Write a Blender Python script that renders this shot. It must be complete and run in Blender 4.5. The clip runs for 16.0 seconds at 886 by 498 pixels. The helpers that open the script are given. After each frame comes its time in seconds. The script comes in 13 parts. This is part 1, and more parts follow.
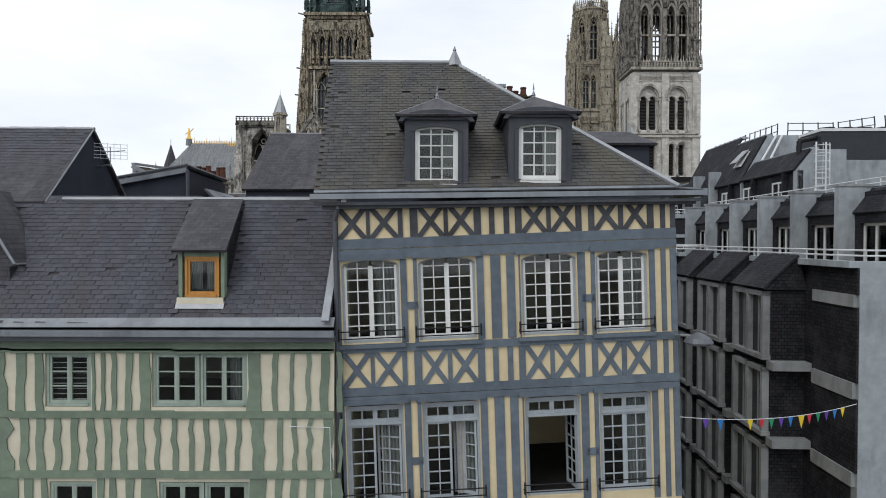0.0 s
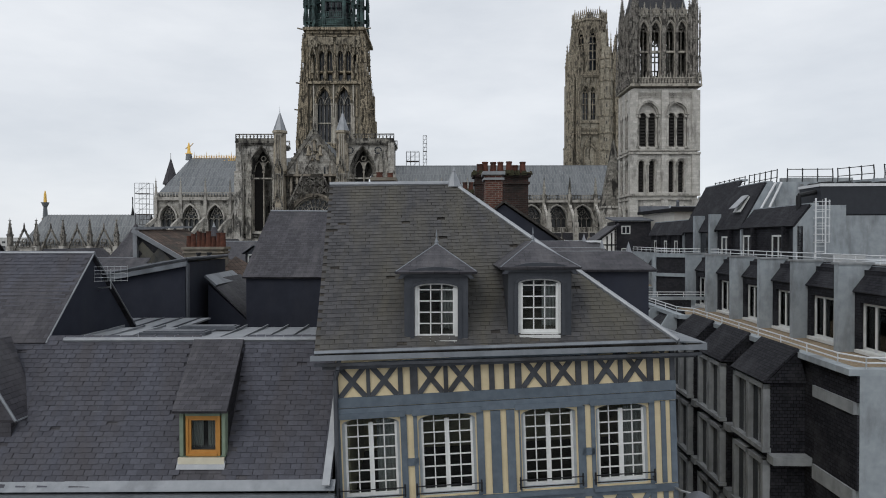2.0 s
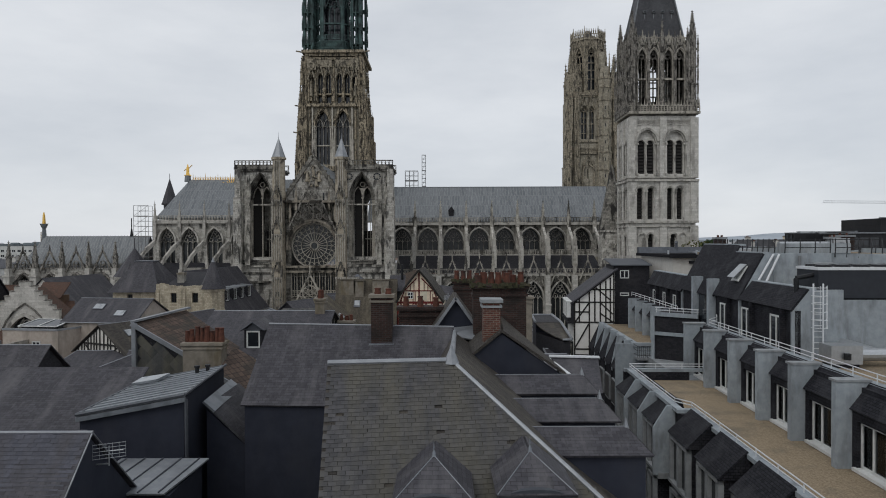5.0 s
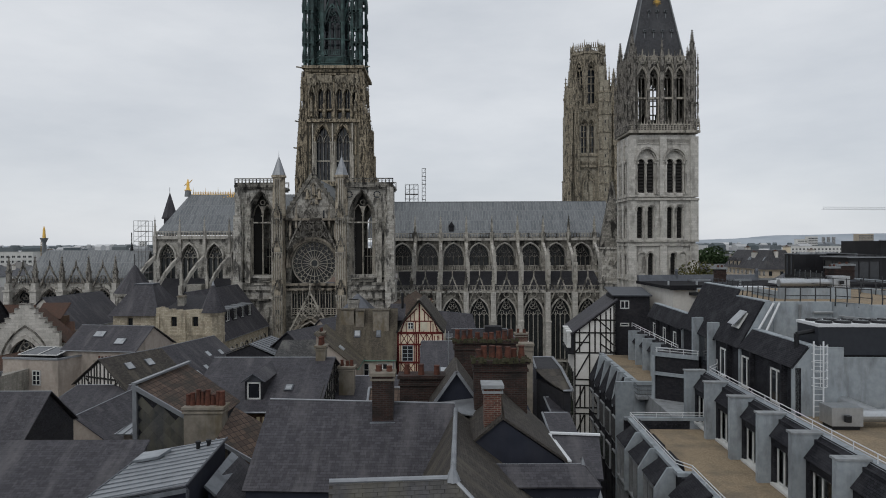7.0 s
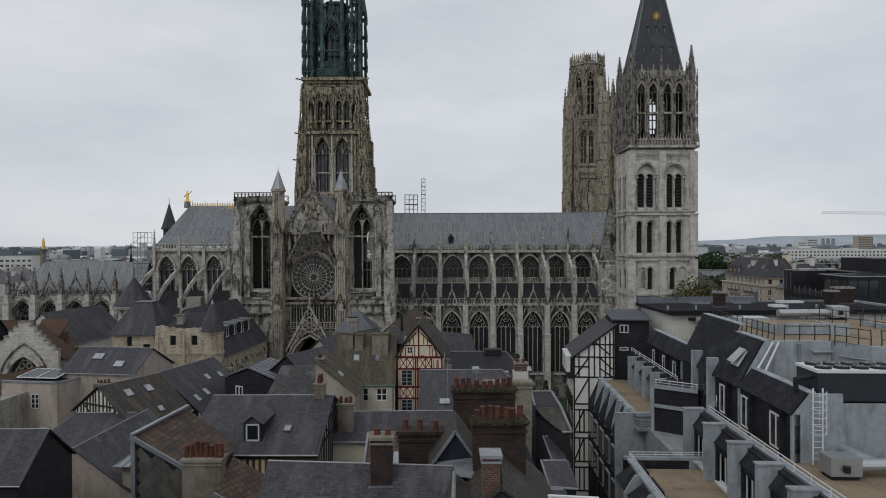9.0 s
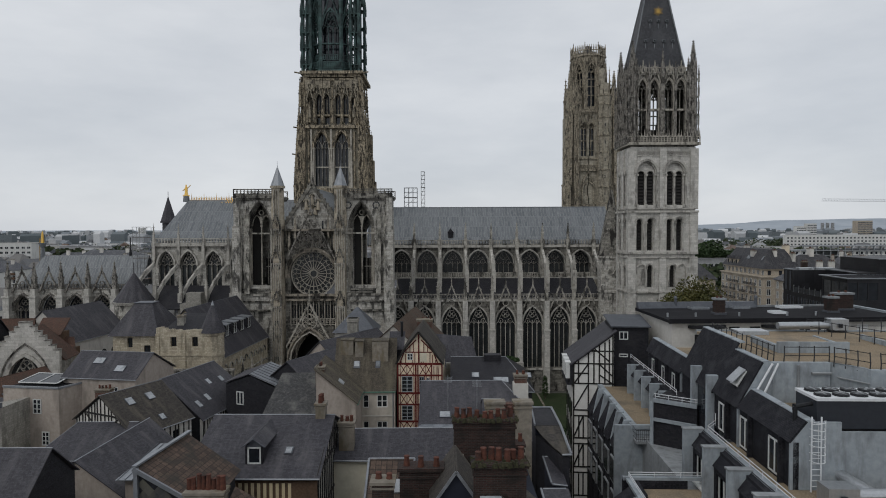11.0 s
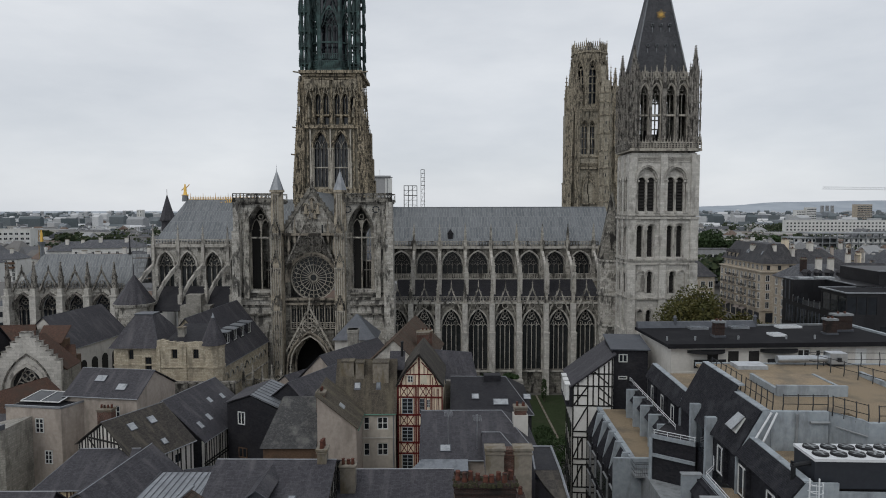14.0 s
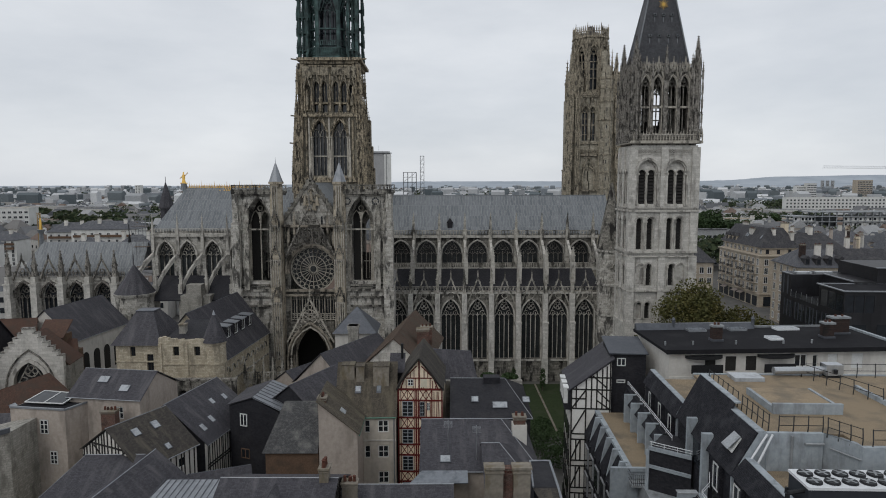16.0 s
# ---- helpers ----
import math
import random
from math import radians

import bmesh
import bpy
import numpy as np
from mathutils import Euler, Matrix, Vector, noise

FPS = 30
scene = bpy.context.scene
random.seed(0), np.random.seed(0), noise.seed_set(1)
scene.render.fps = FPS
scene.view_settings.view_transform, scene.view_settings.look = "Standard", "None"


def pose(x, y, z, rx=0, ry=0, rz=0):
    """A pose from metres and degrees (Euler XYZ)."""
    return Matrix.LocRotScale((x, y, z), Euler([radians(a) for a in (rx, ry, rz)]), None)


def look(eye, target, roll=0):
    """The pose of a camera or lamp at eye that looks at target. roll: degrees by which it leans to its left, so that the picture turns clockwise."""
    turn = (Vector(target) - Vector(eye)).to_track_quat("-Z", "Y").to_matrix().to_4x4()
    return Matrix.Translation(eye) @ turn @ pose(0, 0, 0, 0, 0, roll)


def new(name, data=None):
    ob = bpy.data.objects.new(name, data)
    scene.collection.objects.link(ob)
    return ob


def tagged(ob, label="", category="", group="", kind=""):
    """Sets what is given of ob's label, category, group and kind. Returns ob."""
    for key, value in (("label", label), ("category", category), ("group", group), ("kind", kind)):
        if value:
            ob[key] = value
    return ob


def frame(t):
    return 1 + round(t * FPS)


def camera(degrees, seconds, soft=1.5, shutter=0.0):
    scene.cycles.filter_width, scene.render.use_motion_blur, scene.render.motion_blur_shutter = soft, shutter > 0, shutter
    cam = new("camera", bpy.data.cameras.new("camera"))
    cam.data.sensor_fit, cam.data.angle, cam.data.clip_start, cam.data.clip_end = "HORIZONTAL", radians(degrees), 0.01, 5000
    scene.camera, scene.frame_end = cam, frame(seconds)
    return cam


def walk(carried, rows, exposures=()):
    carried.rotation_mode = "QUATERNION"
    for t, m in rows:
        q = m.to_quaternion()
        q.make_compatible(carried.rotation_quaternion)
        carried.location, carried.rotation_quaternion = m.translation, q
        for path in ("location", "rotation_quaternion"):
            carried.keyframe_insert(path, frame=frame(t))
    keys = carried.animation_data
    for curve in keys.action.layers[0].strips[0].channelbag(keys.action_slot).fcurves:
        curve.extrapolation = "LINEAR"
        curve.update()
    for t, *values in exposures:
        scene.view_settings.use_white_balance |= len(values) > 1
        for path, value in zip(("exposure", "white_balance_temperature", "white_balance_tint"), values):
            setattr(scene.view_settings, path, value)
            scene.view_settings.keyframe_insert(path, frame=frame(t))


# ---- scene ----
cam = camera(69.8, 16.0, soft=1.0)
PATH = [
    (0, (0.004, -0.704, 17.543), (0.004, 1.296, 17.513), 0.2),
    (0.5, (0.012, -0.697, 18.308), (0.012, 1.303, 18.276), 0.1),
    (1, (-0.009, -0.676, 19.056), (-0.009, 1.324, 19.025), 0.1),
    (1.5, (-0.001, -0.661, 19.808), (-0.001, 1.339, 19.778), 0.0),
    (2, (0.011, -0.682, 20.578), (0.01, 1.318, 20.548), -0.1),
    (2.5, (0.002, -0.665, 21.312), (0.002, 1.334, 21.282), -0.0),
    (3, (0.028, -0.661, 22.049), (0.028, 1.339, 22.02), -0.1),
    (3.5, (0.029, -0.675, 22.787), (0.03, 1.325, 22.759), -0.1),
    (4, (0.065, -0.684, 23.525), (0.066, 1.315, 23.498), -0.2),
    (6.5, (0.06, -0.636, 27.177), (0.062, 1.363, 27.157), -0.2),
    (7, (0.033, -0.672, 27.921), (0.035, 1.328, 27.902), -0.2),
    (7.5, (0.027, -0.672, 28.623), (0.029, 1.328, 28.604), -0.2),
    (8, (0.037, -0.663, 29.174), (0.04, 1.337, 29.156), -0.2),
    (8.5, (0.063, -0.651, 29.731), (0.066, 1.349, 29.714), -0.2),
    (9, (0.084, -0.614, 30.338), (0.087, 1.386, 30.321), -0.2),
    (11.5, (-0.009, -0.4, 33.345), (-0.004, 1.598, 33.248), -0.2),
    (12, (-0.04, -0.314, 33.996), (-0.035, 1.682, 33.877), -0.2),
    (12.5, (-0.054, -0.307, 34.696), (-0.049, 1.689, 34.578), -0.1),
    (13, (-0.087, -0.302, 35.462), (-0.081, 1.694, 35.345), -0.1),
    (13.5, (-0.082, -0.292, 36.25), (-0.075, 1.704, 36.132), -0.2),
    (14, (-0.078, -0.212, 37.043), (-0.071, 1.784, 36.914), -0.1),
    (14.5, (-0.052, -0.194, 37.856), (-0.045, 1.801, 37.709), -0.2),
    (15, (-0.092, -0.123, 38.656), (-0.083, 1.87, 38.486), -0.1),
    (15.5, (-0.094, -0.084, 39.437), (-0.085, 1.907, 39.245), -0.1),
    (16, (-0.126, -0.025, 40.215), (-0.117, 1.964, 40.005), -0.1),
]
EXPOSURES = [(0.0, 0.52), (0.5, 0.38), (1.5, 0.22), (3.5, 0.05), (6.5, -0.02), (9.0, -0.1), (11.5, -0.1), (13.0, -0.02), (16.0, 0.03)]
walk(cam, [(t, look(eye, target, roll)) for t, eye, target, roll in PATH], EXPOSURES)

# ---- overcast daylight ----
SUN_TURN, SUN_HEIGHT = radians(215), radians(48)
world = bpy.data.worlds.new("overcast_sky")
scene.world = world
world.use_nodes = True
wn, wl = world.node_tree.nodes, world.node_tree.links
sky = wn.new("ShaderNodeTexSky")
sky.sky_type, sky.sun_disc, sky.sun_elevation, sky.sun_rotation = "NISHITA", False, SUN_HEIGHT, SUN_TURN
dim = wn.new("ShaderNodeVectorMath")
dim.operation = "SCALE"
dim.inputs["Scale"].default_value = 0.10
wl.new(sky.outputs["Color"], dim.inputs[0])
co = wn.new("ShaderNodeTexCoord")
stretch = wn.new("ShaderNodeMapping")
stretch.inputs["Scale"].default_value = (1.0, 1.0, 3.2)
wl.new(co.outputs["Generated"], stretch.inputs["Vector"])
puffs = wn.new("ShaderNodeTexNoise")
puffs.inputs["Scale"].default_value, puffs.inputs["Detail"].default_value, puffs.inputs["Roughness"].default_value = 2.6, 6.0, 0.55
wl.new(stretch.outputs["Vector"], puffs.inputs["Vector"])
cloud = wn.new("ShaderNodeValToRGB")
cloud.color_ramp.elements[0].position, cloud.color_ramp.elements[1].position = 0.3, 0.72
cloud.color_ramp.elements[0].color = (0.60, 0.635, 0.685, 1)
cloud.color_ramp.elements[1].color = (0.78, 0.805, 0.84, 1)
wl.new(puffs.outputs["Fac"], cloud.inputs["Fac"])
veil = wn.new("ShaderNodeMix")
veil.data_type = "RGBA"
veil.inputs[0].default_value = 0.93
wl.new(dim.outputs["Vector"], veil.inputs[6])
wl.new(cloud.outputs["Color"], veil.inputs[7])
wl.new(veil.outputs[2], wn["Background"].inputs["Color"])
wn["Background"].inputs["Strength"].default_value = 1.0

sun_data = bpy.data.lights.new("sun", "SUN")
sun_data.energy, sun_data.angle, sun_data.color = 0.7, radians(35), (1.0, 0.97, 0.92)
sun_ob = new("sun", sun_data)
sun_ob.matrix_world = pose(0, -20, 90, 42, 0, -35)


# ---- building blocks ----
class Geo:
    """Gathers vertices and faces of one mesh; m places all that is added."""

    def __init__(self, m=None):
        self.v, self.f, self.m = [], [], m

    def add(self, verts, faces):
        n = len(self.v)
        if self.m is None:
            self.v += [tuple(p) for p in verts]
        else:
            self.v += [tuple(self.m @ Vector(p)) for p in verts]
        self.f += [tuple(n + i for i in f) for f in faces]
        return self

    def box(self, x0, x1, y0, y1, z0, z1):
        return self.add([(x0, y0, z0), (x1, y0, z0), (x1, y1, z0), (x0, y1, z0), (x0, y0, z1), (x1, y0, z1), (x1, y1, z1), (x0, y1, z1)],
                        [(0, 3, 2, 1), (4, 5, 6, 7), (0, 1, 5, 4), (1, 2, 6, 5), (2, 3, 7, 6), (3, 0, 4, 7)])

    def prism(self, pts, off):
        n, off = len(pts), Vector(off)
        a = [Vector(p) for p in pts]
        return self.add(a + [p + off for p in a], [tuple(range(n)), tuple(range(2 * n - 1, n - 1, -1))]
                        + [(i, n + i, n + (i + 1) % n, (i + 1) % n) for i in range(n)])

    def slab(self, pts, t):
        """A flat polygon given thickness t along its own normal (upwards)."""
        a, b, c = (Vector(p) for p in pts[:3])
        n = (b - a).cross(c - a).normalized()
        if n.z < 0 or (abs(n.z) < 1e-6 and n.y > 0):
            n = -n
        return self.prism(pts, n * t)

    def beam(self, p, q, w, d, face=(0, -1, 0)):
        """A bar from p to q, w wide, d deep along face."""
        p, q, face = Vector(p), Vector(q), Vector(face)
        side = (q - p).cross(face).normalized() * (w / 2)
        return self.prism([p - side, p + side, q + side, q - side], face.normalized() * d)

    def cone(self, x, y, z0, z1, r0, r1, n=8, turn=0.0):
        ring = [(math.cos(turn + 2 * math.pi * i / n), math.sin(turn + 2 * math.pi * i / n)) for i in range(n)]
        lo = [(x + r0 * c, y + r0 * s, z0) for c, s in ring]
        if r1 <= 0.001:
            return self.add(lo + [(x, y, z1)], [tuple(range(n - 1, -1, -1))] + [(i, (i + 1) % n, n) for i in range(n)])
        hi = [(x + r1 * c, y + r1 * s, z1) for c, s in ring]
        return self.add(lo + hi, [tuple(range(n - 1, -1, -1)), tuple(range(n, 2 * n))] + [(i, (i + 1) % n, n + (i + 1) % n, n + i) for i in range(n)])

    def rod(self, p, q, r, n=6):
        p, q = Vector(p), Vector(q)
        a = (q - p).normalized()
        s = a.orthogonal().normalized()
        u = a.cross(s)
        ring = [s * math.cos(2 * math.pi * i / n) * r + u * math.sin(2 * math.pi * i / n) * r for i in range(n)]
        return self.add([p + c for c in ring] + [q + c for c in ring], [tuple(range(n)), tuple(range(2 * n - 1, n - 1, -1))] + [(i, n + i, n + (i + 1) % n, (i + 1) % n) for i in range(n)])

    def ring(self, x, y, z, r, w, d, n=16, face="y"):
        """A flat ring in the plane across y (or lying, face z), w wide and d deep."""
        for i in range(n):
            a, b = 2 * math.pi * i / n, 2 * math.pi * (i + 1) / n
            if face == "y":
                pts = [(x + k * math.cos(c), y, z + k * math.sin(c)) for k, c in ((r - w, a), (r, a), (r, b), (r - w, b))]
                self.prism(pts, (0, d, 0))
            else:
                pts = [(x + k * math.cos(c), y + k * math.sin(c), z) for k, c in ((r - w, a), (r, a), (r, b), (r - w, b))]
                self.prism(pts, (0, 0, d))
        return self


def arch_points(xc, w, spring, rise, n=8):
    """The curve of a pointed arch (rise over half the width) or of a low round one, left to right."""
    h = w / 2
    if rise >= h * 1.02:
        r = (rise * rise + h * h) / w
        top = math.acos(max(-1.0, (r - h) / r))
        left = [(xc - h + r - r * math.cos(top * i / (n // 2)), spring + r * math.sin(top * i / (n // 2))) for i in range(n // 2 + 1)]
        return left + [(2 * xc - x, z) for x, z in left[-2::-1]]
    return [(xc - h * math.cos(math.pi * i / n), spring + rise * math.sin(math.pi * i / n)) for i in range(n + 1)]


def arched_wall(g, x0, x1, z0, z1, holes, th, y=0.0):
    """A wall across y with openings (xc, w, sill, spring, rise) right through it."""
    x = x0
    for xc, w, sill, spring, rise in sorted(holes):
        a, b = xc - w / 2, xc + w / 2
        if a - x > 0.001:
            g.box(x, a, y, y + th, z0, z1)
        if sill - z0 > 0.001:
            g.box(a, b, y, y + th, z0, sill)
        if rise < 0.001:
            if z1 - spring > 0.001:
                g.box(a, b, y, y + th, spring, z1)
        else:
            curve = arch_points(xc, w, spring, rise)
            for (xa, za), (xb, zb) in zip(curve, curve[1:]):
                g.prism([(xa, y, za), (xb, y, zb), (xb, y, z1), (xa, y, z1)], (0, th, 0))
        x = b
    if x1 - x > 0.001:
        g.box(x, x1, y, y + th, z0, z1)
    return g


def arch_band(g, xc, w, spring, rise, t, d, y):
    """A moulding t wide that follows an arch, d deep, with its front at y."""
    inner, outer = arch_points(xc, w, spring, rise), arch_points(xc, w + 2 * t, spring, rise + t)
    for i in range(len(inner) - 1):
        g.prism([(inner[i][0], y, inner[i][1]), (inner[i + 1][0], y, inner[i + 1][1]), (outer[i + 1][0], y, outer[i + 1][1]), (outer[i][0], y, outer[i][1])], (0, d, 0))
    return g


def arch_top(xc, w, spring, rise, x):
    curve = arch_points(xc, w, spring, rise, 16)
    for (xa, za), (xb, zb) in zip(curve, curve[1:]):
        if xa <= x <= xb:
            return za + (zb - za) * (x - xa) / max(1e-6, xb - xa)
    return spring


def tracery(g, xc, w, sill, spring, rise, lights, bar, y, d=0.25, rose=True):
    """Mullions, little arches and rings that fill a gothic window."""
    step = w / lights
    for i in range(1, lights):
        x = xc - w / 2 + i * step
        g.box(x - bar / 2, x + bar / 2, y, y + d, sill, min(arch_top(xc, w, spring, rise, x), spring + rise * (0.15 if rose else 1)))
    for i in range(lights):
        arch_band(g, xc - w / 2 + (i + 0.5) * step, step - bar, spring - step * 0.45, step * 0.55, bar * 0.8, d, y)
    if rose:
        r = min(w * 0.24, rise * 0.34)
        g.ring(xc, y, spring + rise * 0.55, r * 0.85, bar * 0.6, d, 12)
        for k in range(4):
            c = math.pi * k / 2
            g.ring(xc + r * 0.42 * math.cos(c), y, spring + rise * 0.55 + r * 0.42 * math.sin(c), r * 0.4, bar * 0.4, d, 6)
        for k in (-1, 1):
            g.ring(xc + k * w * 0.25, y, spring + rise * 0.12, w * 0.13, bar * 0.55, d, 8)
            g.beam((xc + k * w * 0.42, y, spring + 0.02), (xc + k * w * 0.06, y, spring + rise * 0.9), bar * 0.7, -d)
    return g


def pinnacle(g, x, y, z, w, h, crockets=3):
    """A gothic pinnacle: square shaft, gablets, and a crocketed spirelet."""
    g.box(x - w / 2, x + w / 2, y - w / 2, y + w / 2, z, z + h * 0.42)
    g.box(x - w * 0.62, x + w * 0.62, y - w * 0.62, y + w * 0.62, z + h * 0.40, z + h * 0.45)
    g.cone(x, y, z + h * 0.45, z + h, w * 0.62, 0.0, 4, math.pi / 4)
    for i in range(crockets):
        k = (i + 0.6) / (crockets + 0.6)
        r = w * 0.5 * (1 - k) + 0.05
        zz = z + h * (0.45 + 0.55 * k)
        s = w * 0.13
        g.box(x - r - s, x + r + s, y - s, y + s, zz, zz + s * 1.6)
        g.box(x - s, x + s, y - r - s, y + r + s, zz, zz + s * 1.6)
    return g


def balustrade(g, x0, x1, y, z, h, step=0.55, d=0.22):
    g.box(x0, x1, y, y + d, z, z + h * 0.12)
    g.box(x0, x1, y, y + d, z + h * 0.86, z + h)
    n = max(1, int((x1 - x0) / step))
    s = (x1 - x0) / n
    for i in range(n + 1):
        x = x0 + i * s
        g.box(x - 0.07, x + 0.07, y + 0.03, y + d - 0.03, z, z + h)
    for i in range(n):
        g.ring(x0 + (i + 0.5) * s, y + 0.05, z + h * 0.5, min(s, h * 0.74) * 0.48, 0.06, d - 0.1, 6)
    return g


def mesh_from(name, g, material, smooth=False):
    me = bpy.data.meshes.new(name)
    me.from_pydata(g.v, [], g.f)
    if len(g.f) < 30000:
        bm = bmesh.new()
        bm.from_mesh(me)
        bmesh.ops.recalc_face_normals(bm, faces=bm.faces)
        bm.to_mesh(me)
        bm.free()
    # metre-true texture coordinates: level along the face, and up its slope
    count = len(me.loops)
    nor, tot, idx = np.empty(len(me.polygons) * 3), np.empty(len(me.polygons), int), np.empty(count, int)
    xyz = np.empty(len(me.vertices) * 3)
    me.polygons.foreach_get("normal", nor)
    me.polygons.foreach_get("loop_total", tot)
    me.loops.foreach_get("vertex_index", idx)
    me.vertices.foreach_get("co", xyz)
    n = np.repeat(nor.reshape(-1, 3), tot, axis=0)
    p = xyz.reshape(-1, 3)[idx]
    flat = np.hypot(n[:, 0], n[:, 1]) < 1e-3
    u = np.stack([-n[:, 1], n[:, 0], np.zeros(count)], 1)
    u[flat] = (1, 0, 0)
    u /= np.linalg.norm(u, axis=1)[:, None]
    v = np.cross(n, u)
    layer = me.uv_layers.new(name="metres")
    layer.data.foreach_set("uv", np.stack([(p * u).sum(1), (p * v).sum(1)], 1).astype(np.float32).ravel())
    me.materials.append(material)
    if smooth:
        me.polygons.foreach_set("use_smooth", np.ones(len(me.polygons), bool))
    me.update()
    return me


def part(name, g, material, parent, label="", smooth=False):
    """Links gathered geometry as one mesh object under a thing or a part."""
    ob = new(name, g if isinstance(g, bpy.types.Mesh) else mesh_from(name, g, material, smooth))
    ob.parent = parent
    return tagged(ob, label)


def thing(name, label, category, at=(0, 0, 0), turn=0.0, group="", kind=""):
    ob = new(name)
    ob.empty_display_size = 0.3
    ob.matrix_world = pose(*at, 0, 0, turn)
    return tagged(ob, label, category, group, kind)


# ---- materials ----
def base_material(name, rough=0.8, metal=0.0, spec=0.4):
    m = bpy.data.materials.new(name)
    m.use_nodes = True
    n, l = m.node_tree.nodes, m.node_tree.links
    b = n["Principled BSDF"]
    b.inputs["Roughness"].default_value, b.inputs["Metallic"].default_value, b.inputs["Specular IOR Level"].default_value = rough, metal, spec
    return m, n, l, b


def mixer(n, l, kind, fac, a, b):
    x = n.new("ShaderNodeMix")
    x.data_type, x.blend_type = "RGBA", kind
    for sock, value in ((x.inputs[0], fac), (x.inputs[6], a), (x.inputs[7], b)):
        if isinstance(value, (int, float)):
            sock.default_value = value
        elif isinstance(value, tuple):
            sock.default_value = (*value, 1)
        else:
            l.new(value, sock)
    return x.outputs[2]


def noise_fac(n, l, scale, lo, hi, detail=5.0, stretch=None, source=None):
    t = n.new("ShaderNodeTexCoord")
    x = n.new("ShaderNodeTexNoise")
    x.inputs["Scale"].default_value, x.inputs["Detail"].default_value, x.inputs["Roughness"].default_value = scale, detail, 0.6
    if stretch:
        mp = n.new("ShaderNodeMapping")
        mp.inputs["Scale"].default_value = stretch
        l.new(source or t.outputs["Object"], mp.inputs["Vector"])
        l.new(mp.outputs["Vector"], x.inputs["Vector"])
    else:
        l.new(t.outputs["Object"], x.inputs["Vector"])
    r = n.new("ShaderNodeMapRange")
    r.inputs["From Min"].default_value, r.inputs["From Max"].default_value = lo, hi
    l.new(x.outputs["Fac"], r.inputs["Value"])
    return r.outputs["Result"], x.outputs["Fac"]


def bump(n, l, b, height, strength, distance):
    x = n.new("ShaderNodeBump")
    x.inputs["Strength"].default_value, x.inputs["Distance"].default_value = strength, distance
    l.new(height, x.inputs["Height"])
    l.new(x.outputs["Normal"], b.inputs["Normal"])


def surface(name, c1, c2, grain=6.0, stain=None, stain_scale=0.5, stain_amount=0.6, rough=0.85, metal=0.0, depth=0.01, streaks=False, spec=0.3, edge=(0.49, 0.66)):
    """Paint, plaster, stone or metal: a base that varies finely, with broad stains over it."""
    m, n, l, b = base_material(name, rough, metal, spec)
    fine, raw = noise_fac(n, l, grain, 0.3, 0.7)
    colour = mixer(n, l, "MIX", fine, c1, c2)
    if stain:
        broad, _ = noise_fac(n, l, stain_scale, *edge, 7.0, (1.8, 1.8, 0.62) if streaks else None)
        k = n.new("ShaderNodeMath")
        k.operation = "MULTIPLY"
        k.inputs[1].default_value = stain_amount
        l.new(broad, k.inputs[0])
        colour = mixer(n, l, "MIX", k.outputs[0], colour, stain)
    info = n.new("ShaderNodeObjectInfo")
    vary = n.new("ShaderNodeMapRange")
    vary.inputs["To Min"].default_value, vary.inputs["To Max"].default_value = 0.9, 1.08
    l.new(info.outputs["Random"], vary.inputs["Value"])
    colour = mixer(n, l, "MULTIPLY", 1.0, colour, vary.outputs["Result"])
    l.new(colour, b.inputs["Base Color"])
    bump(n, l, b, raw, 0.5, depth)
    return m


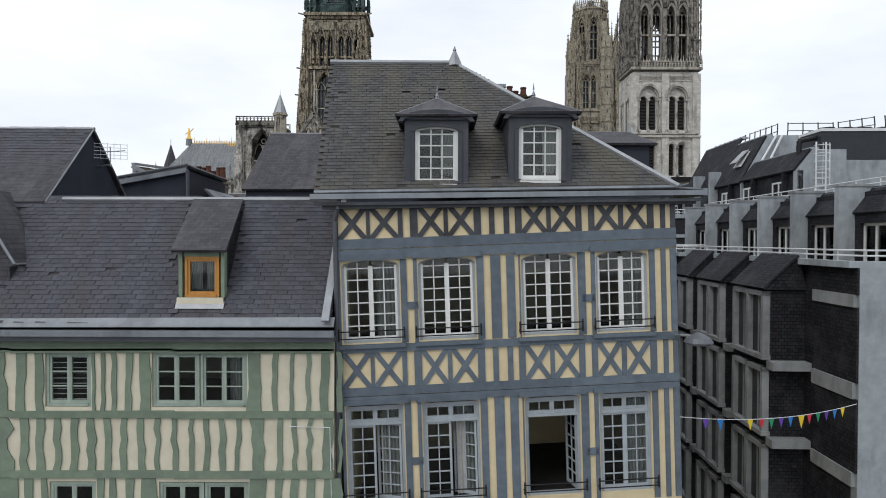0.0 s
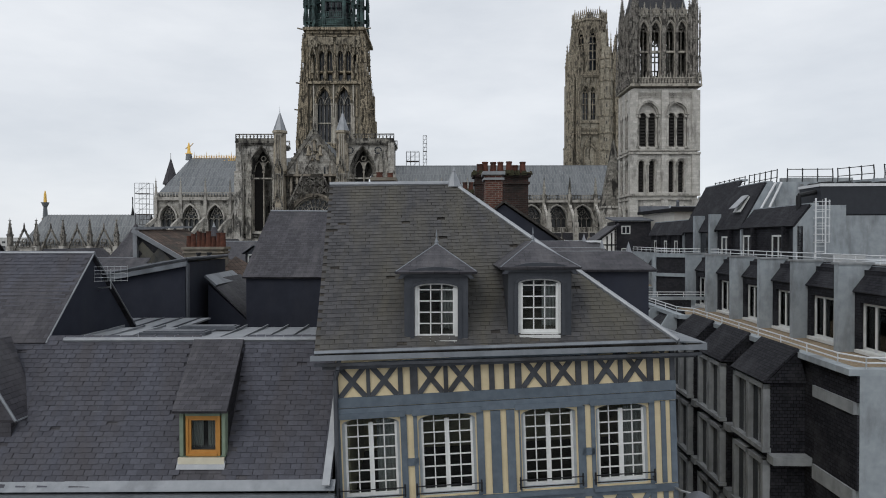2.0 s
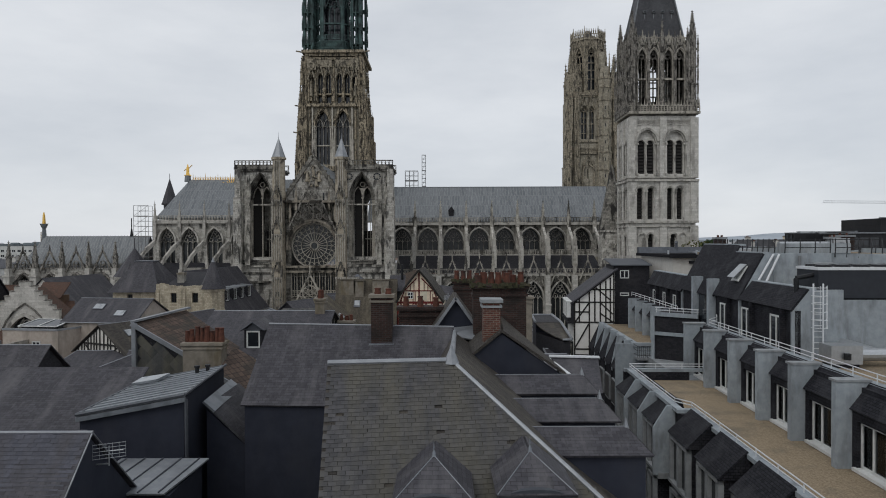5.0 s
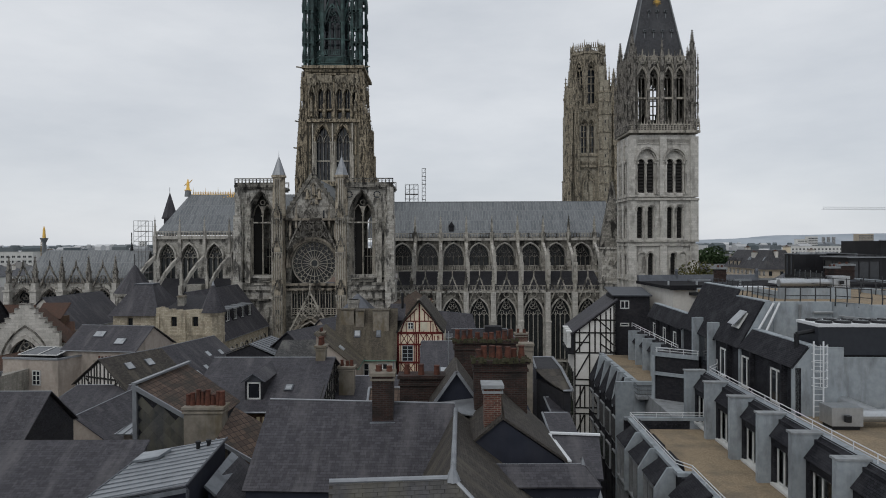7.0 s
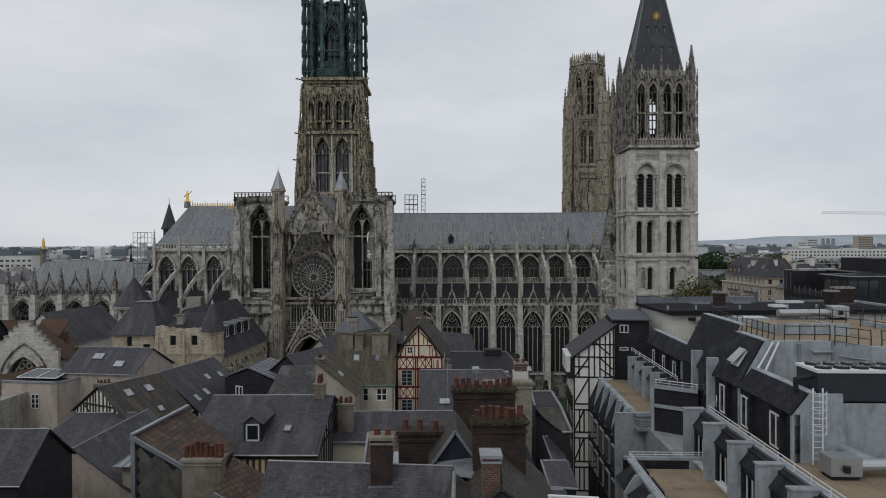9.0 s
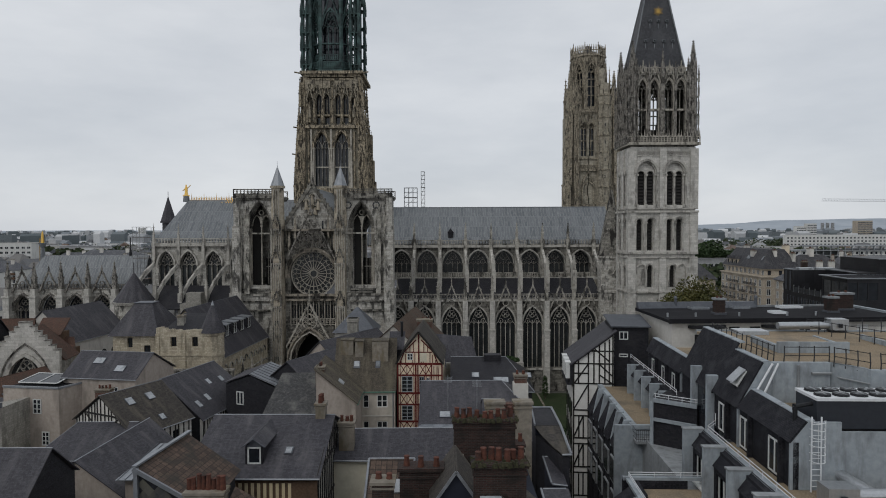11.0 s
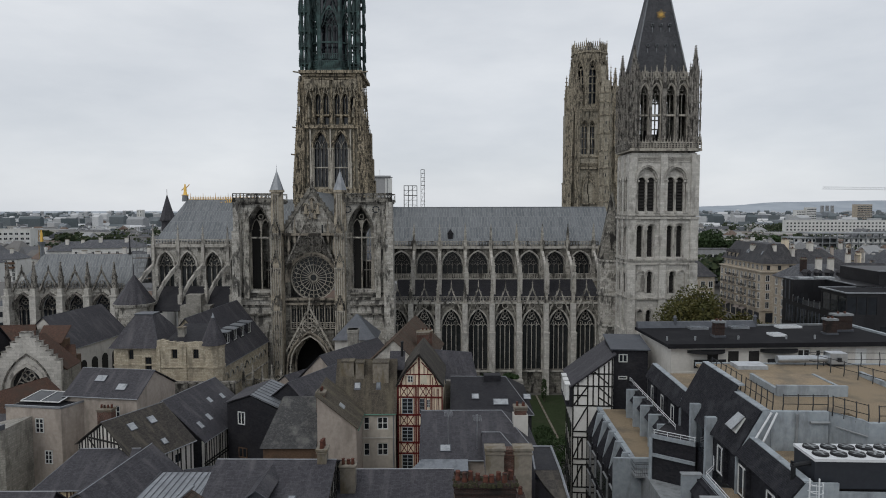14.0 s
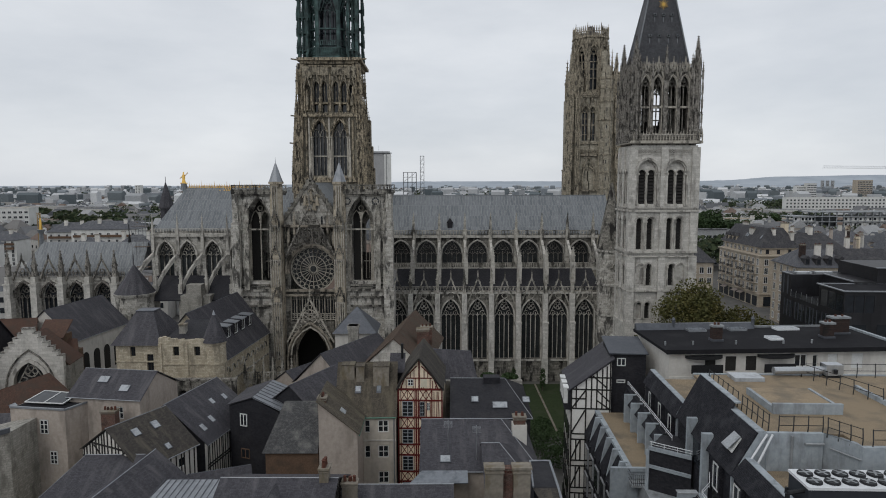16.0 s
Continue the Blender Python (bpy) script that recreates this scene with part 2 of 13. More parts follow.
def coursed(name, c1, c2, joint, width, height, gap, rough=0.7, stain=None, stain_scale=0.4, stain_amount=0.6, depth=0.012, island=False, streaks=False, spec=0.35, offset=0.5, edge=(0.49, 0.66), runs=False):
    """Courses of slates, tiles, bricks or ashlar, at their true size by the metre coordinates."""
    m, n, l, b = base_material(name, rough, 0.0, spec)
    uv = n.new("ShaderNodeUVMap")
    uv.uv_map = "metres"
    k = n.new("ShaderNodeTexBrick")
    k.offset = offset
    for key, value in (("Scale", 1.0), ("Brick Width", width), ("Row Height", height), ("Mortar Size", gap), ("Mortar Smooth", 0.2), ("Bias", 0.0)):
        k.inputs[key].default_value = value
    k.inputs["Color1"].default_value, k.inputs["Color2"].default_value, k.inputs["Mortar"].default_value = (*c1, 1), (*c2, 1), (*joint, 1)
    l.new(uv.outputs["UV"], k.inputs["Vector"])
    fine, raw = noise_fac(n, l, 9.0, 0.3, 0.7)
    colour = mixer(n, l, "MULTIPLY", 0.5, k.outputs["Color"], mixer(n, l, "MIX", fine, (0.6, 0.6, 0.6), (1.25, 1.25, 1.25)))
    if stain:
        broad, _ = noise_fac(n, l, stain_scale, *edge, 7.0, (1.7, 0.3, 1.0) if runs else (1.7, 1.7, 0.6) if streaks else None, uv.outputs["UV"] if runs else None)
        s = n.new("ShaderNodeMath")
        s.operation = "MULTIPLY"
        s.inputs[1].default_value = stain_amount
        l.new(broad, s.inputs[0])
        colour = mixer(n, l, "MIX", s.outputs[0], colour, stain)
        fleck, _ = noise_fac(n, l, stain_scale * 7.0, edge[0] + 0.03, edge[1] + 0.04, 4.0, (1.6, 0.5, 1.0) if runs else (1.6, 1.6, 0.6) if streaks else None, uv.outputs["UV"] if runs else None)
        s2 = n.new("ShaderNodeMath")
        s2.operation = "MULTIPLY"
        s2.inputs[1].default_value = stain_amount * 0.6
        l.new(fleck, s2.inputs[0])
        colour = mixer(n, l, "MIX", s2.outputs[0], colour, stain)
    l.new(colour, b.inputs["Base Color"])
    inv = n.new("ShaderNodeMath")
    inv.operation = "SUBTRACT"
    inv.inputs[0].default_value = 1.0
    l.new(k.outputs["Fac"], inv.inputs[1])
    mixh = n.new("ShaderNodeMath")
    mixh.operation = "MULTIPLY_ADD"
    mixh.inputs[1].default_value = 0.35
    l.new(raw, mixh.inputs[0])
    l.new(inv.outputs[0], mixh.inputs[2])
    bump(n, l, b, mixh.outputs[0], 0.7, depth)
    return m


def piece_material(name, c1, c2, stain=None, stain_scale=0.6, stain_amount=0.7, rough=0.65, spec=0.2):
    """For single slates and tiles: each one takes its own shade."""
    m, n, l, b = base_material(name, rough, 0.0, spec)
    info, geo = n.new("ShaderNodeObjectInfo"), n.new("ShaderNodeNewGeometry")
    s = n.new("ShaderNodeMath")
    s.operation = "ADD"
    l.new(info.outputs["Random"], s.inputs[0])
    l.new(geo.outputs["Random Per Island"], s.inputs[1])
    f = n.new("ShaderNodeMath")
    f.operation = "FRACT"
    l.new(s.outputs[0], f.inputs[0])
    colour = mixer(n, l, "MIX", f.outputs[0], c1, c2)
    fine, raw = noise_fac(n, l, 14.0, 0.3, 0.7)
    colour = mixer(n, l, "MULTIPLY", 0.5, colour, mixer(n, l, "MIX", fine, (0.65, 0.65, 0.65), (1.2, 1.2, 1.2)))
    if stain:
        mp, tx, broad_r = n.new("ShaderNodeMapping"), n.new("ShaderNodeTexNoise"), n.new("ShaderNodeMapRange")
        mp.inputs["Scale"].default_value = (1.9, 0.45, 0.45)
        tx.inputs["Scale"].default_value, tx.inputs["Detail"].default_value, tx.inputs["Roughness"].default_value = stain_scale, 7.0, 0.65
        broad_r.inputs["From Min"].default_value, broad_r.inputs["From Max"].default_value = 0.42, 0.66
        l.new(geo.outputs["Position"], mp.inputs["Vector"])
        l.new(mp.outputs["Vector"], tx.inputs["Vector"])
        l.new(tx.outputs["Fac"], broad_r.inputs["Value"])
        broad = broad_r.outputs["Result"]
        k = n.new("ShaderNodeMath")
        k.operation = "MULTIPLY"
        k.inputs[1].default_value = stain_amount
        l.new(broad, k.inputs[0])
        colour = mixer(n, l, "MIX", k.outputs[0], colour, stain)
    l.new(colour, b.inputs["Base Color"])
    bump(n, l, b, raw, 0.35, 0.01)
    return m


def glazing(name, tint=(0.012, 0.014, 0.017), rough=0.06):
    m, n, l, b = base_material(name, rough, 0.0, 0.5)
    f, raw = noise_fac(n, l, 1.3, 0.3, 0.7)
    l.new(mixer(n, l, "MIX", f, tint, tuple(c * 2.2 for c in tint)), b.inputs["Base Color"])
    bump(n, l, b, raw, 0.08, 0.02)
    return m


def clear_glass(name):
    m, n, l, b = base_material(name, 0.04)
    out = n["Material Output"]
    tr, gl, fr, mx = n.new("ShaderNodeBsdfTransparent"), n.new("ShaderNodeBsdfGlossy"), n.new("ShaderNodeFresnel"), n.new("ShaderNodeMixShader")
    tr.inputs["Color"].default_value = (0.8, 0.84, 0.84, 1)
    gl.inputs["Roughness"].default_value = 0.03
    fr.inputs["IOR"].default_value = 1.5
    l.new(fr.outputs[0], mx.inputs[0])
    l.new(tr.outputs[0], mx.inputs[1])
    l.new(gl.outputs[0], mx.inputs[2])
    l.new(mx.outputs[0], out.inputs["Surface"])
    return m


SLATE = coursed("slate_courses", (0.037, 0.036, 0.043), (0.062, 0.060, 0.070), (0.019, 0.018, 0.021), 0.24, 0.115, 0.006, 0.6, (0.13, 0.125, 0.13), 0.6, 0.5, streaks=True, spec=0.28, edge=(0.50, 0.68), runs=True)
SLATE_BROWN = coursed("weathered_slate_courses", (0.040, 0.036, 0.033), (0.068, 0.061, 0.055), (0.02, 0.018, 0.016), 0.24, 0.115, 0.007, 0.7, (0.115, 0.102, 0.08), 0.7, 0.6, streaks=True, spec=0.2, edge=(0.49, 0.66), runs=True)
SLATE_DARK = coursed("dark_slate_cladding", (0.020, 0.020, 0.024), (0.032, 0.032, 0.038), (0.009, 0.009, 0.010), 0.24, 0.13, 0.006, 0.6, (0.048, 0.046, 0.048), 0.6, 0.4, spec=0.18)
NAVY_WALL = surface("smooth_navy_render", (0.022, 0.025, 0.037), (0.031, 0.035, 0.050), 2.0, (0.038, 0.040, 0.05), 0.6, 0.5, 0.7, streaks=True, spec=0.2)
SHINGLE = coursed("dark_shingle_cladding", (0.014, 0.0145, 0.019), (0.029, 0.0295, 0.037), (0.005, 0.005, 0.006), 0.18, 0.11, 0.012, 0.75, (0.065, 0.066, 0.073), 0.9, 0.4, 0.015, spec=0.18)
ROOF_MOSS = coursed("lichen_stained_old_tiles", (0.065, 0.055, 0.044), (0.105, 0.090, 0.070), (0.035, 0.03, 0.024), 0.2, 0.12, 0.008, 0.85, (0.165, 0.145, 0.10), 0.6, 0.7, 0.02, streaks=True, edge=(0.48, 0.66), runs=True)
TILE_OLD = coursed("brown_plain_tiles", (0.075, 0.046, 0.033), (0.125, 0.080, 0.057), (0.03, 0.022, 0.018), 0.18, 0.1, 0.01, 0.88, (0.075, 0.07, 0.052), 0.7, 0.7, 0.025, edge=(0.48, 0.64), runs=True)
TILE_RED = coursed("old_clay_tiles", (0.085, 0.045, 0.032), (0.14, 0.075, 0.052), (0.03, 0.02, 0.016), 0.2, 0.12, 0.012, 0.85, (0.06, 0.05, 0.04), 0.6, 0.6, 0.03)
TILE_BROWN = coursed("brown_interlocking_tiles", (0.06, 0.042, 0.034), (0.12, 0.082, 0.062), (0.03, 0.022, 0.018), 0.3, 0.3, 0.018, 0.85, (0.035, 0.033, 0.028), 0.9, 0.8, 0.05, offset=0.0)
BRICK_DARK = coursed("sooty_brick", (0.026, 0.013, 0.011), (0.056, 0.026, 0.021), (0.05, 0.045, 0.04), 0.22, 0.075, 0.012, 0.9, (0.014, 0.013, 0.012), 1.1, 0.85)
BRICK_RED = coursed("red_brick", (0.085, 0.030, 0.022), (0.145, 0.053, 0.038), (0.18, 0.155, 0.13), 0.22, 0.075, 0.012, 0.9, (0.035, 0.024, 0.02), 1.1, 0.7)
STONE_GREY = coursed("sooty_limestone_ashlar", (0.30, 0.285, 0.255), (0.55, 0.53, 0.485), (0.24, 0.228, 0.2), 0.9, 0.38, 0.012, 0.9, (0.045, 0.043, 0.040), 0.6, 0.9, 0.02, streaks=True, edge=(0.52, 0.62))
# darker copy of the ashlar: soot, plus shadow behind openwork put in the colour
STONE_SOOT_SHADE = coursed("soot_and_shade_dark_limestone", (0.13, 0.123, 0.108), (0.30, 0.285, 0.25), (0.10, 0.095, 0.083), 0.9, 0.38, 0.012, 0.9, (0.018, 0.017, 0.016), 0.5, 0.95, 0.02, streaks=True, edge=(0.50, 0.59))
STONE_GOLD = coursed("ochre_limestone_ashlar", (0.27, 0.244, 0.19), (0.42, 0.385, 0.31), (0.20, 0.18, 0.145), 0.8, 0.38, 0.012, 0.9, (0.085, 0.078, 0.066), 0.6, 0.8, 0.02, streaks=True, edge=(0.51, 0.66))
STONE_WHITE = coursed("cleaned_limestone_ashlar", (0.43, 0.415, 0.38), (0.60, 0.58, 0.54), (0.35, 0.335, 0.305), 0.9, 0.4, 0.012, 0.9, (0.20, 0.192, 0.175), 0.5, 0.7, 0.015, streaks=True, edge=(0.52, 0.66))
STONE_PALE = coursed("pale_rubble_stone", (0.28, 0.268, 0.24), (0.37, 0.355, 0.32), (0.23, 0.22, 0.198), 0.45, 0.25, 0.015, 0.9, (0.11, 0.105, 0.093), 0.6, 0.7, 0.02, streaks=True)
STONE_CARVED = surface("carved_weathered_limestone", (0.18, 0.17, 0.148), (0.52, 0.495, 0.44), 1.6, (0.026, 0.025, 0.023), 0.5, 0.88, 0.95, depth=0.12, streaks=True, edge=(0.50, 0.60))
# its fine dark blotches paint the shade of small carving
STONE_CARVED_GOLD = surface("carved_ochre_limestone", (0.15, 0.131, 0.10), (0.45, 0.40, 0.31), 3.0, (0.045, 0.041, 0.035), 1.2, 0.88, 0.95, depth=0.14, streaks=True, edge=(0.50, 0.60))
STONE_CARVED_WHITE = surface("carved_cleaned_limestone", (0.33, 0.315, 0.28), (0.52, 0.50, 0.46), 1.8, (0.11, 0.105, 0.097), 0.6, 0.75, 0.95, depth=0.06, streaks=True, edge=(0.51, 0.63))
LEAD = coursed("grey_lead_sheet", (0.105, 0.116, 0.128), (0.158, 0.172, 0.184), (0.22, 0.236, 0.244), 0.62, 3.2, 0.035, 0.5, (0.275, 0.285, 0.285), 2.2, 0.5, 0.02, streaks=True, spec=0.4, runs=True)
TOWER_SLATE = coursed("tower_roof_slates", (0.030, 0.031, 0.036), (0.052, 0.054, 0.061), (0.022, 0.023, 0.027), 0.3, 0.22, 0.012, 0.6, (0.10, 0.102, 0.105), 0.35, 0.35, 0.01, streaks=True, spec=0.4)
ZINC = surface("weathered_zinc_sheet", (0.22, 0.235, 0.255), (0.29, 0.305, 0.325), 4.0, (0.15, 0.16, 0.175), 0.8, 0.6, 0.45, 0.4, 0.005, False, 0.5)
STONE_BROWN_CARVED = surface("brown_weathered_carved_limestone", (0.165, 0.146, 0.118), (0.43, 0.385, 0.315), 1.6, (0.022, 0.02, 0.018), 0.45, 0.92, 0.95, depth=0.12, streaks=True, edge=(0.50, 0.59))
# soot, with blotches fine enough to paint in carved relief's shade
STONE_DIM = surface("brown_soot_and_relief_shade_limestone", (0.10, 0.093, 0.082), (0.36, 0.34, 0.305), 3.0, (0.028, 0.026, 0.024), 1.3, 0.88, 0.95, depth=0.14, streaks=True, edge=(0.49, 0.59))
ZINC_BLUE = surface("blue_grey_aged_zinc", (0.17, 0.188, 0.21), (0.23, 0.248, 0.27), 4.0, (0.085, 0.095, 0.11), 0.8, 0.6, 0.45, 0.35, 0.005, True, 0.5)
# soot stain whose small dark blotches also paint the carving's shadows
STONE_TAN_SOOT_SHADE = surface("soot_and_relief_shade_ochre_limestone", (0.10, 0.085, 0.062), (0.48, 0.41, 0.30), 3.0, (0.028, 0.025, 0.022), 1.3, 0.92, 0.95, depth=0.16, streaks=True, edge=(0.49, 0.58))
LEAD_BLUE = surface("dark_blue_grey_lead", (0.038, 0.043, 0.053), (0.056, 0.062, 0.074), 5.0, (0.085, 0.09, 0.10), 1.2, 0.4, 0.55, 0.1, 0.008, True, 0.35)
ZINC_DARK = surface("dark_zinc_sheet", (0.065, 0.072, 0.085), (0.095, 0.102, 0.118), 4.0, (0.14, 0.15, 0.165), 0.8, 0.4, 0.5, 0.3, 0.005, False, 0.5)
COPPER = surface("blackened_verdigris_iron", (0.018, 0.026, 0.027), (0.06, 0.10, 0.097), 0.9, (0.11, 0.19, 0.18), 0.5, 0.6, 0.7, 0.1, 0.02)
STONE_TRACERY = surface("pale_weathered_tracery_stone", (0.27, 0.25, 0.212), (0.50, 0.47, 0.41), 2.4, (0.06, 0.056, 0.05), 0.7, 0.8, 0.95, depth=0.06, streaks=True, edge=(0.54, 0.64))
STONE_BEIGE = surface("beige_pier_limestone", (0.26, 0.225, 0.172), (0.50, 0.445, 0.355), 1.8, (0.05, 0.044, 0.037), 0.5, 0.9, 0.95, depth=0.08, streaks=True, edge=(0.53, 0.62))
GILT = surface("gilded_bronze", (0.75, 0.45, 0.10), (0.85, 0.55, 0.16), 8.0, rough=0.3, metal=1.0)
TIMBER_BLUE = surface("blue_grey_painted_oak", (0.098, 0.125, 0.155), (0.135, 0.165, 0.198), 7.0, (0.075, 0.09, 0.108), 1.6, 0.6, 0.8, depth=0.012)
TIMBER_NAVY = surface("dark_navy_oak", (0.05, 0.055, 0.064), (0.084, 0.09, 0.102), 7.0, (0.03, 0.028, 0.027), 1.6, 0.6, 0.85, depth=0.012)
TIMBER_GREEN = surface("sage_green_painted_oak", (0.155, 0.20, 0.148), (0.195, 0.245, 0.185), 7.0, (0.12, 0.15, 0.12), 1.4, 0.6, 0.8, depth=0.012)
TIMBER_RED = surface("oxblood_painted_timber", (0.10, 0.014, 0.012), (0.145, 0.022, 0.018), 8.0, (0.06, 0.014, 0.012), 1.5, 0.6, 0.75)
TIMBER_DARK = surface("dark_tarred_timber", (0.018, 0.017, 0.016), (0.035, 0.033, 0.031), 8.0, rough=0.8)
TIMBER_BROWN = surface("brown_timber", (0.10, 0.062, 0.04), (0.15, 0.098, 0.066), 8.0, (0.06, 0.045, 0.035), 1.2, 0.6, 0.85)
PLASTER_CREAM = surface("butter_yellow_lime_plaster", (0.66, 0.55, 0.345), (0.73, 0.62, 0.41), 5.0, (0.54, 0.44, 0.28), 1.3, 0.5, 0.9, depth=0.008)
PLASTER_IVORY = surface("ivory_lime_plaster", (0.60, 0.56, 0.44), (0.66, 0.62, 0.50), 5.0, (0.48, 0.44, 0.34), 1.3, 0.5, 0.9, depth=0.008)
PLASTER_GREY = surface("beige_grey_render", (0.35, 0.305, 0.268), (0.44, 0.388, 0.342), 3.0, (0.21, 0.185, 0.16), 0.5, 0.6, 0.92, depth=0.008, streaks=True)
PLASTER_BEIGE = surface("warm_beige_render", (0.45, 0.415, 0.36), (0.53, 0.49, 0.43), 3.0, (0.28, 0.255, 0.22), 0.5, 0.55, 0.92, depth=0.008, streaks=True)
PANEL_WHITE = surface("whitewashed_panel", (0.70, 0.69, 0.66), (0.78, 0.77, 0.74), 3.0, (0.55, 0.54, 0.51), 0.8, 0.4, 0.9, depth=0.006)
PLASTER_WHITE = surface("white_limewash", (0.56, 0.54, 0.50), (0.64, 0.62, 0.58), 3.0, (0.40, 0.38, 0.35), 0.6, 0.5, 0.92, depth=0.008, streaks=True)
PLASTER_PINK = surface("warm_cream_limewash", (0.68, 0.585, 0.445), (0.76, 0.665, 0.515), 4.0, (0.52, 0.42, 0.32), 0.9, 0.4, 0.92)
PLASTER_DIRTY = surface("stained_cement_render", (0.15, 0.135, 0.112), (0.26, 0.232, 0.192), 2.4, (0.12, 0.095, 0.055), 0.6, 0.7, 0.95, edge=(0.50, 0.62), streaks=True)
CONCRETE = surface("pale_blue_grey_concrete", (0.26, 0.295, 0.32), (0.345, 0.378, 0.405), 3.0, (0.15, 0.16, 0.17), 0.8, 0.65, 0.85, depth=0.006, streaks=True)
CONCRETE_DARK = surface("stained_grey_concrete", (0.22, 0.235, 0.245), (0.30, 0.315, 0.325), 3.0, (0.12, 0.125, 0.13), 0.8, 0.6, 0.88, depth=0.006, streaks=True)
GRAVEL = surface("tan_roof_gravel", (0.15, 0.115, 0.075), (0.36, 0.285, 0.195), 18.0, (0.12, 0.105, 0.085), 0.5, 0.7, 0.95, depth=0.02)
ASPHALT_ROOF = surface("black_roofing_felt", (0.012, 0.012, 0.014), (0.021, 0.021, 0.024), 5.0, (0.034, 0.034, 0.037), 0.4, 0.5, 0.9, spec=0.1)
WHITE_PAINT = surface("white_painted_wood", (0.60, 0.61, 0.60), (0.70, 0.71, 0.70), 7.0, (0.5, 0.5, 0.48), 2.0, 0.4, 0.55)
GREY_PAINT = surface("pale_grey_blue_painted_wood", (0.30, 0.335, 0.365), (0.36, 0.395, 0.425), 7.0, (0.24, 0.27, 0.3), 2.0, 0.5, 0.6)
GREEN_PAINT = surface("pale_green_painted_wood", (0.27, 0.33, 0.28), (0.33, 0.39, 0.34), 7.0, (0.2, 0.25, 0.21), 2.0, 0.5, 0.6)
OCHRE_WOOD = surface("varnished_orange_wood", (0.40, 0.185, 0.045), (0.48, 0.24, 0.065), 8.0, (0.3, 0.13, 0.03), 2.0, 0.4, 0.45)
IRON = surface("black_iron", (0.015, 0.016, 0.018), (0.03, 0.031, 0.034), 9.0, rough=0.55, metal=0.4)
STEEL = surface("galvanised_steel", (0.42, 0.44, 0.46), (0.52, 0.54, 0.56), 6.0, rough=0.4, metal=0.8)
PALE_METAL = surface("white_coated_metal", (0.62, 0.64, 0.66), (0.7, 0.72, 0.74), 6.0, rough=0.45)
CURTAIN = surface("white_net_curtain", (0.30, 0.30, 0.29), (0.38, 0.38, 0.37), 6.0, (0.22, 0.22, 0.21), 1.5, 0.5, 0.9)
CURTAIN_PALE = surface("pale_sheer_curtain", (0.50, 0.52, 0.51), (0.60, 0.62, 0.61), 6.0, (0.40, 0.41, 0.40), 1.5, 0.5, 0.9)
TERRACOTTA = surface("terracotta_chimney_pot", (0.066, 0.027, 0.019), (0.13, 0.050, 0.034), 6.0, (0.026, 0.021, 0.019), 2.2, 0.9, 0.9)
# near-black, so that the rooms' shade sits in the colour
ROOM_SHADE = surface("shaded_room_plaster", (0.03, 0.028, 0.026), (0.045, 0.043, 0.04), 2.0)
GLASS_DARK = glazing("dark_window_glass")
GLASS_LEADED = glazing("old_leaded_glass", (0.018, 0.020, 0.021), 0.25)
GLASS_SKY = glazing("roof_light_glass", (0.10, 0.11, 0.12), 0.04)
GLASS_CLEAR = clear_glass("clear_window_glass")
# pale lids; on roof-light panes it puts the sky's reflection into the colour
PALE_SHEEN = surface("pale_lid_and_sky_sheen", (0.28, 0.30, 0.32), (0.40, 0.42, 0.44), 6.0, (0.14, 0.15, 0.16), 1.2, 0.7, rough=0.3)
GRASS = surface("lawn", (0.014, 0.026, 0.008), (0.032, 0.048, 0.016), 3.0, (0.04, 0.045, 0.024), 0.5, 0.6, 0.95)


# ---- ground ----
def ground_mesh():
    g = Geo()
    xs = [-4600, -900, -300, -120, -60, 0, 60, 120, 300, 900, 4600]
    ys = [-300, -60, 0, 60, 120, 180, 300, 600, 1200, 2400, 4600]
    for i in range(10):
        for j in range(10):
            g.add([(xs[i], ys[j], 0), (xs[i + 1], ys[j], 0), (xs[i + 1], ys[j + 1], 0), (xs[i], ys[j + 1], 0)], [(0, 1, 2, 3)])
    return g


PAVING = surface("grey_paving_and_asphalt", (0.075, 0.072, 0.068), (0.12, 0.115, 0.108), 0.6, (0.055, 0.055, 0.055), 0.05, 0.6, 0.9)
ground = tagged(new("ground", mesh_from("ground", ground_mesh(), PAVING)), "grey paved and asphalted town ground", "ground", kind="structure")


# ---- parts that many houses share ----
def inside(root):
    return Geo(root.matrix_world.inverted())


def drape(m, pts, z0, z1, thick):
    """A folded cloth hanging along a zigzag of points, as one sheet with thickness."""
    n = len(pts)
    v = [(x + dx, y + dy, z) for dx, dy in ((0, 0), thick) for z in (z0, z1) for x, y in pts]
    f = []
    for i in range(n - 1):
        f += [(i, i + 1, n + i + 1, n + i), (2 * n + i, 3 * n + i, 3 * n + i + 1, 2 * n + i + 1), (n + i, n + i + 1, 3 * n + i + 1, 3 * n + i), (i, 2 * n + i, 2 * n + i + 1, i + 1)]
    f += [(0, n, 3 * n, 2 * n), (n - 1, 3 * n - 1, 4 * n - 1, 2 * n - 1)]
    return Geo(m).add(v, f)


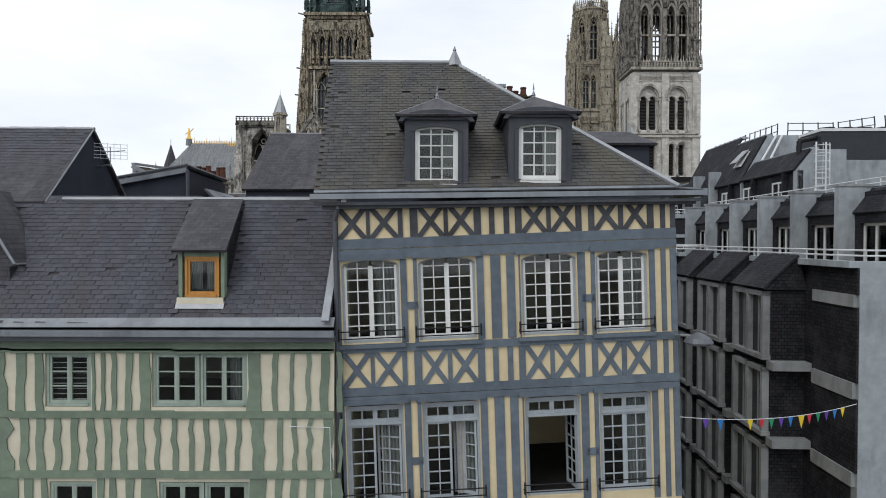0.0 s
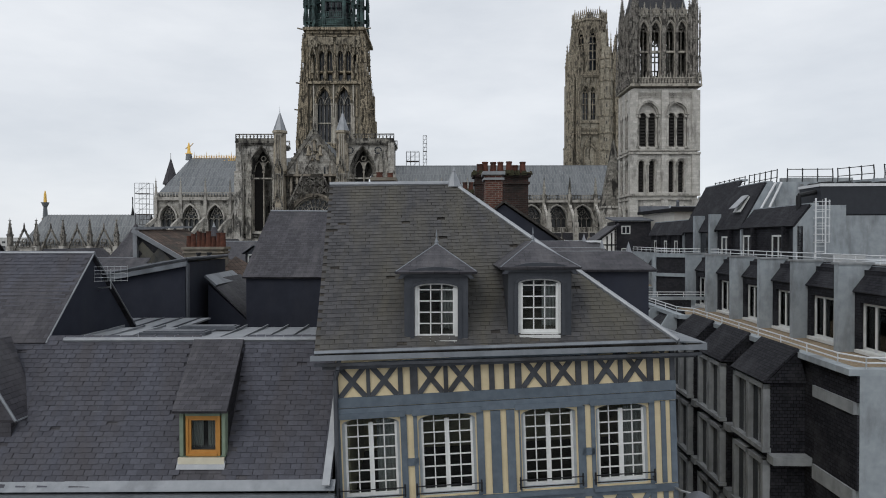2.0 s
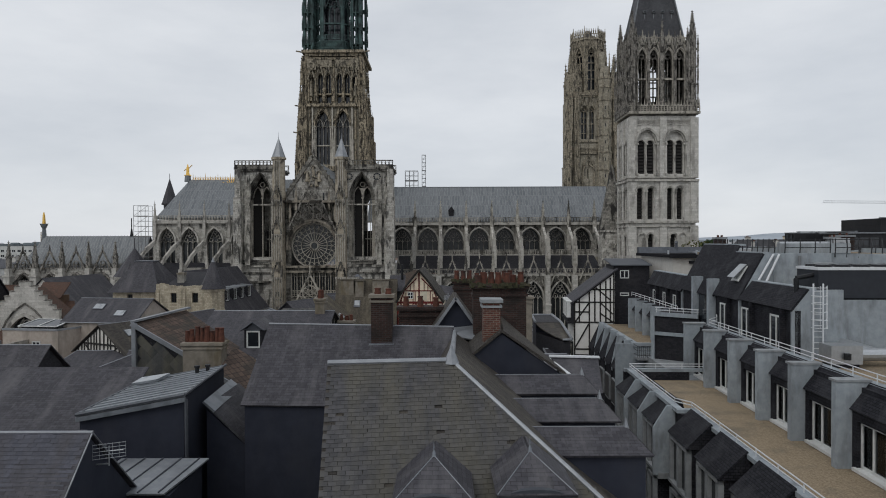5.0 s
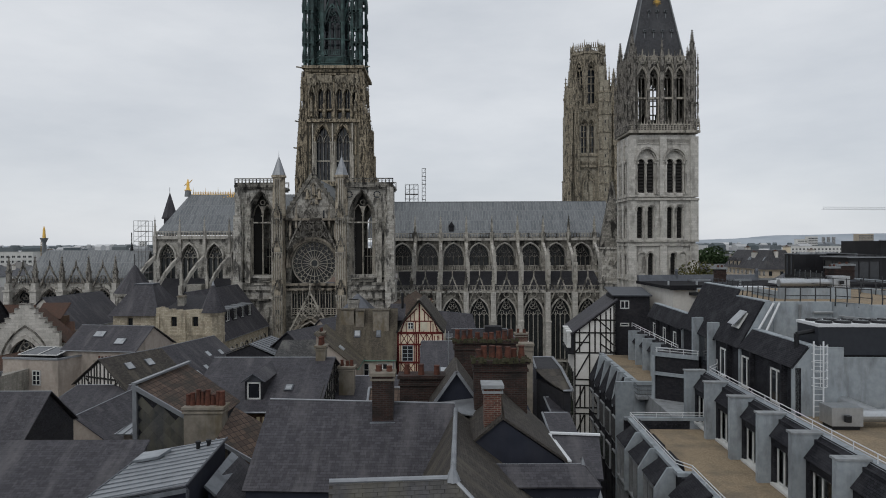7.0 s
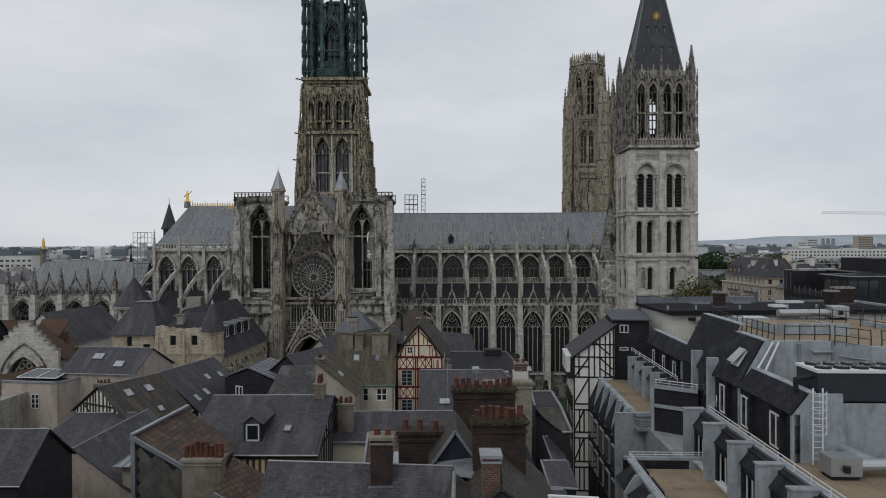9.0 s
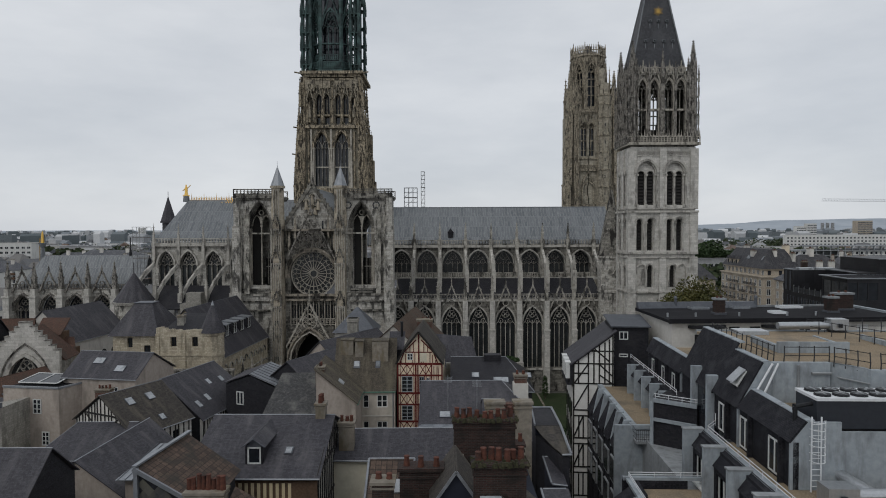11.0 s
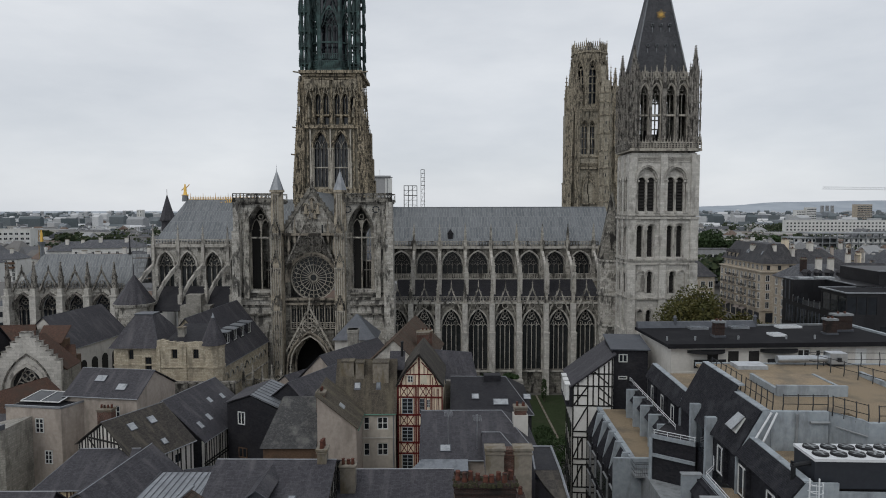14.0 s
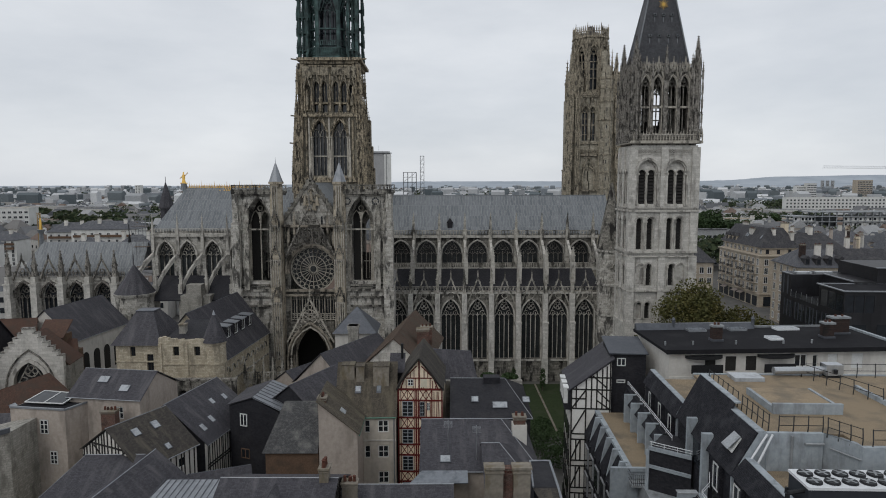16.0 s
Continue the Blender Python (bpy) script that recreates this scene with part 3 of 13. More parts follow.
def casement(parent, x0, x1, z0, z1, y, rise=0.0, cols=2, rows=6, frame=GREY_PAINT, leaf=GREY_PAINT, m=None, transom=0.0, ajar=0.0, curtain=0, label="", glass=None, leaves=2):
    """A casement window: outer frame, leaves with glazing bars, panes and, at will, net curtains."""
    glass = glass or GLASS_CLEAR
    g = Geo(m)
    f, xc, w = 0.05, (x0 + x1) / 2, x1 - x0
    g.box(x0, x0 + f, y, y + 0.09, z0, z1)
    g.box(x1 - f, x1, y, y + 0.09, z0, z1)
    g.box(x0 + f, x1 - f, y - 0.02, y + 0.09, z0, z0 + f)
    if rise:
        arch_band(g, xc, w - 2 * f, z1 - 0.002, rise - f * 0.4, f, 0.09, y)
    else:
        g.box(x0 + f, x1 - f, y, y + 0.09, z1 - f, z1)
    top = z1 if rise else z1 - f
    if transom:
        g.box(x0 + f, x1 - f, y - 0.01, y + 0.085, transom, transom + 0.06)
    win = part("window", g, frame, parent, label)
    bar = 0.022
    spans = [(z0 + f, transom or top, rows)] + ([(transom + 0.06, top, 1)] if transom else [])
    lw = (w - 2 * f) / leaves
    for za, zb, nr in spans:
        for k in range(leaves):
            a = x0 + f + k * lw
            b = a + lw
            mm = m or Matrix()
            swing = ajar if (nr > 1 and k == leaves - 1) else 0.0
            if swing:
                mm = mm @ Matrix.Translation((b, y + 0.05, 0)) @ Matrix.Rotation(radians(-swing), 4, "Z") @ Matrix.Translation((-b, -y - 0.05, 0))
            elif ajar > 60 and nr > 1:
                mm = mm @ Matrix.Translation((a, y + 0.05, 0)) @ Matrix.Rotation(radians(ajar + 10), 4, "Z") @ Matrix.Translation((-a, -y - 0.05, 0))
            s = Geo(mm)
            st = 0.045
            high = zb
            s.box(a, a + st, y + 0.02, y + 0.065, za, high)
            s.box(b - st, b, y + 0.02, y + 0.065, za, high)
            s.box(a + st, b - st, y + 0.02, y + 0.065, za, za + st * 1.3)
            if not rise or zb != top:
                s.box(a + st, b - st, y + 0.02, y + 0.065, high - st, high)
            for i in range(1, cols):
                x = a + st + (b - a - 2 * st) * i / cols
                s.box(x - bar / 2, x + bar / 2, y + 0.03, y + 0.06, za + st, high + (rise * 0.6 if rise and zb == top else -st))
            for j in range(1, nr + (1 if rise and zb == top else 0)):
                z = za + st + (high - za - 2 * st) * j / nr
                s.box(a + st, b - st, y + 0.03, y + 0.06, z - bar / 2, z + bar / 2)
            part("sash", s, leaf, win)
            p = Geo(mm)
            p.box(a + 0.02, b - 0.02, y + 0.043, y + 0.047, za + 0.02, high + (rise * 0.75 if rise and zb == top else 0))
            pane = part("pane", p, glass, win)
            pane.visible_shadow = False
    if curtain:
        for k in (0, 1):
            if not curtain & (1 << k):
                continue
            a = x0 + f if k == 0 else x1 - f - w * 0.36
            n = 10
            c = drape(m, [(a + w * 0.36 * i / n, y + 0.16 + 0.03 * (i % 2)) for i in range(n + 1)], z0 + 0.05, top, (0, 0.004))
            part("curtain", c, CURTAIN, win, "white net curtain")
    return win


def slate_mesh(w, h, t, material, name="slate"):
    g = Geo()
    g.add([(0, 0, t), (w, 0, t), (w, h, 0.001), (0, h, 0.001), (0, 0, t + 0.006), (w, 0, t + 0.006), (w, h, 0.005), (0, h, 0.005)],
          [(0, 3, 2, 1), (4, 5, 6, 7), (0, 1, 5, 4), (1, 2, 6, 5), (2, 3, 7, 6), (3, 0, 4, 7)])
    return mesh_from(name, g, material)


def slated(parent, root, e0, e1, r1, r0, material, w=0.22, h=0.125, singles=300, holes=(), seed=1, name="slate"):
    """Single slates on a roof slope from the eave e0-e1 to the ridge r0-r1 (world points); the lowest ones are pieces of their own."""
    rng = random.Random(seed)
    e0, e1, r0, r1 = (root.matrix_world.inverted() @ Vector(p) for p in (e0, e1, r0, r1))
    up0, up1 = r0 - e0, r1 - e1
    across = (e1 - e0).normalized()
    normal = across.cross((r0 - e0)).normalized()
    if normal.z < 0:
        normal = -normal
    up = normal.cross(across)
    rise = up0.dot(up)
    rows = int(rise / h)
    stock = [slate_mesh(w * k, h * 1.25, 0.010, material, name) for k in (0.94, 0.97)]
    rest, made = Geo(), 0
    for j in range(rows + 1):
        f = min(1.0, j * h / rise)
        a, b = e0 + up0 * f, e1 + up1 * (f * rise / up1.dot(up))
        start = a + across * (-(w / 2) * (j % 2))
        length = (b - a).dot(across)
        n = int(length / w) + 2
        for i in range(n):
            x = i * w - (w / 2) * (j % 2)
            if x < -0.02 or x + w > length + 0.06:
                continue
            p = a + across * (x + rng.uniform(-0.004, 0.004)) + up * rng.uniform(-0.006, 0.006) + normal * (0.004 + rng.uniform(0, 0.004))
            c = root.matrix_world @ (p + across * w / 2 + up * h / 2)
            if any(lo[0] < c.x < hi[0] and lo[1] < c.y < hi[1] for lo, hi in holes):
                continue
            if rng.random() < 0.01:
                continue
            rot = Matrix((across, up, normal)).transposed().to_4x4()
            m = Matrix.Translation(p) @ rot @ Matrix.Rotation(rng.uniform(-0.012, 0.012), 4, "Z")
            if made < singles:
                ob = new(name, stock[made % 2])
                ob.parent = parent
                ob.matrix_basis = m
                made += 1
            else:
                me = stock[(i + j) % 2]
                rest.add([m @ v.co for v in me.vertices], [tuple(q.vertices) for q in me.polygons])
    if rest.v:
        tagged(part("upper_slating", rest, material, parent), kind="stuff")


SLATE_PIECE = piece_material("blue_grey_slate", (0.058, 0.060, 0.075), (0.082, 0.085, 0.104), (0.062, 0.055, 0.055), 0.9, 0.55)
SLATE_MOSSY = piece_material("mossy_grey_slate", (0.052, 0.052, 0.056), (0.082, 0.081, 0.085), (0.108, 0.100, 0.074), 0.75, 0.65)


# ---- the blue half-timbered house ----
blue = thing("timber_frame_house", "tall half-timbered house, blue-grey oak and butter-yellow plaster under slate", "house", (-2.08, 11.5, 0), 3.15)
LEAN = Matrix(((1, 0, -0.035, 0.635), (0, 1, 0, 0), (0.04, 0, 1, 0), (0, 0, 0, 1)))
BAYS = [(0.08, 1.19), (1.56, 2.67), (3.57, 4.66), (5.05, 6.09)]
holes = [((a + b) / 2, b - a, 15.52, 17.0, 0.12) for a, b in BAYS]
lower = [((a + b) / 2, b - a, 12.35, 14.28, 0.05) for a, b in BAYS]
g = Geo(LEAN)
arched_wall(g, 0, 6.66, 15.4, 18.2, holes, 0.22)
arched_wall(g, 0, 6.66, 12.2, 15.4, lower, 0.22)
g.box(0, 6.66, 0, 0.22, 0, 12.2)
g.box(6.46, 6.66, 0.22, 12.5, 0, 18.2)
g.box(0, 0.2, 0.22, 4.0, 0, 18.2)
g.box(0.2, 6.46, 3.8, 4.0, 0, 18.2)
wall = part("wall", g, PLASTER_CREAM, blue, "butter-yellow plaster panels")
# floors with the indoor shade painted into them
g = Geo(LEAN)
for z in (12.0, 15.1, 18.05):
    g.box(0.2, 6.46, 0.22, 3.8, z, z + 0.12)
part("floor_slab", g, ROOM_SHADE, blue)


def px_u(px):
    return 0.09 + 0.01106 * (px - 600)


def timber(p, q, w, proud=0.03, mat=TIMBER_BLUE, parent=wall, m=LEAN, name="timber"):
    part(name, Geo(m).beam((p[0], 0.0, p[1]), (q[0], 0.0, q[1]), w, proud), mat, parent)


def filled(spans, lo, hi, z0, z1, skip=(), widest=0.36, **kw):
    """Posts side by side that leave bare only the given spans of plaster."""
    edges = [lo] + [v for s in sorted(list(spans) + list(skip)) for v in s] + [hi]
    for a, b in zip(edges[::2], edges[1::2]):
        if b - a < 0.02:
            continue
        n = max(1, math.ceil((b - a) / widest))
        for i in range(n):
            c, d = a + (b - a) * i / n, a + (b - a) * (i + 1) / n
            timber(((c + d) / 2, z0), ((c + d) / 2, z1), d - c - 0.006, 0.03 + 0.004 * (i % 2), **kw)


rng = random.Random(4)
# rails
for z0, z1 in ((18.12, 18.2), (17.14, 17.32), (17.33, 17.53), (15.33, 15.48), (14.50, 14.66), (14.36, 14.49)):
    for a, b in ((0.0, 2.2), (2.2, 4.5), (4.5, 6.66)):
        timber((a, (z0 + z1) / 2), (b, (z0 + z1) / 2), z1 - z0 - 0.005, 0.045)
for a, b in BAYS:
    timber((a - 0.12, 17.17), (b + 0.12, 17.17), 0.11, 0.07)
    timber((a - 0.1, 15.46), (b + 0.1, 15.46), 0.07, 0.10)
    timber((a - 0.12, 14.38), (b + 0.12, 14.38), 0.10, 0.07)
# crossed braces in the two bands
cells = [(597, 645), (652, 700), (735, 780), (788, 833), (918, 962), (970, 1014), (1048, 1091), (1100, 1143)]
strips = [(709, 721), (846, 860), (870, 886), (896, 906), (1025, 1037), (1155, 1167), (1176, 1185)]
for z0, z1 in ((17.53, 18.12), (14.66, 15.33)):
    spans = [(px_u(a), px_u(b)) for a, b in cells + strips]
    # the upper band takes the darker timber
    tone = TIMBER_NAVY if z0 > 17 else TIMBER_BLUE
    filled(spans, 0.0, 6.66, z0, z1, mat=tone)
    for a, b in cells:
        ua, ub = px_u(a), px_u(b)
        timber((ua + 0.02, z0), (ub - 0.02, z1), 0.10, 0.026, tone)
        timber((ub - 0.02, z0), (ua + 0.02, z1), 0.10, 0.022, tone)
# posts between the windows
thin = [(713, 724), (848, 860), (878, 888), (903, 910), (1029, 1039), (1155, 1166), (1175, 1183)]
for z0, z1, hole in ((15.5, 17.12, holes), (12.2, 14.36, lower)):
    skip = [(xc - w / 2 - 0.02, xc + w / 2 + 0.02) for xc, w, *_ in hole]
    filled([(px_u(a), px_u(b)) for a, b in thin], 0.0, 6.66, z0, z1, skip)
    for a, b in ((1.38, 1.49), (4.82, 4.95)):
        timber((a - 0.06, (z0 + z1) / 2 - 0.1), (b + 0.06, (z0 + z1) / 2 - 0.1), 0.14, 0.03)
for i, (a, b) in enumerate(BAYS):
    casement(blue, a, b, 15.52, 17.0, 0.06, 0.12, 2, 6, m=LEAN, curtain=(2, 0, 0, 2)[i], frame=GREY_PAINT, leaf=WHITE_PAINT, label="grey-painted small-paned casement window with arched head")
    casement(blue, a, b, 12.35, 14.28, 0.06, 0.0, 2, 6, m=LEAN, transom=13.90, ajar=(20, 30, 80, 0)[i], curtain=(2, 2, 0, 2)[i], label=("tall casement window standing ajar", "tall casement window standing ajar", "tall casement window standing open", "tall grey casement window, closed")[i])
    for z in (15.52, 12.38):
        g = Geo(LEAN)
        for k in (0.10, 0.24):
            g.rod((a - 0.09, -0.12, z + k), (b + 0.09, -0.12, z + k), 0.013)
        for x in (a - 0.07, b + 0.07):
            g.rod((x, -0.12, z + 0.06), (x, -0.12, z + 0.30), 0.016)
            g.rod((x, -0.12, z + 0.12), (x, 0.0, z + 0.12), 0.012)
        part("window_rail", g, IRON, blue, "black iron window rail")

# roof: street slope, hip, and the wing that runs back
E0, E1, R0, R1, RB = (-2.44, 11.32, 18.40), (4.6, 11.70, 18.56), (-2.82, 15.2, 21.93), (0.28, 15.35, 21.95), (0.53, 23.9, 21.45)
B1 = (4.55, 24.2, 18.45)
EC = (5.06, 11.74, 18.54)
g = inside(blue)
g.slab([E0, E1, R1, R0], -0.08)
g.slab([E1, B1, RB, R1], -0.08)
g.slab([R0, R1, (0.3, 16.4, 20.6), (-2.9, 17.5, 19.5)], -0.08)
g.slab([R1, RB, (-0.9, 23.6, 19.2), (-1.4, 16.2, 19.2)], -0.08)
roof = part("roof", g, SLATE_BROWN, blue, "mossy brown-grey slate roof, hipped at one end")
slated(roof, blue, E0, E1, R1, R0, SLATE_MOSSY, 0.185, 0.112, 300,
       [((-0.70, 11.7), (0.46, 13.0)), ((1.32, 11.8), (2.48, 13.1))], 3)
g = inside(blue)
# eaves board in dark timber: the gutter's shadow put into its colour
g.beam((E0[0], E0[1], E0[2] - 0.2), (EC[0], EC[1], EC[2] - 0.2), 0.06, 0.06, (0, -1, 0))
g.beam((E0[0] + 0.15, E0[1] + 0.14, E0[2] - 0.26), (EC[0] - 0.1, EC[1] + 0.14, EC[2] - 0.24), 0.07, 0.14, (0, -1, 0))
part("cornice", g, TIMBER_NAVY, blue, "moulded eaves board, darkened with the gutter's shadow")
g = inside(blue)
g.beam((E0[0] - 0.06, E0[1] - 0.02, E0[2] - 0.07), (EC[0] + 0.02, EC[1] - 0.02, EC[2] - 0.07), 0.10, 0.08, (0, -1, 0.1))
g.slab([E0, E1, tuple(Vector(E1) + Vector((-0.05, 0.05, 0.045))), tuple(Vector(E0) + Vector((-0.01, 0.05, 0.045)))], 0.025)
g.slab([E1, EC, (4.95, 14.6, 18.5), (4.6, 14.6, 18.56)], 0.03)
g.beam((EC[0], EC[1] - 0.1, EC[2] - 0.05), (4.98, 14.6, 18.48), 0.14, 0.08, (1, 0, 0))
part("gutter", g, ZINC_BLUE, blue, "blue-grey zinc gutter and flashing")
g = inside(blue)
for p, q, r in ((R0, R1, 0.07), (R1, E1, 0.06), (R1, RB, 0.08)):
    g.rod(Vector(p) + Vector((0, 0, 0.02)), Vector(q) + Vector((0, 0, 0.03)), r, 8)
part("ridge_cap", g, ZINC, blue, "pale zinc ridge and hip capping")
g = inside(blue)
g.cone(R1[0], R1[1], 21.9, 22.1, 0.2, 0.12, 8).cone(R1[0], R1[1], 22.1, 22.3, 0.12, 0.03, 8).cone(R1[0], R1[1], 22.3, 22.42, 0.05, 0.0, 6)
part("finial", g, ZINC, blue, "zinc finial")
g = inside(blue)
pts = [(-1.98, 11.38, 18.3), (-2.0, 11.35, 18.1), (-2.06, 11.42, 17.9), (-1.95, 11.42, 12.0), (-1.9, 11.42, 0.2)]
for p, q in zip(pts, pts[1:]):
    g.rod(p, q, 0.045, 8)
part("drainpipe", g, ZINC_DARK, blue)


def roof_dormer(root, xc, y, z, w, h, top, back, mat_roof=SLATE, name="dormer"):
    """A slate-cheeked dormer with an arched head, hipped roof and zinc finial."""
    d = part(name, inside(root).box(xc - w / 2, xc - w / 2 + 0.16, y, back, z, z + h).box(xc + w / 2 - 0.16, xc + w / 2, y, back, z, z + h).box(xc - w / 2 + 0.16, xc + w / 2 - 0.16, y, y + 0.25, z, z + 0.06).box(xc - w / 2 + 0.16, xc + w / 2 - 0.16, y + 0.9, y + 1.0, z, z + h), LEAD_BLUE, root, "slate-hung dormer with arched window")
    g = inside(root)
    m2 = g.m
    arched_wall(g, xc - w / 2 + 0.16, xc + w / 2 - 0.16, z + 0.06, z + h, [(xc, w - 0.4, z + 0.1, z + h - 0.23, 0.09)], 0.18, y)
    part("front", g, LEAD_BLUE, d)
    g = inside(root)
    arch_band(g, xc, w + 0.06, z + h - 0.06, 0.14, 0.09, 0.2, y - 0.1)
    g.box(xc - w / 2 - 0.05, xc + w / 2 + 0.05, y - 0.06, back, z + h - 0.02, z + h + 0.05)
    part("moulding", g, LEAD_BLUE, d)
    e = 0.16
    zf = z + h + 0.03
    a, b = (xc - w / 2 - e, y - 0.12, zf), (xc + w / 2 + e, y - 0.12, zf)
    t = (xc, y + 0.95, top)
    bk = (xc, back + 1.0, top)
    la, lb = (xc - w / 2 - e, back + 0.3, zf), (xc + w / 2 + e, back + 0.3, zf)
    g = inside(root)
    g.slab([a, b, t], 0.05)
    g.slab([a, la, bk, t], 0.05)
    g.slab([b, lb, bk, t], 0.05)
    part("dormer_roof", g, mat_roof, d)
    g = inside(root)
    g.cone(t[0], t[1], top - 0.02, top + 0.08, 0.07, 0.03, 8).cone(t[0], t[1], top + 0.08, top + 0.2, 0.045, 0.0, 8)
    for p in (a, b):
        g.rod(Vector(p) + Vector((0, 0, 0.05)), Vector(t) + Vector((0, 0, 0.05)), 0.012)
    g.cone(t[0], t[1], top - 0.16, top + 0.02, 0.17, 0.05, 8).cone(t[0], t[1], top + 0.2, top + 0.36, 0.02, 0.0, 6)
    part("finial", g, ZINC_BLUE, d)
    win = Matrix(inside(root).m)
    part("sill", Geo(win).box(xc - 0.4, xc + 0.4, y - 0.06, y + 0.08, z + 0.05, z + 0.1), WHITE_PAINT, d)
    part("architrave", arch_band(Geo(win).box(xc - w / 2 + 0.12, xc - w / 2 + 0.19, y - 0.03, y, z + 0.1, z + h - 0.24).box(xc + w / 2 - 0.19, xc + w / 2 - 0.12, y - 0.03, y, z + 0.1, z + h - 0.24), xc, w - 0.38, z + h - 0.24, 0.09, 0.06, 0.05, y - 0.04), LEAD_BLUE, d)
    casement(root, xc - w / 2 + 0.2, xc + w / 2 - 0.2, z + 0.1, z + h - 0.24, y + 0.03, 0.08, 3, 4, WHITE_PAINT, WHITE_PAINT, win, leaves=1, label="white small-paned arched dormer window", curtain=2)


roof_dormer(blue, -0.13, 11.66, 18.52, 1.24, 1.36, 20.44, 13.1)
roof_dormer(blue, 1.9, 11.76, 18.60, 1.24, 1.36, 20.5, 13.2)

# slate dormers along the back slope
for y, z in ((14.5, 19.8), (17.2, 19.85), (19.6, 20.05)):
    x0, x1 = 3.0, 5.0
    g = inside(blue)
    g.prism([(x0 - 1.6, y + 0.05, 18.2), (x1 - 0.06, y + 0.05, 17.0), (x1 - 0.06, y + 0.05, z), (x0 - 1.6, y + 0.05, z)], (0, 1.7, 0))
    box = part("slate_dormer", g, NAVY_WALL, blue, "black slate-hung dormer with a hipped slate roof")
    g = inside(blue)
    t0, t1 = (x0 - 1.6, y + 0.9, z + 0.42), (x1 - 0.3, y + 0.9, z + 0.42)
    a, b, c, e = (x0 - 1.2, y - 0.06, z), (x1 + 0.08, y - 0.06, z), (x1 + 0.08, y + 1.85, z), (x0 - 1.2, y + 1.85, z)
    g.slab([a, b, t1, t0], 0.06).slab([e, c, t1, t0], 0.06).slab([b, c, t1], 0.06)
    part("dormer_roof", g, SLATE, box)
    g = inside(blue)
    g.cone(t1[0], t1[1], z + 0.4, z + 0.72, 0.10, 0.0, 6).rod((t0[0], t0[1], t0[2] + 0.04), (t1[0], t1[1], t1[2] + 0.04), 0.025)
    part("finial", g, ZINC, box)

lamp = thing("street_lamp", "grey domed street lamp on a bracket at the house corner", "street lamp", (4.6, 11.75, 15.6))
g = Geo()
g.rod((0, 0.1, 0.05), (0.0, -0.25, 0.12), 0.025)
g.rod((0.0, -0.25, 0.12), (0.22, -0.45, 0.12), 0.025)
part("bracket", g, STEEL, lamp)
g = Geo()
g.cone(0.24, -0.48, 0.02, 0.10, 0.27, 0.22, 16).cone(0.24, -0.48, 0.10, 0.17, 0.22, 0.10, 16).cone(0.24, -0.48, 0.17, 0.2, 0.1, 0.03, 12)
part("shade", g, ZINC_DARK, lamp, smooth=False)
g = Geo().cone(0.24, -0.48, -0.03, 0.02, 0.2, 0.25, 16)
part("lens", g, GLASS_SKY, lamp)

# ---- the green half-timbered house ----
green = thing("green_timber_house", "half-timbered house, sage-green oak and ivory plaster under slate", "house", (-5.3, 11.35, 0))
GX = Matrix.Translation((5.3, 0, 0))


def gx(px):
    return (px - 784) / 1124 * 12.05


up_win = [(78, 160), (268, 437)]
lo_win = [(85, 168), (280, 440)]
g = Geo(GX)
upper_holes = [((gx(a) + gx(b)) / 2, gx(b) - gx(a), 14.33, 15.38, 0) for a, b in up_win]
lower_holes = [((gx(a) + gx(b)) / 2, gx(b) - gx(a), 11.7, 12.9, 0) for a, b in lo_win]
arched_wall(g, -11.5, -2.06, 14.2, 15.6, upper_holes, 0.2)
arched_wall(g, -11.5, -2.06, 11.5, 14.2, lower_holes, 0.2)
g.box(-11.5, -2.06, 0, 0.2, 0, 11.5)
g.box(-11.5, -11.3, 0.2, 3.8, 0, 15.6)
g.box(-2.26, -2.06, 0.2, 3.8, 0, 15.6)
g.box(-11.3, -2.26, 3.6, 3.8, 0, 17.9)
gwall = part("wall", g, PLASTER_IVORY, green, "ivory plaster panels")
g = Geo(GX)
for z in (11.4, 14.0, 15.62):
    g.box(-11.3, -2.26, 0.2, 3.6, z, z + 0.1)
part("floor_slab", g, ROOM_SHADE, green)


def wavy(x, z0, z1, w, amp):
    """An old, uneven stud."""
    g, n = Geo(GX), 5
    xs = [x + rng.uniform(-amp, amp) for _ in range(n + 1)]
    ws = [w * rng.uniform(0.85, 1.15) / 2 for _ in range(n + 1)]
    left = [(xs[i] - ws[i], -0.005, z0 + (z1 - z0) * i / n) for i in range(n + 1)]
    right = [(xs[i] + ws[i], -0.005, z0 + (z1 - z0) * i / n) for i in range(n, -1, -1)]
    for i in range(n):
        g.prism([left[i], right[n - i], right[n - i - 1], left[i + 1]], (0, -0.025, 0))
    part("timber", g, TIMBER_GREEN, gwall)


def bare(spans, z0, z1, lo, hi, amp):
    """Studs in the gaps between bare plaster panels."""
    edges = [lo] + [v for s in spans for v in s] + [hi]
    for a, b in zip(edges[::2], edges[1::2]):
        if gx(b) - gx(a) > 0.03:
            wavy((gx(a) + gx(b)) / 2, z0, z1, gx(b) - gx(a), amp)


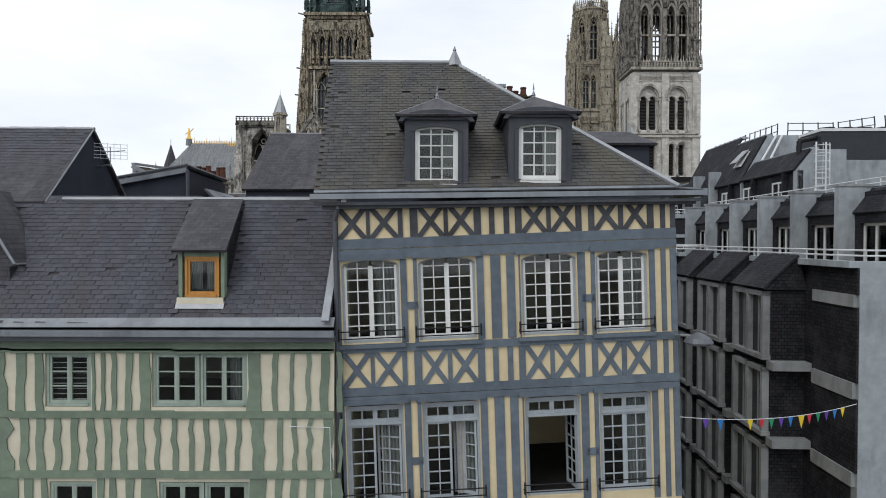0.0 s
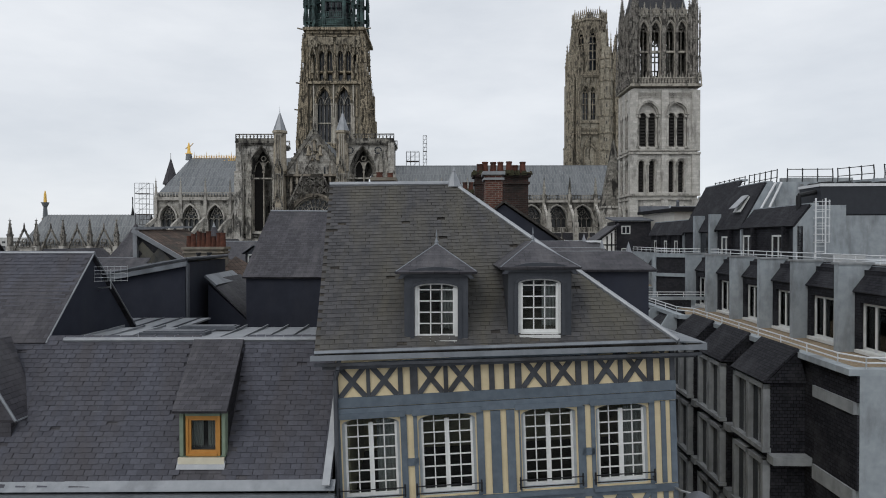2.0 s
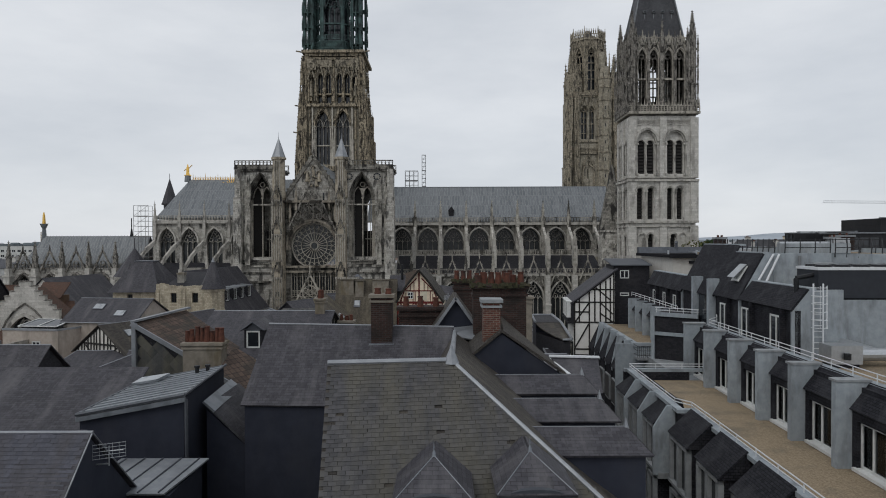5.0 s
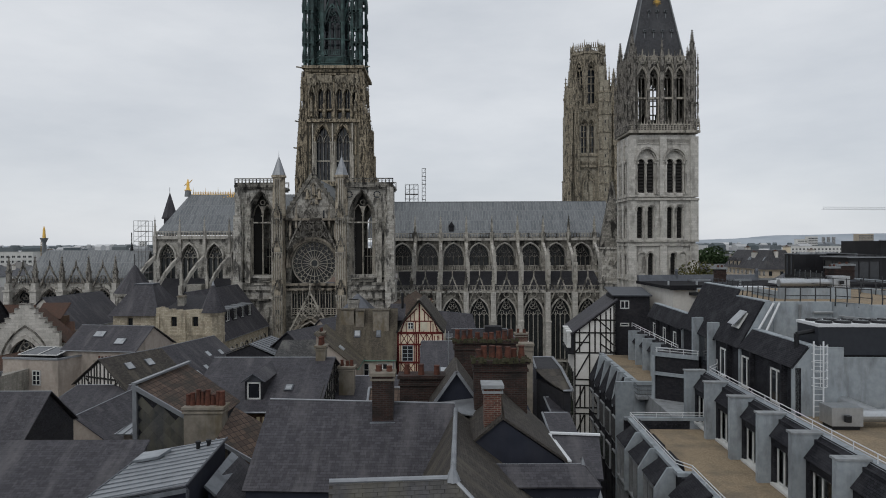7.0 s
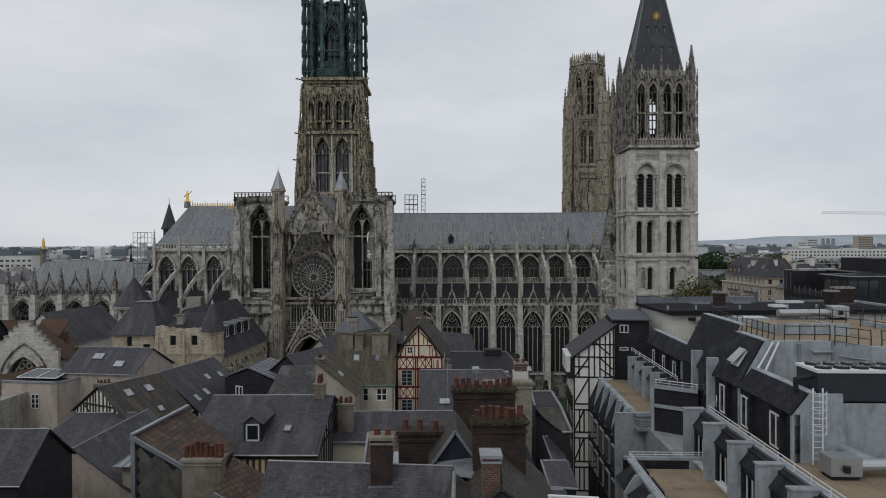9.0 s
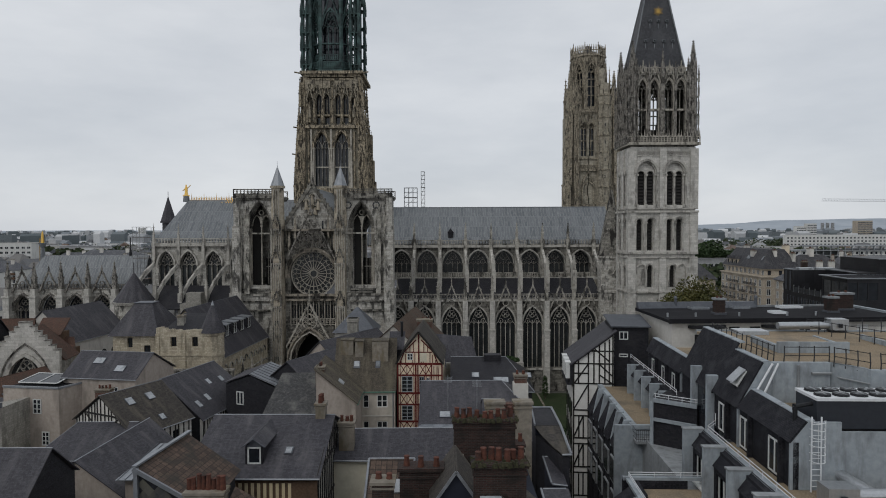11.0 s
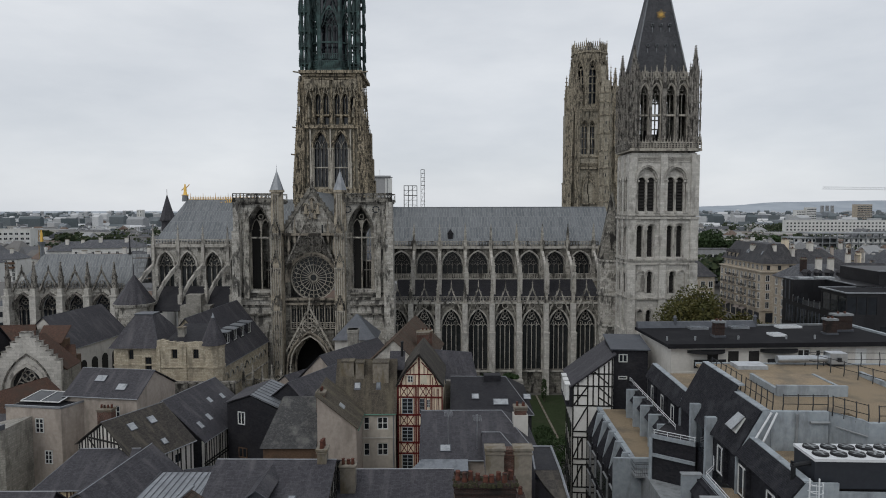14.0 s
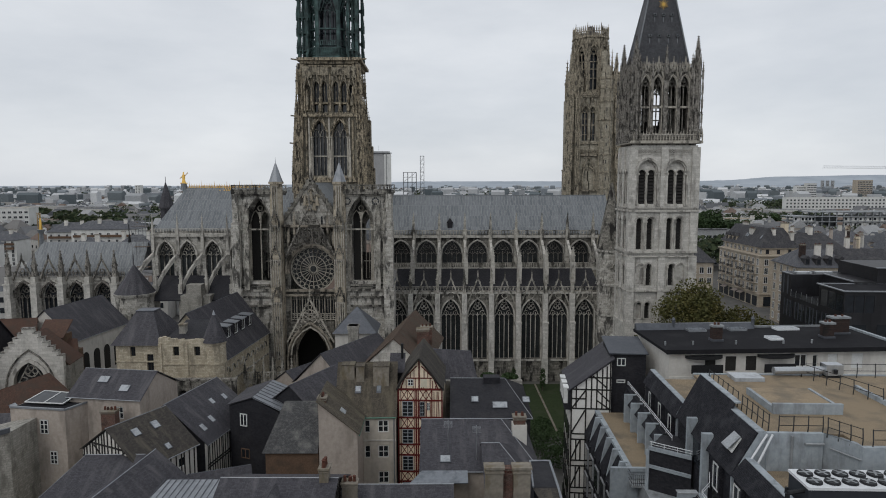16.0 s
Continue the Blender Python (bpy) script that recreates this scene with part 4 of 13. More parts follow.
bare([(10, 28), (44, 62), (76, 162), (167, 179), (186, 197), (206, 222), (233, 247), (266, 439), (463, 483), (492, 514), (521, 543), (550, 568), (582, 597)], 14.25, 15.4, -60, 606, 0.02)
bare([(18, 34), (48, 64), (78, 95), (107, 124), (137, 154), (168, 185), (196, 212), (223, 244), (256, 274), (283, 304), (313, 334), (342, 360), (370, 388), (398, 417), (425, 445), (468, 490), (499, 519), (527, 545), (553, 572), (588, 600)], 13.1, 14.12, -60, 606, 0.03)
bare([(28, 42), (56, 72), (83, 170), (182, 192), (203, 222), (236, 250), (278, 443), (470, 488), (500, 515), (528, 545), (558, 575)], 11.5, 12.98, -60, 606, 0.02)
for z0, z1 in ((15.4, 15.6), (14.12, 14.25), (12.97, 13.11), (15.36, 15.44)):
    for a, b in ((-11.5, -8.2), (-8.2, -5.1), (-5.1, -2.06)):
        part("timber", Geo(GX).beam((a, 0, (z0 + z1) / 2), (b, 0, (z0 + z1) / 2 + 0.02), z1 - z0, 0.05), TIMBER_GREEN, gwall)
for (a, b), n in zip(up_win, (2, 4)):
    for k in range(0, n, 2):
        xa = gx(a) + (gx(b) - gx(a)) * k / n
        xb = gx(a) + (gx(b) - gx(a)) * (k + 2) / n
        casement(green, xa + 0.01, xb - 0.01, 14.34, 15.37, 0.03, 0, 1, 3, GREEN_PAINT, GREEN_PAINT, GX, curtain=2 if k else 0, label="pale green casement window with six panes" if n == 4 else "pale green casement window with slatted blinds")
for (a, b), n in zip(lo_win, (2, 4)):
    for k in range(0, n, 2):
        xa = gx(a) + (gx(b) - gx(a)) * k / n
        xb = gx(a) + (gx(b) - gx(a)) * (k + 2) / n
        casement(green, xa + 0.01, xb - 0.01, 11.72, 12.88, 0.03, 0, 1, 3, GREEN_PAINT, GREEN_PAINT, GX)
for i in range(9):
    part("blind_slat", Geo(GX).box(gx(82), gx(156), 0.1, 0.14, 14.45 + i * 0.1, 14.46 + i * 0.1), WHITE_PAINT, green)
g = inside(green)
g.slab([(-11.5, 11.12, 15.93), (-2.1, 11.12, 15.96), (-2.1, 13.2, 18.36), (-11.5, 13.2, 18.36)], -0.06)
g.slab([(-11.5, 13.2, 18.36), (-2.1, 13.2, 18.36), (-2.1, 15.4, 18.2), (-11.5, 15.4, 18.2)], -0.06)
groof = part("roof", g, SLATE, green, "blue-grey slate roof")
slated(groof, green, (-11.4, 11.12, 15.94), (-2.1, 11.12, 15.96), (-2.1, 13.2, 18.36), (-11.4, 13.2, 18.36), SLATE_PIECE, 0.2, 0.11, 300,
       [((-5.08, 11.2), (-4.16, 12.6)), ((-5.4, 12.0), (-4.3, 13.4))], 8)
g = inside(green)
g.box(-11.5, -2.02, 11.02, 11.13, 15.72, 15.84)
part("gutter", g, ZINC_BLUE, green, "zinc gutter")
g = inside(green)
g.slab([(-11.5, 11.06, 15.86), (-2.02, 11.06, 15.9), (-2.02, 11.2, 16.06), (-11.5, 11.2, 16.0)], 0.03)
part("eaves_flashing", g, ZINC_BLUE, green, "zinc eaves flashing")
part("eaves_board", inside(green).box(-11.5, -2.02, 11.1, 11.34, 15.62, 15.72), ZINC_DARK, green)
g = inside(green)
g.rod((-8.3, 13.2, 18.39), (-2.15, 13.2, 18.40), 0.06, 8)
g.slab([(-8.3, 13.2, 18.40), (-2.9, 13.2, 18.40), (-2.9, 15.4, 18.34), (-8.3, 15.4, 18.34)], 0.02)
zr = part("flat_roof", g, ZINC, green, "standing-seam zinc flat roof")
for i in range(11):
    part("seam", inside(green).box(-8.1 + i * 0.52, -8.07 + i * 0.52, 13.25, 15.4, 18.38, 18.43), ZINC, zr)
for x0, x1, y0, y1 in ((-6.9, -5.4, 13.7, 14.1), (-6.4, -5.0, 14.6, 14.95)):
    part("roof_hatch", inside(green).box(x0, x1, y0, y1, 18.4, 18.48).box(x0 + 0.06, x1 - 0.06, y0 + 0.06, y1 - 0.06, 18.48, 18.5), ZINC_DARK, green)
part("verge_flashing", inside(green).slab([(-2.24, 11.0, 16.02), (-2.1, 11.0, 16.02), (-2.1, 13.2, 18.42), (-2.24, 13.2, 18.42)], 0.03), ZINC, green)
for px, py in ((176, 440), (465, 442)):
    x = (px - 784) / 1124 * 12.9
    part("roof_vent", inside(green).slab([(x - 0.09, 12.12, 17.06), (x + 0.09, 12.12, 17.06), (x + 0.09, 12.28, 17.24), (x - 0.09, 12.28, 17.24)], 0.05), ZINC_DARK, green)
# dormer with an orange window
g = inside(green)
for x in (-5.06, -4.25):
    g.box(x, x + 0.07, 11.45, 11.6, 16.3, 17.3)
g.box(-4.96, -4.28, 11.45, 11.53, 17.2, 17.3).box(-5.06, -4.18, 11.4, 11.6, 16.3, 16.42)
d = part("dormer", g, TIMBER_GREEN, green, "dormer with an orange wooden window and slate lid")
part("sill_board", inside(green).box(-5.06, -4.18, 11.36, 11.44, 16.3, 16.42), PLASTER_IVORY, d)
part("apron", inside(green).slab([(-5.08, 11.34, 16.2), (-4.16, 11.34, 16.2), (-4.16, 11.42, 16.34), (-5.08, 11.42, 16.34)], 0.03), ZINC, d)
g = inside(green)
g.slab([(-5.14, 11.33, 17.28), (-4.1, 11.33, 17.28), (-4.36, 13.25, 18.4), (-5.44, 13.25, 18.4)], 0.06)
part("dormer_roof", g, SLATE, d)
part("cheek", inside(green).add([(-4.19, 11.5, 16.3), (-4.19, 11.5, 17.28), (-4.3, 13.1, 18.28)], [(0, 1, 2)]).add([(-5.05, 11.5, 16.3), (-5.05, 11.5, 17.28), (-5.2, 13.1, 18.28)], [(0, 1, 2)]), SLATE_DARK, d)
casement(green, -4.95, -4.29, 16.42, 17.2, 11.47, 0, 1, 1, OCHRE_WOOD, OCHRE_WOOD, inside(green).m, curtain=3, leaves=1, label="orange varnished wooden window with net curtain")
part("cable", Geo(GX).rod((gx(512), -0.04, 13.98), (gx(585), -0.04, 13.96), 0.008).rod((gx(585), -0.04, 13.96), (gx(590), -0.04, 11.5), 0.008), PALE_METAL, green)

# ---- the taller house beside it ----
tall = thing("slate_gable_house", "house with a steep slate roof and slate-hung gable", "house", (-12.5, 13.5, 0))
g = inside(tall)
g.prism([(-8.75, 11.6, 0), (-8.75, 17.6, 0), (-8.75, 17.6, 17.6), (-8.75, 15.1, 20.15), (-8.75, 13.2, 18.3), (-8.75, 11.6, 16.4)], (-0.2, 0, 0))
g.box(-16, -8.95, 17.3, 17.6, 0, 17.6).box(-16.2, -16, 11.6, 17.6, 0, 17.6)
part("gable_wall", g, NAVY_WALL, tall, "black slate-hung gable")
g = inside(tall)
g.slab([(-16, 13.15, 18.3), (-8.68, 13.15, 18.3), (-8.68, 15.1, 20.2), (-16, 15.1, 20.2)], 0.05)
g.slab([(-16, 17.75, 17.6), (-8.68, 17.75, 17.6), (-8.68, 15.1, 20.2), (-16, 15.1, 20.2)], 0.05)
troof = part("roof", g, SLATE, tall, "blue-grey slate roof")
slated(troof, tall, (-12.2, 13.17, 18.35), (-8.68, 13.17, 18.35), (-8.68, 15.1, 20.26), (-12.2, 15.1, 20.26), SLATE_PIECE, 0.2, 0.11, 0, (), 9)
part("ridge_cap", inside(tall).rod((-16, 15.1, 20.26), (-8.65, 15.1, 20.26), 0.04, 8).rod((-8.67, 13.15, 18.33), (-8.67, 15.1, 20.25), 0.02).rod((-8.67, 17.75, 17.62), (-8.67, 15.1, 20.25), 0.02), ZINC, tall)
part("roof_vent", inside(tall).slab([(-11.1, 14.5, 19.68), (-10.75, 14.5, 19.68), (-10.75, 14.68, 19.86), (-11.1, 14.68, 19.86)], 0.06), IRON, tall)
g = inside(tall)
g.slab([(-8.38, 11.7, 16.98), (-8.38, 12.35, 16.98), (-9.3, 12.9, 18.5), (-9.3, 11.7, 18.5)], 0.05)
g.slab([(-10.2, 11.7, 16.98), (-10.2, 12.35, 16.98), (-9.3, 12.9, 18.5), (-9.3, 11.7, 18.5)], 0.05)
g.box(-10.1, -8.5, 11.75, 12.3, 16.2, 16.98)
part("dormer", g, SLATE, tall)
part("dormer_trim", inside(tall).rod((-8.37, 11.7, 17.03), (-9.3, 11.7, 18.55), 0.03).rod((-8.37, 11.7, 17.03), (-8.37, 12.4, 17.03), 0.025), ZINC, tall)

ant = thing("television_antenna", "small grey television antenna on the gable wall", "antenna", (-8.62, 15.5, 19.35))
g = Geo()
g.rod((-0.15, -0.1, 0), (0.25, -0.2, 0.05), 0.02).rod((0.25, -0.2, 0.0), (0.25, -0.2, 0.5), 0.015).rod((0.05, -0.2, 0.36), (0.62, -0.2, 0.40), 0.012)
part("mast", g, STEEL, ant)
g = Geo()
for i in range(5):
    g.rod((-0.08, -0.35, 0.2 + i * 0.09), (0.6, -0.05, 0.2 + i * 0.09), 0.007, 4)
for i in range(6):
    x = -0.08 + 0.136 * i
    g.rod((x, -0.35 + 0.06 * i, 0.18), (x, -0.35 + 0.06 * i, 0.58), 0.005, 4)
part("reflector", g, STEEL, ant)


# ---- the modern stepped hotel across the lane (its own frame: x away from the lane, y along it) ----
hotel = thing("stepped_hotel", "modern stepped building, dark shingles and pale concrete with gravel terraces", "hotel", (11.447, 16.045, 0), -2.36)


def plain_window(parent, x0, x1, y, z0, z1, lights=2, axis="x", frame=WHITE_PAINT, m=None, glass=None, deep=0.06, rows=1, name="window", bar=0.11):
    """A flat framed window set on a wall that faces -y (axis x) or -x (axis y)."""
    g, f = Geo(m), min(0.1, (x1 - x0) * bar)
    p = Geo(m)
    bars = [(x0, x1, z0, z0 + f), (x0, x1, z1 - f, z1), (x0, x0 + f, z0, z1), (x1 - f, x1, z0, z1)]
    bars += [(x0 + (x1 - x0) * i / lights - f / 2, x0 + (x1 - x0) * i / lights + f / 2, z0, z1) for i in range(1, lights)]
    bars += [(x0, x1, z0 + (z1 - z0) * j / rows - f / 3, z0 + (z1 - z0) * j / rows + f / 3) for j in range(1, rows)]
    for a, b, c, d in bars:
        if axis == "x":
            g.box(a, b, y - deep, y + 0.02, c, d)
        else:
            g.box(y - deep, y + 0.02, a, b, c, d)
    if axis == "x":
        p.box(x0, x1, y - deep * 0.35, y - deep * 0.2, z0, z1)
    else:
        p.box(y - deep * 0.35, y - deep * 0.2, x0, x1, z0, z1)
    win = part(name, g, frame, parent)
    part("pane", p, glass or GLASS_DARK, win)
    return win


# street block: body, bands, oriel bays with sloping shingle caps
g = Geo()
g.box(0.0, 0.3, 1.0, 13.2, 0, 16.8).box(-0.7, -0.4, 13.2, 23.0, 0, 16.8).box(-0.7, 0.3, 13.0, 13.2, 0, 16.8)
g.box(-1.0, 3.0, 22.8, 23.1, 0, 16.8)
sw = part("street_wall", g, SHINGLE, hotel, "dark brown shingle-hung street wall")
part("end_wall", Geo().box(0.0, 14.0, 0.7, 1.0, 0, 16.8), CONCRETE, hotel, "pale concrete end wall")
part("core", Geo().box(0.3, 14.0, 1.0, 22.8, 0, 15.9).box(3.3, 14, 23.0, 50, 0, 15.9), CONCRETE_DARK, hotel)
for z0, z1 in ((15.7, 16.05), (13.15, 13.6), (10.7, 11.1)):
    part("band", Geo().box(-0.12, 0.0, 0.8, 2.9, z0, z1), CONCRETE_DARK, sw)
for z0, z1 in ((11.1, 13.15), (13.6, 15.7), (16.05, 16.8)):
    part("shingle_panel", Geo().box(-0.06, 0.0, 0.72, 2.9, z0, z1), SHINGLE, sw)


def oriel(v0, v1, u, cap=True):
    """A bay that stands out over the lane: three storeys of paired windows in concrete frames, under a shingle cap."""
    g = Geo()
    for z0, z1 in ((2, 17.0),):
        g.box(u + 0.1, 0.0, v0, v1 + 0.4, z0, 15.95)
    bay = part("oriel_bay", g, SHINGLE, hotel)
    for zb in (13.72, 11.27, 8.8, 6.3):
        g = Geo()
        zt = zb + 2.2
        mid = (v0 + v1) / 2
        for a, b in ((v0, v0 + 0.16), (mid - 0.1, mid + 0.1), (v1 - 0.16, v1)):
            g.box(u - 0.12, u + 0.12, a, b, zb, zt)
        g.box(u - 0.12, u + 0.12, v0, v1, zt - 0.16, zt).box(u - 0.16, u + 0.12, v0 - 0.04, v1 + 0.04, zb, zb + 0.14)
        for a, b in ((v0 + 0.16, mid - 0.1), (mid + 0.1, v1 - 0.16)):
            g.box(u + 0.02, u + 0.08, (a + b) / 2 - 0.03, (a + b) / 2 + 0.03, zb, zt)
        fr = part("window_frame", g, CONCRETE_DARK, bay, "weathered concrete window frame")
        part("pane", Geo().box(u + 0.05, u + 0.07, v0 + 0.1, v1 - 0.1, zb + 0.1, zt - 0.1), GLASS_DARK, fr)
        part("sill_band", Geo().box(u + 0.0, 0.0, v0 - 0.45, v0 - 0.02, zb - 0.28, zb - 0.02), CONCRETE_DARK, bay)
    if cap:
        g = Geo()
        g.slab([(u - 0.14, v0 - 0.15, 15.98), (u - 0.14, v1 + 0.05, 15.98), (-0.25, v1 + 0.05, 17.05), (-0.25, v0 - 0.15, 17.05)], 0.07)
        g.prism([(u - 0.1, v0 - 0.12, 15.98), (0.0, v0 - 0.12, 15.98), (-0.25, v0 - 0.12, 17.0)], (0, 0.1, 0))
        part("sloping_cap", g, SHINGLE, bay, "sloping dark shingle cap")
    return bay


for v in (3.55, 7.05, 10.55):
    oriel(v, v + 2.35, -1.2)
for v in (14.3, 17.2, 20.1):
    bay = oriel(v, v + 1.9, -1.55)
    part("concrete_fin", Geo().prism([(-1.75, v - 0.35, 13.6), (-0.5, v - 0.35, 13.6), (-0.5, v - 0.35, 16.95), (-1.1, v - 0.35, 16.95), (-1.75, v - 0.35, 15.9)], (0, 0.14, 0)), CONCRETE, bay)
# terrace: parapets, gravel, rails
for x0, x1, y0, y1 in ((-0.3, 0.05, 1.05, 13.2), (-0.85, -0.5, 13.2, 22.7), (-0.5, 0.05, 13.2, 13.5), (-1.0, 4.2, 22.8, 23.1), (-0.3, 14.0, 0.7, 1.05)):
    part("terrace_coping", Geo().box(x0, x1, y0, y1, 16.8, 16.98), CONCRETE, hotel, "pale concrete coping")
part("gravel_terrace", Geo().box(0.3, 4.5, 1.05, 22.7, 15.9, 16.3).box(-0.4, 0.3, 13.4, 22.7, 15.9, 16.3), GRAVEL, hotel, "tan gravel roof terrace")


def railing(pts, z, h, posts=True, name="handrail", mat=None):
    g = Geo()
    for (a, b), (c, d) in zip(pts, pts[1:]):
        for k in (h, h * 0.5):
            g.rod((a, b, z + k), (c, d, z + k), 0.025, 6)
        n = max(1, int(math.hypot(c - a, d - b) / 1.5))
        for i in range(n + 1):
            f = i / n
            g.rod((a + (c - a) * f, b + (d - b) * f, z), (a + (c - a) * f, b + (d - b) * f, z + h), 0.022, 5)
    part(name, g, mat or PALE_METAL, hotel, "white metal handrail")


railing([(14, 0.85), (0.25, 0.85), (-0.1, 1.6), (-0.1, 13.4), (-0.65, 14.2), (-0.65, 22.9), (4.2, 22.9)], 16.98, 0.3)
# fin storey
FINS = [-2.8, 1.1, 4.0, 7.4, 10.75, 13.9, 17.2, 20.7, 24.2]
part("fin_storey_wall", Geo().box(4.15, 4.4, 1.1, 24.3, 16.3, 19.4).box(4.4, 14, 1.1, 1.4, 16.3, 19.4), SHINGLE, hotel)
for v in FINS[1:]:
    fin = part("concrete_fin", Geo().prism([(3.2, v, 16.3), (4.5, v, 16.3), (4.5, v, 19.6), (3.2, v, 19.6)], (0, 0.3, 0)), CONCRETE, hotel, "pale concrete fin")
    part("fin_cap", Geo().box(3.17, 4.52, v - 0.04, v + 0.45, 19.6, 19.69), CONCRETE_DARK, fin)
for v, w in zip(FINS[1:], FINS[2:]):
    a, b = v + 0.31, w - 0.01
    g = Geo()
    g.slab([(3.74, a, 18.55), (3.74, b, 18.55), (4.5, b, 19.55), (4.5, a, 19.55)], 0.07)
    g.box(3.8, 4.15, a, a + 0.55, 16.3, 18.58).box(3.8, 4.15, b - 0.3, b, 16.3, 18.58).box(3.8, 4.15, a + 0.55, b - 0.3, 18.2, 18.58)
    bay = part("mansard_bay", g, SHINGLE, hotel, "dark shingle mansard bay")
    plain_window(bay, a + 0.55, b - 0.3, 4.0, 16.45, 18.2, 3, "y", WHITE_PAINT, glass=GLASS_CLEAR)
    for c0, c1 in ((a + 0.62, a + 1.25), (b - 1.0, b - 0.36)):
        g = drape(None, [(4.06 + 0.02 * (i % 2), c0 + (c1 - c0) * i / 6) for i in range(7)], 16.5, 18.18, (0.01, 0))
        part("curtain", g, CURTAIN_PALE, bay, "white net curtain")
    part("sill", Geo().box(3.66, 4.1, a + 0.45, b - 0.2, 16.33, 16.45), WHITE_PAINT, bay)
railing([(4.65, 1.2), (4.65, 24.0), (5.6, 25.2), (6.2, 26.8)], 19.55, 0.38)
part("upper_coping", Geo().box(4.4, 4.9, 1.1, 24.5, 19.4, 19.55), CONCRETE, hotel)
part("upper_terrace", Geo().box(4.9, 14, 1.4, 24.5, 18.4, 18.7), GRAVEL, hotel, "tan gravel roof terrace")
part("upper_parapet_inner", Geo().box(4.6, 4.9, 1.4, 24.5, 18.4, 19.4), CONCRETE, hotel)


# top storeys: mansards that step back
def mansard(v0, v1, ub, ut, z0, zk, zt, windows, name="mansard"):
    g = Geo()
    g.box(ub, ub + 0.3, v0, v1, z0, zk)
    g.slab([(ub - 0.15, v0, zk - 0.05), (ub - 0.15, v1, zk - 0.05), (ut, v1, zt), (ut, v0, zt)], 0.12)
    ob = part(name, g, SHINGLE, hotel, "dark shingle mansard storey")
    part("coping", Geo().box(ut - 0.1, ut + 0.35, v0, v1, zt, zt + 0.12), CONCRETE, ob)
    for w in windows:
        plain_window(ob, w, w + 1.5, ub, z0 + 0.15, zk - 0.45, 2, "y", WHITE_PAINT)
        part("reveal", Geo().box(ub - 0.3, ub, w - 0.25, w - 0.1, z0, zk), SHINGLE, ob)
        part("curtain", Geo().box(ub + 0.02, ub + 0.03, w + 0.1, w + 0.9, z0 + 0.2, zk - 0.2), CURTAIN_PALE, ob)
    return ob


mansard(17.0, 23.6, 6.5, 7.25, 18.7, 21.25, 22.35, (18.2, 22.0))
mansard(23.6, 27.7, 6.5, 7.95, 18.7, 21.2, 24.1, (25.4,))
mansard(27.7, 34.4, 6.5, 8.2, 17.0, 21.1, 24.6, ())
mansard(34.4, 44.0, 6.5, 7.0, 17.0, 20.9, 22.05, (35.4, 38.2, 41.2))
for v, x1, zt in ((17.0, 7.25, 22.35), (23.58, 7.95, 24.1), (34.4, 8.2, 24.6)):
    part("gable_panel", Geo().prism([(6.35, v, 18.7), (9.0, v, 18.7), (9.0, v, zt), (x1, v, zt), (6.35, v, 21.2)], (0, 0.15, 0)), CONCRETE, hotel)
for g in (Geo().box(9.0, 14, 17.05, 17.3, 18.5, 21.8), Geo().box(8.2, 8.45, 23.8, 34, 21.5, 24.15), Geo().box(8.45, 12.0, 23.5, 23.8, 21.5, 24.15),
          Geo().prism([(12.0, 23.8, 21.5), (12.25, 23.5, 21.5), (13.3, 21.6, 21.5), (13.3, 22.2, 21.5)], (0, 0, 2.65)), Geo().box(13.2, 30, 21.4, 21.7, 21.5, 24.15), Geo().box(14, 30, 15.5, 17.3, 0, 21.8)):
    part("penthouse_wall", g, CONCRETE, hotel, "pale concrete penthouse wall with rust streaks")
part("low_roof", Geo().box(7.2, 30, 17.3, 23.5, 21.4, 21.6), GRAVEL, hotel)
part("main_roof", Geo().box(8.3, 30, 23.8, 36.4, 23.8, 24.0).box(13.4, 30, 21.7, 23.8, 23.8, 24.0), GRAVEL, hotel, "tan gravel flat roof")
part("back_roof", Geo().box(7.2, 30, 36.4, 44.0, 20.9, 21.2), GRAVEL, hotel)
for g in (Geo().box(10.6, 15.4, 27.3, 27.55, 24.0, 24.75), Geo().box(10.6, 10.85, 27.55, 31.6, 24.0, 24.5), Geo().box(15.2, 15.4, 27.55, 31.6, 24.0, 24.5), Geo().box(8.3, 30, 36.4, 36.6, 23.8, 24.1), Geo().box(19.5, 19.75, 24.5, 33, 24.0, 24.35)):
    part("roof_upstand", g, CONCRETE, hotel)
part("raised_roof", Geo().box(10.85, 15.2, 27.55, 31.8, 24.0, 24.42), GRAVEL, hotel)
part("roof_light", Geo().box(11.0, 13.4, 34.6, 36.2, 24.0, 24.3), PALE_SHEEN, hotel)
part("drain_pipe", Geo().rod((10.0, 23.4, 24.0), (10.0, 23.4, 21.6), 0.09, 8), CONCRETE_DARK, hotel)
part("wall_pipe", Geo().rod((12.3, 23.2, 23.3), (13.2, 21.5, 23.3), 0.05, 6).rod((10.8, 23.38, 23.5), (12.0, 23.38, 23.5), 0.09, 6), CONCRETE_DARK, hotel)
for d in (0.0, 0.35):
    part("raking_pipe", Geo().rod((7.4 + d, 23.4 - d, 22.3), (8.4 + d, 23.4, 24.1), 0.07, 8), PALE_METAL, hotel)
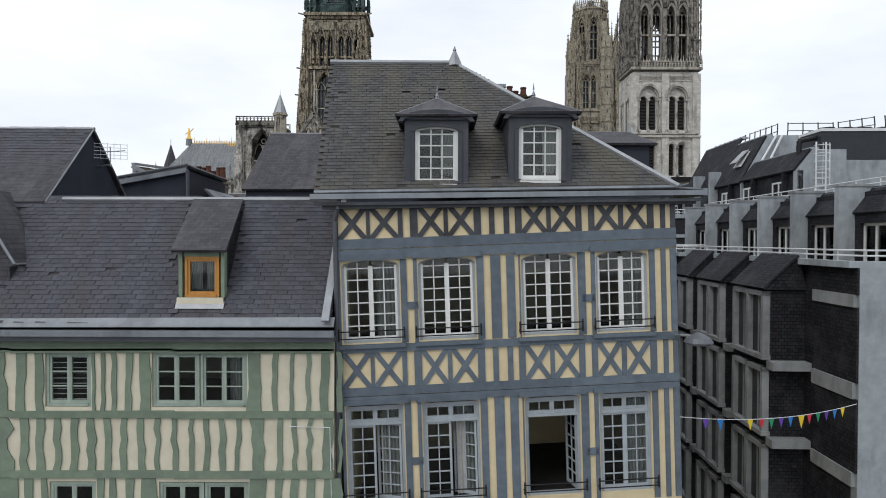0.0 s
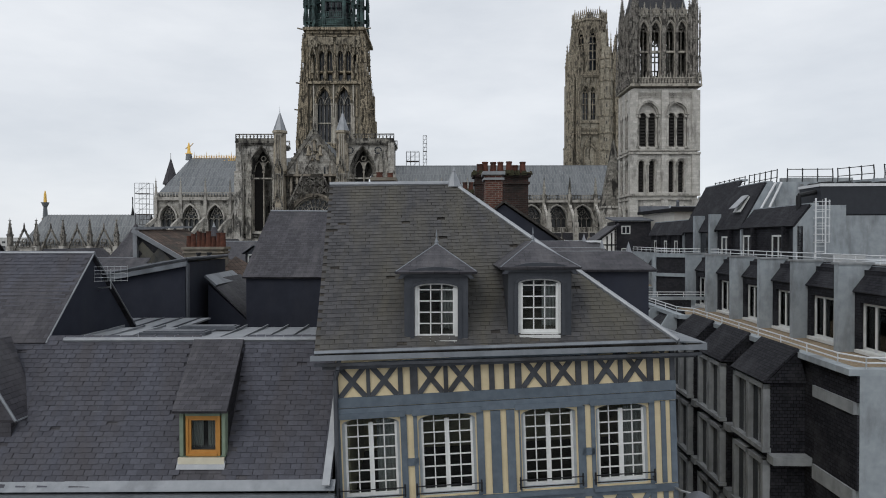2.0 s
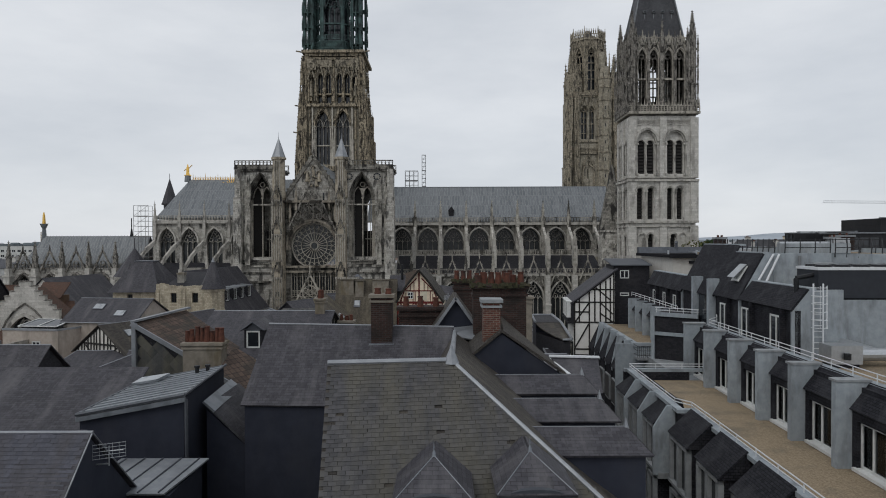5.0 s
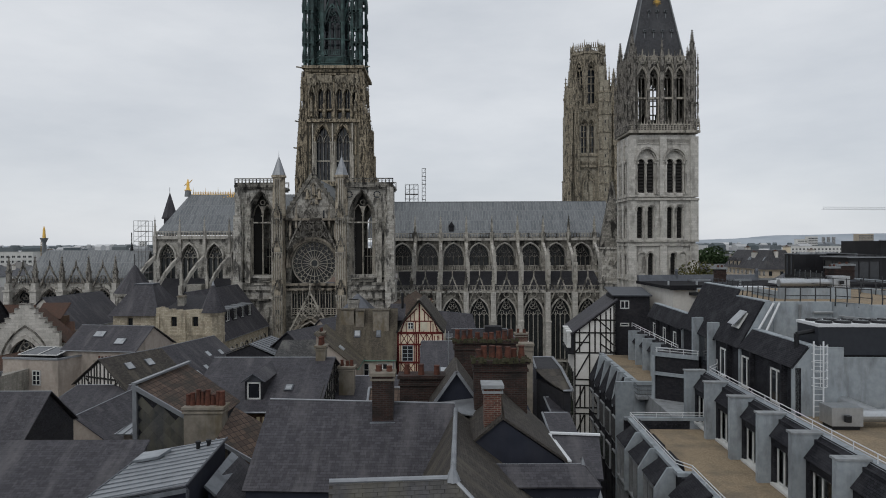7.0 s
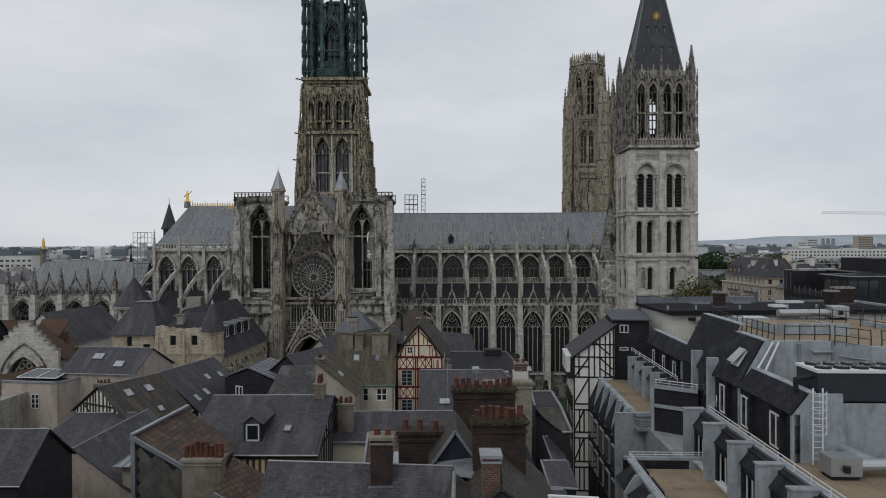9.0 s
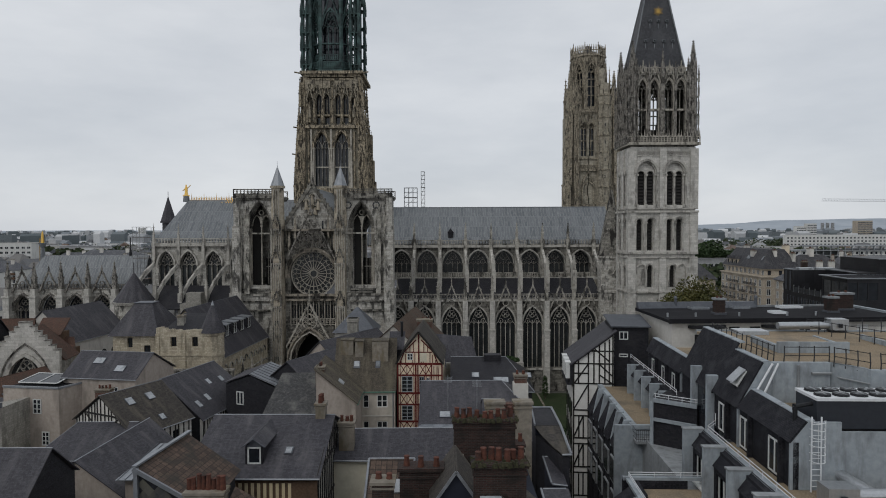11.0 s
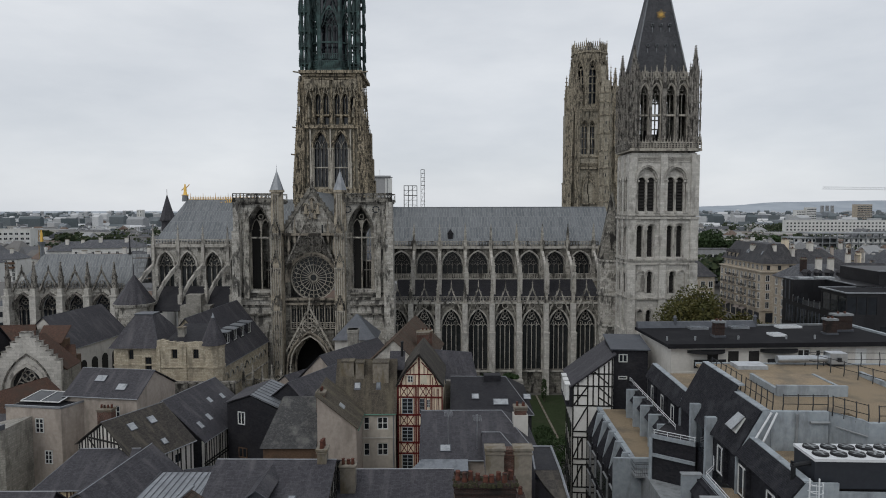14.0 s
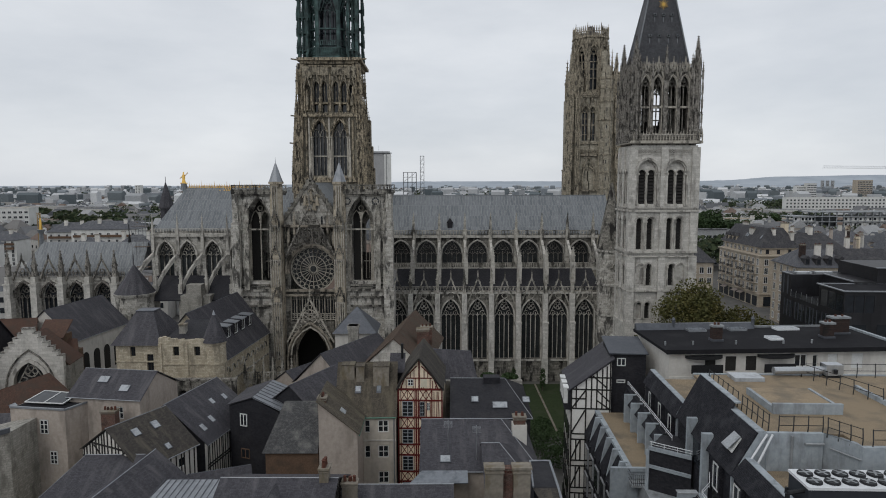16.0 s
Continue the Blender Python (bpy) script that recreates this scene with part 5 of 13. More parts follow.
# tilted safety rails round the flat roof
for k, (a, b, c, d, n) in enumerate(((8.6, 34.0, 8.6, 28.5, 6), (8.6, 27.8, 8.7, 24.0, 5), (9.2, 23.7, 12.0, 23.7, 3), (12.2, 23.5, 13.3, 21.7, 3), (13.8, 21.5, 29.0, 21.5, 9), (17.0, 36.0, 29.0, 36.0, 8), (17.0, 36.0, 19.5, 29.5, 6))):
    g = Geo()
    for i in range(n + 1):
        f = i / n
        x, y = a + (c - a) * f, b + (d - b) * f
        g.rod((x, y, 23.9), (x + 0.1, y + 0.1, 24.5), 0.038, 5)
        g.rod((x + 0.1, y + 0.1, 24.5), (x + 0.3, y + 0.5, 25.05), 0.038, 5)
    for h in (0.55, 1.05):
        g.rod((a + 0.27 * h, b + 0.44 * h, 23.95 + h), (c + 0.27 * h, d + 0.44 * h, 23.95 + h), 0.026, 5)
    part("safety_rail", g, IRON, hotel, "dark tilted safety rail")
# tall pale piers in front of the set-back
for v in (20.0 + 7.75, 30.8):
    part("pier", Geo().box(6.0, 6.75, v, v + 0.35, 17.0, 22.3), CONCRETE, hotel, "pale concrete pier")
part("pier_window", Geo().box(6.42, 6.5, 28.15, 30.75, 19.0, 21.0), GLASS_DARK, hotel)
rw = part("roof_window", Geo().slab([(6.75, 24.6, 22.3), (6.75, 25.7, 22.3), (7.35, 25.7, 23.3), (7.35, 24.6, 23.3)], 0.06), WHITE_PAINT, hotel, "roof window propped open")
part("pane", Geo().slab([(6.45, 24.65, 22.55), (6.45, 25.65, 22.55), (7.3, 25.65, 23.4), (7.3, 24.65, 23.4)], 0.04), PALE_SHEEN, rw)
# dark framed court block and the second street block beyond it
cm = Matrix.Translation((3.62, 32.2, 0)) @ Matrix.Rotation(radians(-34), 4, "Z")
cb = part("court_block", Geo(cm).box(0, 3.2, 0, 3.6, 0, 19.4), SLATE_DARK, hotel, "dark slate-hung court block with pale frames")
for x0, x1, z0, z1 in ((-0.1, 3.2, 19.2, 19.5), (-0.1, 3.2, 17.75, 18.0), (-0.25, 0.0, 8, 19.2), (0, 3.2, 14.9, 15.2)):
    part("pale_frame", Geo(cm).box(x0, x1, -0.15, 0.0, z0, z1), CONCRETE, cb)
g = Geo(cm)
g.rod((0, 0, 19.85), (3.2, 0, 19.85), 0.03).rod((0, 0, 19.65), (3.2, 0, 19.65), 0.02)
for i in range(4):
    g.rod((0.1 + i, 0, 19.5), (0.1 + i, 0, 19.85), 0.022)
part("handrail", g, PALE_METAL, cb)
part("balcony", Geo().box(2.5, 3.6, 33.0, 34.0, 15.6, 15.8), CONCRETE_DARK, cb)
g = Geo()
for z in (16.0, 16.35, 16.7):
    g.rod((2.5, 33.0, z), (3.6, 33.0, z), 0.02).rod((2.5, 33.0, z), (2.5, 34.0, z), 0.02)
for i in range(8):
    g.rod((2.5 + i * 0.155, 33.0, 15.8), (2.5 + i * 0.155, 33.0, 16.7), 0.015, 4)
part("balcony_rail", g, IRON, cb)
b2 = part("second_street_block", Geo().box(2.5, 5.6, 34.1, 47.5, 0, 16.5), CONCRETE, hotel, "pale concrete street block with shingle caps")
part("end_fin", Geo().box(1.06, 2.5, 34.1, 34.4, 0, 16.75), CONCRETE, b2)
part("gravel", Geo().box(2.85, 5.2, 34.3, 47.3, 16.5, 16.58), GRAVEL, b2)
for i in range(5):
    v = 34.9 + i * 2.5
    g = Geo().slab([(1.4, v + 0.3, 14.3), (1.4, v + 2.3, 14.3), (2.45, v + 2.3, 16.5), (2.45, v + 0.3, 16.5)], 0.1).box(1.5, 2.4, v + 0.3, v + 2.3, 0, 14.3)
    c = part("sloping_cap", g, SHINGLE, b2)
    part("concrete_fin", Geo().prism([(1.5, v, 13.9), (2.6, v, 13.9), (2.6, v, 16.9), (2.0, v, 16.9), (1.5, v, 14.5)], (0, 0.28, 0)), CONCRETE, b2)
    for zb in (11.3, 8.4):
        fr = part("window_frame", Geo().box(1.35, 1.5, v + 0.5, v + 2.1, zb, zb + 2.1), CONCRETE_DARK, b2)
        part("pane", Geo().box(1.33, 1.36, v + 0.62, v + 1.98, zb + 0.12, zb + 2.0), GLASS_DARK, fr)
part("lane_coping", Geo().box(2.4, 2.85, 34.0, 47.4, 16.5, 16.8), CONCRETE, b2)
part("end_coping", Geo().box(2.85, 5.0, 34.0, 34.3, 16.5, 16.8), CONCRETE, b2)
part("upper_wall", Geo().box(5.5, 6.3, 34.3, 47.5, 16.5, 19.3), SHINGLE, hotel)
for i in range(5):
    v = 34.6 + i * 2.5
    part("concrete_fin", Geo().prism([(4.7, v, 16.5), (5.8, v, 16.5), (5.8, v, 19.4), (4.7, v, 19.4)], (0, 0.25, 0)), CONCRETE, hotel, "pale concrete fin")
    part("mansard_slope", Geo().slab([(5.05, v + 0.25, 18.3), (5.05, v + 2.5, 18.3), (5.8, v + 2.5, 19.3), (5.8, v + 0.25, 19.3)], 0.08), SHINGLE, hotel)
railing([(5.75, 33.5), (5.75, 47.6)], 19.4, 0.4)
lm = Matrix.Translation((-1.3, -1.75, 0.1))
part("ladder", Geo(lm).box(8.6, 8.66, 18.5, 18.56, 18.6, 22.6).box(9.1, 9.16, 18.5, 18.56, 18.6, 22.6), PALE_METAL, hotel)
g = Geo(lm)
for i in range(12):
    g.rod((8.63, 18.53, 18.9 + i * 0.3), (9.13, 18.53, 18.9 + i * 0.3), 0.02, 5)
for i in range(6):
    for a, b in zip(range(0, 180, 45), range(45, 225, 45)):
        g.rod((8.88 + 0.38 * math.cos(radians(a)), 18.5 - 0.5 * math.sin(radians(a)), 20.3 + i * 0.42), (8.88 + 0.38 * math.cos(radians(b)), 18.5 - 0.5 * math.sin(radians(b)), 20.3 + i * 0.42), 0.018, 5)
for a in (20, 65, 115, 160):
    g.rod((8.88 + 0.38 * math.cos(radians(a)), 18.5 - 0.5 * math.sin(radians(a)), 20.3), (8.88 + 0.38 * math.cos(radians(a)), 18.5 - 0.5 * math.sin(radians(a)), 22.5), 0.014, 5)
part("ladder_cage", g, PALE_METAL, hotel, "white caged access ladder")

chiller = thing("roof_chiller", "long dark-sided rooftop chiller with rows of fans", "air conditioner", (20.1, 33.15, 21.62), -2.36)
part("casing", Geo().box(0, 9, 0, 2.2, 0.25, 1.75), surface("navy_louvred_casing", (0.022, 0.025, 0.032), (0.03, 0.034, 0.042), 3.0, rough=0.5), chiller)
part("deck", Geo().box(-0.05, 9.05, -0.05, 2.25, 1.75, 1.9), PALE_METAL, chiller)
part("skid", Geo().box(0.1, 8.9, 0.2, 2.0, 0, 0.25), IRON, chiller)
for i in range(9):
    for j in range(2):
        x, y = 0.6 + i * 0.98, 0.62 + j * 1.0
        f = part("fan", Geo().cone(x, y, 1.9, 2.02, 0.43, 0.4, 14), IRON, chiller)
        g = Geo().cone(x, y, 2.02, 2.05, 0.1, 0.1, 8)
        for k in range(4):
            a = math.pi * k / 2 + 0.3 * i
            g.beam((x, y, 2.03), (x + 0.36 * math.cos(a), y + 0.36 * math.sin(a), 2.03), 0.12, 0.01, (0, 0, 1))
        part("fan_blade", g, CONCRETE_DARK, f)
part("pipe_elbow", Geo().rod((-0.9, 0.5, 0.2), (-0.9, 0.5, 1.3), 0.13, 8).rod((-0.9, 0.5, 1.3), (0.1, 0.5, 1.5), 0.13, 8).rod((-0.5, 1.4, 0.2), (-0.5, 1.4, 1.2), 0.1, 8), IRON, chiller)
for at, turn, size in (((19.0, 30.2, 18.71), -2.36, (1.5, 1.1, 0.9)), ((31.8, 51.0, 24.0), -2.36, (1.4, 1.0, 0.9))):
    vent = thing("ventilation_unit", "grey rooftop ventilation box with round ducts", "ventilation unit", at, turn)
    part("casing", Geo().box(0, size[0], 0, size[1], 0.2, size[2] + 0.2), STEEL, vent)
    part("motor", Geo().cone(0.7, -0.12, 0.45, 0.75, 0.16, 0.16, 10), IRON, vent)
    part("duct", Geo().rod((size[0], 0.5, 0.6), (size[0] + 3.2, 0.7, 0.6), 0.32, 14).rod((size[0] + 1.1, 0.55, 0.6), (size[0] + 0.3, 3.2, 0.9), 0.28, 14) if size[0] > 1.45 else Geo().rod((0, 0.5, 0.55), (-4.2, 0.2, 0.55), 0.3, 14), STEEL, vent)
    part("foot", Geo().box(0.1, size[0] - 0.1, 0.1, size[1] - 0.1, 0, 0.2), IRON, vent)

# ---- white penthouse block with a black flat roof ----
pent = thing("flat_roofed_block", "long white-walled block with shutters under a black flat roof", "building", (17.3, 15.4, 0), 2.5)
g = Geo()
arched_wall(g, 7.4, 31.2, 20.8, 23.3, [(11.6 + i * 2.1, 1.1, 21.3, 22.8, 0) for i in range(3)] + [(22.4, 0.5, 21.5, 22.8, 0), (20.9, 1.3, 21.6, 22.9, 0), (24.2, 1.0, 21.4, 22.9, 0), (26.8, 1.2, 21.4, 22.9, 0)], 0.3, 46.0)
g.box(7.4, 31.2, 45.9, 46.3, 0, 20.8).box(7.4, 7.7, 46.3, 54.4, 0, 23.3).box(30.9, 31.2, 46.3, 54.4, 0, 23.3).box(7.4, 31.2, 54.4, 54.7, 0, 23.3)
part("wall", g, PLASTER_WHITE, pent)
for i in range(3):
    part("shutter", Geo().box(11.0 + i * 2.1, 12.2 + i * 2.1, 46.05, 46.1, 21.3, 22.8), TIMBER_DARK, pent)
plain_window(pent, 20.25, 21.55, 46.12, 21.6, 22.9, 2)
plain_window(pent, 22.15, 22.65, 46.12, 21.5, 22.8, 1)
for x in (23.7, 26.2):
    part("shutter", Geo().box(x, x + 1.2, 46.05, 46.1, 21.4, 22.9), WHITE_PAINT, pent)
part("roof", Geo().box(6.9, 31.6, 45.5, 55.0, 23.3, 23.6).box(6.9, 31.6, 45.4, 45.6, 23.25, 23.7), ASPHALT_ROOF, pent, "black felt flat roof")
for x in (9.0, 16.4):
    aw = part("canopy", Geo().prism([(x + 0.1 * math.cos(radians(a)) * 0 + 1.9 - 1.9 * math.cos(radians(a)), 46.0 - 0.9 * math.sin(radians(a)), 22.7) for a in range(0, 181, 15)], (0, 0, 0.28)), IRON, pent, "dark curved metal canopy")
    part("balcony_grille", Geo().box(x + 0.3, x + 3.5, 45.1, 45.15, 21.35, 22.2), IRON, pent)
for x0, x1, y0, y1, glass in ((12.5, 14.5, 53.0, 54.2, True), (17.3, 19.2, 53.2, 54.4, True), (22.6, 25.2, 53.2, 54.3, False), (19.4, 20.8, 48.9, 50.2, False)):
    sky = part("skylight", Geo().box(x0, x1, y0, y1, 23.6, 23.82), ZINC if glass else PALE_METAL, pent)
    part("skylight_pane", Geo().box(x0 + 0.12, x1 - 0.12, y0 + 0.12, y1 - 0.12, 23.82, 23.86), GLASS_SKY if glass else PALE_SHEEN, sky)
for x, y, w, d, top in ((13.2, 48.9, 1.0, 0.7, 25.3), (25.6, 49.5, 1.05, 0.8, 25.3), (27.6, 51.2, 1.9, 0.9, 25.5)):
    ch = part("chimney", Geo().box(x, x + w, y, y + d, 23.5, top - 0.2).box(x - 0.05, x + w + 0.05, y - 0.05, y + d + 0.05, top - 0.75, top - 0.65), BRICK_DARK, pent, "sooty red brick chimney")
    part("chimney_cap", Geo().box(x - 0.1, x + w + 0.1, y - 0.1, y + d + 0.1, top - 0.2, top), CONCRETE_DARK, ch)
    part("flashing", Geo().box(x - 0.12, x + w + 0.12, y - 0.12, y + d + 0.12, 23.6, 23.8), ZINC_DARK, ch)
    for k in range(2):
        part("chimney_pot", Geo().cone(x + w * (0.3 + 0.4 * k), y + d / 2, top, top + 0.22, 0.13, 0.11, 10), TERRACOTTA, ch)
part("rear_kerb", Geo().prism([(7, 54.2, 23.6), (7, 54.5, 24.25), (7, 54.95, 24.25), (7, 54.95, 23.6)], (13.5, 0, 0)), ZINC_DARK, pent)
part("rear_kerb", Geo().box(20.6, 31.6, 54.75, 54.98, 23.6, 23.8), CONCRETE_DARK, pent)
for x in (11.3, 20.5):
    part("kerb_post", Geo().cone(x, 54.5, 23.6, 24.7, 0.2, 0.16, 10).cone(x, 54.5, 24.7, 24.95, 0.24, 0.1, 10), ZINC_DARK, pent)
part("side_coping", Geo().box(31.25, 31.65, 45.4, 55.0, 23.6, 23.82), CONCRETE, pent)
for x in (7.6, 10.5, 15.0, 20.0, 23.0):
    part("roof_vent", Geo().cone(x, 47.6, 23.6, 24.0, 0.1, 0.1, 8), STEEL, pent)

# ---- narrow house of black timber and white panels, with its slate-hung block ----
narrow = thing("black_timber_house", "narrow house of black timber framing and white panels under slate", "house", (13.3, 64.3, 0), -5.7)
g = Geo()
g.prism([(0.2, 0, 0), (4.3, 0, 0), (4.3, 0, 21.8), (0.2, 0, 18.65)], (0, 6.5, 0))
part("wall", g, PANEL_WHITE, narrow)
g = Geo()
g.slab([(-0.1, -0.3, 18.5), (4.6, -0.3, 22.1), (4.6, 7.0, 22.1), (-0.1, 7.0, 18.5)], 0.12)
part("roof", g, SLATE, narrow)


def frame_of(root, lo, hi, y, bars, mat, w=0.14):
    for a, b in bars:
        part("timber", Geo().beam((a[0], y, a[1]), (b[0], y, b[1]), w, 0.05), mat, root)


bars = [((0.2, z), (4.3, z)) for z in (4.4, 5.0, 7.4, 8.0, 10.4, 11.0, 13.3, 13.9, 16.65, 18.7)] + [((x, 2), (x, 18.6 + (x - 0.2) * 0.75)) for x in (0.27, 1.75, 2.85, 4.2)]
bars += [((x, 16.65), (x, 18.6 + (x - 0.2) * 0.72)) for x in (0.75, 2.3, 3.4, 3.85)] + [((x, z0), (x, z0 + 2.3)) for z0 in (5.0, 8.0, 11.0) for x in (0.8, 1.25, 2.3, 3.4, 3.85)]
bars += [((0.2, 18.68), (4.3, 21.75)), ((1.9, 20.0), (4.3, 20.0)), ((0.2, 17.7), (1.75, 17.7)), ((0.35, 16.7), (1.7, 18.6)), ((2.4, 20.2), (3.9, 18.9)), ((2.9, 18.6), (4.1, 17.5)), ((2.8, 17.6), (4.1, 16.7)), ((0.3, 14.0), (1.7, 16.5)), ((4.1, 14.0), (3.0, 16.5)), ((0.3, 11.1), (1.2, 13.2)), ((4.1, 11.1), (3.3, 13.2)), ((0.3, 8.1), (1.2, 10.3))]
frame_of(narrow, 0, 0, 0.0, bars, TIMBER_DARK)
for z in (4, 7, 10, 13):
    for y in (0.8, 2.3, 3.8, 5.3):
        part("window", Geo().box(0.1, 0.2, y, y + 0.9, z, z + 1.5), GLASS_DARK, narrow)
        part("timber", Geo().box(0.12, 0.2, y - 0.25, y - 0.08, z - 1.5, z + 1.6), TIMBER_DARK, narrow)
part("oriel", Geo().box(-0.45, 0.2, -0.1, 6.0, 16.5, 16.65).prism([(-0.1, -0.1, 16.65), (0.2, -0.1, 16.65), (0.2, -0.1, 18.6), (-0.05, -0.1, 18.5)], (0, 6.1, 0)), SLATE_DARK, narrow)
for y in (0.2, 1.9, 3.6):
    d = part("lane_dormer", Geo().box(-0.5, -0.1, y, y + 0.1, 17.1, 18.7).box(-0.5, -0.1, y + 1.0, y + 1.1, 17.1, 18.7).box(-0.55, 0.0, y - 0.05, y + 1.15, 18.7, 18.8).box(-0.5, -0.1, y + 0.1, y + 1.0, 17.1, 17.2), WHITE_PAINT, narrow, "white-framed dormer window over the lane")
    part("pane", Geo().box(-0.46, -0.42, y + 0.1, y + 1.0, 17.2, 18.7), GLASS_DARK, d)
sb = thing("slate_hung_block", "small black slate-hung block with white windows and flat zinc lid", "building", (17.6, 65.2, 0), -5.7)
part("wall", Geo().box(0.1, 3.7, -0.6, 4.4, 0, 22.4), SLATE_DARK, sb)
part("roof", Geo().slab([(-0.1, -0.9, 22.4), (3.9, -0.9, 22.4), (3.9, 4.6, 22.9), (-0.1, 4.6, 22.9)], 0.12), ZINC_DARK, sb)
plain_window(sb, 0.75, 1.65, -0.6, 21.1, 21.95, 2)
plain_window(sb, 0.75, 1.65, -0.6, 19.3, 19.65, 1)
part("timber_return", Geo().box(-0.1, 0.1, -0.5, 0.0, 12, 21.5), TIMBER_DARK, sb)

# ---- bunting across the lane ----
flags = thing("bunting", "string of small coloured pennants across the lane", "bunting", (4.75, 12.0, 14.0))
A, B = Vector((0, 0, 0)), Vector((6.15, 3.95, -0.75))


def on_string(f):
    return A + (B - A) * f + Vector((0, 0, -0.55 * 4 * f * (1 - f) * 0.35))


g = Geo()
for i in range(20):
    g.rod(on_string(i / 20), on_string((i + 1) / 20), 0.008, 4)
part("string", g, PALE_METAL, flags)
hues = [(0.7, 0.5, 0.03), (0.5, 0.03, 0.05), (0.02, 0.25, 0.12), (0.10, 0.05, 0.3), (0.02, 0.18, 0.5)]
cloth = [surface("pennant_cloth_%s" % n, c, tuple(k * 1.2 for k in c), 9.0, rough=0.7) for n, c in zip(("yellow", "red", "green", "purple", "blue"), hues)]
for k, f in enumerate([0.12, 0.19, 0.34, 0.40, 0.455, 0.51, 0.565, 0.63, 0.68, 0.735, 0.79, 0.845, 0.90]):
    p = on_string(f)
    d = (B - A).normalized() * 0.11
    s = 1.3 if k == 7 else 1.0
    part("pennant", Geo().prism([p - d * s, p + d * s, p + Vector((0, 0, -0.24 * s))], (0.003, -0.004, 0)), cloth[(k + 3) % 5 if k < 2 else (k - 2) % 5], flags)


# ---- the old town between the lane and the cathedral ----
def chimney(parent, x0, x1, y0, y1, z0, z1, mat, pots=0, m=None, cap=PLASTER_DIRTY, label="", pot_h=0.32):
    """A stack with a corbelled cap and terracotta pots."""
    ch = part("chimney", Geo(m).box(x0, x1, y0, y1, z0, z1 - 0.12), mat, parent, label)
    g = Geo(m).box(x0 - 0.06, x1 + 0.06, y0 - 0.06, y1 + 0.06, z1 - 0.3, z1 - 0.22).box(x0 - 0.09, x1 + 0.09, y0 - 0.09, y1 + 0.09, z1 - 0.12, z1)
    part("chimney_cap", g, cap, ch)
    rr = random.Random(int((x0 + y0) * 100))
    for i in range(pots):
        along = (x1 - x0) > (y1 - y0)
        f = (i + 0.5) / pots
        x, y = (x0 + (x1 - x0) * f, (y0 + y1) / 2) if along else ((x0 + x1) / 2, y0 + (y1 - y0) * f)
        x, y = x + rr.uniform(-0.04, 0.04), y + rr.uniform(-0.08, 0.08)
        r, h = 0.11 + rr.uniform(0, 0.03), pot_h * rr.uniform(0.75, 1.15)
        part("chimney_pot", Geo(m).cone(x, y, z1, z1 + h, r * 1.1, r * 0.85, 9).cone(x, y, z1 + h, z1 + h + 0.05, r, r, 9), TERRACOTTA, ch)
    return ch


